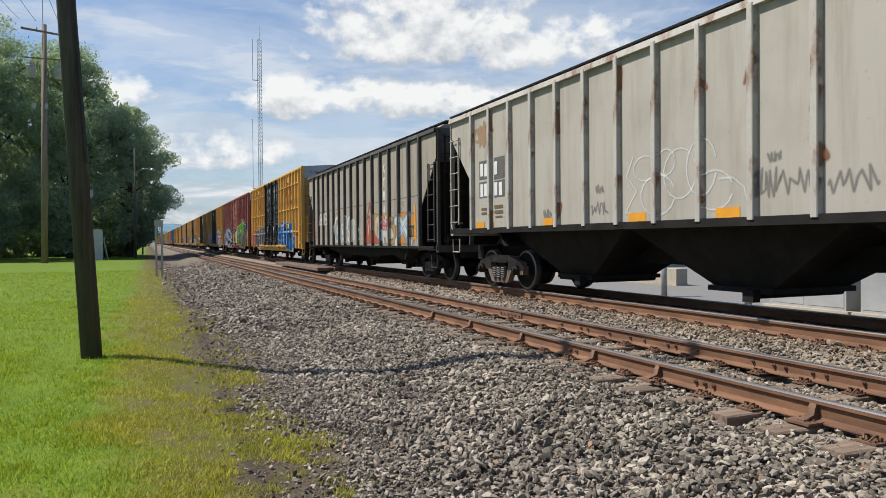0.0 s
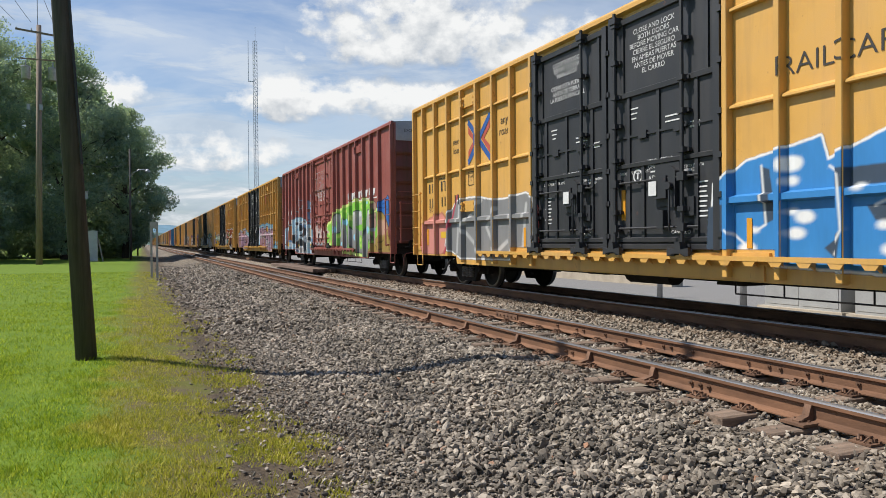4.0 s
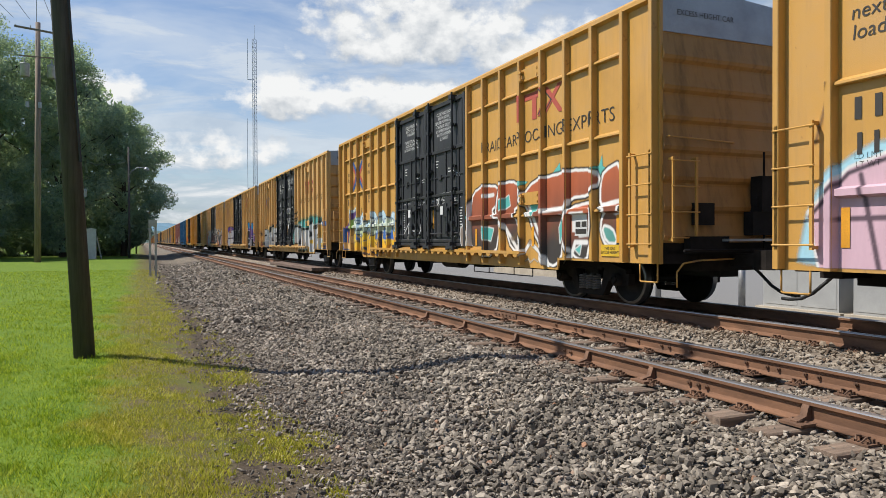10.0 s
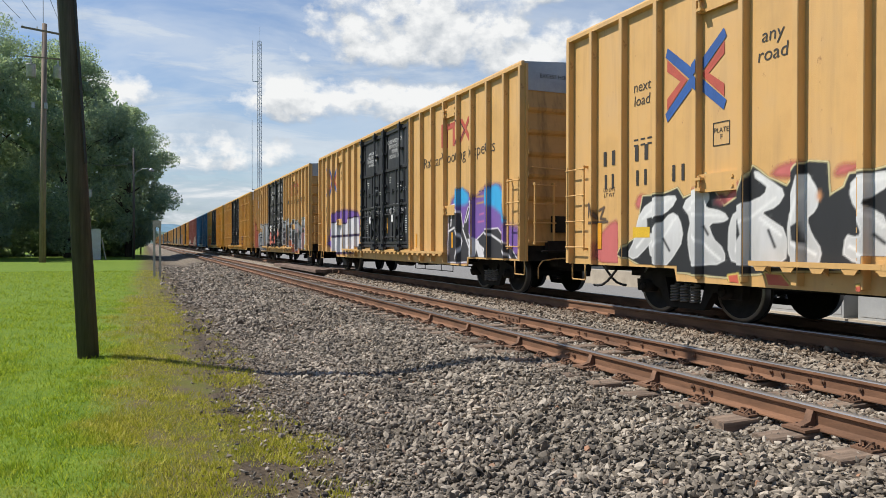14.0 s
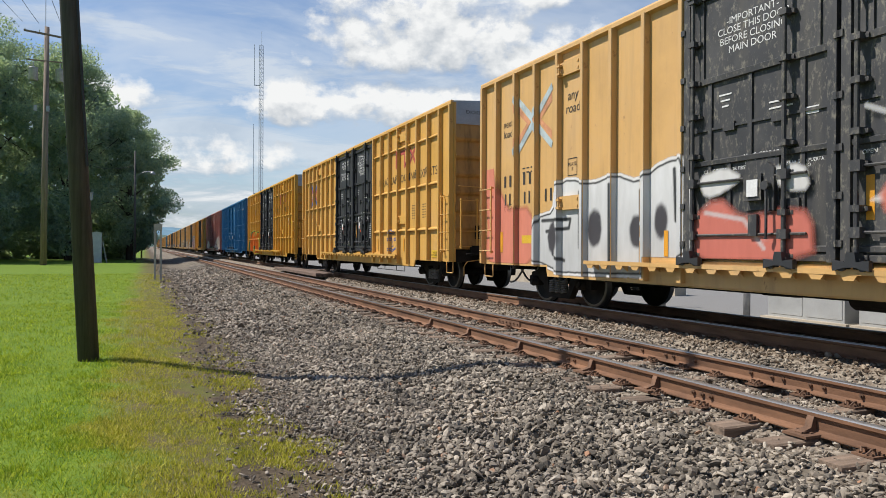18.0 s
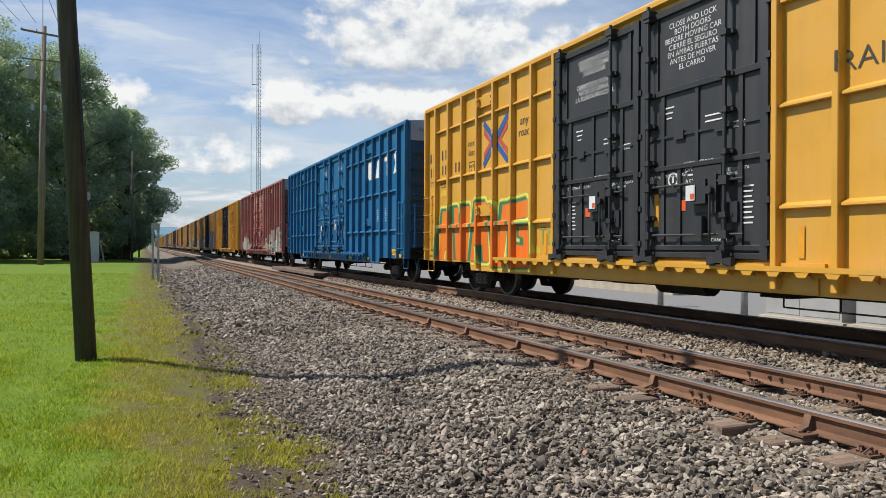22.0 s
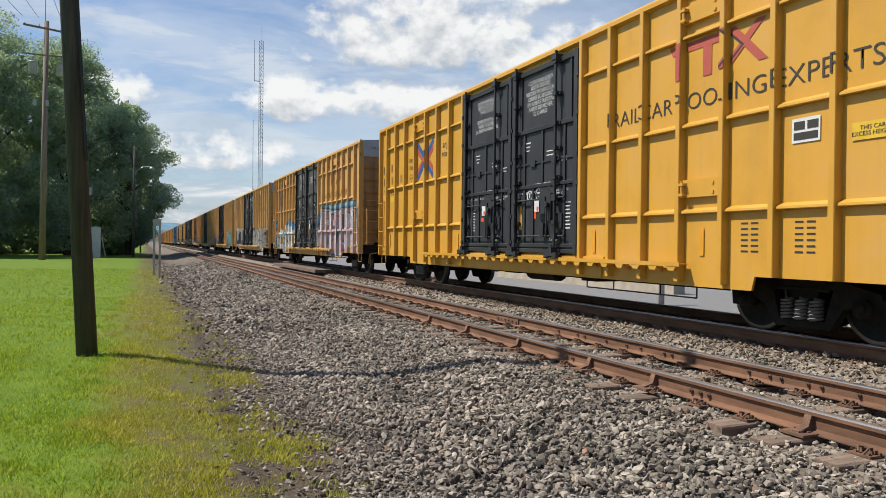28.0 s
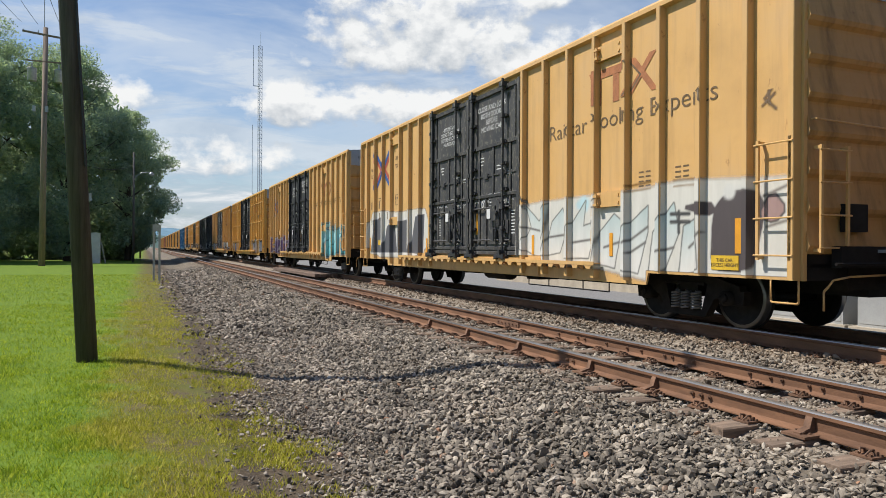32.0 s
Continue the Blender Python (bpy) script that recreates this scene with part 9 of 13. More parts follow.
c.poly([(7.93, 2.14), (8.03, 2.35), (8.47, 2.46), (8.47, 1.63), (8.22, 1.62), (8.47, 1.55), (8.48, 0.99), (8.09, 1.08), (7.93, 1.31), (7.96, 1.55), (8.15, 1.71), (7.93, 1.79)], (0.045, 0.038, 0.034), edge=(0.76, 0.75, 0.72), ew=0.055, halo=(0.04, 0.035, 0.03), hw=0.03, top=(0.42, 0.105, 0.04))
c.poly([(2.70, 0.84), (2.67, 1.93), (2.80, 2.30), (3.34, 2.43), (4.08, 2.36), (4.10, 2.05), (3.66, 1.85), (4.13, 1.55), (3.91, 0.85)], (0.045, 0.038, 0.034), edge=(0.76, 0.75, 0.72), ew=0.055, halo=(0.04, 0.035, 0.03), hw=0.03, top=(0.42, 0.105, 0.04))
c.poly([(3.94, 1.71), (4.07, 2.24), (4.21, 2.39), (4.69, 2.43), (5.16, 2.28), (5.11, 1.95), (4.71, 1.83), (5.27, 0.99), (4.71, 0.97), (4.39, 1.55), (4.21, 1.69)], (0.045, 0.038, 0.034), edge=(0.76, 0.75, 0.72), ew=0.055, halo=(0.04, 0.035, 0.03), hw=0.03, top=(0.42, 0.105, 0.04))
c.poly([(5.16, 2.07), (5.64, 2.36), (6.27, 2.40), (6.96, 2.45), (7.76, 2.39), (7.88, 2.20), (7.56, 2.00), (6.96, 1.99), (6.86, 1.73), (6.71, 1.33), (6.61, 0.79), (6.27, 0.67), (6.04, 0.95), (5.64, 1.35), (5.40, 1.82)], (0.045, 0.038, 0.034), edge=(0.76, 0.75, 0.72), ew=0.055, halo=(0.04, 0.035, 0.03), hw=0.03, top=(0.42, 0.105, 0.04))
c.poly([(6.78, 1.33), (6.96, 1.72), (7.12, 1.77), (7.66, 1.82), (7.70, 1.32), (7.53, 1.07), (7.46, 0.82), (7.16, 0.86), (6.96, 1.00)], (0.045, 0.038, 0.034), edge=(0.76, 0.75, 0.72), ew=0.055, halo=(0.04, 0.035, 0.03), hw=0.03, top=(0.42, 0.105, 0.04))
c.poly([(4.18, 2.02), (4.57, 2.15), (4.63, 1.93), (4.21, 1.82)], TEAL, edge=(0.66, 0.65, 0.62), ew=0.025, curl=0)
c.poly([(3.41, 1.49), (3.84, 1.43), (3.70, 1.17), (3.48, 1.20)], TEAL, edge=(0.66, 0.65, 0.62), ew=0.025, curl=0)
c.poly([(5.48, 1.96), (5.84, 1.95), (5.64, 1.62), (5.50, 1.70)], TEAL, edge=(0.66, 0.65, 0.62), ew=0.025, curl=0)
c.poly([(6.58, 1.41), (6.71, 1.64), (6.81, 1.53), (6.61, 1.13)], TEAL, edge=(0.66, 0.65, 0.62), ew=0.025, curl=0)
c.poly([(7.12, 1.00), (7.31, 1.08), (7.26, 0.91)], TEAL, edge=(0.66, 0.65, 0.62), ew=0.025, curl=0)
c.poly([(7.97, 1.40), (8.22, 1.36), (8.37, 1.13), (8.09, 1.15)], (0.10, 0.30, 0.26), edge=(0.74, 0.73, 0.70), ew=0.05)
c.poly([(7.93, 1.81), (8.47, 1.87), (8.47, 1.79), (7.93, 1.74)], (0.72, 0.71, 0.68), curl=0)
c.line([(5.16, 0.86), (5.48, 1.13), (5.89, 0.91), (6.18, 0.67)], 0.045, (0.72, 0.71, 0.68))
c.line([(5.99, 1.75), (6.88, 1.78)], 0.045, (0.72, 0.71, 0.68))
c.line([(3.48, 2.20), (3.84, 2.21)], 0.045, (0.72, 0.71, 0.68))
c.line([(4.31, 1.55), (5.04, 0.89)], 0.045, (0.72, 0.71, 0.68))
c.line([(5.32, 2.05), (5.99, 1.06)], 0.045, (0.72, 0.71, 0.68))
c.line([(7.27, 1.26), (7.63, 1.29)], 0.045, (0.72, 0.71, 0.68))
c.line([(6.96, 0.80), (7.12, 1.13), (7.49, 1.13)], 0.045, (0.72, 0.71, 0.68))
c.oval(3.48, 1.57, 0.12, 0.07, (0.12, 0.07, 0.03), 0.2, 0.8)
c.oval(4.75, 1.21, 0.10, 0.06, (0.12, 0.07, 0.03), 0.2, 0.8)
c.oval(4.87, 1.29, 0.09, 0.06, (0.12, 0.07, 0.03), 0.2, 0.8)
c.oval(5.48, 1.13, 0.08, 0.06, (0.12, 0.07, 0.03), 0.2, 0.8)
c.oval(6.36, 1.34, 0.07, 0.06, (0.12, 0.07, 0.03), 0.2, 0.8)
c.oval(6.45, 1.20, 0.07, 0.06, (0.12, 0.07, 0.03), 0.2, 0.8)
c.oval(8.22, 1.48, 0.05, 0.05, (0.12, 0.07, 0.03), 0.2, 0.8)
c.oval(5.89, 2.08, 0.08, 0.06, (0.12, 0.07, 0.03), 0.2, 0.8)
c.poly([(7.02, 1.69), (7.49, 1.69), (7.49, 1.33), (7.02, 1.32)], (0.70, 0.69, 0.66), curl=0)
c.line([(5.27, 0.74), (5.40, 0.79), (5.48, 0.71), (5.64, 0.79), (5.79, 0.73)], 0.012, (0.55, 0.5, 0.4))
c.poly([(2.22, 1.42), (2.40, 1.56), (2.57, 1.32), (2.50, 0.98), (2.29, 1.03)], (0.22, 0.17, 0.14), edge=(0.6, 0.6, 0.58), ew=0.03)
c.cloud(-9.2, -8.2, 0.74, 1.75, (0.03, 0.13, 0.42), 0.2)
c.cloud(-8.3, -6.9, 1.9, 2.35, (0.55, 0.66, 0.66), 0.2, 0.8)
c.line([(-8.35, 1.1), (-8.3, 1.7), (-7.8, 2.05), (-7.2, 2.15)], 0.16, (0.10, 0.04, 0.16))
c.line([(-8.1, 1.2), (-7.9, 1.75), (-7.3, 1.9), (-6.7, 1.85)], 0.17, (0.30, 0.42, 0.10))
c.line([(-8.6, 1.0), (-8.1, 0.95), (-7.6, 1.3)], 0.12, (0.70, 0.42, 0.15))
c.cloud(-7.4, -2.7, 1.2, 2.05, (0.45, 0.60, 0.68), 0.3)
c.wild(-7.4, -2.8, 1.15, 2.0, 6, (0.42, 0.52, 0.20), (0.62, 0.66, 0.62), (0.02, 0.04, 0.10), 0.10, 0.04)
c.wild(-7.5, -2.75, 0.72, 1.45, 7, (0.72, 0.34, 0.02), (0.74, 0.52, 0.03), (0.02, 0.03, 0.09), 0.12, 0.04, None, 0, 2)
for i in range(6):
    c.lay(-c.inside([(-7.2 + 0.75 * i, 1.25), (-6.95 + 0.75 * i, 1.65), (-6.8 + 0.75 * i, 1.2)]) / 0.03 + 0.5, (0.03, 0.12, 0.42))
c.tag(-1.8, 1.2, 1.4, 0.5, WHITE)
finish(c, 5, "red, teal and white graffiti along the foot")

c = coat(6, 106, 3.0)
c.poly([(2.21, 0.83), (2.30, 1.68), (2.79, 2.08), (4.22, 2.23), (5.40, 2.22), (5.92, 2.34), (7.26, 2.29), (8.08, 2.18), (8.52, 2.06), (8.58, 1.09), (8.33, 0.86), (5.93, 0.74)], TEAL, soft=0.22)
c.poly([(2.48, 0.83), (2.42, 1.57), (2.75, 1.98), (3.45, 2.04), (3.89, 1.90), (4.84, 1.73), (5.40, 1.79), (5.92, 1.89), (6.19, 2.16), (6.40, 1.94), (6.63, 1.81), (7.05, 1.96), (7.64, 1.99), (8.08, 2.11), (8.44, 1.97), (8.52, 1.61), (8.45, 0.89), (6.63, 0.77), (5.93, 0.70), (5.27, 0.89), (4.84, 0.79)], (0.50, 0.50, 0.49), top=(0.62, 0.62, 0.60), edge=(0.55, 0.60, 0.58), ew=0.05, soft=0.03)
c.line([(2.48, 1.41), (2.63, 1.93), (3.36, 2.00), (3.68, 1.78), (3.54, 1.05)], 0.05, (0.012, 0.012, 0.013))
c.line([(3.63, 1.88), (4.30, 1.71), (4.14, 0.96)], 0.07, (0.012, 0.012, 0.013))
c.line([(4.30, 1.80), (4.87, 1.62), (4.93, 1.29), (4.46, 0.95)], 0.06, (0.012, 0.012, 0.013))
c.line([(4.84, 1.69), (5.40, 1.79), (5.99, 1.90), (6.19, 2.16), (6.45, 1.88)], 0.05, (0.012, 0.012, 0.013))
c.line([(5.92, 1.89), (6.11, 1.48), (5.67, 0.94)], 0.05, (0.012, 0.012, 0.013))
c.line([(6.52, 1.58), (7.00, 1.89), (7.56, 1.96), (6.87, 1.74), (6.80, 1.29)], 0.045, (0.012, 0.012, 0.013))
c.line([(6.80, 1.72), (6.52, 1.58), (6.57, 1.15), (6.85, 0.85)], 0.05, (0.012, 0.012, 0.013))
c.line([(7.68, 2.00), (8.08, 2.11), (8.41, 2.00), (8.53, 1.64), (8.41, 1.32)], 0.055, (0.012, 0.012, 0.013))
c.line([(7.71, 2.03), (7.75, 1.96)], 0.04, (0.012, 0.012, 0.013))
c.line([(7.69, 1.43), (7.36, 1.30), (7.64, 1.15)], 0.05, (0.012, 0.012, 0.013))
c.line([(2.59, 1.07), (3.36, 0.95), (3.89, 0.86), (4.84, 0.88)], 0.035, (0.012, 0.012, 0.013))
c.line([(7.64, 2.07), (8.08, 2.15), (8.44, 2.01)], 0.09, (0.03, 0.03, 0.03), 0.7)
c.line([(6.05, 2.13), (6.19, 2.21)], 0.09, (0.03, 0.03, 0.03), 0.7)
c.oval(3.54, 0.66, 0.25, 0.12, (0.02, 0.02, 0.02), 0.3, 0.8)
c.oval(4.22, 0.70, 0.26, 0.09, (0.02, 0.02, 0.02), 0.3, 0.8)
c.oval(8.75, 1.94, 0.16, 0.09, (0.10, 0.22, 0.55), 0.3, 0.8)
c.oval(9.36, 1.45, 0.08, 0.11, (0.10, 0.22, 0.55), 0.3, 0.8)
c.poly([(7.73, 1.91), (8.39, 1.94), (8.39, 1.31), (7.73, 1.31)], (0.44, 0.245, 0.055), curl=0, soft=0.03)
c.poly([(7.04, 1.45), (7.43, 1.48), (7.43, 1.21), (7.04, 1.19)], (0.03, 0.03, 0.03), edge=(0.60, 0.60, 0.60), ew=0.03, curl=0)
c.poly([(6.07, 1.23), (6.66, 1.26), (6.66, 1.09), (6.07, 1.06)], (0.62, 0.40, 0.05), curl=0)
c.poly([(7.06, 1.04), (7.47, 1.07), (7.47, 0.78), (7.06, 0.77)], (0.50, 0.30, 0.05), curl=0)
c.poly([(5.24, 0.91), (5.95, 0.91), (5.95, 0.62), (5.24, 0.61)], (0.50, 0.28, 0.05), curl=0)
c.line([(2.49, 2.47), (2.79, 2.70), (2.98, 2.37), (3.08, 2.62), (3.27, 2.35), (3.36, 2.13), (2.79, 2.29), (2.49, 2.12)], 0.03, (0.10, 0.07, 0.04), 0.8)
c.line([(2.59, 2.30), (2.89, 2.43), (3.17, 2.24)], 0.03, (0.10, 0.07, 0.04), 0.8)
c.line([(8.64, 0.84), (8.83, 0.97)], 0.02, (0.10, 0.16, 0.35))
c.line([(8.73, 1.00), (8.75, 0.81)], 0.02, (0.10, 0.16, 0.35))
c.line([(8.66, 0.96), (8.83, 0.84)], 0.02, (0.10, 0.16, 0.35))
c.line([(8.41, 1.19), (8.60, 1.19)], 0.03, (0.10, 0.30, 0.30))
c.poly([(-8.56, 0.82), (-8.53, 1.25), (-8.04, 1.60), (-7.81, 1.39), (-7.81, 0.81)], (0.50, 0.13, 0.12), soft=0.1)
c.poly([(-6.27, 1.84), (-5.95, 2.00), (-5.79, 1.81), (-6.11, 1.65)], (0.50, 0.13, 0.12), soft=0.1)
c.poly([(-5.56, 1.80), (-5.20, 2.05), (-5.20, 1.78), (-5.48, 1.68)], (0.50, 0.13, 0.12), soft=0.1)
c.poly([(-4.80, 2.04), (-4.61, 2.18), (-4.20, 2.16), (-4.31, 1.98)], (0.50, 0.13, 0.12), soft=0.1)
c.poly([(-3.87, 1.96), (-3.79, 2.09), (-3.52, 2.07), (-3.67, 1.97)], (0.50, 0.13, 0.12), soft=0.1)
c.poly([(-7.49, 1.78), (-7.39, 1.97), (-7.19, 1.93), (-7.24, 1.70)], (0.50, 0.13, 0.12), soft=0.1)
c.poly([(-7.81, 0.98), (-7.65, 1.18), (-7.49, 1.25), (-7.39, 1.58), (-7.29, 1.93), (-6.81, 1.94), (-6.49, 2.01), (-6.36, 1.85), (-5.99, 1.94), (-5.91, 2.17), (-5.75, 1.93), (-5.56, 1.69), (-5.23, 1.84), (-5.06, 2.20), (-4.80, 2.02), (-4.52, 1.89), (-4.31, 2.12), (-4.20, 2.17), (-3.95, 2.13), (-3.92, 1.73), (-3.74, 1.83), (-3.67, 1.97), (-3.38, 1.98), (-3.22, 2.01), (-3.22, 0.87), (-4.54, 0.83), (-5.55, 0.70), (-6.27, 0.73), (-7.18, 0.76)], (0.020, 0.020, 0.022), edge=(0.62, 0.55, 0.30), ew=0.02, soft=0.02, curl=0)
c.poly([(-7.68, 0.98), (-7.49, 1.21), (-7.41, 1.58), (-7.19, 1.80), (-6.76, 1.90), (-6.49, 1.88), (-6.62, 1.71), (-6.99, 1.56), (-6.94, 1.31), (-7.19, 1.12), (-7.49, 0.91)], (0.46, 0.46, 0.45), top=(0.62, 0.62, 0.61), edge=(0.70, 0.70, 0.68), ew=0.014, soft=0.02, curl=1)
c.poly([(-7.19, 1.05), (-6.90, 1.43), (-6.62, 1.65), (-6.44, 1.55), (-6.36, 1.24), (-6.62, 0.93), (-6.80, 0.80)], (0.46, 0.46, 0.45), top=(0.62, 0.62, 0.61), edge=(0.70, 0.70, 0.68), ew=0.014, soft=0.02, curl=1)
c.poly([(-6.40, 1.76), (-5.95, 1.97), (-5.83, 1.84), (-5.94, 1.68), (-5.56, 1.60), (-5.48, 1.49), (-5.86, 1.47), (-5.78, 1.24), (-5.55, 1.07), (-5.55, 0.90), (-6.18, 0.85), (-6.27, 1.24), (-6.19, 1.54)], (0.46, 0.46, 0.45), top=(0.62, 0.62, 0.61), edge=(0.70, 0.70, 0.68), ew=0.014, soft=0.02, curl=1)
c.poly([(-5.48, 0.96), (-5.45, 1.52), (-5.16, 1.70), (-4.86, 1.79), (-4.80, 1.96), (-5.00, 2.03), (-5.03, 2.13), (-4.80, 1.99), (-4.55, 1.82), (-4.67, 1.65), (-4.93, 1.58), (-4.80, 1.49), (-4.53, 1.33), (-4.54, 0.90), (-5.19, 0.88)], (0.46, 0.46, 0.45), top=(0.62, 0.62, 0.61), edge=(0.70, 0.70, 0.68), ew=0.014, soft=0.02, curl=1)
c.poly([(-4.48, 0.93), (-4.50, 1.48), (-4.37, 1.73), (-4.26, 2.07), (-4.06, 1.76), (-4.11, 1.57), (-4.25, 1.48), (-4.17, 1.28), (-4.03, 1.09), (-4.08, 0.91)], (0.46, 0.46, 0.45), top=(0.62, 0.62, 0.61), edge=(0.70, 0.70, 0.68), ew=0.014, soft=0.02, curl=1)
c.poly([(-3.74, 0.99), (-3.71, 1.27), (-3.59, 1.23), (-3.42, 1.25), (-3.49, 1.45), (-3.66, 1.69), (-3.64, 1.90), (-3.37, 1.94), (-3.22, 1.95), (-3.22, 1.80), (-3.42, 1.70), (-3.47, 1.59), (-3.22, 1.44), (-3.22, 0.94)], (0.46, 0.46, 0.45), top=(0.62, 0.62, 0.61), edge=(0.70, 0.70, 0.68), ew=0.014, soft=0.02, curl=1)
c.line([(-7.29, 1.57), (-6.99, 1.76), (-6.62, 1.86)], 0.022, (0.70, 0.70, 0.68))
c.line([(-7.44, 1.11), (-7.19, 1.31), (-7.04, 1.50)], 0.022, (0.70, 0.70, 0.68))
c.line([(-7.04, 0.99), (-6.76, 1.31), (-6.53, 1.55)], 0.022, (0.70, 0.70, 0.68))
c.line([(-6.27, 1.66), (-5.94, 1.82)], 0.022, (0.70, 0.70, 0.68))
c.line([(-6.10, 1.30), (-5.82, 1.07), (-5.63, 0.95)], 0.022, (0.70, 0.70, 0.68))
c.line([(-6.11, 1.60), (-5.56, 1.55)], 0.022, (0.70, 0.70, 0.68))
c.line([(-5.34, 1.07), (-5.27, 1.40), (-4.99, 1.58), (-4.70, 1.75)], 0.022, (0.70, 0.70, 0.68))
c.line([(-5.00, 2.06), (-4.80, 1.91)], 0.022, (0.70, 0.70, 0.68))
c.line([(-4.93, 1.50), (-4.61, 1.28)], 0.022, (0.70, 0.70, 0.68))
c.line([(-4.43, 1.28), (-4.31, 1.68), (-4.20, 1.97)], 0.022, (0.70, 0.70, 0.68))
c.line([(-4.37, 1.18), (-4.11, 1.04)], 0.022, (0.70, 0.70, 0.68))
c.line([(-3.64, 1.78), (-3.52, 1.86), (-3.24, 1.89)], 0.022, (0.70, 0.70, 0.68))
c.line([(-3.47, 1.54), (-3.26, 1.36)], 0.022, (0.70, 0.70, 0.68))
c.line([(-3.66, 1.14), (-3.37, 1.00)], 0.022, (0.70, 0.70, 0.68))
c.poly([(-7.19, 1.57), (-7.04, 1.60), (-6.99, 1.31), (-7.17, 1.34)], (0.020, 0.020, 0.022), curl=0)
c.poly([(-5.34, 1.29), (-5.21, 1.51), (-5.16, 1.29), (-5.27, 1.13)], (0.020, 0.020, 0.022), curl=0)
c.poly([(-4.37, 1.38), (-4.28, 1.43), (-4.25, 1.18), (-4.35, 1.21)], (0.020, 0.020, 0.022), curl=0)
c.line([(-6.80, 1.24), (-6.66, 1.06)], 0.02, (0.020, 0.020, 0.022))
c.line([(-5.94, 1.41), (-5.86, 1.30)], 0.02, (0.020, 0.020, 0.022))
c.line([(-4.80, 1.34), (-4.70, 1.13)], 0.02, (0.020, 0.020, 0.022))
c.line([(-3.37, 1.27), (-3.25, 1.18)], 0.02, (0.020, 0.020, 0.022))
c.poly([(-5.48, 0.73), (-5.19, 0.77), (-5.16, 0.61), (-5.44, 0.60)], (0.50, 0.10, 0.06), edge=(0.60, 0.50, 0.12), ew=0.02, curl=0)
c.poly([(-4.86, 0.79), (-4.60, 0.77), (-4.42, 0.60), (-4.79, 0.60)], (0.50, 0.10, 0.06), edge=(0.60, 0.50, 0.12), ew=0.02, curl=0)
c.poly([(-3.56, 0.68), (-3.37, 0.73), (-3.25, 0.61), (-3.51, 0.59)], (0.50, 0.10, 0.06), edge=(0.60, 0.50, 0.12), ew=0.02, curl=0)
c.line([(-8.75, 1.78), (-8.78, 1.58)], 0.022, (0.10, 0.07, 0.05))
c.line([(-8.78, 1.84), (-8.65, 1.65), (-8.63, 1.87), (-8.53, 1.61)], 0.022, (0.10, 0.07, 0.05))
c.line([(-8.48, 1.75), (-8.33, 1.80), (-8.44, 1.61), (-8.29, 1.59)], 0.022, (0.10, 0.07, 0.05))
c.line([(-8.73, 1.53), (-8.24, 1.55)], 0.022, (0.10, 0.07, 0.05))
c.oval(-4.06, 1.74, 0.03, 0.05, (0.55, 0.25, 0.10), 0.3, 1.0)
c.oval(-5.63, 1.78, 0.11, 0.09, (0.20, 0.04, 0.05), 0.3, 0.8)
c.word("CROKE", 0.4, 1.9, 2.62, 2.98, (0.5, 0.5, 0.49), (0.5, 0.5, 0.49), BLACK, 0.015, 0.0)
c.word("YUKON", 0.4, 1.9, 2.12, 2.42, (0.5, 0.5, 0.49), (0.5, 0.5, 0.49), BLACK, 0.014, 0.0)
c.word("YUKON", -1.9, -0.6, 2.1, 2.35, (0.5, 0.5, 0.49), (0.5, 0.5, 0.49), BLACK, 0.013, 0.0)
c.tag(-1.9, 2.6, 0.9, 0.2, (0.4, 0.4, 0.4), 12, 0.014)
finish(c, 6, "white and teal graffiti with black outlines")

c = coat(7, 107, 3.1)
c.poly([(5.30, 0.90), (5.38, 2.21), (6.11, 2.56), (6.98, 2.25), (7.37, 2.45), (8.17, 2.52), (8.47, 2.38), (8.55, 1.79), (8.70, 1.54), (9.36, 1.52), (9.39, 0.82), (5.54, 0.65)], (0.17, 0.09, 0.32), soft=0.2)
c.poly([(5.54, 2.15), (6.11, 2.63), (6.64, 2.37), (6.56, 2.13)], (0.04, 0.34, 0.62), soft=0.12)
c.poly([(7.42, 2.17), (7.82, 2.49), (8.17, 2.52), (8.44, 2.30), (8.54, 2.04), (8.70, 1.54), (8.17, 1.94)], (0.04, 0.34, 0.62), soft=0.1)
c.poly([(9.14, 1.01), (9.36, 1.05), (9.39, 0.80), (9.18, 0.80)], (0.04, 0.34, 0.62), soft=0.06)
c.poly([(5.30, 0.67), (5.38, 2.14), (5.83, 2.17), (6.15, 1.91), (6.26, 1.51), (6.56, 2.04), (6.90, 2.18), (6.78, 1.50), (6.98, 1.21), (7.60, 1.48), (8.17, 1.50), (8.70, 1.13), (9.12, 0.79)], (0.035, 0.033, 0.038), edge=(0.66, 0.62, 0.64), ew=0.03, curl=0)
c.line([(5.34, 1.48), (5.93, 1.62), (6.20, 1.22), (5.96, 0.71)], 0.024, (0.66, 0.64, 0.65))
c.line([(6.26, 1.51), (6.65, 1.02), (6.73, 0.74)], 0.024, (0.66, 0.64, 0.65))
c.line([(6.11, 1.97), (5.54, 1.94), (5.50, 1.63)], 0.024, (0.66, 0.64, 0.65))
c.line([(6.98, 1.21), (7.45, 1.03), (7.30, 0.74)], 0.024, (0.66, 0.64, 0.65))
c.line([(7.60, 1.44), (8.31, 1.21), (8.82, 0.80)], 0.024, (0.66, 0.64, 0.65))
c.line([(6.64, 1.98), (6.44, 1.70)], 0.024, (0.66, 0.64, 0.65))
c.line([(6.56, 1.26), (7.14, 1.21), (7.49, 0.76)], 0.024, (0.66, 0.64, 0.65))
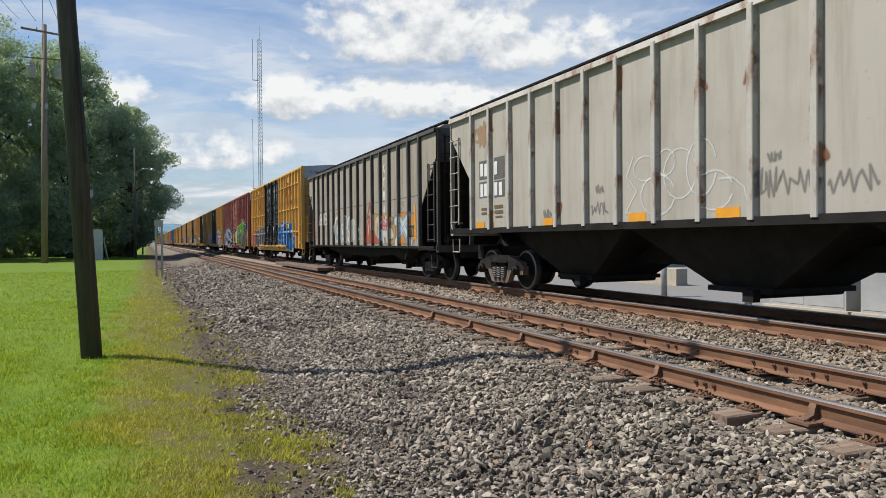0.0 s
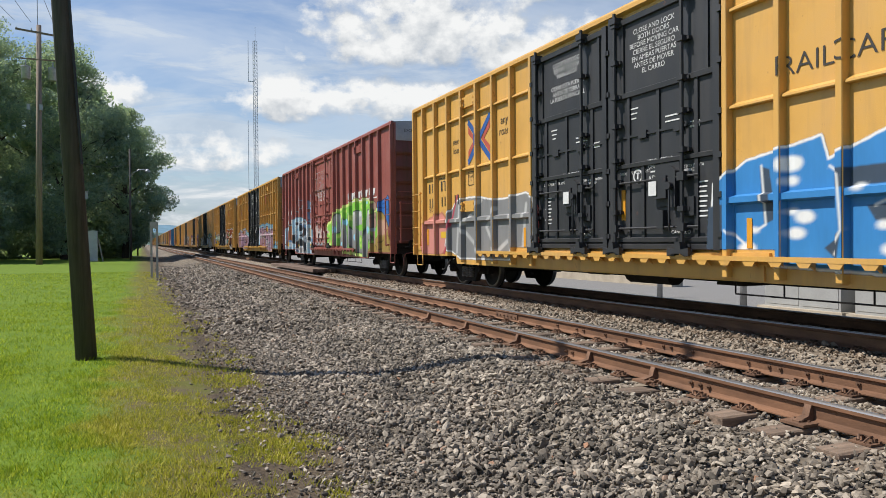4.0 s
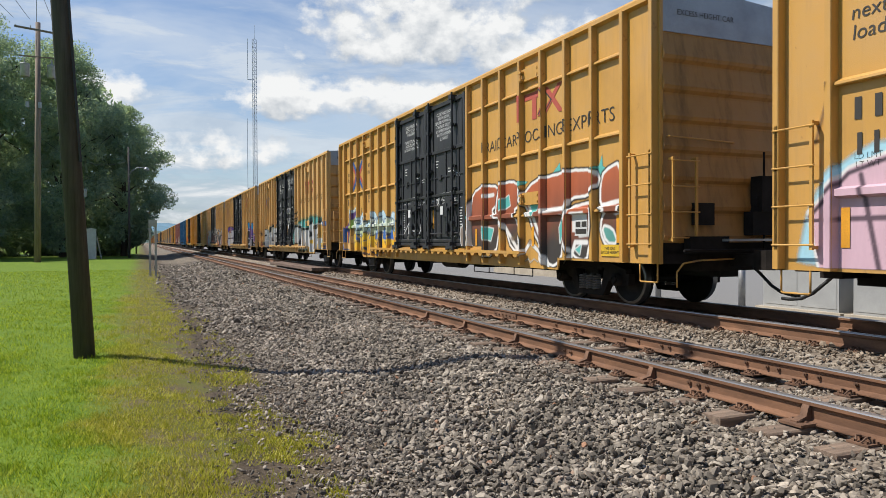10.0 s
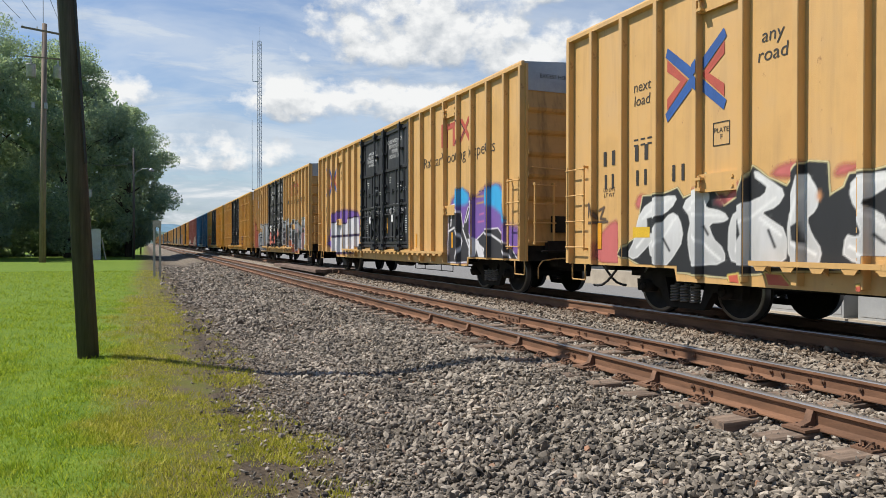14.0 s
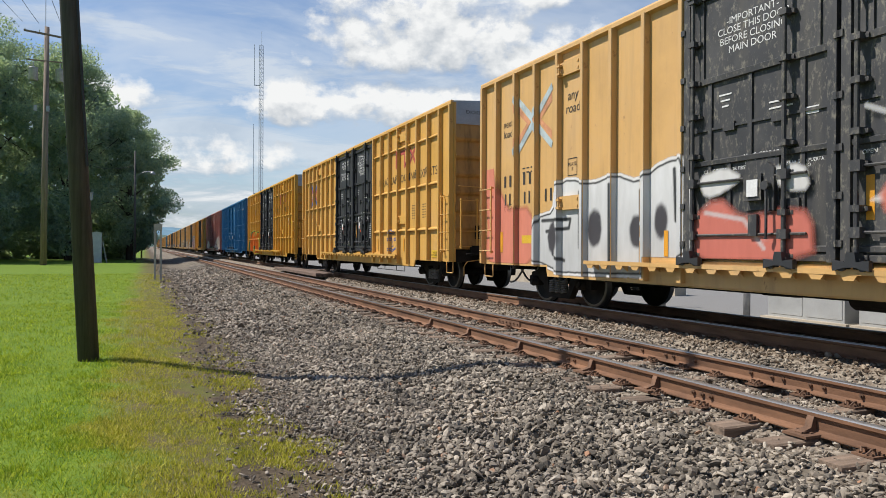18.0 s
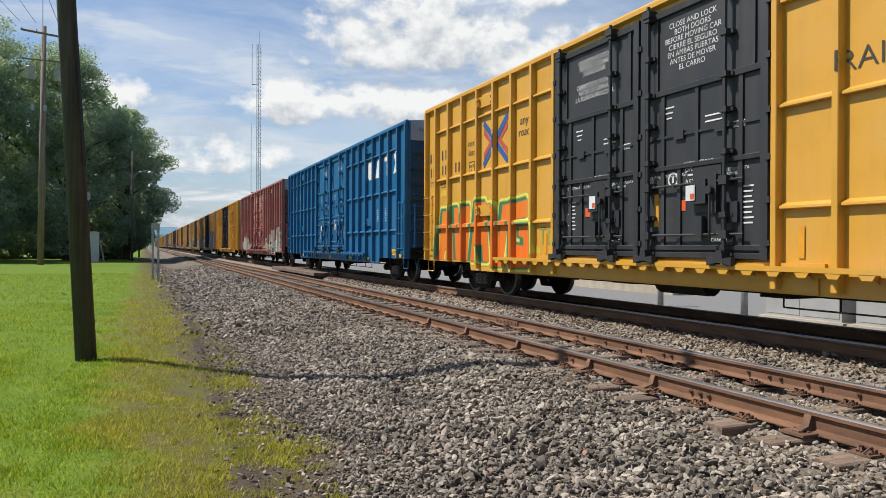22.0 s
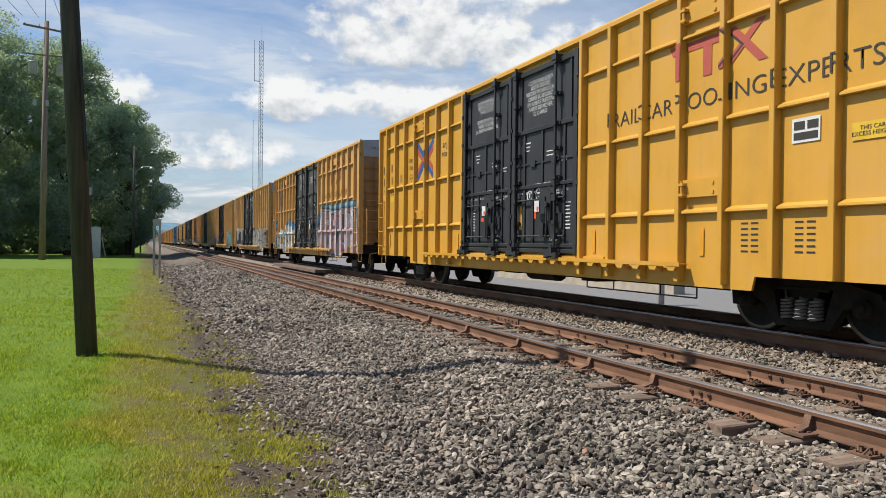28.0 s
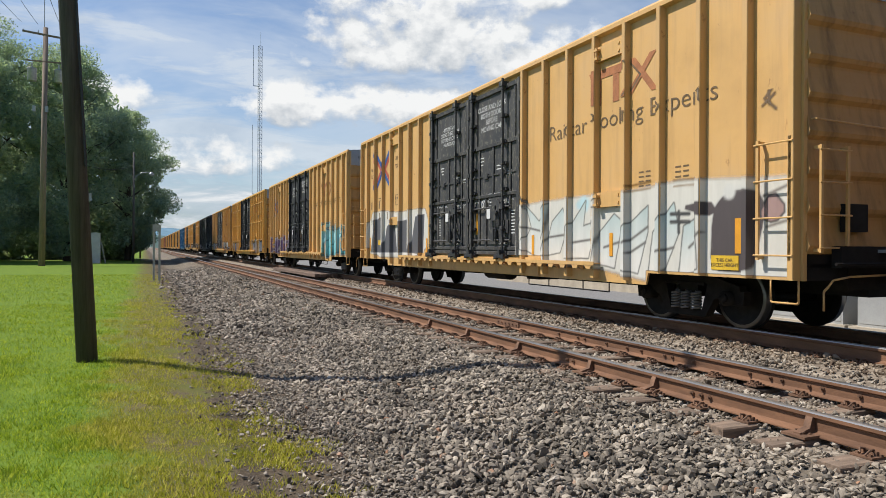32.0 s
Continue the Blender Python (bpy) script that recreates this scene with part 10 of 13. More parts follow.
c.poly([(6.56, 1.23), (6.98, 1.29), (7.38, 1.03), (7.53, 0.76), (7.22, 0.75), (7.06, 1.01), (6.90, 0.74), (6.61, 0.73), (6.82, 1.02)], (0.60, 0.59, 0.60), curl=0)
c.line([(7.06, 2.29), (7.60, 2.29)], 0.02, (0.45, 0.28, 0.06), 0.8)
c.line([(7.06, 2.13), (7.53, 2.15)], 0.02, (0.45, 0.28, 0.06), 0.8)
c.line([(7.22, 1.86), (7.60, 1.89)], 0.02, (0.5, 0.14, 0.34), 0.8)
c.line([(7.14, 1.68), (7.53, 1.70)], 0.02, (0.5, 0.14, 0.34), 0.8)
c.poly([(-7.88, 0.71), (-7.33, 2.40), (-5.33, 2.52), (-2.81, 2.33), (-2.63, 0.80)], (0.17, 0.09, 0.34), soft=0.15)
c.poly([(-7.07, 0.78), (-6.93, 2.00), (-5.92, 2.06), (-5.04, 1.91), (-4.22, 2.13), (-3.20, 2.14), (-2.91, 0.84)], (0.60, 0.59, 0.60), edge=(0.05, 0.03, 0.08), ew=0.06, curl=0)
c.line([(-6.36, 1.80), (-6.55, 0.88)], 0.05, (0.06, 0.04, 0.09))
c.line([(-5.33, 1.78), (-5.45, 0.89)], 0.05, (0.06, 0.04, 0.09))
c.line([(-4.49, 1.93), (-4.66, 1.07)], 0.05, (0.06, 0.04, 0.09))
c.line([(-3.70, 1.99), (-3.60, 0.91)], 0.05, (0.06, 0.04, 0.09))
c.line([(-6.87, 1.44), (-2.96, 1.48)], 0.05, (0.06, 0.04, 0.09))
finish(c, 7, "purple, blue and white graffiti")

c = coat(8, 108, 3.0)
c.poly([(2.31, 2.36), (3.03, 2.47), (3.62, 2.26), (3.48, 1.57), (2.40, 1.60)], (0.36, 0.55, 0.53), soft=0.1)
c.poly([(4.03, 2.16), (4.91, 2.31), (5.14, 1.94), (4.30, 1.70)], (0.36, 0.55, 0.53), soft=0.1)
c.poly([(5.36, 2.07), (6.56, 2.17), (6.56, 1.68), (5.58, 1.65)], (0.36, 0.55, 0.53), soft=0.1)
c.poly([(6.91, 1.60), (7.08, 2.07), (7.32, 1.93), (7.24, 1.47)], (0.36, 0.55, 0.53), soft=0.1)
c.poly([(7.40, 2.22), (7.84, 2.34), (7.62, 1.97)], (0.36, 0.55, 0.53), soft=0.1)
c.poly([(7.92, 1.56), (8.12, 1.45), (8.12, 1.07), (8.51, 1.03), (8.52, 0.79), (7.70, 0.79)], (0.36, 0.55, 0.53), soft=0.1)
c.poly([(2.31, 1.52), (3.62, 1.72), (4.91, 1.39), (5.99, 1.44), (6.91, 1.48), (7.32, 1.18), (7.24, 0.83), (6.56, 0.65), (5.37, 0.67), (4.04, 0.84), (2.31, 0.92)], (0.55, 0.19, 0.11), soft=0.12)
c.poly([(2.20, 0.84), (2.22, 2.62), (2.59, 2.42), (3.06, 2.19), (3.87, 2.59), (3.92, 2.39), (4.23, 2.22), (4.17, 1.70), (4.23, 1.18), (3.90, 0.86), (3.07, 0.82), (2.85, 1.18), (2.72, 0.93)], (0.12, 0.115, 0.112), edge=(0.62, 0.62, 0.61), ew=0.05, halo=(0.10, 0.16, 0.16), hw=0.018, soft=0.02, curl=0)
c.poly([(4.16, 2.08), (4.73, 2.36), (5.31, 2.40), (5.36, 2.14), (5.68, 2.01), (5.74, 1.11), (5.37, 1.04), (5.03, 1.46), (4.79, 0.93), (4.36, 0.92), (4.30, 1.48)], (0.12, 0.115, 0.112), edge=(0.62, 0.62, 0.61), ew=0.05, halo=(0.10, 0.16, 0.16), hw=0.018, soft=0.02, curl=0)
c.poly([(5.14, 1.74), (5.58, 2.12), (6.11, 2.29), (6.65, 2.29), (6.80, 2.47), (6.91, 2.02), (7.01, 1.48), (6.96, 0.94), (6.56, 1.18), (6.19, 0.86), (5.69, 0.68), (5.26, 0.97)], (0.12, 0.115, 0.112), edge=(0.62, 0.62, 0.61), ew=0.05, halo=(0.10, 0.16, 0.16), hw=0.018, soft=0.02, curl=0)
c.poly([(6.96, 0.97), (7.01, 1.60), (7.32, 1.99), (7.62, 2.14), (7.70, 2.38), (8.29, 2.49), (8.22, 2.14), (7.95, 1.94), (7.86, 1.57), (7.89, 1.35), (7.63, 0.79), (7.24, 0.92)], (0.12, 0.115, 0.112), edge=(0.62, 0.62, 0.61), ew=0.05, halo=(0.10, 0.16, 0.16), hw=0.018, soft=0.02, curl=0)
c.poly([(2.48, 2.35), (3.06, 2.10), (3.62, 2.42), (3.62, 2.23), (3.11, 1.90), (2.56, 2.05)], (0.50, 0.50, 0.49), top=(0.62, 0.62, 0.61), edge=(0.62, 0.62, 0.61), ew=0.01, curl=0, soft=0.015)
c.poly([(3.62, 2.19), (4.03, 2.20), (4.10, 1.70), (3.90, 1.18), (3.69, 1.56)], (0.50, 0.50, 0.49), top=(0.62, 0.62, 0.61), edge=(0.62, 0.62, 0.61), ew=0.01, curl=0, soft=0.015)
c.poly([(2.88, 1.18), (3.11, 1.50), (3.41, 1.10), (3.07, 0.90)], (0.50, 0.50, 0.49), top=(0.62, 0.62, 0.61), edge=(0.62, 0.62, 0.61), ew=0.01, curl=0, soft=0.015)
c.poly([(4.36, 1.88), (4.91, 2.28), (5.20, 2.22), (4.85, 1.89), (4.55, 1.54)], (0.50, 0.50, 0.49), top=(0.62, 0.62, 0.61), edge=(0.62, 0.62, 0.61), ew=0.01, curl=0, soft=0.015)
c.poly([(5.36, 2.03), (5.63, 1.95), (5.63, 1.38), (5.45, 1.38)], (0.50, 0.50, 0.49), top=(0.62, 0.62, 0.61), edge=(0.62, 0.62, 0.61), ew=0.01, curl=0, soft=0.015)
c.poly([(4.43, 1.03), (4.73, 1.39), (4.82, 1.04)], (0.50, 0.50, 0.49), top=(0.62, 0.62, 0.61), edge=(0.62, 0.62, 0.61), ew=0.01, curl=0, soft=0.015)
c.poly([(5.68, 1.98), (6.18, 2.20), (6.56, 2.23), (6.28, 1.88), (5.99, 1.63)], (0.50, 0.50, 0.49), top=(0.62, 0.62, 0.61), edge=(0.62, 0.62, 0.61), ew=0.01, curl=0, soft=0.015)
c.poly([(6.69, 2.22), (6.80, 2.36), (6.91, 1.78), (6.74, 1.73)], (0.50, 0.50, 0.49), top=(0.62, 0.62, 0.61), edge=(0.62, 0.62, 0.61), ew=0.01, curl=0, soft=0.015)
c.poly([(5.37, 1.04), (5.69, 1.45), (5.89, 1.11), (5.69, 0.78)], (0.50, 0.50, 0.49), top=(0.62, 0.62, 0.61), edge=(0.62, 0.62, 0.61), ew=0.01, curl=0, soft=0.015)
c.poly([(6.19, 1.05), (6.56, 1.49), (6.91, 1.36), (6.89, 1.06), (6.56, 1.27)], (0.50, 0.50, 0.49), top=(0.62, 0.62, 0.61), edge=(0.62, 0.62, 0.61), ew=0.01, curl=0, soft=0.015)
c.poly([(7.08, 1.24), (7.32, 1.76), (7.62, 1.97), (7.70, 1.88), (7.40, 1.47), (7.28, 1.06)], (0.50, 0.50, 0.49), top=(0.62, 0.62, 0.61), edge=(0.62, 0.62, 0.61), ew=0.01, curl=0, soft=0.015)
c.poly([(7.73, 2.13), (7.78, 2.33), (8.19, 2.45), (8.02, 2.21), (7.86, 2.01)], (0.50, 0.50, 0.49), top=(0.62, 0.62, 0.61), edge=(0.62, 0.62, 0.61), ew=0.01, curl=0, soft=0.015)
c.poly([(7.32, 1.01), (7.63, 1.35), (7.81, 1.46), (7.63, 0.90)], (0.50, 0.50, 0.49), top=(0.62, 0.62, 0.61), edge=(0.62, 0.62, 0.61), ew=0.01, curl=0, soft=0.015)
c.poly([(2.72, 1.59), (2.88, 1.99), (3.26, 1.96), (3.41, 1.49), (3.06, 1.42)], (0.60, 0.33, 0.33), edge=(0.66, 0.50, 0.50), ew=0.02, curl=0)
c.poly([(6.56, 2.05), (6.69, 2.10), (6.82, 1.85), (6.74, 1.61), (6.56, 1.74)], (0.60, 0.33, 0.33), edge=(0.66, 0.50, 0.50), ew=0.02, curl=0)
c.poly([(7.63, 1.57), (7.81, 1.68), (7.86, 1.57), (7.85, 0.91), (7.66, 0.84)], (0.60, 0.33, 0.33), edge=(0.66, 0.50, 0.50), ew=0.02, curl=0)
c.poly([(6.09, 1.89), (6.42, 1.96), (6.28, 1.62)], (0.60, 0.33, 0.33), edge=(0.66, 0.50, 0.50), ew=0.02, curl=0)
c.poly([(4.17, 1.40), (4.91, 1.18), (4.97, 0.90), (4.23, 1.03)], (0.55, 0.19, 0.11), edge=(0.62, 0.62, 0.61), ew=0.02, curl=0)
c.poly([(4.97, 0.93), (5.26, 1.11), (5.37, 0.70), (5.03, 0.65)], (0.55, 0.19, 0.11), edge=(0.62, 0.62, 0.61), ew=0.02, curl=0)
c.poly([(6.19, 0.80), (6.56, 1.12), (6.70, 0.87), (6.42, 0.65)], (0.55, 0.19, 0.11), edge=(0.62, 0.62, 0.61), ew=0.02, curl=0)
c.poly([(7.24, 0.89), (7.63, 0.81), (7.32, 0.76)], (0.55, 0.19, 0.11), edge=(0.62, 0.62, 0.61), ew=0.02, curl=0)
c.poly([(2.72, 1.18), (2.88, 1.42), (3.06, 1.18)], (0.55, 0.19, 0.11), edge=(0.62, 0.62, 0.61), ew=0.02, curl=0)
c.line([(7.84, 1.90), (8.02, 1.83), (8.02, 1.64), (7.86, 1.59)], 0.05, (0.60, 0.33, 0.33))
c.line([(7.84, 1.91), (8.04, 1.83), (8.04, 1.62), (7.86, 1.57)], 0.018, (0.62, 0.62, 0.61))
c.line([(8.19, 1.55), (8.16, 1.64), (8.26, 1.60)], 0.022, (0.14, 0.10, 0.06))
c.line([(8.29, 1.54), (8.35, 1.61), (8.39, 1.52)], 0.022, (0.14, 0.10, 0.06))
c.line([(8.44, 1.54), (8.46, 1.62), (8.51, 1.54)], 0.022, (0.14, 0.10, 0.06))
c.line([(8.16, 1.39), (8.19, 1.47), (8.26, 1.42)], 0.022, (0.14, 0.10, 0.06))
c.line([(8.29, 1.38), (8.32, 1.45), (8.39, 1.39)], 0.022, (0.14, 0.10, 0.06))
c.line([(8.16, 1.23), (8.20, 1.34), (8.27, 1.24)], 0.022, (0.14, 0.10, 0.06))
c.line([(8.32, 1.23), (8.35, 1.31), (8.41, 1.24)], 0.022, (0.14, 0.10, 0.06))
c.line([(8.12, 1.13), (8.22, 1.19), (8.32, 1.13), (8.39, 1.20)], 0.022, (0.14, 0.10, 0.06))
c.poly([(8.92, 1.16), (8.93, 1.64), (9.26, 1.61), (9.26, 1.18)], (0.30, 0.31, 0.34), soft=0.06, curl=0)
c.line([(2.59, 2.34), (2.72, 1.92), (2.53, 1.60), (2.80, 1.18), (2.48, 0.93)], 0.02, (0.62, 0.62, 0.61))
c.line([(2.67, 2.32), (2.80, 1.90), (2.61, 1.58), (2.88, 1.16), (2.56, 0.91)], 0.012, (0.035, 0.033, 0.035))
c.line([(3.06, 2.19), (3.15, 1.74), (3.48, 1.49), (3.33, 1.18), (3.62, 0.95)], 0.02, (0.62, 0.62, 0.61))
c.line([(3.14, 2.16), (3.23, 1.72), (3.55, 1.48), (3.41, 1.16), (3.69, 0.93)], 0.012, (0.035, 0.033, 0.035))
c.line([(3.87, 2.51), (3.62, 2.11), (3.79, 1.72), (4.03, 1.41)], 0.02, (0.62, 0.62, 0.61))
c.line([(3.94, 2.49), (3.69, 2.09), (3.86, 1.70), (4.10, 1.39)], 0.012, (0.035, 0.033, 0.035))
c.line([(4.23, 2.18), (4.45, 1.84), (4.32, 1.47), (4.65, 1.18), (4.49, 0.92)], 0.02, (0.62, 0.62, 0.61))
c.line([(4.29, 2.16), (4.51, 1.82), (4.39, 1.46), (4.71, 1.17), (4.55, 0.91)], 0.012, (0.035, 0.033, 0.035))
c.line([(4.73, 2.33), (4.97, 2.02), (4.85, 1.68), (5.12, 1.53)], 0.02, (0.62, 0.62, 0.61))
c.line([(4.79, 2.31), (5.03, 2.01), (4.91, 1.66), (5.18, 1.51)], 0.012, (0.035, 0.033, 0.035))
c.line([(5.31, 2.35), (5.20, 2.01), (5.42, 1.72), (5.37, 1.38), (5.58, 1.18)], 0.02, (0.62, 0.62, 0.61))
c.line([(5.36, 2.33), (5.25, 1.99), (5.47, 1.71), (5.42, 1.37), (5.63, 1.17)], 0.012, (0.035, 0.033, 0.035))
c.line([(5.68, 1.98), (5.89, 1.77), (5.79, 1.44), (5.99, 1.18), (5.87, 0.92)], 0.02, (0.62, 0.62, 0.61))
c.line([(5.74, 1.96), (5.94, 1.75), (5.84, 1.43), (6.04, 1.17), (5.92, 0.91)], 0.012, (0.035, 0.033, 0.035))
c.line([(6.11, 2.27), (6.19, 1.95), (6.38, 1.75), (6.23, 1.43), (6.45, 1.18)], 0.02, (0.62, 0.62, 0.61))
c.line([(6.16, 2.26), (6.23, 1.93), (6.42, 1.73), (6.28, 1.42), (6.50, 1.17)], 0.012, (0.035, 0.033, 0.035))
c.line([(6.65, 2.26), (6.56, 1.92), (6.78, 1.61), (6.69, 1.30)], 0.02, (0.62, 0.62, 0.61))
c.line([(6.69, 2.24), (6.60, 1.91), (6.82, 1.59), (6.74, 1.29)], 0.012, (0.035, 0.033, 0.035))
c.line([(7.01, 1.57), (7.16, 1.42), (7.09, 1.18), (7.24, 0.95)], 0.02, (0.62, 0.62, 0.61))
c.line([(7.05, 1.55), (7.20, 1.40), (7.14, 1.17), (7.28, 0.94)], 0.012, (0.035, 0.033, 0.035))
c.line([(7.32, 1.93), (7.44, 1.70), (7.32, 1.41), (7.48, 1.18), (7.40, 0.95)], 0.02, (0.62, 0.62, 0.61))
c.line([(7.36, 1.92), (7.47, 1.68), (7.36, 1.40), (7.51, 1.17), (7.44, 0.94)], 0.012, (0.035, 0.033, 0.035))
c.line([(7.62, 2.08), (7.56, 1.80), (7.70, 1.57), (7.63, 1.35)], 0.02, (0.62, 0.62, 0.61))
c.line([(7.66, 2.07), (7.60, 1.79), (7.74, 1.56), (7.66, 1.34)], 0.012, (0.035, 0.033, 0.035))
c.line([(7.84, 2.28), (7.95, 2.11), (7.81, 1.96)], 0.02, (0.62, 0.62, 0.61))
c.line([(7.88, 2.27), (7.98, 2.09), (7.84, 1.94)], 0.012, (0.035, 0.033, 0.035))
c.line([(2.23, 1.60), (2.72, 1.43), (3.06, 1.50)], 0.02, (0.62, 0.62, 0.61))
c.line([(2.31, 1.58), (2.80, 1.41), (3.14, 1.48)], 0.012, (0.035, 0.033, 0.035))
c.line([(4.23, 1.33), (4.79, 1.39), (5.03, 1.25)], 0.02, (0.62, 0.62, 0.61))
c.line([(4.30, 1.31), (4.85, 1.38), (5.09, 1.24)], 0.012, (0.035, 0.033, 0.035))
c.line([(5.26, 1.39), (5.69, 1.31), (5.99, 1.44)], 0.02, (0.62, 0.62, 0.61))
c.line([(5.31, 1.37), (5.74, 1.30), (6.04, 1.43)], 0.012, (0.035, 0.033, 0.035))
c.line([(6.56, 1.37), (6.82, 1.42), (6.99, 1.30)], 0.02, (0.62, 0.62, 0.61))
c.line([(6.60, 1.35), (6.87, 1.41), (7.04, 1.29)], 0.012, (0.035, 0.033, 0.035))
c.poly([(-9.28, 0.70), (-9.14, 1.90), (-9.56, 3.41), (-9.32, 4.72), (-8.92, 3.78), (-8.41, 2.02), (-7.02, 2.03), (-7.01, 0.71)], (0.60, 0.20, 0.13), soft=0.14)
c.poly([(-2.53, 1.00), (-2.40, 1.54), (-1.85, 1.91), (-1.38, 1.56), (-0.75, 1.68), (-0.35, 1.62), (-0.31, 1.01)], (0.50, 0.14, 0.10), soft=0.12)
c.poly([(-6.98, 0.70), (-6.92, 1.77), (-6.24, 1.85), (-6.19, 2.34), (-5.73, 2.46), (-5.00, 2.29), (-4.32, 2.41), (-3.67, 2.21), (-3.08, 2.49), (-2.48, 2.50), (-2.35, 0.80)], (0.46, 0.46, 0.45), edge=(0.03, 0.03, 0.03), ew=0.035, halo=(0.66, 0.65, 0.63), hw=0.05, top=(0.60, 0.60, 0.59), curl=1)
c.line([(-6.70, 1.72), (-5.67, 1.72), (-5.72, 1.55), (-6.54, 1.50)], 0.035, (0.03, 0.03, 0.03))
c.line([(-6.24, 1.68), (-6.30, 1.05), (-5.88, 0.93)], 0.035, (0.03, 0.03, 0.03))
c.line([(-5.39, 2.21), (-5.38, 1.18)], 0.035, (0.03, 0.03, 0.03))
c.line([(-4.32, 2.26), (-4.31, 0.95)], 0.035, (0.03, 0.03, 0.03))
c.line([(-3.63, 2.11), (-3.62, 0.91)], 0.035, (0.03, 0.03, 0.03))
c.line([(-2.83, 2.38), (-2.79, 1.60)], 0.035, (0.03, 0.03, 0.03))
c.oval(-4.89, 1.53, 0.21, 0.35, (0.05, 0.045, 0.05), 0.1, 1.0)
c.oval(-3.71, 1.45, 0.20, 0.26, (0.05, 0.045, 0.05), 0.1, 1.0)
c.oval(-3.13, 1.60, 0.15, 0.28, (0.05, 0.045, 0.05), 0.1, 1.0)
c.oval(-6.24, 1.37, 0.24, 0.33, (0.05, 0.045, 0.05), 0.1, 1.0)
c.poly([(-2.25, 2.18), (-1.72, 2.29), (-1.38, 2.13), (-1.72, 1.95), (-2.07, 1.87)], (0.56, 0.55, 0.53), soft=0.06)
c.poly([(-0.98, 2.19), (-0.46, 2.24), (-0.35, 1.88), (-0.75, 1.90)], (0.56, 0.55, 0.53), soft=0.06)
c.poly([(0.94, 1.89), (0.59, 1.83), (0.35, 1.68), (1.06, 1.73)], (0.56, 0.55, 0.53), soft=0.06)
c.line([(-2.07, 1.68), (-1.38, 1.56), (-1.05, 1.18)], 0.03, (0.5, 0.5, 0.49), 0.7)
c.line([(0.34, 2.76), (0.82, 2.54), (1.27, 2.64), (1.69, 2.44)], 0.03, (0.5, 0.5, 0.49), 0.7)
c.line([(0.94, 2.21), (1.27, 2.33)], 0.03, (0.5, 0.5, 0.49), 0.7)
c.poly([(0.47, 1.84), (0.94, 2.01), (1.06, 1.65), (0.59, 1.51)], (0.50, 0.15, 0.10), soft=0.08)
finish(c, 8, "white, black and orange-red graffiti")

c = coat(9, 109, 2.0, 3.2, 5.4)
c.line([(4.20, 1.68), (4.17, 1.11), (4.46, 1.03), (4.85, 1.13), (4.83, 1.69), (4.64, 1.60), (4.39, 1.61), (4.20, 1.68)], 0.014, (0.07, 0.13, 0.36))
c.line([(4.27, 1.44), (4.39, 1.47), (4.46, 1.41), (4.30, 1.39), (4.27, 1.44)], 0.014, (0.07, 0.13, 0.36))
c.line([(4.62, 1.44), (4.77, 1.47), (4.80, 1.39), (4.65, 1.39), (4.62, 1.44)], 0.014, (0.07, 0.13, 0.36))
c.line([(4.51, 1.36), (4.56, 1.21), (4.43, 1.18)], 0.014, (0.07, 0.13, 0.36))
c.line([(4.30, 1.13), (4.56, 1.08), (4.77, 1.16)], 0.014, (0.07, 0.13, 0.36))
c.line([(4.39, 1.70), (4.53, 1.73), (4.70, 1.69)], 0.014, (0.07, 0.13, 0.36))
finish(c, 9, "small blue scrawl")

BLOCKS = {"A": [(0, 0), (0.30, 1), (0.85, 1), (1.0, 0), (0.70, 0), (0.66, 0.28), (0.45, 0.28), (0.34, 0)],
          "W": [(0.02, 1), (0.3, 1), (0.36, 0.5), (0.5, 0.86), (0.62, 0.5), (0.7, 1), (1, 1), (0.82, 0), (0.60, 0), (0.5, 0.32), (0.38, 0), (0.16, 0)],
          "V": [(0, 1), (0.36, 1), (0.5, 0.45), (0.66, 1), (1, 1), (0.66, 0), (0.30, 0)],
          "G": [(0.0, 0.05), (0.05, 0.95), (0.75, 1), (0.75, 0.74), (0.30, 0.72), (0.27, 0.32), (0.58, 0.30), (0.58, 0.42), (0.38, 0.46), (0.40, 0.60), (1, 0.60), (1, -0.02), (0.1, -0.04)]}


def block_word(c, text, u0, u1, z0, z1, fill, fill2, shadow, edge):
    """Heavy block letters with a thrown shadow and a bright edge all round."""
    cw = (u1 - u0) / len(text)
    ds = []
    for k, ch in enumerate(text):
        ds.append([(u0 + cw * (k + 0.02 + 1.0 * a), z0 + (z1 - z0) * (b + 0.04 * ((k * 7) % 3))) for a, b in BLOCKS[ch]])
    for grow, col, du, dz in ((0.13, edge, -0.06, 0.02), (0.06, shadow, -0.10, 0.02), (0.02, shadow, -0.05, 0.0)):
        for p in ds:
            c.lay((grow - c.inside([(a + du, b + dz) for a, b in p])) / 0.04 + 0.5, col)
    for p in ds:
        c.shape(c.inside(p), fill, fill2, z0, z1, 0.0, shadow, 0.015)


c = coat(10, 110)
c.cloud(-8.9, -3.2, 0.74, 1.2, (0.70, 0.55, 0.06), 0.3, 0.6)
block_word(c, "AWAVG", -8.6, -3.5, 0.72, 2.12, (0.72, 0.14, 0.008), (0.70, 0.18, 0.012), (0.03, 0.16, 0.075), (0.68, 0.62, 0.10))
c.line([(-3.25, 1.55), (-3.0, 1.55), (-3.12, 1.55), (-3.12, 1.25)], 0.02, (0.25, 0.35, 0.08))
c.line([(-2.75, 1.5), (-2.9, 1.5), (-2.9, 1.25), (-2.72, 1.25)], 0.02, (0.25, 0.35, 0.08))
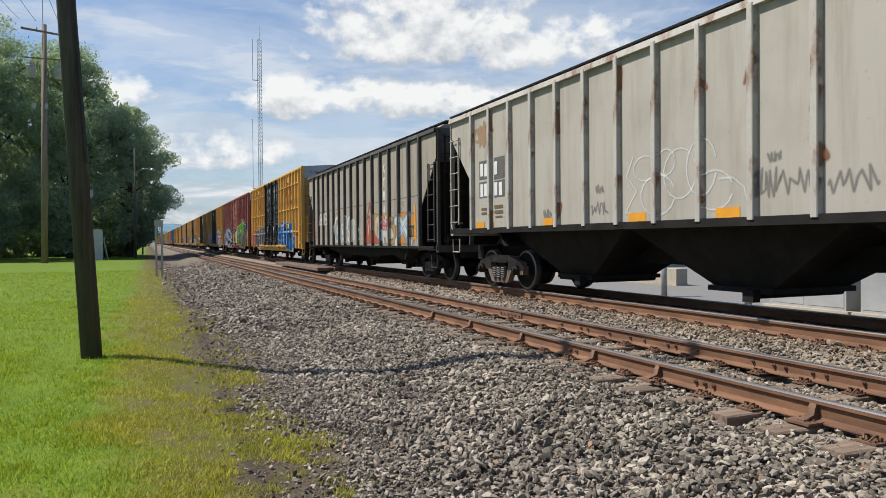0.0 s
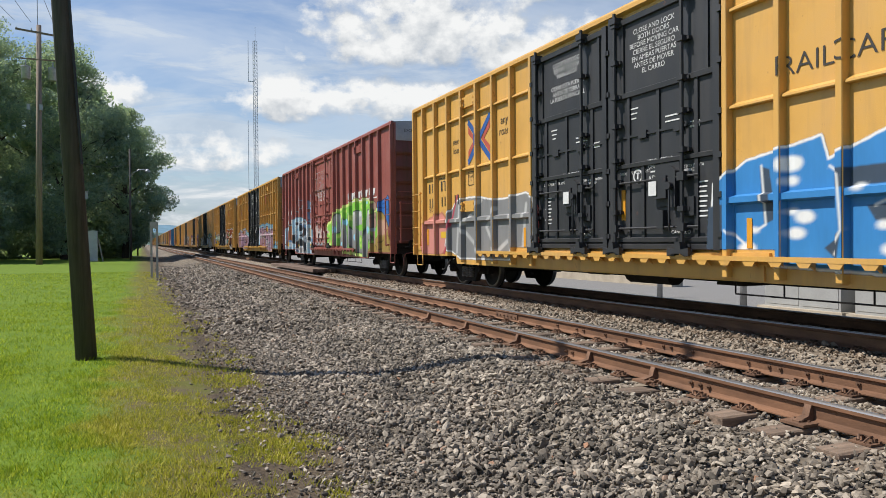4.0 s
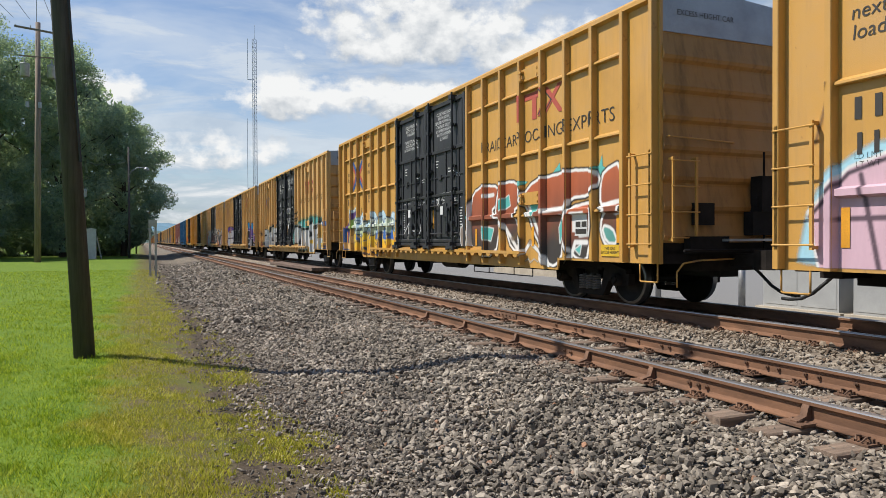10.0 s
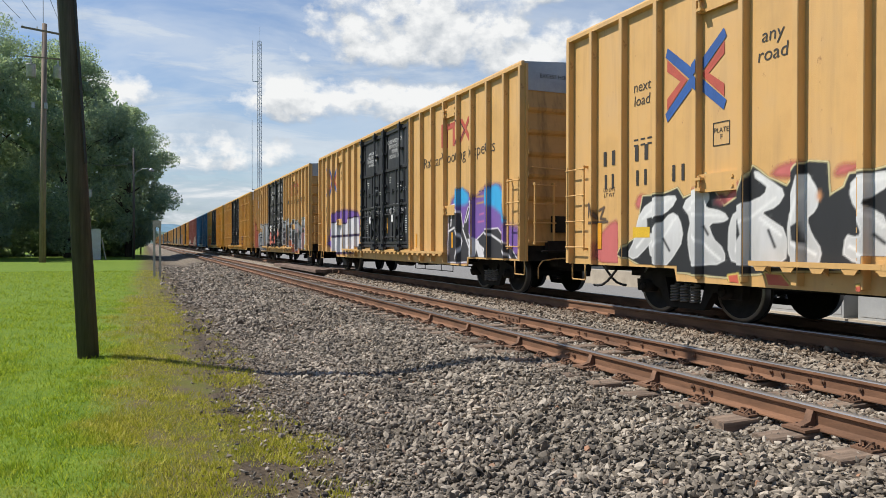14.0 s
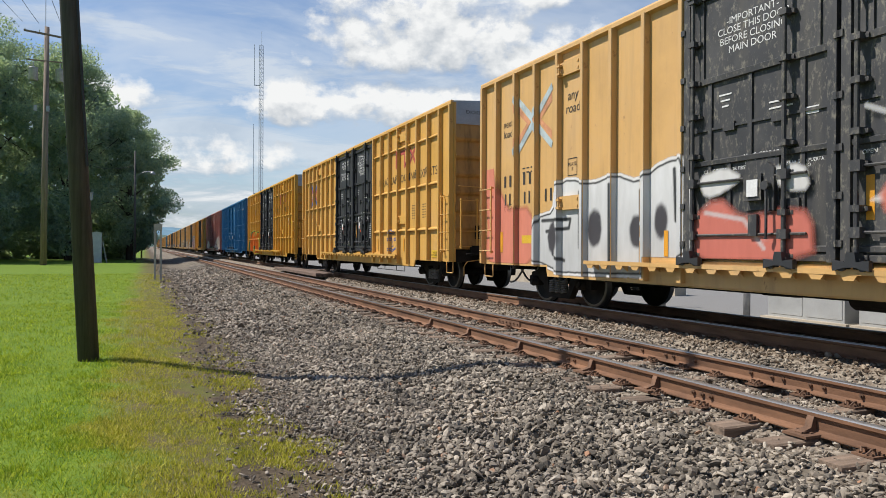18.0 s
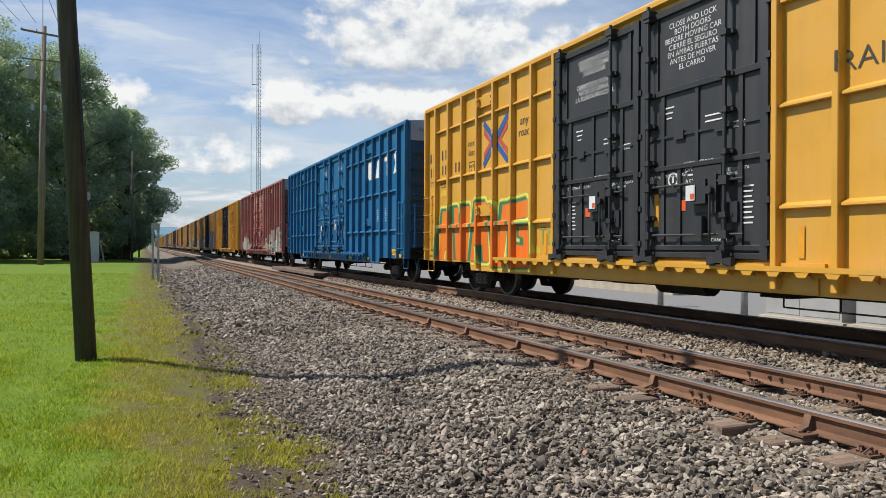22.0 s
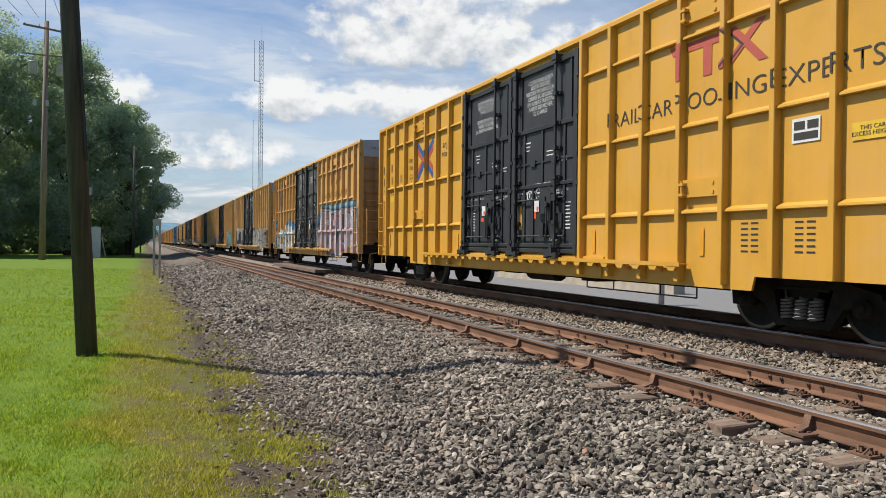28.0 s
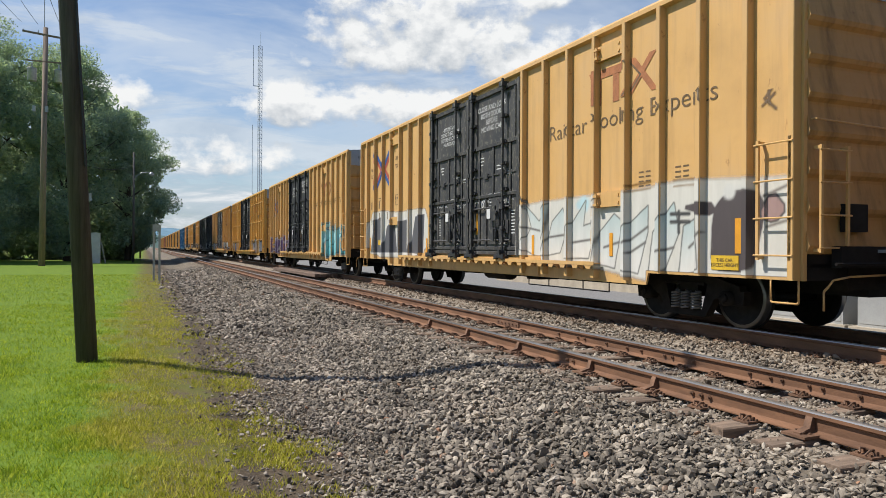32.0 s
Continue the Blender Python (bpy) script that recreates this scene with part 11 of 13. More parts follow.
finish(c, 10, "orange block-letter graffiti with dark green shadow and yellow edge")

c = coat(12, 112, 3.0)
c.poly([(2.60, 0.84), (2.70, 1.40), (3.70, 1.45), (4.65, 1.22), (5.69, 1.38), (6.94, 1.23), (7.57, 1.50), (8.14, 1.49), (9.26, 1.55), (9.30, 0.86), (6.62, 0.74), (5.09, 0.69)], (0.70, 0.65, 0.54), soft=0.06)
c.poly([(2.65, 1.21), (3.31, 1.57), (3.81, 1.85), (4.02, 2.40), (4.36, 1.78), (4.19, 1.22), (3.71, 0.98), (3.20, 1.04)], (0.70, 0.65, 0.54), edge=(0.16, 0.11, 0.09), ew=0.02, curl=1)
c.poly([(4.31, 0.94), (4.64, 1.55), (4.89, 1.98), (5.57, 2.24), (5.48, 1.74), (5.08, 1.22), (5.50, 0.81), (4.77, 0.78)], (0.70, 0.65, 0.54), edge=(0.16, 0.11, 0.09), ew=0.02, curl=1)
c.poly([(5.49, 1.12), (5.72, 1.74), (6.19, 2.26), (6.38, 1.81), (6.07, 1.42), (6.93, 1.60), (6.25, 1.22), (6.87, 0.85), (6.08, 0.72), (5.70, 0.91)], (0.70, 0.65, 0.54), edge=(0.16, 0.11, 0.09), ew=0.02, curl=1)
c.poly([(6.86, 1.13), (7.09, 2.07), (7.49, 2.31), (7.33, 1.59), (7.58, 0.96), (7.19, 1.00)], (0.70, 0.65, 0.54), edge=(0.16, 0.11, 0.09), ew=0.02, curl=1)
c.poly([(7.57, 1.23), (7.58, 2.04), (7.95, 2.44), (8.07, 2.18), (7.78, 1.85), (8.14, 1.49), (7.86, 1.23)], (0.70, 0.65, 0.54), edge=(0.16, 0.11, 0.09), ew=0.02, curl=1)
c.poly([(8.40, 1.86), (8.65, 2.04), (9.14, 2.03), (9.28, 1.78), (9.30, 0.86), (8.68, 0.86), (8.15, 0.97), (8.41, 1.48)], (0.70, 0.65, 0.54), edge=(0.16, 0.11, 0.09), ew=0.02, curl=1)
c.poly([(3.90, 1.22), (4.08, 1.90), (4.27, 1.55), (4.14, 1.22)], (0.12, 0.26, 0.36), curl=0)
c.poly([(5.98, 0.92), (6.25, 1.22), (6.61, 0.94), (6.26, 0.81)], (0.12, 0.26, 0.36), curl=0)
c.poly([(7.33, 1.59), (7.45, 2.05), (7.44, 1.50)], (0.12, 0.26, 0.36), curl=0)
c.poly([(7.78, 1.89), (7.98, 2.32), (7.96, 2.10)], (0.12, 0.26, 0.36), curl=0)
c.poly([(9.16, 0.99), (9.27, 1.15), (9.30, 0.96)], (0.12, 0.26, 0.36), curl=0)
c.poly([(5.30, 0.96), (5.59, 1.12), (5.50, 0.81)], (0.12, 0.26, 0.36), curl=0)
c.line([(3.57, 1.57), (3.32, 1.10)], 0.02, (0.20, 0.13, 0.11))
c.line([(4.96, 1.65), (4.83, 1.00)], 0.02, (0.20, 0.13, 0.11))
c.line([(6.05, 1.93), (5.88, 1.22)], 0.02, (0.20, 0.13, 0.11))
c.line([(8.28, 1.40), (8.67, 1.36), (9.27, 1.39)], 0.02, (0.20, 0.13, 0.11))
c.line([(8.66, 1.81), (8.80, 0.99)], 0.02, (0.20, 0.13, 0.11))
c.line([(7.03, 1.04), (7.35, 0.95)], 0.02, (0.20, 0.13, 0.11))
c.line([(2.93, 0.91), (5.09, 0.85), (6.62, 0.82)], 0.02, (0.20, 0.13, 0.11))
c.line([(2.77, 1.83), (3.04, 2.00), (3.31, 1.75), (2.91, 1.70)], 0.03, (0.5, 0.46, 0.38), 0.8)
c.line([(4.83, 2.52), (5.04, 3.04), (5.25, 2.81), (5.46, 2.47), (4.95, 2.35), (5.36, 2.59)], 0.012, (0.16, 0.10, 0.09), 0.7)
c.poly([(7.85, 1.80), (8.56, 1.81), (8.57, 1.36), (7.86, 1.33)], (0.16, 0.16, 0.17), curl=0)
c.poly([(-8.04, 0.79), (-7.79, 1.57), (-6.42, 1.92), (-4.92, 1.71), (-3.83, 1.19), (-3.08, 1.36), (-2.73, 0.88)], (0.70, 0.65, 0.54), soft=0.08)
c.poly([(-6.57, 0.81), (-6.22, 1.55), (-5.62, 1.90), (-5.19, 1.19), (-4.92, 1.71), (-4.89, 0.81)], (0.72, 0.69, 0.61), edge=(0.14, 0.09, 0.08), ew=0.03, curl=0)
c.poly([(-4.62, 0.85), (-4.36, 1.28), (-3.32, 1.19), (-3.31, 0.87)], (0.72, 0.69, 0.61), edge=(0.14, 0.09, 0.08), ew=0.03, curl=0)
c.poly([(-7.69, 0.79), (-7.37, 1.37), (-6.82, 0.81)], (0.72, 0.69, 0.61), edge=(0.14, 0.09, 0.08), ew=0.03, curl=0)
finish(c, 12, "cream and pale blue flame graffiti along the foot")

c = coat(14, 114, 4.0)
c.poly([(2.40, 0.97), (2.43, 1.82), (2.63, 2.44), (3.02, 2.82), (3.57, 2.91), (4.42, 2.86), (5.18, 2.77), (5.79, 2.79), (6.57, 2.80), (7.32, 2.80), (7.97, 2.86), (8.66, 2.86), (8.78, 2.54), (9.21, 2.30), (9.48, 2.09), (9.45, 1.21), (9.36, 0.82), (6.60, 0.67), (5.48, 0.64)], (0.22, 0.40, 0.52), soft=0.08)
c.poly([(2.55, 1.02), (2.60, 1.71), (2.83, 2.48), (3.30, 2.69), (3.93, 2.71), (4.66, 2.61), (5.18, 2.55), (5.59, 2.57), (6.10, 2.54), (6.58, 2.57), (7.12, 2.60), (7.61, 2.54), (7.97, 2.58), (8.39, 2.61), (8.67, 2.54), (8.75, 2.16), (8.79, 1.71), (9.32, 1.57), (9.29, 0.85), (6.60, 0.69), (5.48, 0.68)], (0.43, 0.30, 0.31), edge=(0.06, 0.10, 0.13), ew=0.05, halo=(0.14, 0.26, 0.34), hw=0.06, soft=0.03)
c.line([(2.65, 0.97), (2.83, 2.22), (3.40, 2.63), (3.93, 2.49), (3.90, 2.15), (3.59, 1.97), (3.22, 2.04), (3.13, 1.69), (3.42, 0.99)], 0.05, (0.68, 0.67, 0.65))
c.line([(2.73, 0.96), (2.91, 2.20), (3.47, 2.62), (4.00, 2.47), (3.97, 2.14), (3.66, 1.96), (3.30, 2.03), (3.21, 1.68), (3.50, 0.98)], 0.022, (0.05, 0.08, 0.10))
c.line([(3.93, 2.49), (4.42, 2.58), (4.66, 2.42), (4.68, 0.96)], 0.05, (0.68, 0.67, 0.65))
c.line([(4.00, 2.47), (4.49, 2.57), (4.72, 2.41), (4.75, 0.95)], 0.022, (0.05, 0.08, 0.10))
c.line([(4.02, 2.24), (4.35, 2.26), (4.40, 1.93), (4.02, 1.93)], 0.05, (0.68, 0.67, 0.65))
c.line([(4.09, 2.23), (4.41, 2.25), (4.47, 1.92), (4.09, 1.92)], 0.022, (0.05, 0.08, 0.10))
c.line([(4.08, 1.71), (4.12, 0.95)], 0.05, (0.68, 0.67, 0.65))
c.line([(4.15, 1.70), (4.19, 0.94)], 0.022, (0.05, 0.08, 0.10))
c.line([(4.84, 1.01), (4.89, 2.09), (5.25, 2.50), (5.73, 2.46), (5.96, 2.19), (5.99, 1.85), (6.05, 1.69), (6.00, 1.03)], 0.05, (0.68, 0.67, 0.65))
c.line([(4.90, 1.00), (4.95, 2.08), (5.31, 2.49), (5.78, 2.44), (6.01, 2.17), (6.04, 1.84), (6.10, 1.68), (6.05, 1.02)], 0.022, (0.05, 0.08, 0.10))
c.line([(5.34, 1.02), (5.36, 1.89)], 0.05, (0.68, 0.67, 0.65))
c.line([(5.40, 1.01), (5.41, 1.87)], 0.022, (0.05, 0.08, 0.10))
c.line([(6.19, 0.99), (6.17, 2.41), (6.58, 2.49), (6.91, 2.34), (6.92, 1.81), (6.70, 1.51), (7.08, 1.05)], 0.05, (0.68, 0.67, 0.65))
c.line([(6.23, 0.99), (6.22, 2.40), (6.62, 2.48), (6.95, 2.33), (6.96, 1.80), (6.75, 1.50), (7.13, 1.04)], 0.022, (0.05, 0.08, 0.10))
c.line([(7.08, 1.01), (7.12, 2.47), (7.61, 2.49), (7.84, 2.35), (7.83, 1.06)], 0.05, (0.68, 0.67, 0.65))
c.line([(7.13, 1.01), (7.16, 2.46), (7.65, 2.48), (7.88, 2.34), (7.87, 1.06)], 0.022, (0.05, 0.08, 0.10))
c.line([(7.27, 2.19), (7.47, 2.21), (7.48, 1.85), (7.28, 1.85), (7.27, 2.19)], 0.05, (0.68, 0.67, 0.65))
c.line([(7.31, 2.18), (7.51, 2.20), (7.51, 1.84), (7.32, 1.84), (7.31, 2.18)], 0.022, (0.05, 0.08, 0.10))
c.line([(7.38, 1.49), (7.42, 1.20), (7.58, 1.22), (7.58, 1.49)], 0.05, (0.68, 0.67, 0.65))
c.line([(7.42, 1.48), (7.45, 1.19), (7.62, 1.21), (7.61, 1.48)], 0.022, (0.05, 0.08, 0.10))
c.line([(7.94, 2.03), (8.06, 2.43), (8.39, 2.53), (8.63, 2.37), (8.60, 2.11), (8.32, 1.97), (8.40, 1.83), (8.68, 1.78)], 0.05, (0.68, 0.67, 0.65))
c.line([(7.97, 2.02), (8.10, 2.42), (8.43, 2.52), (8.66, 2.36), (8.63, 2.10), (8.35, 1.96), (8.43, 1.82), (8.71, 1.78)], 0.022, (0.05, 0.08, 0.10))
c.line([(8.06, 2.30), (8.32, 2.27), (8.36, 2.13), (8.15, 2.08)], 0.05, (0.68, 0.67, 0.65))
c.line([(8.10, 2.29), (8.35, 2.26), (8.39, 2.12), (8.19, 2.07)], 0.022, (0.05, 0.08, 0.10))
c.line([(8.16, 1.75), (8.12, 0.93), (8.33, 0.84)], 0.05, (0.68, 0.67, 0.65))
c.line([(8.19, 1.74), (8.16, 0.93), (8.37, 0.83)], 0.022, (0.05, 0.08, 0.10))
c.line([(6.00, 0.91), (5.75, 0.94), (5.68, 0.69), (6.49, 0.68)], 0.05, (0.68, 0.67, 0.65))
c.line([(6.05, 0.90), (5.80, 0.93), (5.74, 0.68), (6.53, 0.68)], 0.022, (0.05, 0.08, 0.10))
c.line([(8.80, 1.21), (9.02, 0.90), (9.29, 1.09), (9.32, 1.45)], 0.05, (0.68, 0.67, 0.65))
c.line([(8.83, 1.20), (9.05, 0.89), (9.32, 1.08), (9.35, 1.44)], 0.022, (0.05, 0.08, 0.10))
c.poly([(4.15, 1.66), (4.36, 1.67), (4.42, 1.00), (4.19, 1.00)], (0.10, 0.26, 0.40), edge=(0.30, 0.48, 0.58), ew=0.025)
c.poly([(7.28, 1.49), (7.48, 1.53), (7.55, 1.20), (7.40, 1.02), (7.31, 1.20)], (0.10, 0.26, 0.40), edge=(0.30, 0.48, 0.58), ew=0.025)
c.poly([(8.19, 2.25), (8.44, 2.27), (8.48, 2.12), (8.25, 2.06)], (0.10, 0.26, 0.40), edge=(0.30, 0.48, 0.58), ew=0.025)
c.poly([(8.90, 2.15), (9.18, 2.19), (9.01, 1.83), (9.22, 1.57), (9.12, 0.96), (8.91, 0.96), (8.98, 1.52)], (0.10, 0.26, 0.40), edge=(0.30, 0.48, 0.58), ew=0.025)
c.poly([(2.84, 1.60), (3.07, 1.69), (3.24, 0.98), (2.95, 0.98)], (0.10, 0.26, 0.40), edge=(0.30, 0.48, 0.58), ew=0.025)
c.line([(5.38, 2.04), (5.60, 2.05), (5.83, 2.02)], 0.028, (0.50, 0.10, 0.13), 0.9)
c.line([(5.11, 1.53), (5.33, 1.55), (5.58, 1.53)], 0.028, (0.50, 0.10, 0.13), 0.9)
c.line([(4.42, 1.73), (4.67, 1.75), (4.94, 1.72)], 0.028, (0.50, 0.10, 0.13), 0.9)
c.line([(6.51, 2.25), (6.69, 2.25), (6.89, 2.22)], 0.028, (0.50, 0.10, 0.13), 0.9)
c.line([(6.41, 1.34), (6.59, 1.36), (6.79, 1.34)], 0.028, (0.50, 0.10, 0.13), 0.9)
c.line([(5.25, 1.31), (5.47, 1.33), (5.72, 1.31)], 0.028, (0.50, 0.10, 0.13), 0.9)
c.line([(7.28, 1.26), (7.43, 1.28), (7.61, 1.27)], 0.028, (0.50, 0.10, 0.13), 0.9)
c.line([(7.56, 1.76), (7.71, 1.77), (7.88, 1.75)], 0.028, (0.50, 0.10, 0.13), 0.9)
c.line([(8.02, 1.26), (8.16, 1.28), (8.31, 1.26)], 0.028, (0.50, 0.10, 0.13), 0.9)
c.line([(8.28, 1.19), (8.41, 1.21), (8.55, 1.20)], 0.028, (0.50, 0.10, 0.13), 0.9)
c.line([(6.86, 0.88), (7.03, 0.91), (7.22, 0.90)], 0.028, (0.50, 0.10, 0.13), 0.9)
c.line([(9.06, 2.40), (9.18, 2.40), (9.30, 2.37)], 0.028, (0.50, 0.10, 0.13), 0.9)
c.line([(5.78, 2.31), (5.98, 2.32), (6.21, 2.28)], 0.028, (0.50, 0.10, 0.13), 0.9)
c.line([(3.11, 1.67), (3.41, 1.69), (3.74, 1.66)], 0.028, (0.50, 0.10, 0.13), 0.9)
c.line([(8.88, 3.37), (8.99, 3.50), (9.08, 3.31), (9.20, 3.46), (9.27, 3.29), (9.40, 3.37)], 0.02, (0.13, 0.12, 0.12), 0.8)
c.line([(8.89, 3.12), (8.99, 3.26), (9.08, 3.06), (9.20, 3.22), (9.27, 3.04), (9.40, 3.14)], 0.02, (0.13, 0.12, 0.12), 0.8)
c.line([(8.89, 2.90), (8.99, 3.04), (9.08, 2.85), (9.20, 3.01), (9.27, 2.83), (9.40, 2.93)], 0.02, (0.13, 0.12, 0.12), 0.8)
c.line([(8.89, 2.65), (9.00, 2.79), (9.08, 2.60), (9.21, 2.77), (9.27, 2.59), (9.41, 2.69)], 0.02, (0.13, 0.12, 0.12), 0.8)
c.line([(8.92, 3.58), (9.03, 3.06), (8.96, 2.70)], 0.018, (0.13, 0.12, 0.12), 0.7)
c.line([(9.26, 3.53), (9.20, 3.09), (9.31, 2.59)], 0.018, (0.13, 0.12, 0.12), 0.7)
c.poly([(-5.42, 2.23), (-4.89, 2.30), (-4.46, 2.46), (-4.15, 2.39), (-3.86, 2.47), (-3.62, 2.29), (-3.13, 2.18), (-3.03, 1.64), (-2.97, 1.04), (-3.21, 0.89), (-5.41, 0.86)], (0.12, 0.34, 0.52), soft=0.16)
c.poly([(-4.67, 2.38), (-4.51, 2.67), (-4.35, 2.35)], (0.12, 0.34, 0.52), soft=0.1)
c.poly([(-4.25, 2.34), (-4.17, 2.76), (-4.05, 2.32)], (0.12, 0.34, 0.52), soft=0.1)
c.poly([(-3.93, 2.31), (-3.86, 2.60), (-3.74, 2.30)], (0.12, 0.34, 0.52), soft=0.1)
c.poly([(-9.07, 2.36), (-8.32, 2.45), (-8.20, 1.57), (-8.19, 0.87), (-8.95, 0.81)], (0.12, 0.34, 0.52), soft=0.14)
c.poly([(-5.86, 1.89), (-5.46, 1.95), (-5.45, 1.22), (-5.79, 1.00)], (0.12, 0.34, 0.52), soft=0.12)
c.poly([(-9.66, 0.89), (-9.63, 1.41), (-9.06, 1.59), (-8.86, 0.95)], (0.42, 0.20, 0.17), soft=0.12)
c.poly([(-8.87, 1.49), (-8.87, 2.03), (-8.46, 2.15), (-8.35, 1.57)], (0.55, 0.28, 0.06), soft=0.06)
c.poly([(-8.19, 0.74), (-8.13, 1.70), (-7.46, 1.88), (-6.41, 1.98), (-5.86, 1.93), (-5.79, 1.44), (-5.47, 1.08), (-5.44, 0.68), (-7.13, 0.69)], (0.66, 0.645, 0.60), soft=0.05)
c.poly([(-5.39, 0.68), (-5.39, 2.09), (-5.01, 2.17), (-4.67, 2.04), (-4.62, 2.24), (-4.30, 2.23), (-4.35, 2.05), (-4.05, 2.16), (-3.66, 2.18), (-3.39, 1.99), (-3.14, 1.64), (-3.09, 1.22), (-3.12, 0.86), (-4.24, 0.83)], (0.66, 0.645, 0.60), edge=(0.07, 0.075, 0.085), ew=0.02, soft=0.03, curl=1)
c.line([(-5.24, 2.11), (-5.18, 1.93), (-5.36, 1.65)], 0.022, (0.07, 0.075, 0.085))
c.line([(-5.01, 2.15), (-4.95, 1.92), (-4.67, 1.84), (-4.69, 2.04)], 0.022, (0.07, 0.075, 0.085))
c.line([(-5.06, 1.75), (-5.11, 1.22), (-4.82, 0.98), (-4.55, 0.95)], 0.022, (0.07, 0.075, 0.085))
c.line([(-5.30, 1.64), (-4.67, 1.63), (-4.43, 1.76), (-4.35, 2.02)], 0.022, (0.07, 0.075, 0.085))
c.line([(-4.35, 1.62), (-4.36, 1.22), (-4.44, 0.95)], 0.022, (0.07, 0.075, 0.085))
c.line([(-4.61, 1.02), (-4.50, 1.42)], 0.022, (0.07, 0.075, 0.085))
c.line([(-3.99, 1.77), (-3.90, 1.86), (-3.75, 1.80), (-3.73, 1.68), (-3.90, 1.64)], 0.022, (0.07, 0.075, 0.085))
c.line([(-3.62, 2.10), (-3.35, 1.86), (-3.21, 1.58)], 0.022, (0.07, 0.075, 0.085))
c.line([(-3.13, 1.61), (-3.25, 1.34), (-3.21, 0.92)], 0.022, (0.07, 0.075, 0.085))
c.line([(-3.61, 1.63), (-3.21, 1.60)], 0.022, (0.07, 0.075, 0.085))
c.line([(-4.35, 1.65), (-4.04, 1.61)], 0.022, (0.07, 0.075, 0.085))
c.poly([(-3.99, 1.42), (-3.85, 1.59), (-3.75, 1.41), (-3.80, 1.25), (-3.89, 1.27)], (0.05, 0.22, 0.46), soft=0.02)
c.line([(-4.04, 1.38), (-3.89, 1.25), (-3.75, 1.22)], 0.014, (0.07, 0.075, 0.085))
c.oval(-4.26, 1.35, 0.16, 0.11, (0.36, 0.36, 0.36), 0.4, 0.8)
c.oval(-4.83, 1.81, 0.18, 0.08, (0.45, 0.45, 0.44), 0.4, 0.7)
c.line([(-8.03, 1.65), (-7.70, 1.73), (-7.38, 1.80)], 0.022, (0.07, 0.075, 0.085), 0.9)
c.line([(-7.79, 1.47), (-7.30, 1.55)], 0.022, (0.07, 0.075, 0.085), 0.9)
c.line([(-7.87, 1.35), (-7.70, 0.97)], 0.022, (0.07, 0.075, 0.085), 0.9)
c.line([(-6.96, 1.78), (-6.86, 1.46), (-6.68, 1.22)], 0.022, (0.07, 0.075, 0.085), 0.9)
c.line([(-7.13, 1.14), (-6.95, 0.94)], 0.022, (0.07, 0.075, 0.085), 0.9)
c.line([(-6.40, 1.76), (-6.45, 1.38), (-6.26, 1.22)], 0.022, (0.07, 0.075, 0.085), 0.9)
c.line([(-6.23, 1.07), (-6.09, 0.77)], 0.022, (0.07, 0.075, 0.085), 0.9)
c.line([(-5.99, 1.15), (-6.14, 0.92), (-6.28, 0.72)], 0.022, (0.07, 0.075, 0.085), 0.9)
c.line([(-5.99, 1.45), (-5.79, 1.22)], 0.022, (0.07, 0.075, 0.085), 0.9)
c.line([(-7.38, 1.55), (-7.48, 1.14), (-7.29, 0.97)], 0.022, (0.07, 0.075, 0.085), 0.9)
c.poly([(-6.69, 1.50), (-6.40, 1.65), (-6.37, 1.22), (-6.61, 1.18)], (0.10, 0.26, 0.42), soft=0.04)
c.poly([(-6.95, 1.06), (-6.89, 1.46), (-6.66, 1.46), (-6.74, 1.14)], (0.52, 0.28, 0.05), soft=0.03)
c.oval(-6.29, 1.79, 0.06, 0.04, (0.07, 0.075, 0.085), 0.1, 1.0)
c.oval(-6.32, 1.61, 0.06, 0.04, (0.07, 0.075, 0.085), 0.1, 1.0)
c.oval(-5.99, 1.69, 0.05, 0.04, (0.07, 0.075, 0.085), 0.1, 1.0)
c.line([(-8.88, 2.31), (-8.78, 2.44), (-8.65, 2.25), (-8.50, 2.37), (-8.35, 2.20)], 0.022, (0.05, 0.13, 0.28))
c.line([(-8.78, 1.99), (-8.65, 2.10), (-8.50, 1.97), (-8.68, 1.89)], 0.022, (0.05, 0.13, 0.28))
c.line([(-8.86, 1.36), (-8.64, 1.42), (-8.67, 1.13), (-8.38, 1.38), (-8.34, 1.05)], 0.022, (0.05, 0.13, 0.28))
c.line([(-3.37, 2.08), (-3.29, 2.24), (-3.23, 2.07)], 0.022, (0.05, 0.13, 0.28))
c.line([(-3.36, 2.14), (-3.23, 2.15)], 0.022, (0.05, 0.13, 0.28))
c.line([(-3.18, 2.22), (-3.16, 2.09), (-3.08, 2.09), (-3.08, 2.22)], 0.022, (0.05, 0.13, 0.28))
c.line([(-3.03, 2.08), (-3.03, 2.22), (-2.95, 2.17), (-3.03, 2.15), (-2.93, 2.08)], 0.022, (0.05, 0.13, 0.28))
c.line([(-3.17, 1.99), (-3.10, 2.01)], 0.022, (0.05, 0.13, 0.28))
c.line([(-3.06, 1.52), (-2.96, 1.61), (-2.86, 1.63)], 0.022, (0.05, 0.13, 0.28))
c.line([(-3.04, 1.37), (-2.94, 1.46), (-2.84, 1.44)], 0.022, (0.05, 0.13, 0.28))
c.line([(-3.08, 1.10), (-3.08, 1.25), (-2.97, 1.16), (-2.94, 1.27), (-2.83, 1.22), (-2.79, 1.11)], 0.022, (0.05, 0.13, 0.28))
c.oval(-2.94, 1.10, 0.18, 0.12, (0.35, 0.55, 0.62), 0.4, 0.7)
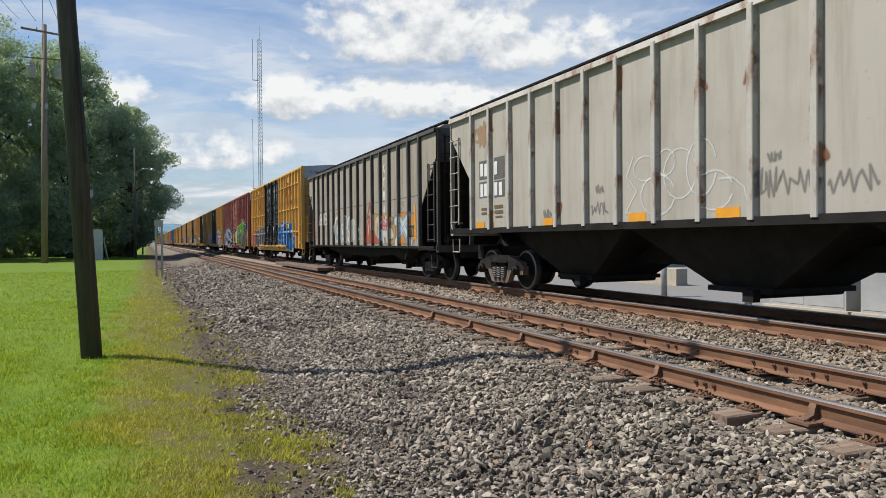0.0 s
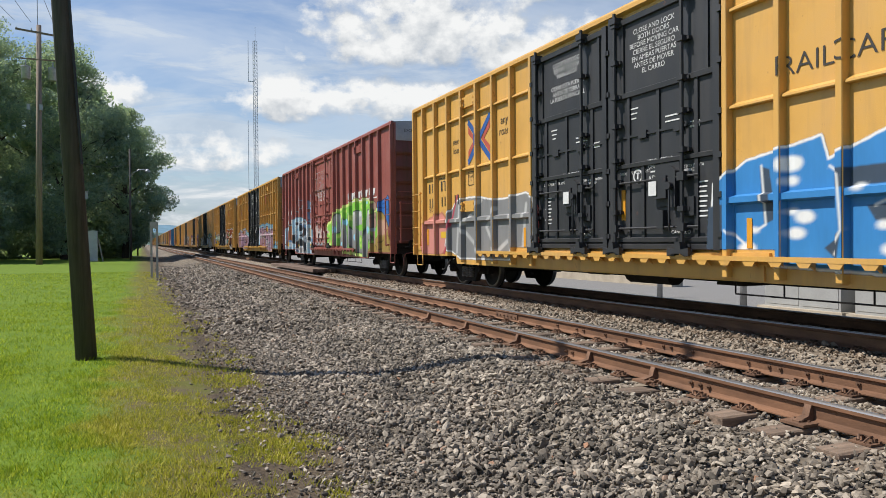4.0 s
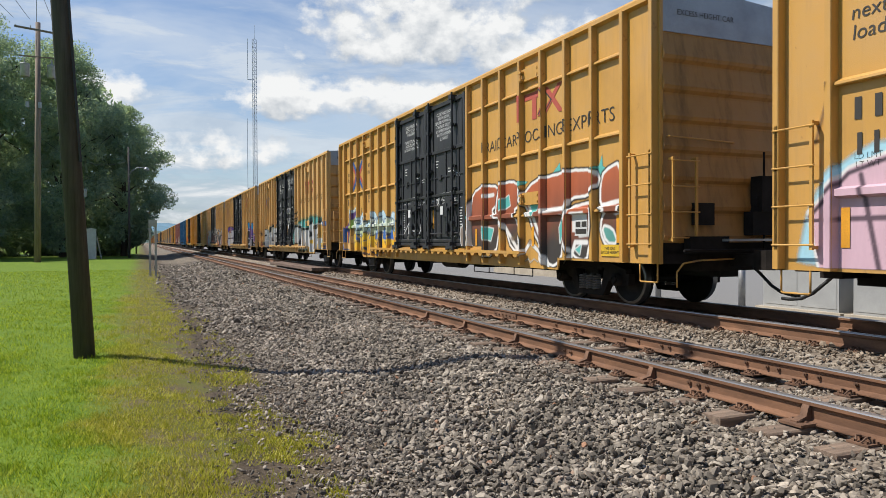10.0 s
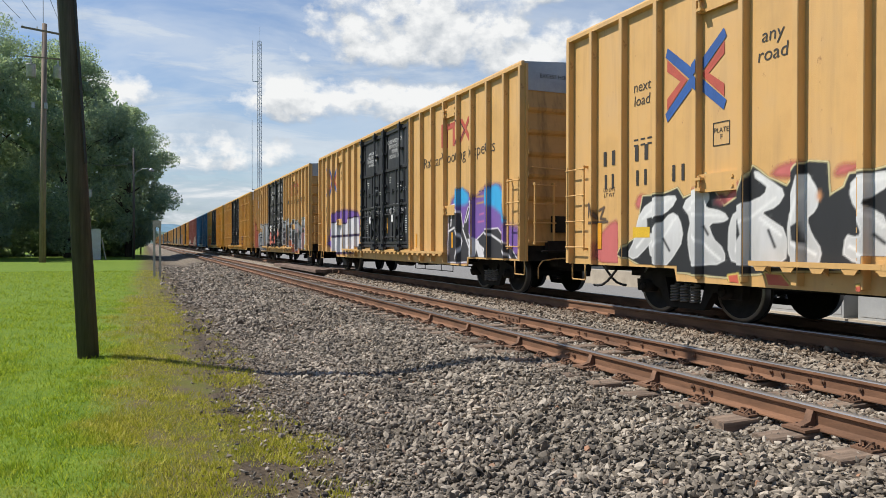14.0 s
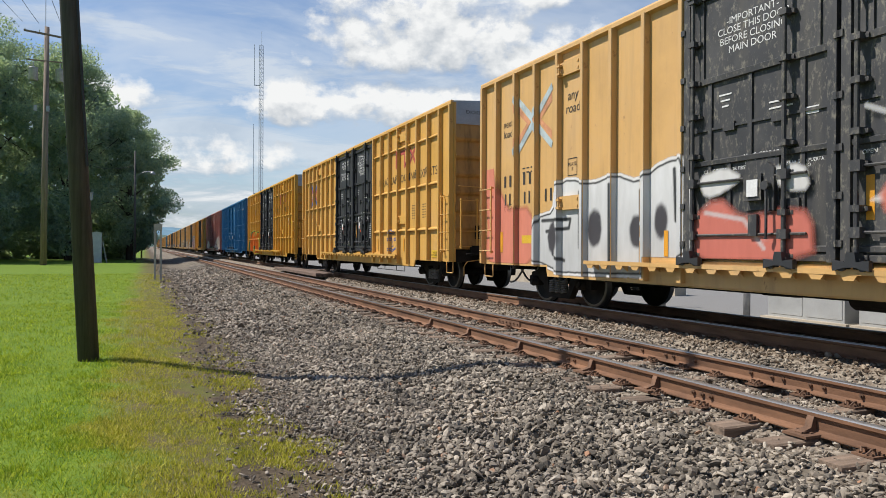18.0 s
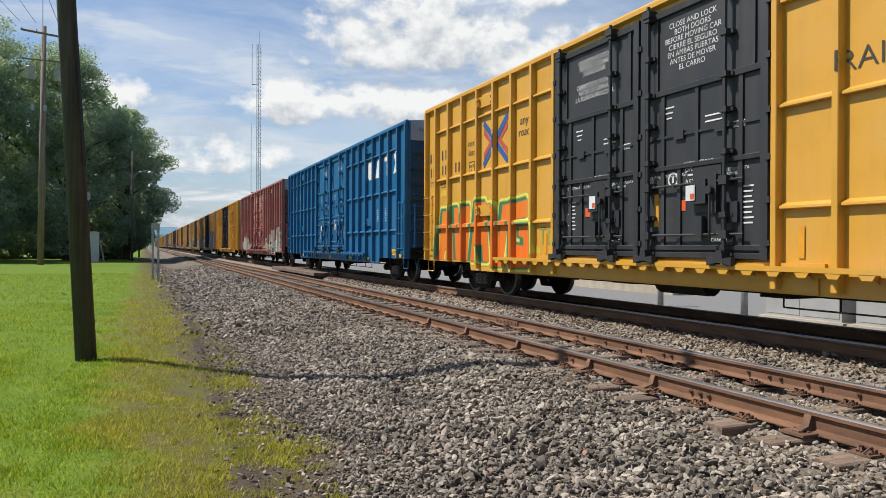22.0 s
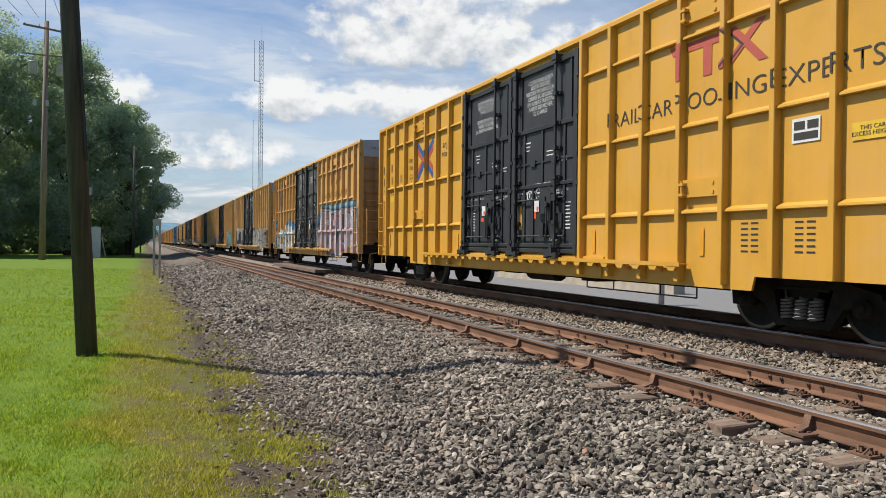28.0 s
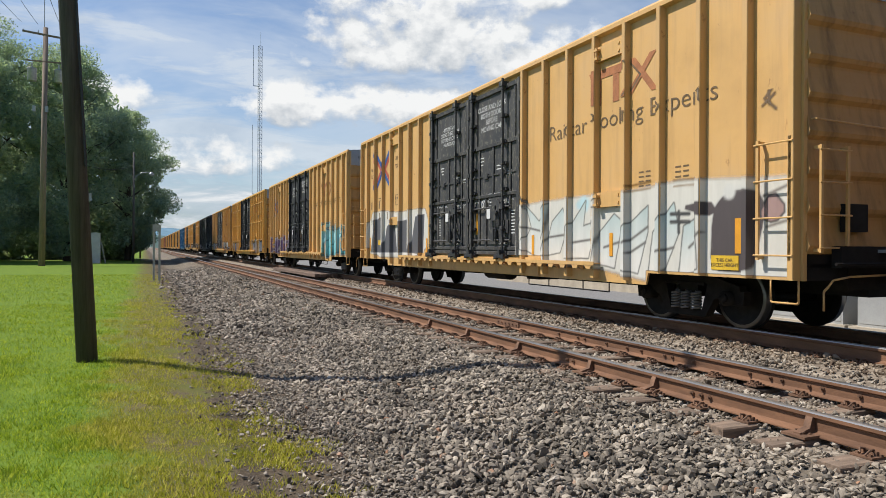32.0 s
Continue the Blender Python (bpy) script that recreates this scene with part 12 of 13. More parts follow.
c.poly([(-3.45, 1.53), (-3.35, 1.54), (-3.35, 1.13), (-3.44, 1.12)], (0.55, 0.30, 0.03), curl=0)
c.line([(-2.09, 1.47), (-2.07, 1.63), (-2.00, 1.55), (-1.92, 1.65), (-1.85, 1.49), (-1.77, 1.62)], 0.012, (0.30, 0.32, 0.32), 0.8)
c.line([(-2.04, 1.44), (-1.82, 1.46)], 0.012, (0.30, 0.32, 0.32), 0.8)
c.line([(-1.11, 1.72), (-1.07, 1.77), (-1.01, 1.75), (-0.99, 1.68)], 0.012, (0.30, 0.32, 0.32), 0.8)
c.line([(-1.11, 1.69), (-1.03, 1.64)], 0.012, (0.30, 0.32, 0.32), 0.8)
c.line([(-1.05, 1.59), (-1.05, 1.42)], 0.012, (0.30, 0.32, 0.32), 0.8)
c.line([(-1.11, 1.52), (-0.99, 1.54)], 0.012, (0.30, 0.32, 0.32), 0.8)
c.line([(-2.09, 1.11), (-1.95, 1.18), (-1.88, 1.12), (-1.72, 1.17), (-1.68, 1.11)], 0.012, (0.30, 0.32, 0.32), 0.8)
c.line([(-1.11, 1.81), (-0.96, 1.84)], 0.012, (0.30, 0.32, 0.32), 0.8)
c.line([(-0.75, 1.79), (-0.70, 1.91), (-0.65, 1.76), (-0.60, 1.92), (-0.52, 1.80)], 0.02, (0.13, 0.22, 0.32), 0.7)
c.line([(-0.73, 1.65), (-0.67, 1.55), (-0.60, 1.69), (-0.52, 1.57)], 0.02, (0.13, 0.22, 0.32), 0.7)
c.line([(-0.75, 1.41), (-0.67, 1.50), (-0.60, 1.36), (-0.52, 1.45)], 0.02, (0.13, 0.22, 0.32), 0.7)
c.poly([(-1.26, 3.04), (-1.18, 3.12), (-0.94, 3.12), (-0.94, 3.02)], (0.55, 0.55, 0.53), curl=0, soft=0.02)
finish(c, 14, "pink bubble graffiti edged in white and slate blue")
for ob in BOX[14].children:
    if ob.name.startswith("lift_bracket") and ob.location.y < 0 and ob.location.z < 2:
        ob.data = ob.data.copy()
        ob.data.materials.clear()
        ob.data.materials.append(M["oversprayed"])

c = coat(15, 115, 3.3)
c.poly([(2.38, 0.97), (2.44, 2.08), (3.19, 2.12), (4.83, 2.14), (6.03, 2.13), (7.26, 2.21), (8.08, 2.17), (8.72, 2.12), (9.39, 2.10), (9.40, 0.82), (6.56, 0.66), (5.16, 0.83)], (0.58, 0.56, 0.50), soft=0.08, curl=0)
c.poly([(4.46, 1.97), (4.75, 2.16), (4.99, 2.03), (4.83, 1.81)], (0.40, 0.56, 0.60), soft=0.08)
c.poly([(2.47, 1.19), (2.88, 1.62), (2.66, 2.06), (3.19, 1.72), (3.55, 2.07), (3.49, 1.50), (3.20, 0.99)], (0.62, 0.60, 0.55), edge=(0.12, 0.12, 0.11), ew=0.025, curl=0, top=(0.42, 0.50, 0.49))
c.poly([(3.40, 1.04), (3.69, 1.70), (4.06, 1.94), (4.24, 1.59), (3.97, 1.10)], (0.62, 0.60, 0.55), edge=(0.12, 0.12, 0.11), ew=0.025, curl=0, top=(0.42, 0.50, 0.49))
c.poly([(4.25, 1.00), (4.33, 1.59), (4.83, 2.04), (4.75, 1.58), (5.15, 1.66), (4.92, 1.01)], (0.62, 0.60, 0.55), edge=(0.12, 0.12, 0.11), ew=0.025, curl=0, top=(0.42, 0.50, 0.49))
c.poly([(5.16, 0.92), (5.28, 1.47), (5.68, 1.77), (5.89, 1.63), (5.69, 0.85)], (0.62, 0.60, 0.55), edge=(0.12, 0.12, 0.11), ew=0.025, curl=0, top=(0.42, 0.50, 0.49))
c.poly([(5.90, 0.85), (6.03, 1.54), (6.55, 1.86), (6.55, 1.45), (6.30, 0.78)], (0.62, 0.60, 0.55), edge=(0.12, 0.12, 0.11), ew=0.025, curl=0, top=(0.42, 0.50, 0.49))
c.poly([(6.56, 0.71), (6.68, 1.44), (7.15, 1.87), (7.26, 1.43), (6.92, 0.80)], (0.62, 0.60, 0.55), edge=(0.12, 0.12, 0.11), ew=0.025, curl=0, top=(0.42, 0.50, 0.49))
c.poly([(7.27, 0.77), (7.37, 1.51), (7.69, 1.65), (7.75, 0.90)], (0.62, 0.60, 0.55), edge=(0.12, 0.12, 0.11), ew=0.025, curl=0, top=(0.42, 0.50, 0.49))
c.line([(2.56, 1.63), (3.40, 1.51)], 0.022, (0.14, 0.13, 0.12))
c.line([(3.59, 1.40), (4.15, 1.44)], 0.022, (0.14, 0.13, 0.12))
c.line([(4.42, 1.29), (5.00, 1.34)], 0.022, (0.14, 0.13, 0.12))
c.line([(5.39, 1.20), (5.82, 1.29)], 0.022, (0.14, 0.13, 0.12))
c.line([(6.10, 1.11), (6.49, 1.28)], 0.022, (0.14, 0.13, 0.12))
c.line([(6.74, 1.12), (7.15, 1.20)], 0.022, (0.14, 0.13, 0.12))
c.line([(7.48, 1.20), (7.79, 1.42)], 0.022, (0.14, 0.13, 0.12))
c.line([(2.77, 2.06), (2.55, 2.29)], 0.022, (0.14, 0.13, 0.12))
c.line([(6.55, 1.53), (6.03, 1.28)], 0.022, (0.14, 0.13, 0.12))
c.line([(2.45, 0.97), (3.60, 0.84), (4.84, 0.84)], 0.022, (0.14, 0.13, 0.12))
c.poly([(7.90, 0.87), (7.94, 1.71), (8.09, 1.89), (8.27, 1.98), (8.72, 1.98), (8.89, 1.74), (8.72, 1.07), (8.64, 0.86)], (0.075, 0.06, 0.06), edge=(0.5, 0.49, 0.45), ew=0.02)
c.poly([(7.26, 1.81), (7.89, 1.88), (8.04, 1.71), (7.84, 1.64)], (0.075, 0.06, 0.06), curl=1)
c.poly([(8.76, 1.61), (8.97, 1.93), (9.19, 1.69), (9.01, 1.53)], (0.32, 0.21, 0.19), edge=(0.07, 0.06, 0.06), ew=0.03)
c.oval(8.25, 1.97, 0.11, 0.11, (0.55, 0.54, 0.50), 0.1, 1.0)
c.line([(8.89, 1.47), (9.36, 1.58)], 0.02, (0.2, 0.18, 0.16))
c.line([(8.84, 1.87), (9.35, 2.03)], 0.02, (0.2, 0.18, 0.16))
c.line([(8.87, 3.80), (8.95, 3.58), (8.81, 3.55), (9.00, 3.38)], 0.018, (0.14, 0.09, 0.05), 0.85)
c.line([(8.83, 3.41), (8.96, 3.25), (8.84, 3.14), (9.02, 2.98)], 0.018, (0.14, 0.09, 0.05), 0.85)
c.line([(8.81, 3.05), (9.00, 3.18)], 0.018, (0.14, 0.09, 0.05), 0.85)
c.line([(8.87, 3.67), (8.92, 3.06)], 0.018, (0.14, 0.09, 0.05), 0.85)
c.line([(5.15, 2.02), (5.30, 2.11), (5.46, 1.99)], 0.014, (0.12, 0.10, 0.08))
c.line([(5.15, 1.91), (5.46, 1.93), (5.75, 1.90)], 0.014, (0.12, 0.10, 0.08))
c.line([(7.09, 1.71), (7.48, 1.70)], 0.03, (0.05, 0.05, 0.05))
c.line([(7.09, 1.59), (7.48, 1.58)], 0.03, (0.05, 0.05, 0.05))
c.line([(7.26, 1.74), (7.26, 1.43)], 0.03, (0.05, 0.05, 0.05))
c.line([(6.09, 2.22), (6.61, 2.25)], 0.015, (0.20, 0.11, 0.03), 0.7)
c.line([(6.09, 2.12), (6.61, 2.14)], 0.015, (0.20, 0.11, 0.03), 0.7)
c.line([(7.14, 2.22), (7.63, 2.21)], 0.015, (0.20, 0.11, 0.03), 0.7)
c.line([(7.15, 2.13), (7.63, 2.12)], 0.015, (0.20, 0.11, 0.03), 0.7)
c.poly([(-8.66, 0.85), (-8.56, 2.38), (-6.91, 2.43), (-5.34, 2.29), (-3.96, 2.34), (-2.92, 2.29), (-2.91, 0.89)], (0.58, 0.56, 0.50), soft=0.07)
c.poly([(-8.41, 1.00), (-8.06, 2.09), (-7.18, 2.23), (-7.00, 1.01)], (0.10, 0.10, 0.11), edge=(0.62, 0.61, 0.58), ew=0.04, curl=0)
c.poly([(-7.00, 1.01), (-6.63, 1.87), (-5.84, 2.18), (-5.57, 1.02)], (0.10, 0.10, 0.11), edge=(0.62, 0.61, 0.58), ew=0.04, curl=0)
c.poly([(-5.57, 1.02), (-5.34, 2.00), (-4.63, 2.05), (-4.48, 1.03)], (0.10, 0.10, 0.11), edge=(0.62, 0.61, 0.58), ew=0.04, curl=0)
c.poly([(-4.39, 1.03), (-3.96, 2.11), (-3.20, 2.15), (-3.31, 0.96)], (0.10, 0.10, 0.11), edge=(0.62, 0.61, 0.58), ew=0.04, curl=0)
finish(c, 15, "pale graffiti with black lines over cream patches")

c = coat(16, 116)
c.wild(4.9, 8.8, 0.76, 2.1, 4, (0.12, 0.45, 0.48), (0.36, 0.62, 0.62), (0.04, 0.08, 0.10), 0.15, 0.04, (0.5, 0.6, 0.6), 0.05, 2)
c.wild(-8.6, -2.8, 0.76, 1.8, 7, (0.12, 0.09, 0.16), (0.2, 0.12, 0.24), (0.5, 0.48, 0.5), 0.07, 0.05)
finish(c, 16, "teal and purple-black graffiti")
c = coat(17, 117)
c.wild(2.8, 8.8, 0.76, 1.7, 6, (0.5, 0.5, 0.5), (0.3, 0.3, 0.32), BLACK, 0.1, 0.05)
c.wild(-8.6, -5.0, 0.76, 1.6, 4, (0.2, 0.2, 0.25), (0.5, 0.5, 0.52), BLACK, 0.1, 0.05)
finish(c, 17, "black and white graffiti")

# far cars: a band of pale paint along the foot
for k, col in ((18, (0.30, 0.33, 0.36)), (19, (0.2, 0.2, 0.2)), (20, (0.45, 0.3, 0.2)), (21, (0.40, 0.42, 0.42))):
    c = coat(k, 120 + k, 2.2)
    c.wild(2.8, 8.8, 0.76, 1.7, 5, col, (0.5, 0.5, 0.5), BLACK, 0.12, 0.05)
    c.wild(-8.6, -3.2, 0.76, 1.6, 5, col, (0.45, 0.45, 0.47), BLACK, 0.12, 0.05)
    finish(c, k, "dull graffiti along the foot")


def hopper_depth(hl, cut, npost):
    pit = (2 * hl - 2 * cut) / npost

    def depth(y, z):
        d = np.zeros(y.shape)
        for i in range(npost + 1):
            d = np.maximum(d, np.clip((0.085 - np.abs(y + hl - cut - i * pit)) / 0.035, 0, 1) * 0.072)
        return d
    return depth


c = Coat(-7.3, 7.1, 1.0, 3.2, 130)
c.poly([(-2.43, 2.02), (-2.73, 2.17), (-3.01, 2.13), (-3.17, 1.91), (-3.17, 1.49), (-3.04, 1.18), (-2.44, 1.20), (-2.40, 1.46), (-2.74, 1.45), (-2.85, 1.60), (-2.74, 1.79), (-2.43, 1.74)], (0.235, 0.25, 0.26), edge=(0.58, 0.555, 0.51), ew=0.06, soft=0.05, curl=1)
c.poly([(-2.77, 1.79), (-2.43, 1.80), (-2.43, 1.73), (-2.67, 1.70), (-2.78, 1.56), (-2.66, 1.47), (-2.82, 1.49), (-2.88, 1.66)], (0.58, 0.555, 0.51), soft=0.04, curl=1)
c.poly([(-2.19, 1.17), (-2.16, 1.56), (-2.02, 1.80), (-1.81, 1.85), (-1.63, 1.72), (-1.51, 1.18), (-1.75, 1.18), (-1.76, 1.31), (-1.95, 1.31), (-1.96, 1.17)], (0.235, 0.25, 0.26), edge=(0.58, 0.555, 0.51), ew=0.06, soft=0.05, curl=1)
c.poly([(-1.98, 1.56), (-1.89, 1.71), (-1.81, 1.54), (-1.78, 1.42), (-1.96, 1.41)], (0.58, 0.555, 0.51), soft=0.04, curl=1)
c.poly([(-1.51, 1.15), (-1.51, 1.99), (-1.43, 2.16), (-1.25, 2.12), (-1.11, 1.96), (-1.00, 1.71), (-1.00, 2.04), (-0.84, 2.10), (-0.58, 2.12), (-0.57, 1.15), (-0.98, 1.16), (-1.20, 1.42), (-1.26, 1.15)], (0.235, 0.25, 0.26), edge=(0.58, 0.555, 0.51), ew=0.06, soft=0.05, curl=1)
c.poly([(-0.46, 1.15), (-0.44, 1.71), (-0.32, 1.88), (-0.16, 1.96), (-0.17, 1.30)], (0.235, 0.25, 0.26), edge=(0.58, 0.555, 0.51), ew=0.06, soft=0.05, curl=1)
c.line([(-2.43, 1.83), (-2.74, 1.76), (-2.85, 1.57), (-2.70, 1.45), (-2.43, 1.49)], 0.05, (0.58, 0.555, 0.51))
c.line([(-1.26, 1.70), (-1.11, 1.66), (-1.11, 1.91), (-0.93, 2.08), (-0.61, 2.14)], 0.035, (0.62, 0.60, 0.56))
c.line([(-1.11, 1.66), (-0.90, 1.46), (-0.98, 1.17)], 0.035, (0.62, 0.60, 0.56))
c.line([(-2.15, 1.51), (-2.18, 1.68)], 0.035, (0.62, 0.60, 0.56))
c.line([(-3.14, 1.91), (-2.89, 2.12), (-2.50, 2.09)], 0.035, (0.62, 0.60, 0.56))
c.line([(-1.46, 2.15), (-1.43, 1.94), (-1.53, 1.79)], 0.035, (0.62, 0.60, 0.56))
c.line([(-0.57, 1.49), (-0.49, 1.35)], 0.035, (0.62, 0.60, 0.56))
c.line([(-3.14, 1.07), (-2.44, 1.12)], 0.05, (0.33, 0.31, 0.275), 0.8)
c.line([(-2.19, 1.12), (-0.59, 1.10)], 0.05, (0.33, 0.31, 0.275), 0.8)
c.line([(-0.32, 1.71), (-0.16, 1.78)], 0.05, (0.33, 0.31, 0.275), 0.8)
c.poly([(-3.13, 2.24), (-2.81, 2.35), (-2.47, 2.28), (-2.47, 2.13), (-2.81, 2.20)], (0.34, 0.27, 0.17), soft=0.1)
c.line([(-1.00, 1.80), (-0.95, 1.68), (-0.81, 1.67), (-0.84, 1.74), (-0.98, 1.80)], 0.01, (0.10, 0.09, 0.08), 0.8)
c.line([(-1.12, 1.35), (-1.06, 1.20), (-0.95, 1.32), (-1.12, 1.30)], 0.01, (0.58, 0.555, 0.51), 0.8)
c.line([(-6.65, 1.73), (-6.80, 1.46), (-6.52, 1.30)], 0.022, (0.37, 0.34, 0.30), 0.8)
c.line([(-6.44, 1.91), (-6.51, 1.53), (-6.31, 1.41), (-6.26, 1.75), (-6.51, 1.80)], 0.022, (0.37, 0.34, 0.30), 0.8)
c.line([(-6.87, 1.62), (-6.73, 1.18)], 0.022, (0.37, 0.34, 0.30), 0.8)
c.line([(-5.46, 1.71), (-5.56, 1.54), (-5.40, 1.42), (-5.25, 1.56)], 0.022, (0.37, 0.34, 0.30), 0.8)
c.line([(-5.90, 1.44), (-5.65, 1.28), (-5.53, 1.07)], 0.022, (0.37, 0.34, 0.30), 0.8)
c.line([(-4.93, 1.90), (-4.86, 1.34), (-4.77, 1.58), (-4.64, 1.27), (-4.55, 1.81)], 0.022, (0.37, 0.34, 0.30), 0.8)
c.line([(-4.04, 1.94), (-3.87, 1.39), (-3.71, 1.81), (-3.65, 1.51), (-3.44, 1.38)], 0.022, (0.37, 0.34, 0.30), 0.8)
c.line([(-3.71, 1.81), (-3.55, 1.81)], 0.022, (0.37, 0.34, 0.30), 0.8)
c.line([(-5.05, 1.10), (-4.77, 1.31), (-4.45, 1.20)], 0.022, (0.37, 0.34, 0.30), 0.8)
c.line([(-5.10, 2.05), (-4.97, 1.55)], 0.022, (0.37, 0.34, 0.30), 0.8)
c.line([(-4.44, 2.13), (-4.24, 1.92)], 0.022, (0.37, 0.34, 0.30), 0.8)
c.line([(-3.57, 2.12), (-3.44, 2.17)], 0.022, (0.37, 0.34, 0.30), 0.8)
c.poly([(-6.06, 1.89), (-6.01, 2.41), (-4.39, 2.44), (-4.39, 1.88), (-4.66, 1.87)], (0.47, 0.44, 0.38), soft=0.03, curl=0)
# the fore half
c.line([(-0.48, 1.82), (-0.31, 2.02), (-0.13, 1.90), (-0.17, 1.64), (-0.43, 1.54)], 0.06, (0.44, 0.42, 0.38), 0.9)
c.line([(-0.40, 1.82), (-0.37, 1.27), (-0.21, 1.54), (-0.05, 1.23)], 0.06, (0.44, 0.42, 0.38), 0.9)
c.line([(-0.17, 2.01), (-0.07, 1.87), (-0.37, 1.68)], 0.06, (0.44, 0.42, 0.38), 0.9)
c.line([(0.69, 2.01), (0.55, 1.64), (0.59, 1.26)], 0.02, (0.46, 0.44, 0.40), 0.9)
c.line([(0.69, 2.01), (0.92, 2.11), (1.10, 2.10), (1.22, 1.97)], 0.02, (0.46, 0.44, 0.40), 0.9)
c.line([(0.45, 1.51), (0.64, 1.63), (0.69, 1.38), (0.55, 1.22)], 0.02, (0.46, 0.44, 0.40), 0.9)
c.line([(0.65, 1.73), (0.82, 1.19), (0.96, 1.50), (1.09, 1.18), (1.20, 1.73)], 0.02, (0.46, 0.44, 0.40), 0.9)
c.line([(0.83, 2.00), (0.87, 1.62), (1.18, 1.49)], 0.02, (0.46, 0.44, 0.40), 0.9)
c.line([(0.83, 1.31), (0.96, 1.07), (1.13, 1.25)], 0.02, (0.46, 0.44, 0.40), 0.9)
c.line([(1.35, 2.02), (1.45, 1.80), (1.39, 1.63)], 0.02, (0.46, 0.44, 0.40), 0.9)
c.line([(-0.05, 1.80), (0.21, 1.82)], 0.02, (0.46, 0.44, 0.40), 0.9)
c.line([(0.00, 1.53), (0.15, 1.26)], 0.02, (0.46, 0.44, 0.40), 0.9)
c.poly([(1.47, 1.07), (1.49, 1.60), (1.71, 1.87), (1.97, 1.96), (2.12, 1.90), (2.13, 1.35), (1.97, 1.07)], (0.33, 0.075, 0.042), soft=0.06, curl=0)
c.poly([(2.31, 1.48), (2.59, 1.49), (2.97, 1.28), (3.08, 1.07), (2.31, 1.07)], (0.33, 0.075, 0.042), soft=0.05, curl=0)
c.line([(1.59, 2.00), (1.77, 2.24), (1.90, 2.51), (2.03, 2.24)], 0.06, (0.33, 0.075, 0.042), 0.7)
c.line([(1.59, 2.00), (1.90, 2.03)], 0.05, (0.33, 0.075, 0.042), 0.7)
c.line([(1.71, 1.41), (1.76, 1.64), (1.82, 1.75)], 0.035, (0.45, 0.42, 0.36))
c.oval(2.08, 1.76, 0.12, 0.22, (0.40, 0.36, 0.34), 0.3, 0.7)
c.poly([(2.31, 1.72), (2.34, 2.10), (2.60, 2.13), (3.06, 2.05), (3.05, 1.93), (2.79, 1.95), (2.63, 1.81), (2.60, 1.55), (2.43, 1.45)], (0.40, 0.20, 0.05), soft=0.08)
c.poly([(2.31, 1.67), (2.34, 1.96), (2.43, 1.88), (2.45, 1.71), (2.36, 1.60)], (0.36, 0.12, 0.12), soft=0.05)
c.poly([(2.53, 1.44), (2.56, 1.86), (2.73, 2.01), (3.06, 2.00), (3.06, 1.22), (2.85, 1.30), (2.66, 1.39)], (0.42, 0.38, 0.26), edge=(0.13, 0.22, 0.30), ew=0.05, soft=0.04)
c.oval(2.84, 1.56, 0.12, 0.25, (0.30, 0.42, 0.46), 0.1, 1.0)
c.oval(2.84, 1.56, 0.10, 0.22, (0.13, 0.22, 0.30), 0.1, 1.0)
c.oval(2.85, 1.55, 0.07, 0.16, (0.36, 0.19, 0.06), 0.1, 1.0)
c.poly([(3.29, 1.07), (3.28, 1.76), (3.41, 1.97), (3.62, 2.04), (3.85, 2.01), (4.02, 1.84), (4.09, 1.70), (4.10, 1.08)], (0.40, 0.44, 0.44), soft=0.08)
c.poly([(3.29, 1.91), (3.43, 2.11), (3.80, 2.09), (4.05, 1.93), (4.05, 1.84), (3.75, 2.03), (3.49, 2.01), (3.32, 1.86)], (0.40, 0.22, 0.07), soft=0.08)
c.poly([(3.49, 1.31), (3.75, 1.28), (3.85, 1.07), (3.72, 1.07)], (0.36, 0.22, 0.09), soft=0.04)
c.poly([(3.51, 1.30), (3.59, 1.31), (3.75, 1.07), (3.64, 1.06)], (0.10, 0.09, 0.085), soft=0.04)
c.line([(3.29, 1.64), (3.35, 1.90), (3.43, 1.89), (3.43, 1.75), (3.32, 1.68), (3.42, 1.56)], 0.03, (0.33, 0.03, 0.03))
c.line([(3.29, 1.52), (3.41, 1.66), (3.54, 1.84), (3.72, 1.68), (3.59, 1.54), (3.49, 1.55)], 0.03, (0.33, 0.03, 0.03))
c.line([(3.49, 1.67), (3.72, 1.66)], 0.03, (0.33, 0.03, 0.03))
c.line([(3.54, 1.96), (3.66, 1.97), (3.64, 1.90), (3.54, 1.93)], 0.03, (0.33, 0.03, 0.03))
c.line([(3.80, 1.86), (3.85, 1.58), (3.77, 1.68)], 0.03, (0.33, 0.03, 0.03))
c.line([(3.80, 1.86), (3.93, 1.90), (3.94, 1.76), (3.83, 1.72), (3.99, 1.64)], 0.03, (0.33, 0.03, 0.03))
c.line([(3.72, 1.52), (3.81, 1.54)], 0.03, (0.33, 0.03, 0.03))
c.poly([(3.91, 1.65), (4.00, 1.66), (4.01, 1.21), (3.91, 1.21)], (0.60, 0.59, 0.55), soft=0.02, curl=0)
c.poly([(3.85, 1.04), (3.93, 1.81), (4.22, 1.99), (4.69, 1.88), (4.74, 1.05)], (0.36, 0.21, 0.08), soft=0.1)
c.poly([(4.04, 1.53), (4.35, 1.61), (4.62, 1.36), (4.55, 1.25), (4.21, 1.22)], (0.45, 0.42, 0.30), edge=(0.10, 0.09, 0.08), ew=0.05, soft=0.05)
c.line([(4.08, 1.72), (4.49, 1.74), (4.69, 1.88)], 0.07, (0.08, 0.075, 0.07), 0.8)
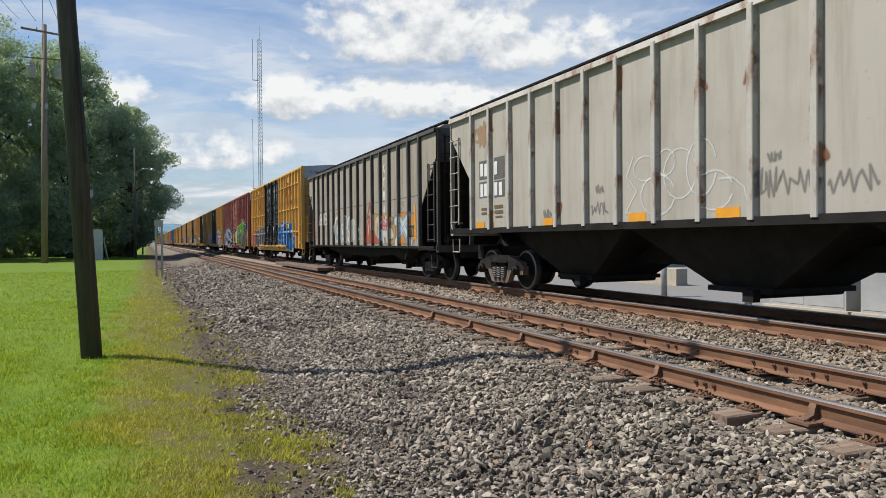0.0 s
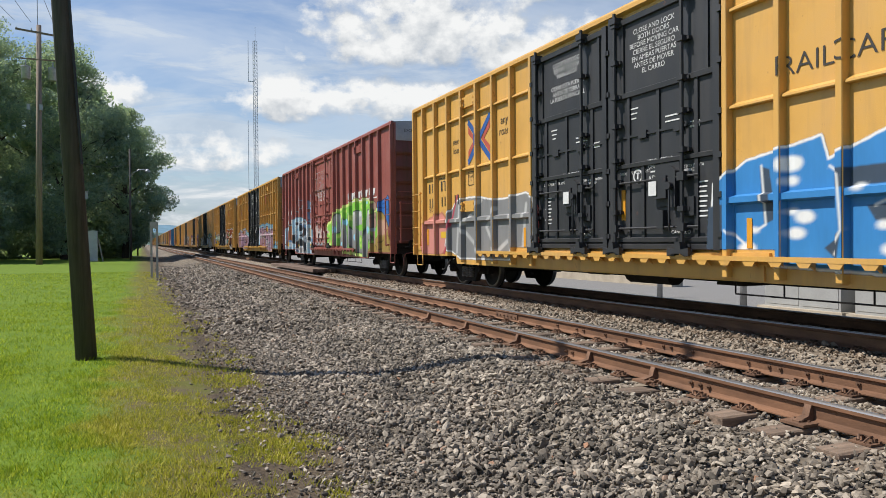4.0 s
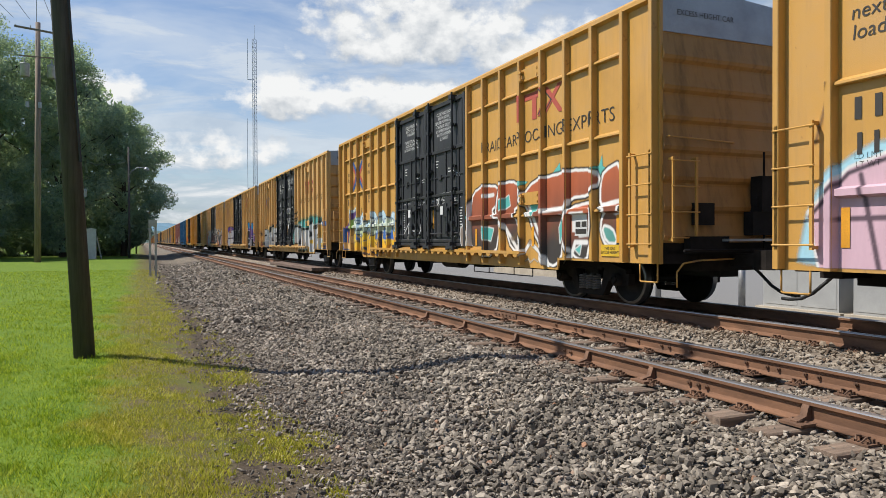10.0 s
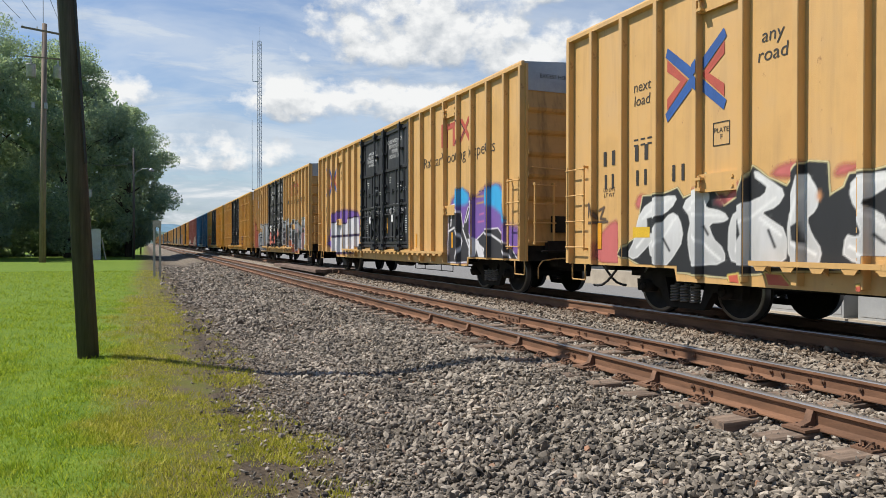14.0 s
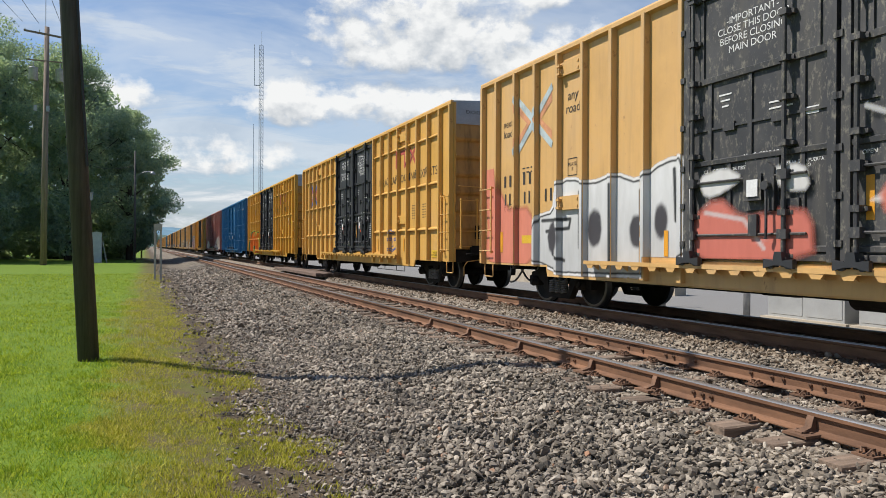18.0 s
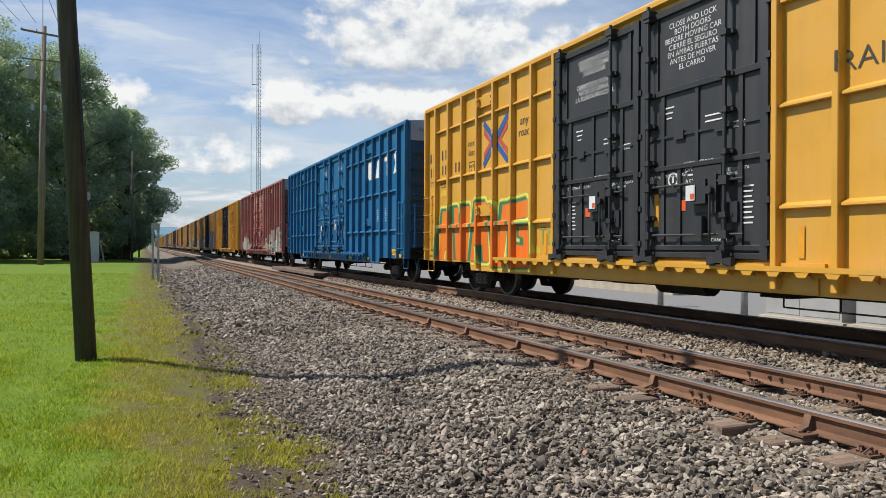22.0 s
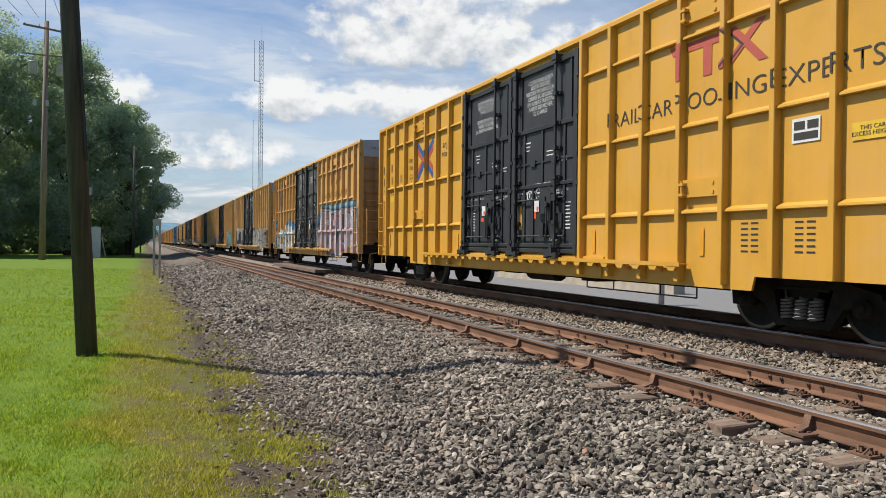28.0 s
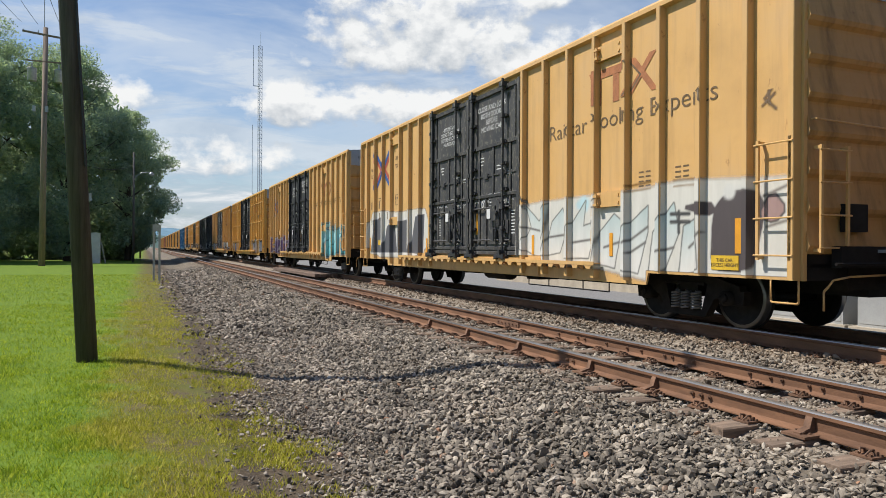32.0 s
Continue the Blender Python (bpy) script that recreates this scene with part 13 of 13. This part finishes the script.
c.poly([(4.77, 1.05), (4.83, 2.02), (5.37, 2.06), (5.83, 2.03), (6.65, 1.97), (6.66, 1.06)], (0.42, 0.19, 0.045), soft=0.1)
c.line([(4.78, 1.80), (5.19, 1.82), (6.14, 1.10)], 0.17, (0.13, 0.24, 0.34))
c.line([(4.81, 1.10), (5.37, 1.56), (6.07, 1.95)], 0.17, (0.13, 0.24, 0.34))
c.line([(4.78, 1.80), (5.19, 1.82), (6.14, 1.10)], 0.12, (0.46, 0.48, 0.47))
c.line([(4.81, 1.10), (5.37, 1.56), (6.07, 1.95)], 0.12, (0.46, 0.48, 0.47))
c.line([(4.83, 1.76), (5.19, 1.75), (5.93, 1.17)], 0.025, (0.16, 0.27, 0.37))
c.line([(4.90, 1.12), (5.43, 1.55), (5.99, 1.88)], 0.025, (0.16, 0.27, 0.37))
c.poly([(5.71, 1.07), (5.77, 1.31), (6.04, 1.27), (6.06, 1.05)], (0.13, 0.24, 0.34), soft=0.04)
c.poly([(6.05, 1.27), (6.07, 1.62), (6.53, 1.65), (6.53, 1.26)], (0.05, 0.042, 0.035), edge=(0.42, 0.38, 0.30), ew=0.02, curl=0)
c.line([(6.12, 1.54), (6.27, 1.54)], 0.012, (0.40, 0.25, 0.08))
c.line([(6.20, 1.53), (6.20, 1.33)], 0.012, (0.40, 0.25, 0.08))
c.line([(6.31, 1.33), (6.32, 1.52), (6.41, 1.47), (6.32, 1.42), (6.42, 1.33)], 0.012, (0.40, 0.25, 0.08))
c.line([(6.46, 1.51), (6.46, 1.34)], 0.012, (0.40, 0.25, 0.08))
c.line([(5.32, 2.31), (5.38, 2.38), (5.55, 2.37), (5.38, 2.27), (5.55, 2.27)], 0.02, (0.30, 0.28, 0.25), 0.6)
c.line([(5.31, 2.13), (5.43, 2.23)], 0.02, (0.30, 0.28, 0.25), 0.6)
c.put(brown, hopper_depth(8.275, 1.22, 15), "faded orange, blue and white graffiti", HW)
side_bars(brown, "number_bar", M["black"], [(y, z, 0.09, 0.15) for z in (2.27, 2.02) for y in (5.80, 5.56, 4.86, 4.62)])
# upright pale block marks on one panel
for i, strokes in enumerate(([[(0.11, 1), (0.05, 1), (-0.11, 0), (-0.05, 0)], [(-0.05, 1), (-0.11, 1), (0.05, 0), (0.11, 0)]], [[(0.1, 1), (-0.1, 1), (-0.1, 0.8), (0.1, 0.8)], [(0.03, 0.8), (-0.03, 0.8), (-0.03, 0), (0.03, 0)]],
                             [[(0.1, 1), (0.04, 1), (0.04, 0), (0.1, 0)], [(0.04, 1), (-0.09, 1), (-0.09, 0.45), (0.04, 0.45)], [(0.0, 0.45), (-0.05, 0.45), (-0.1, 0), (-0.05, 0)]], [[(0.03, 1), (-0.03, 1), (0.05, 0), (0.1, 0)], [(0.0, 0.85), (-0.03, 1), (-0.1, 0), (-0.05, 0)], [(0.05, 0.4), (-0.05, 0.4), (-0.06, 0.25), (0.06, 0.25)]])):
    for n, q in enumerate(strokes):
        part("mark", MB().prism([(-3.6 + y, 3.45 - 0.457 * i + 0.30 * z) for y, z in q], "x", -HW - 0.006 - 0.002 * n, -HW), M["white"], brown, "white block mark")
side_bars(brown, "reflector", M["orange"], [(-6.55, 1.72, 0.1, 1.05), (-1.42, 1.42, 0.1, 0.5), (1.12, 1.42, 0.1, 0.48), (3.40, 1.40, 0.1, 0.48), (6.86, 1.62, 0.1, 0.85)], label="orange reflective strips")
part("weld_seam", MB().box(-1.556, -1.55, -7.1, 7.1, 2.495, 2.508), M["brown_post"], brown)

c = Coat(-7.7, 8.0, 1.45, 4.2, 131)
pal = (0.62, 0.62, 0.60)
c.line([(-1.55, 2.5), (-1.72, 2.2), (-1.45, 1.95), (-1.75, 1.6), (-1.3, 1.55)], 0.011, pal)
for u, z, a, b in ((-1.25, 2.3, 0.28, 0.2), (-0.95, 1.85, 0.4, 0.32), (-0.45, 2.15, 0.35, 0.38), (0.0, 2.2, 0.3, 0.42), (0.25, 1.85, 0.35, 0.28), (-0.75, 2.35, 0.2, 0.2)):
    c.line([(u + a * math.cos(t), z + b * math.sin(t)) for t in np.linspace(0.3, 6.0, 16)], 0.010, pal)
c.line([(0.35, 2.0), (0.6, 2.0), (0.8, 1.85), (0.88, 1.55)], 0.010, pal)
for u, z, w, h in ((-4.4, 1.55, 0.4, 0.3), (-2.75, 1.6, 0.6, 0.3), (-2.6, 1.98, 0.3, 0.2), (1.0, 1.7, 0.45, 0.5), (1.4, 1.72, 0.75, 0.4), (2.05, 1.68, 0.8, 0.4), (2.9, 1.75, 0.6, 0.4), (1.2, 2.15, 0.25, 0.15)):
    c.tag(u, z, w * 0.8, h * 0.75, (0.14, 0.135, 0.13), 13, 0.010)
for i in range(60):
    u = c.rng.uniform(-7.6, 7.9)
    z1 = c.rng.uniform(1.6, 4.2)
    ln = c.rng.uniform(0.1, 0.6)
    i0 = -7.705 + round((u + 7.705) / 0.963) * 0.963
    c.line([(i0 + c.rng.normal(0, 0.05), z1), (i0 + c.rng.normal(0, 0.05), z1 - ln)], c.rng.uniform(0.02, 0.07), (0.22, 0.085, 0.03), 0.8)
c.oval(-7.25, 3.7, 0.35, 0.26, (0.36, 0.20, 0.09), 0.8, 0.55)
c.put(grey, hopper_depth(9.055, 1.35, 16), "thin white and black graffiti and rust runs", HW)
for y, z, h in ((7.10, 2.83, 0.44), (6.33, 2.81, 0.50), (7.10, 2.36, 0.38), (6.33, 2.34, 0.38)):
    side_bars(grey, "number_panel", M["panel_grey"], [(y, z, 0.52, h)], x=-(HW + 0.003), label="dark grey painted number panel")
side_bars(grey, "number_bar", M["white"], [(y, z, 0.15, 0.30) for y, z in ((7.22, 2.84), (7.00, 2.82), (6.49, 2.82), (7.22, 2.35), (7.02, 2.35), (6.49, 2.34), (6.26, 2.33))], x=-(HW + 0.008))
side_bars(grey, "stencil_bar", M["worn_ink"], [(7.08, 1.90, 0.36, 0.05), (7.08, 1.80, 0.34, 0.05), (6.36, 1.93, 0.42, 0.07), (6.36, 1.81, 0.42, 0.07), (6.36, 1.70, 0.34, 0.04)], x=-(HW + 0.008))
for y in (7.33, 4.19, 1.45, -0.5, -3.3, -6.2):
    side_bars(grey, "reflector", M["orange"], [(y, 1.52, 0.44, 0.15)], label="orange reflective strip")

# yellow patches behind the repainted number of one car
for j in (1, 2, 3):
    side_bars(BOX[14], "number_patch", M["sign_yellow"], [(HL - 0.4 - 0.82 - PITCH * (j - 1), 2.18, 0.44, 0.34)], x=-(HW + 0.0045), label="yellow patch behind the number")

# ---- company marks on single cars ----
b = BOX[11]
wr = (True, False)
z0, z1 = 3.52, 4.17
for q in ([[(-5.35, z1), (-5.85, z1), (-5.92, z1 - 0.1), (-5.92, z0 + 0.1), (-5.82, z0), (-5.38, z0), (-5.28, z0 + 0.1), (-5.28, z1 - 0.1)]], [[(-6.38, z1), (-6.56, z1), (-6.80, z0), (-6.13, z0)]],
          [[(-7.12, z1), (-7.76, z1), (-7.76, z1 - 0.17), (-7.12, z1 - 0.17)], [(-7.35, z1 - 0.17), (-7.54, z1 - 0.17), (-7.54, z0), (-7.35, z0)]],
          [[(-8.02, z1), (-8.24, z1), (-8.66, z0), (-8.44, z0)]]):
    side_quads(b, "mark", M["white"], q, 0.008, "white block mark", wr)
side_quads(b, "mark", M["white"], [[(-8.44, z1), (-8.66, z1), (-8.24, z0), (-8.02, z0)]], 0.010, "white block mark", wr)
for y, z, w in ((5.62, 0.74, 0.40), (3.40, 0.74, 0.36), (0.15, 0.72, 0.36), (-3.07, 0.74, 0.36), (-5.28, 0.74, 0.36), (8.9, 0.88, 0.5), (-8.6, 0.88, 0.6)):
    side_bars(b, "foot_stripe", M["orange"], [(y, z, w, 0.11)], x=-(HW + 0.034), label="orange-yellow stripe on the sill")
b = BOX[3]
for i in range(4):
    fy = -4.42 - i * 0.88
    side_quads(b, "mark", M["white"], [[(fy, 3.04), (fy - 0.42, 3.04), (fy - 0.28, 2.80), (fy + 0.16, 2.80)], [(fy + 0.1, 2.73), (fy - 0.62, 2.73), (fy - 0.58, 2.69), (fy + 0.14, 2.69)]], 0.010, "white slanted block mark", (False, True))
side_quads(b, "number_bar", M["white"], rects([(8.11, 2.74, 0.11, 0.23), (7.87, 2.72, 0.11, 0.22), (7.32, 2.76, 0.10, 0.21), (7.03, 2.75, 0.11, 0.21), (8.20, 2.27, 0.10, 0.23), (8.02, 2.28, 0.10, 0.22), (7.84, 2.26, 0.07, 0.22), (7.34, 2.30, 0.10, 0.21), (7.14, 2.30, 0.10, 0.21), (6.93, 2.30, 0.09, 0.21)]), 0.008, "painted car number", (False, True))
side_quads(BOX[12], "mark", M["white"], rects([(7.95, 3.02, 0.20, 0.40), (7.55, 3.02, 0.26, 0.40), (8.05, 2.47, 0.18, 0.40), (7.72, 2.47, 0.18, 0.40), (7.39, 2.47, 0.18, 0.40)]), 0.008, "white block marks", (False, False))


# ---- what moves ----
def motions():
    times = [i * 0.5 for i in range(65)]
    xs = np.linspace(0, 32, 65)
    dist = SPLINE(xs)
    for ob, y in CARS:
        walk(ob, [(t, pose(TRAIN_X, y - d, 0)) for t, d in zip(times, dist)])
    # the wheelsets turn in their trucks; all have the same size and so the same turning
    steps = np.arange(0, 32.0001, 1 / 15)
    ds = SPLINE(steps)
    rows = [(t, pose(0, 0, 0, math.degrees(d / 0.463), 0, 0)) for t, d in zip(steps, ds)]
    first = WHEELS[0]
    walk(first, rows)
    for w in WHEELS[1:]:
        w.rotation_mode = "QUATERNION"
        w.animation_data_create()
        w.animation_data.action = first.animation_data.action
        w.animation_data.action_slot = first.animation_data.action_slot


motions()
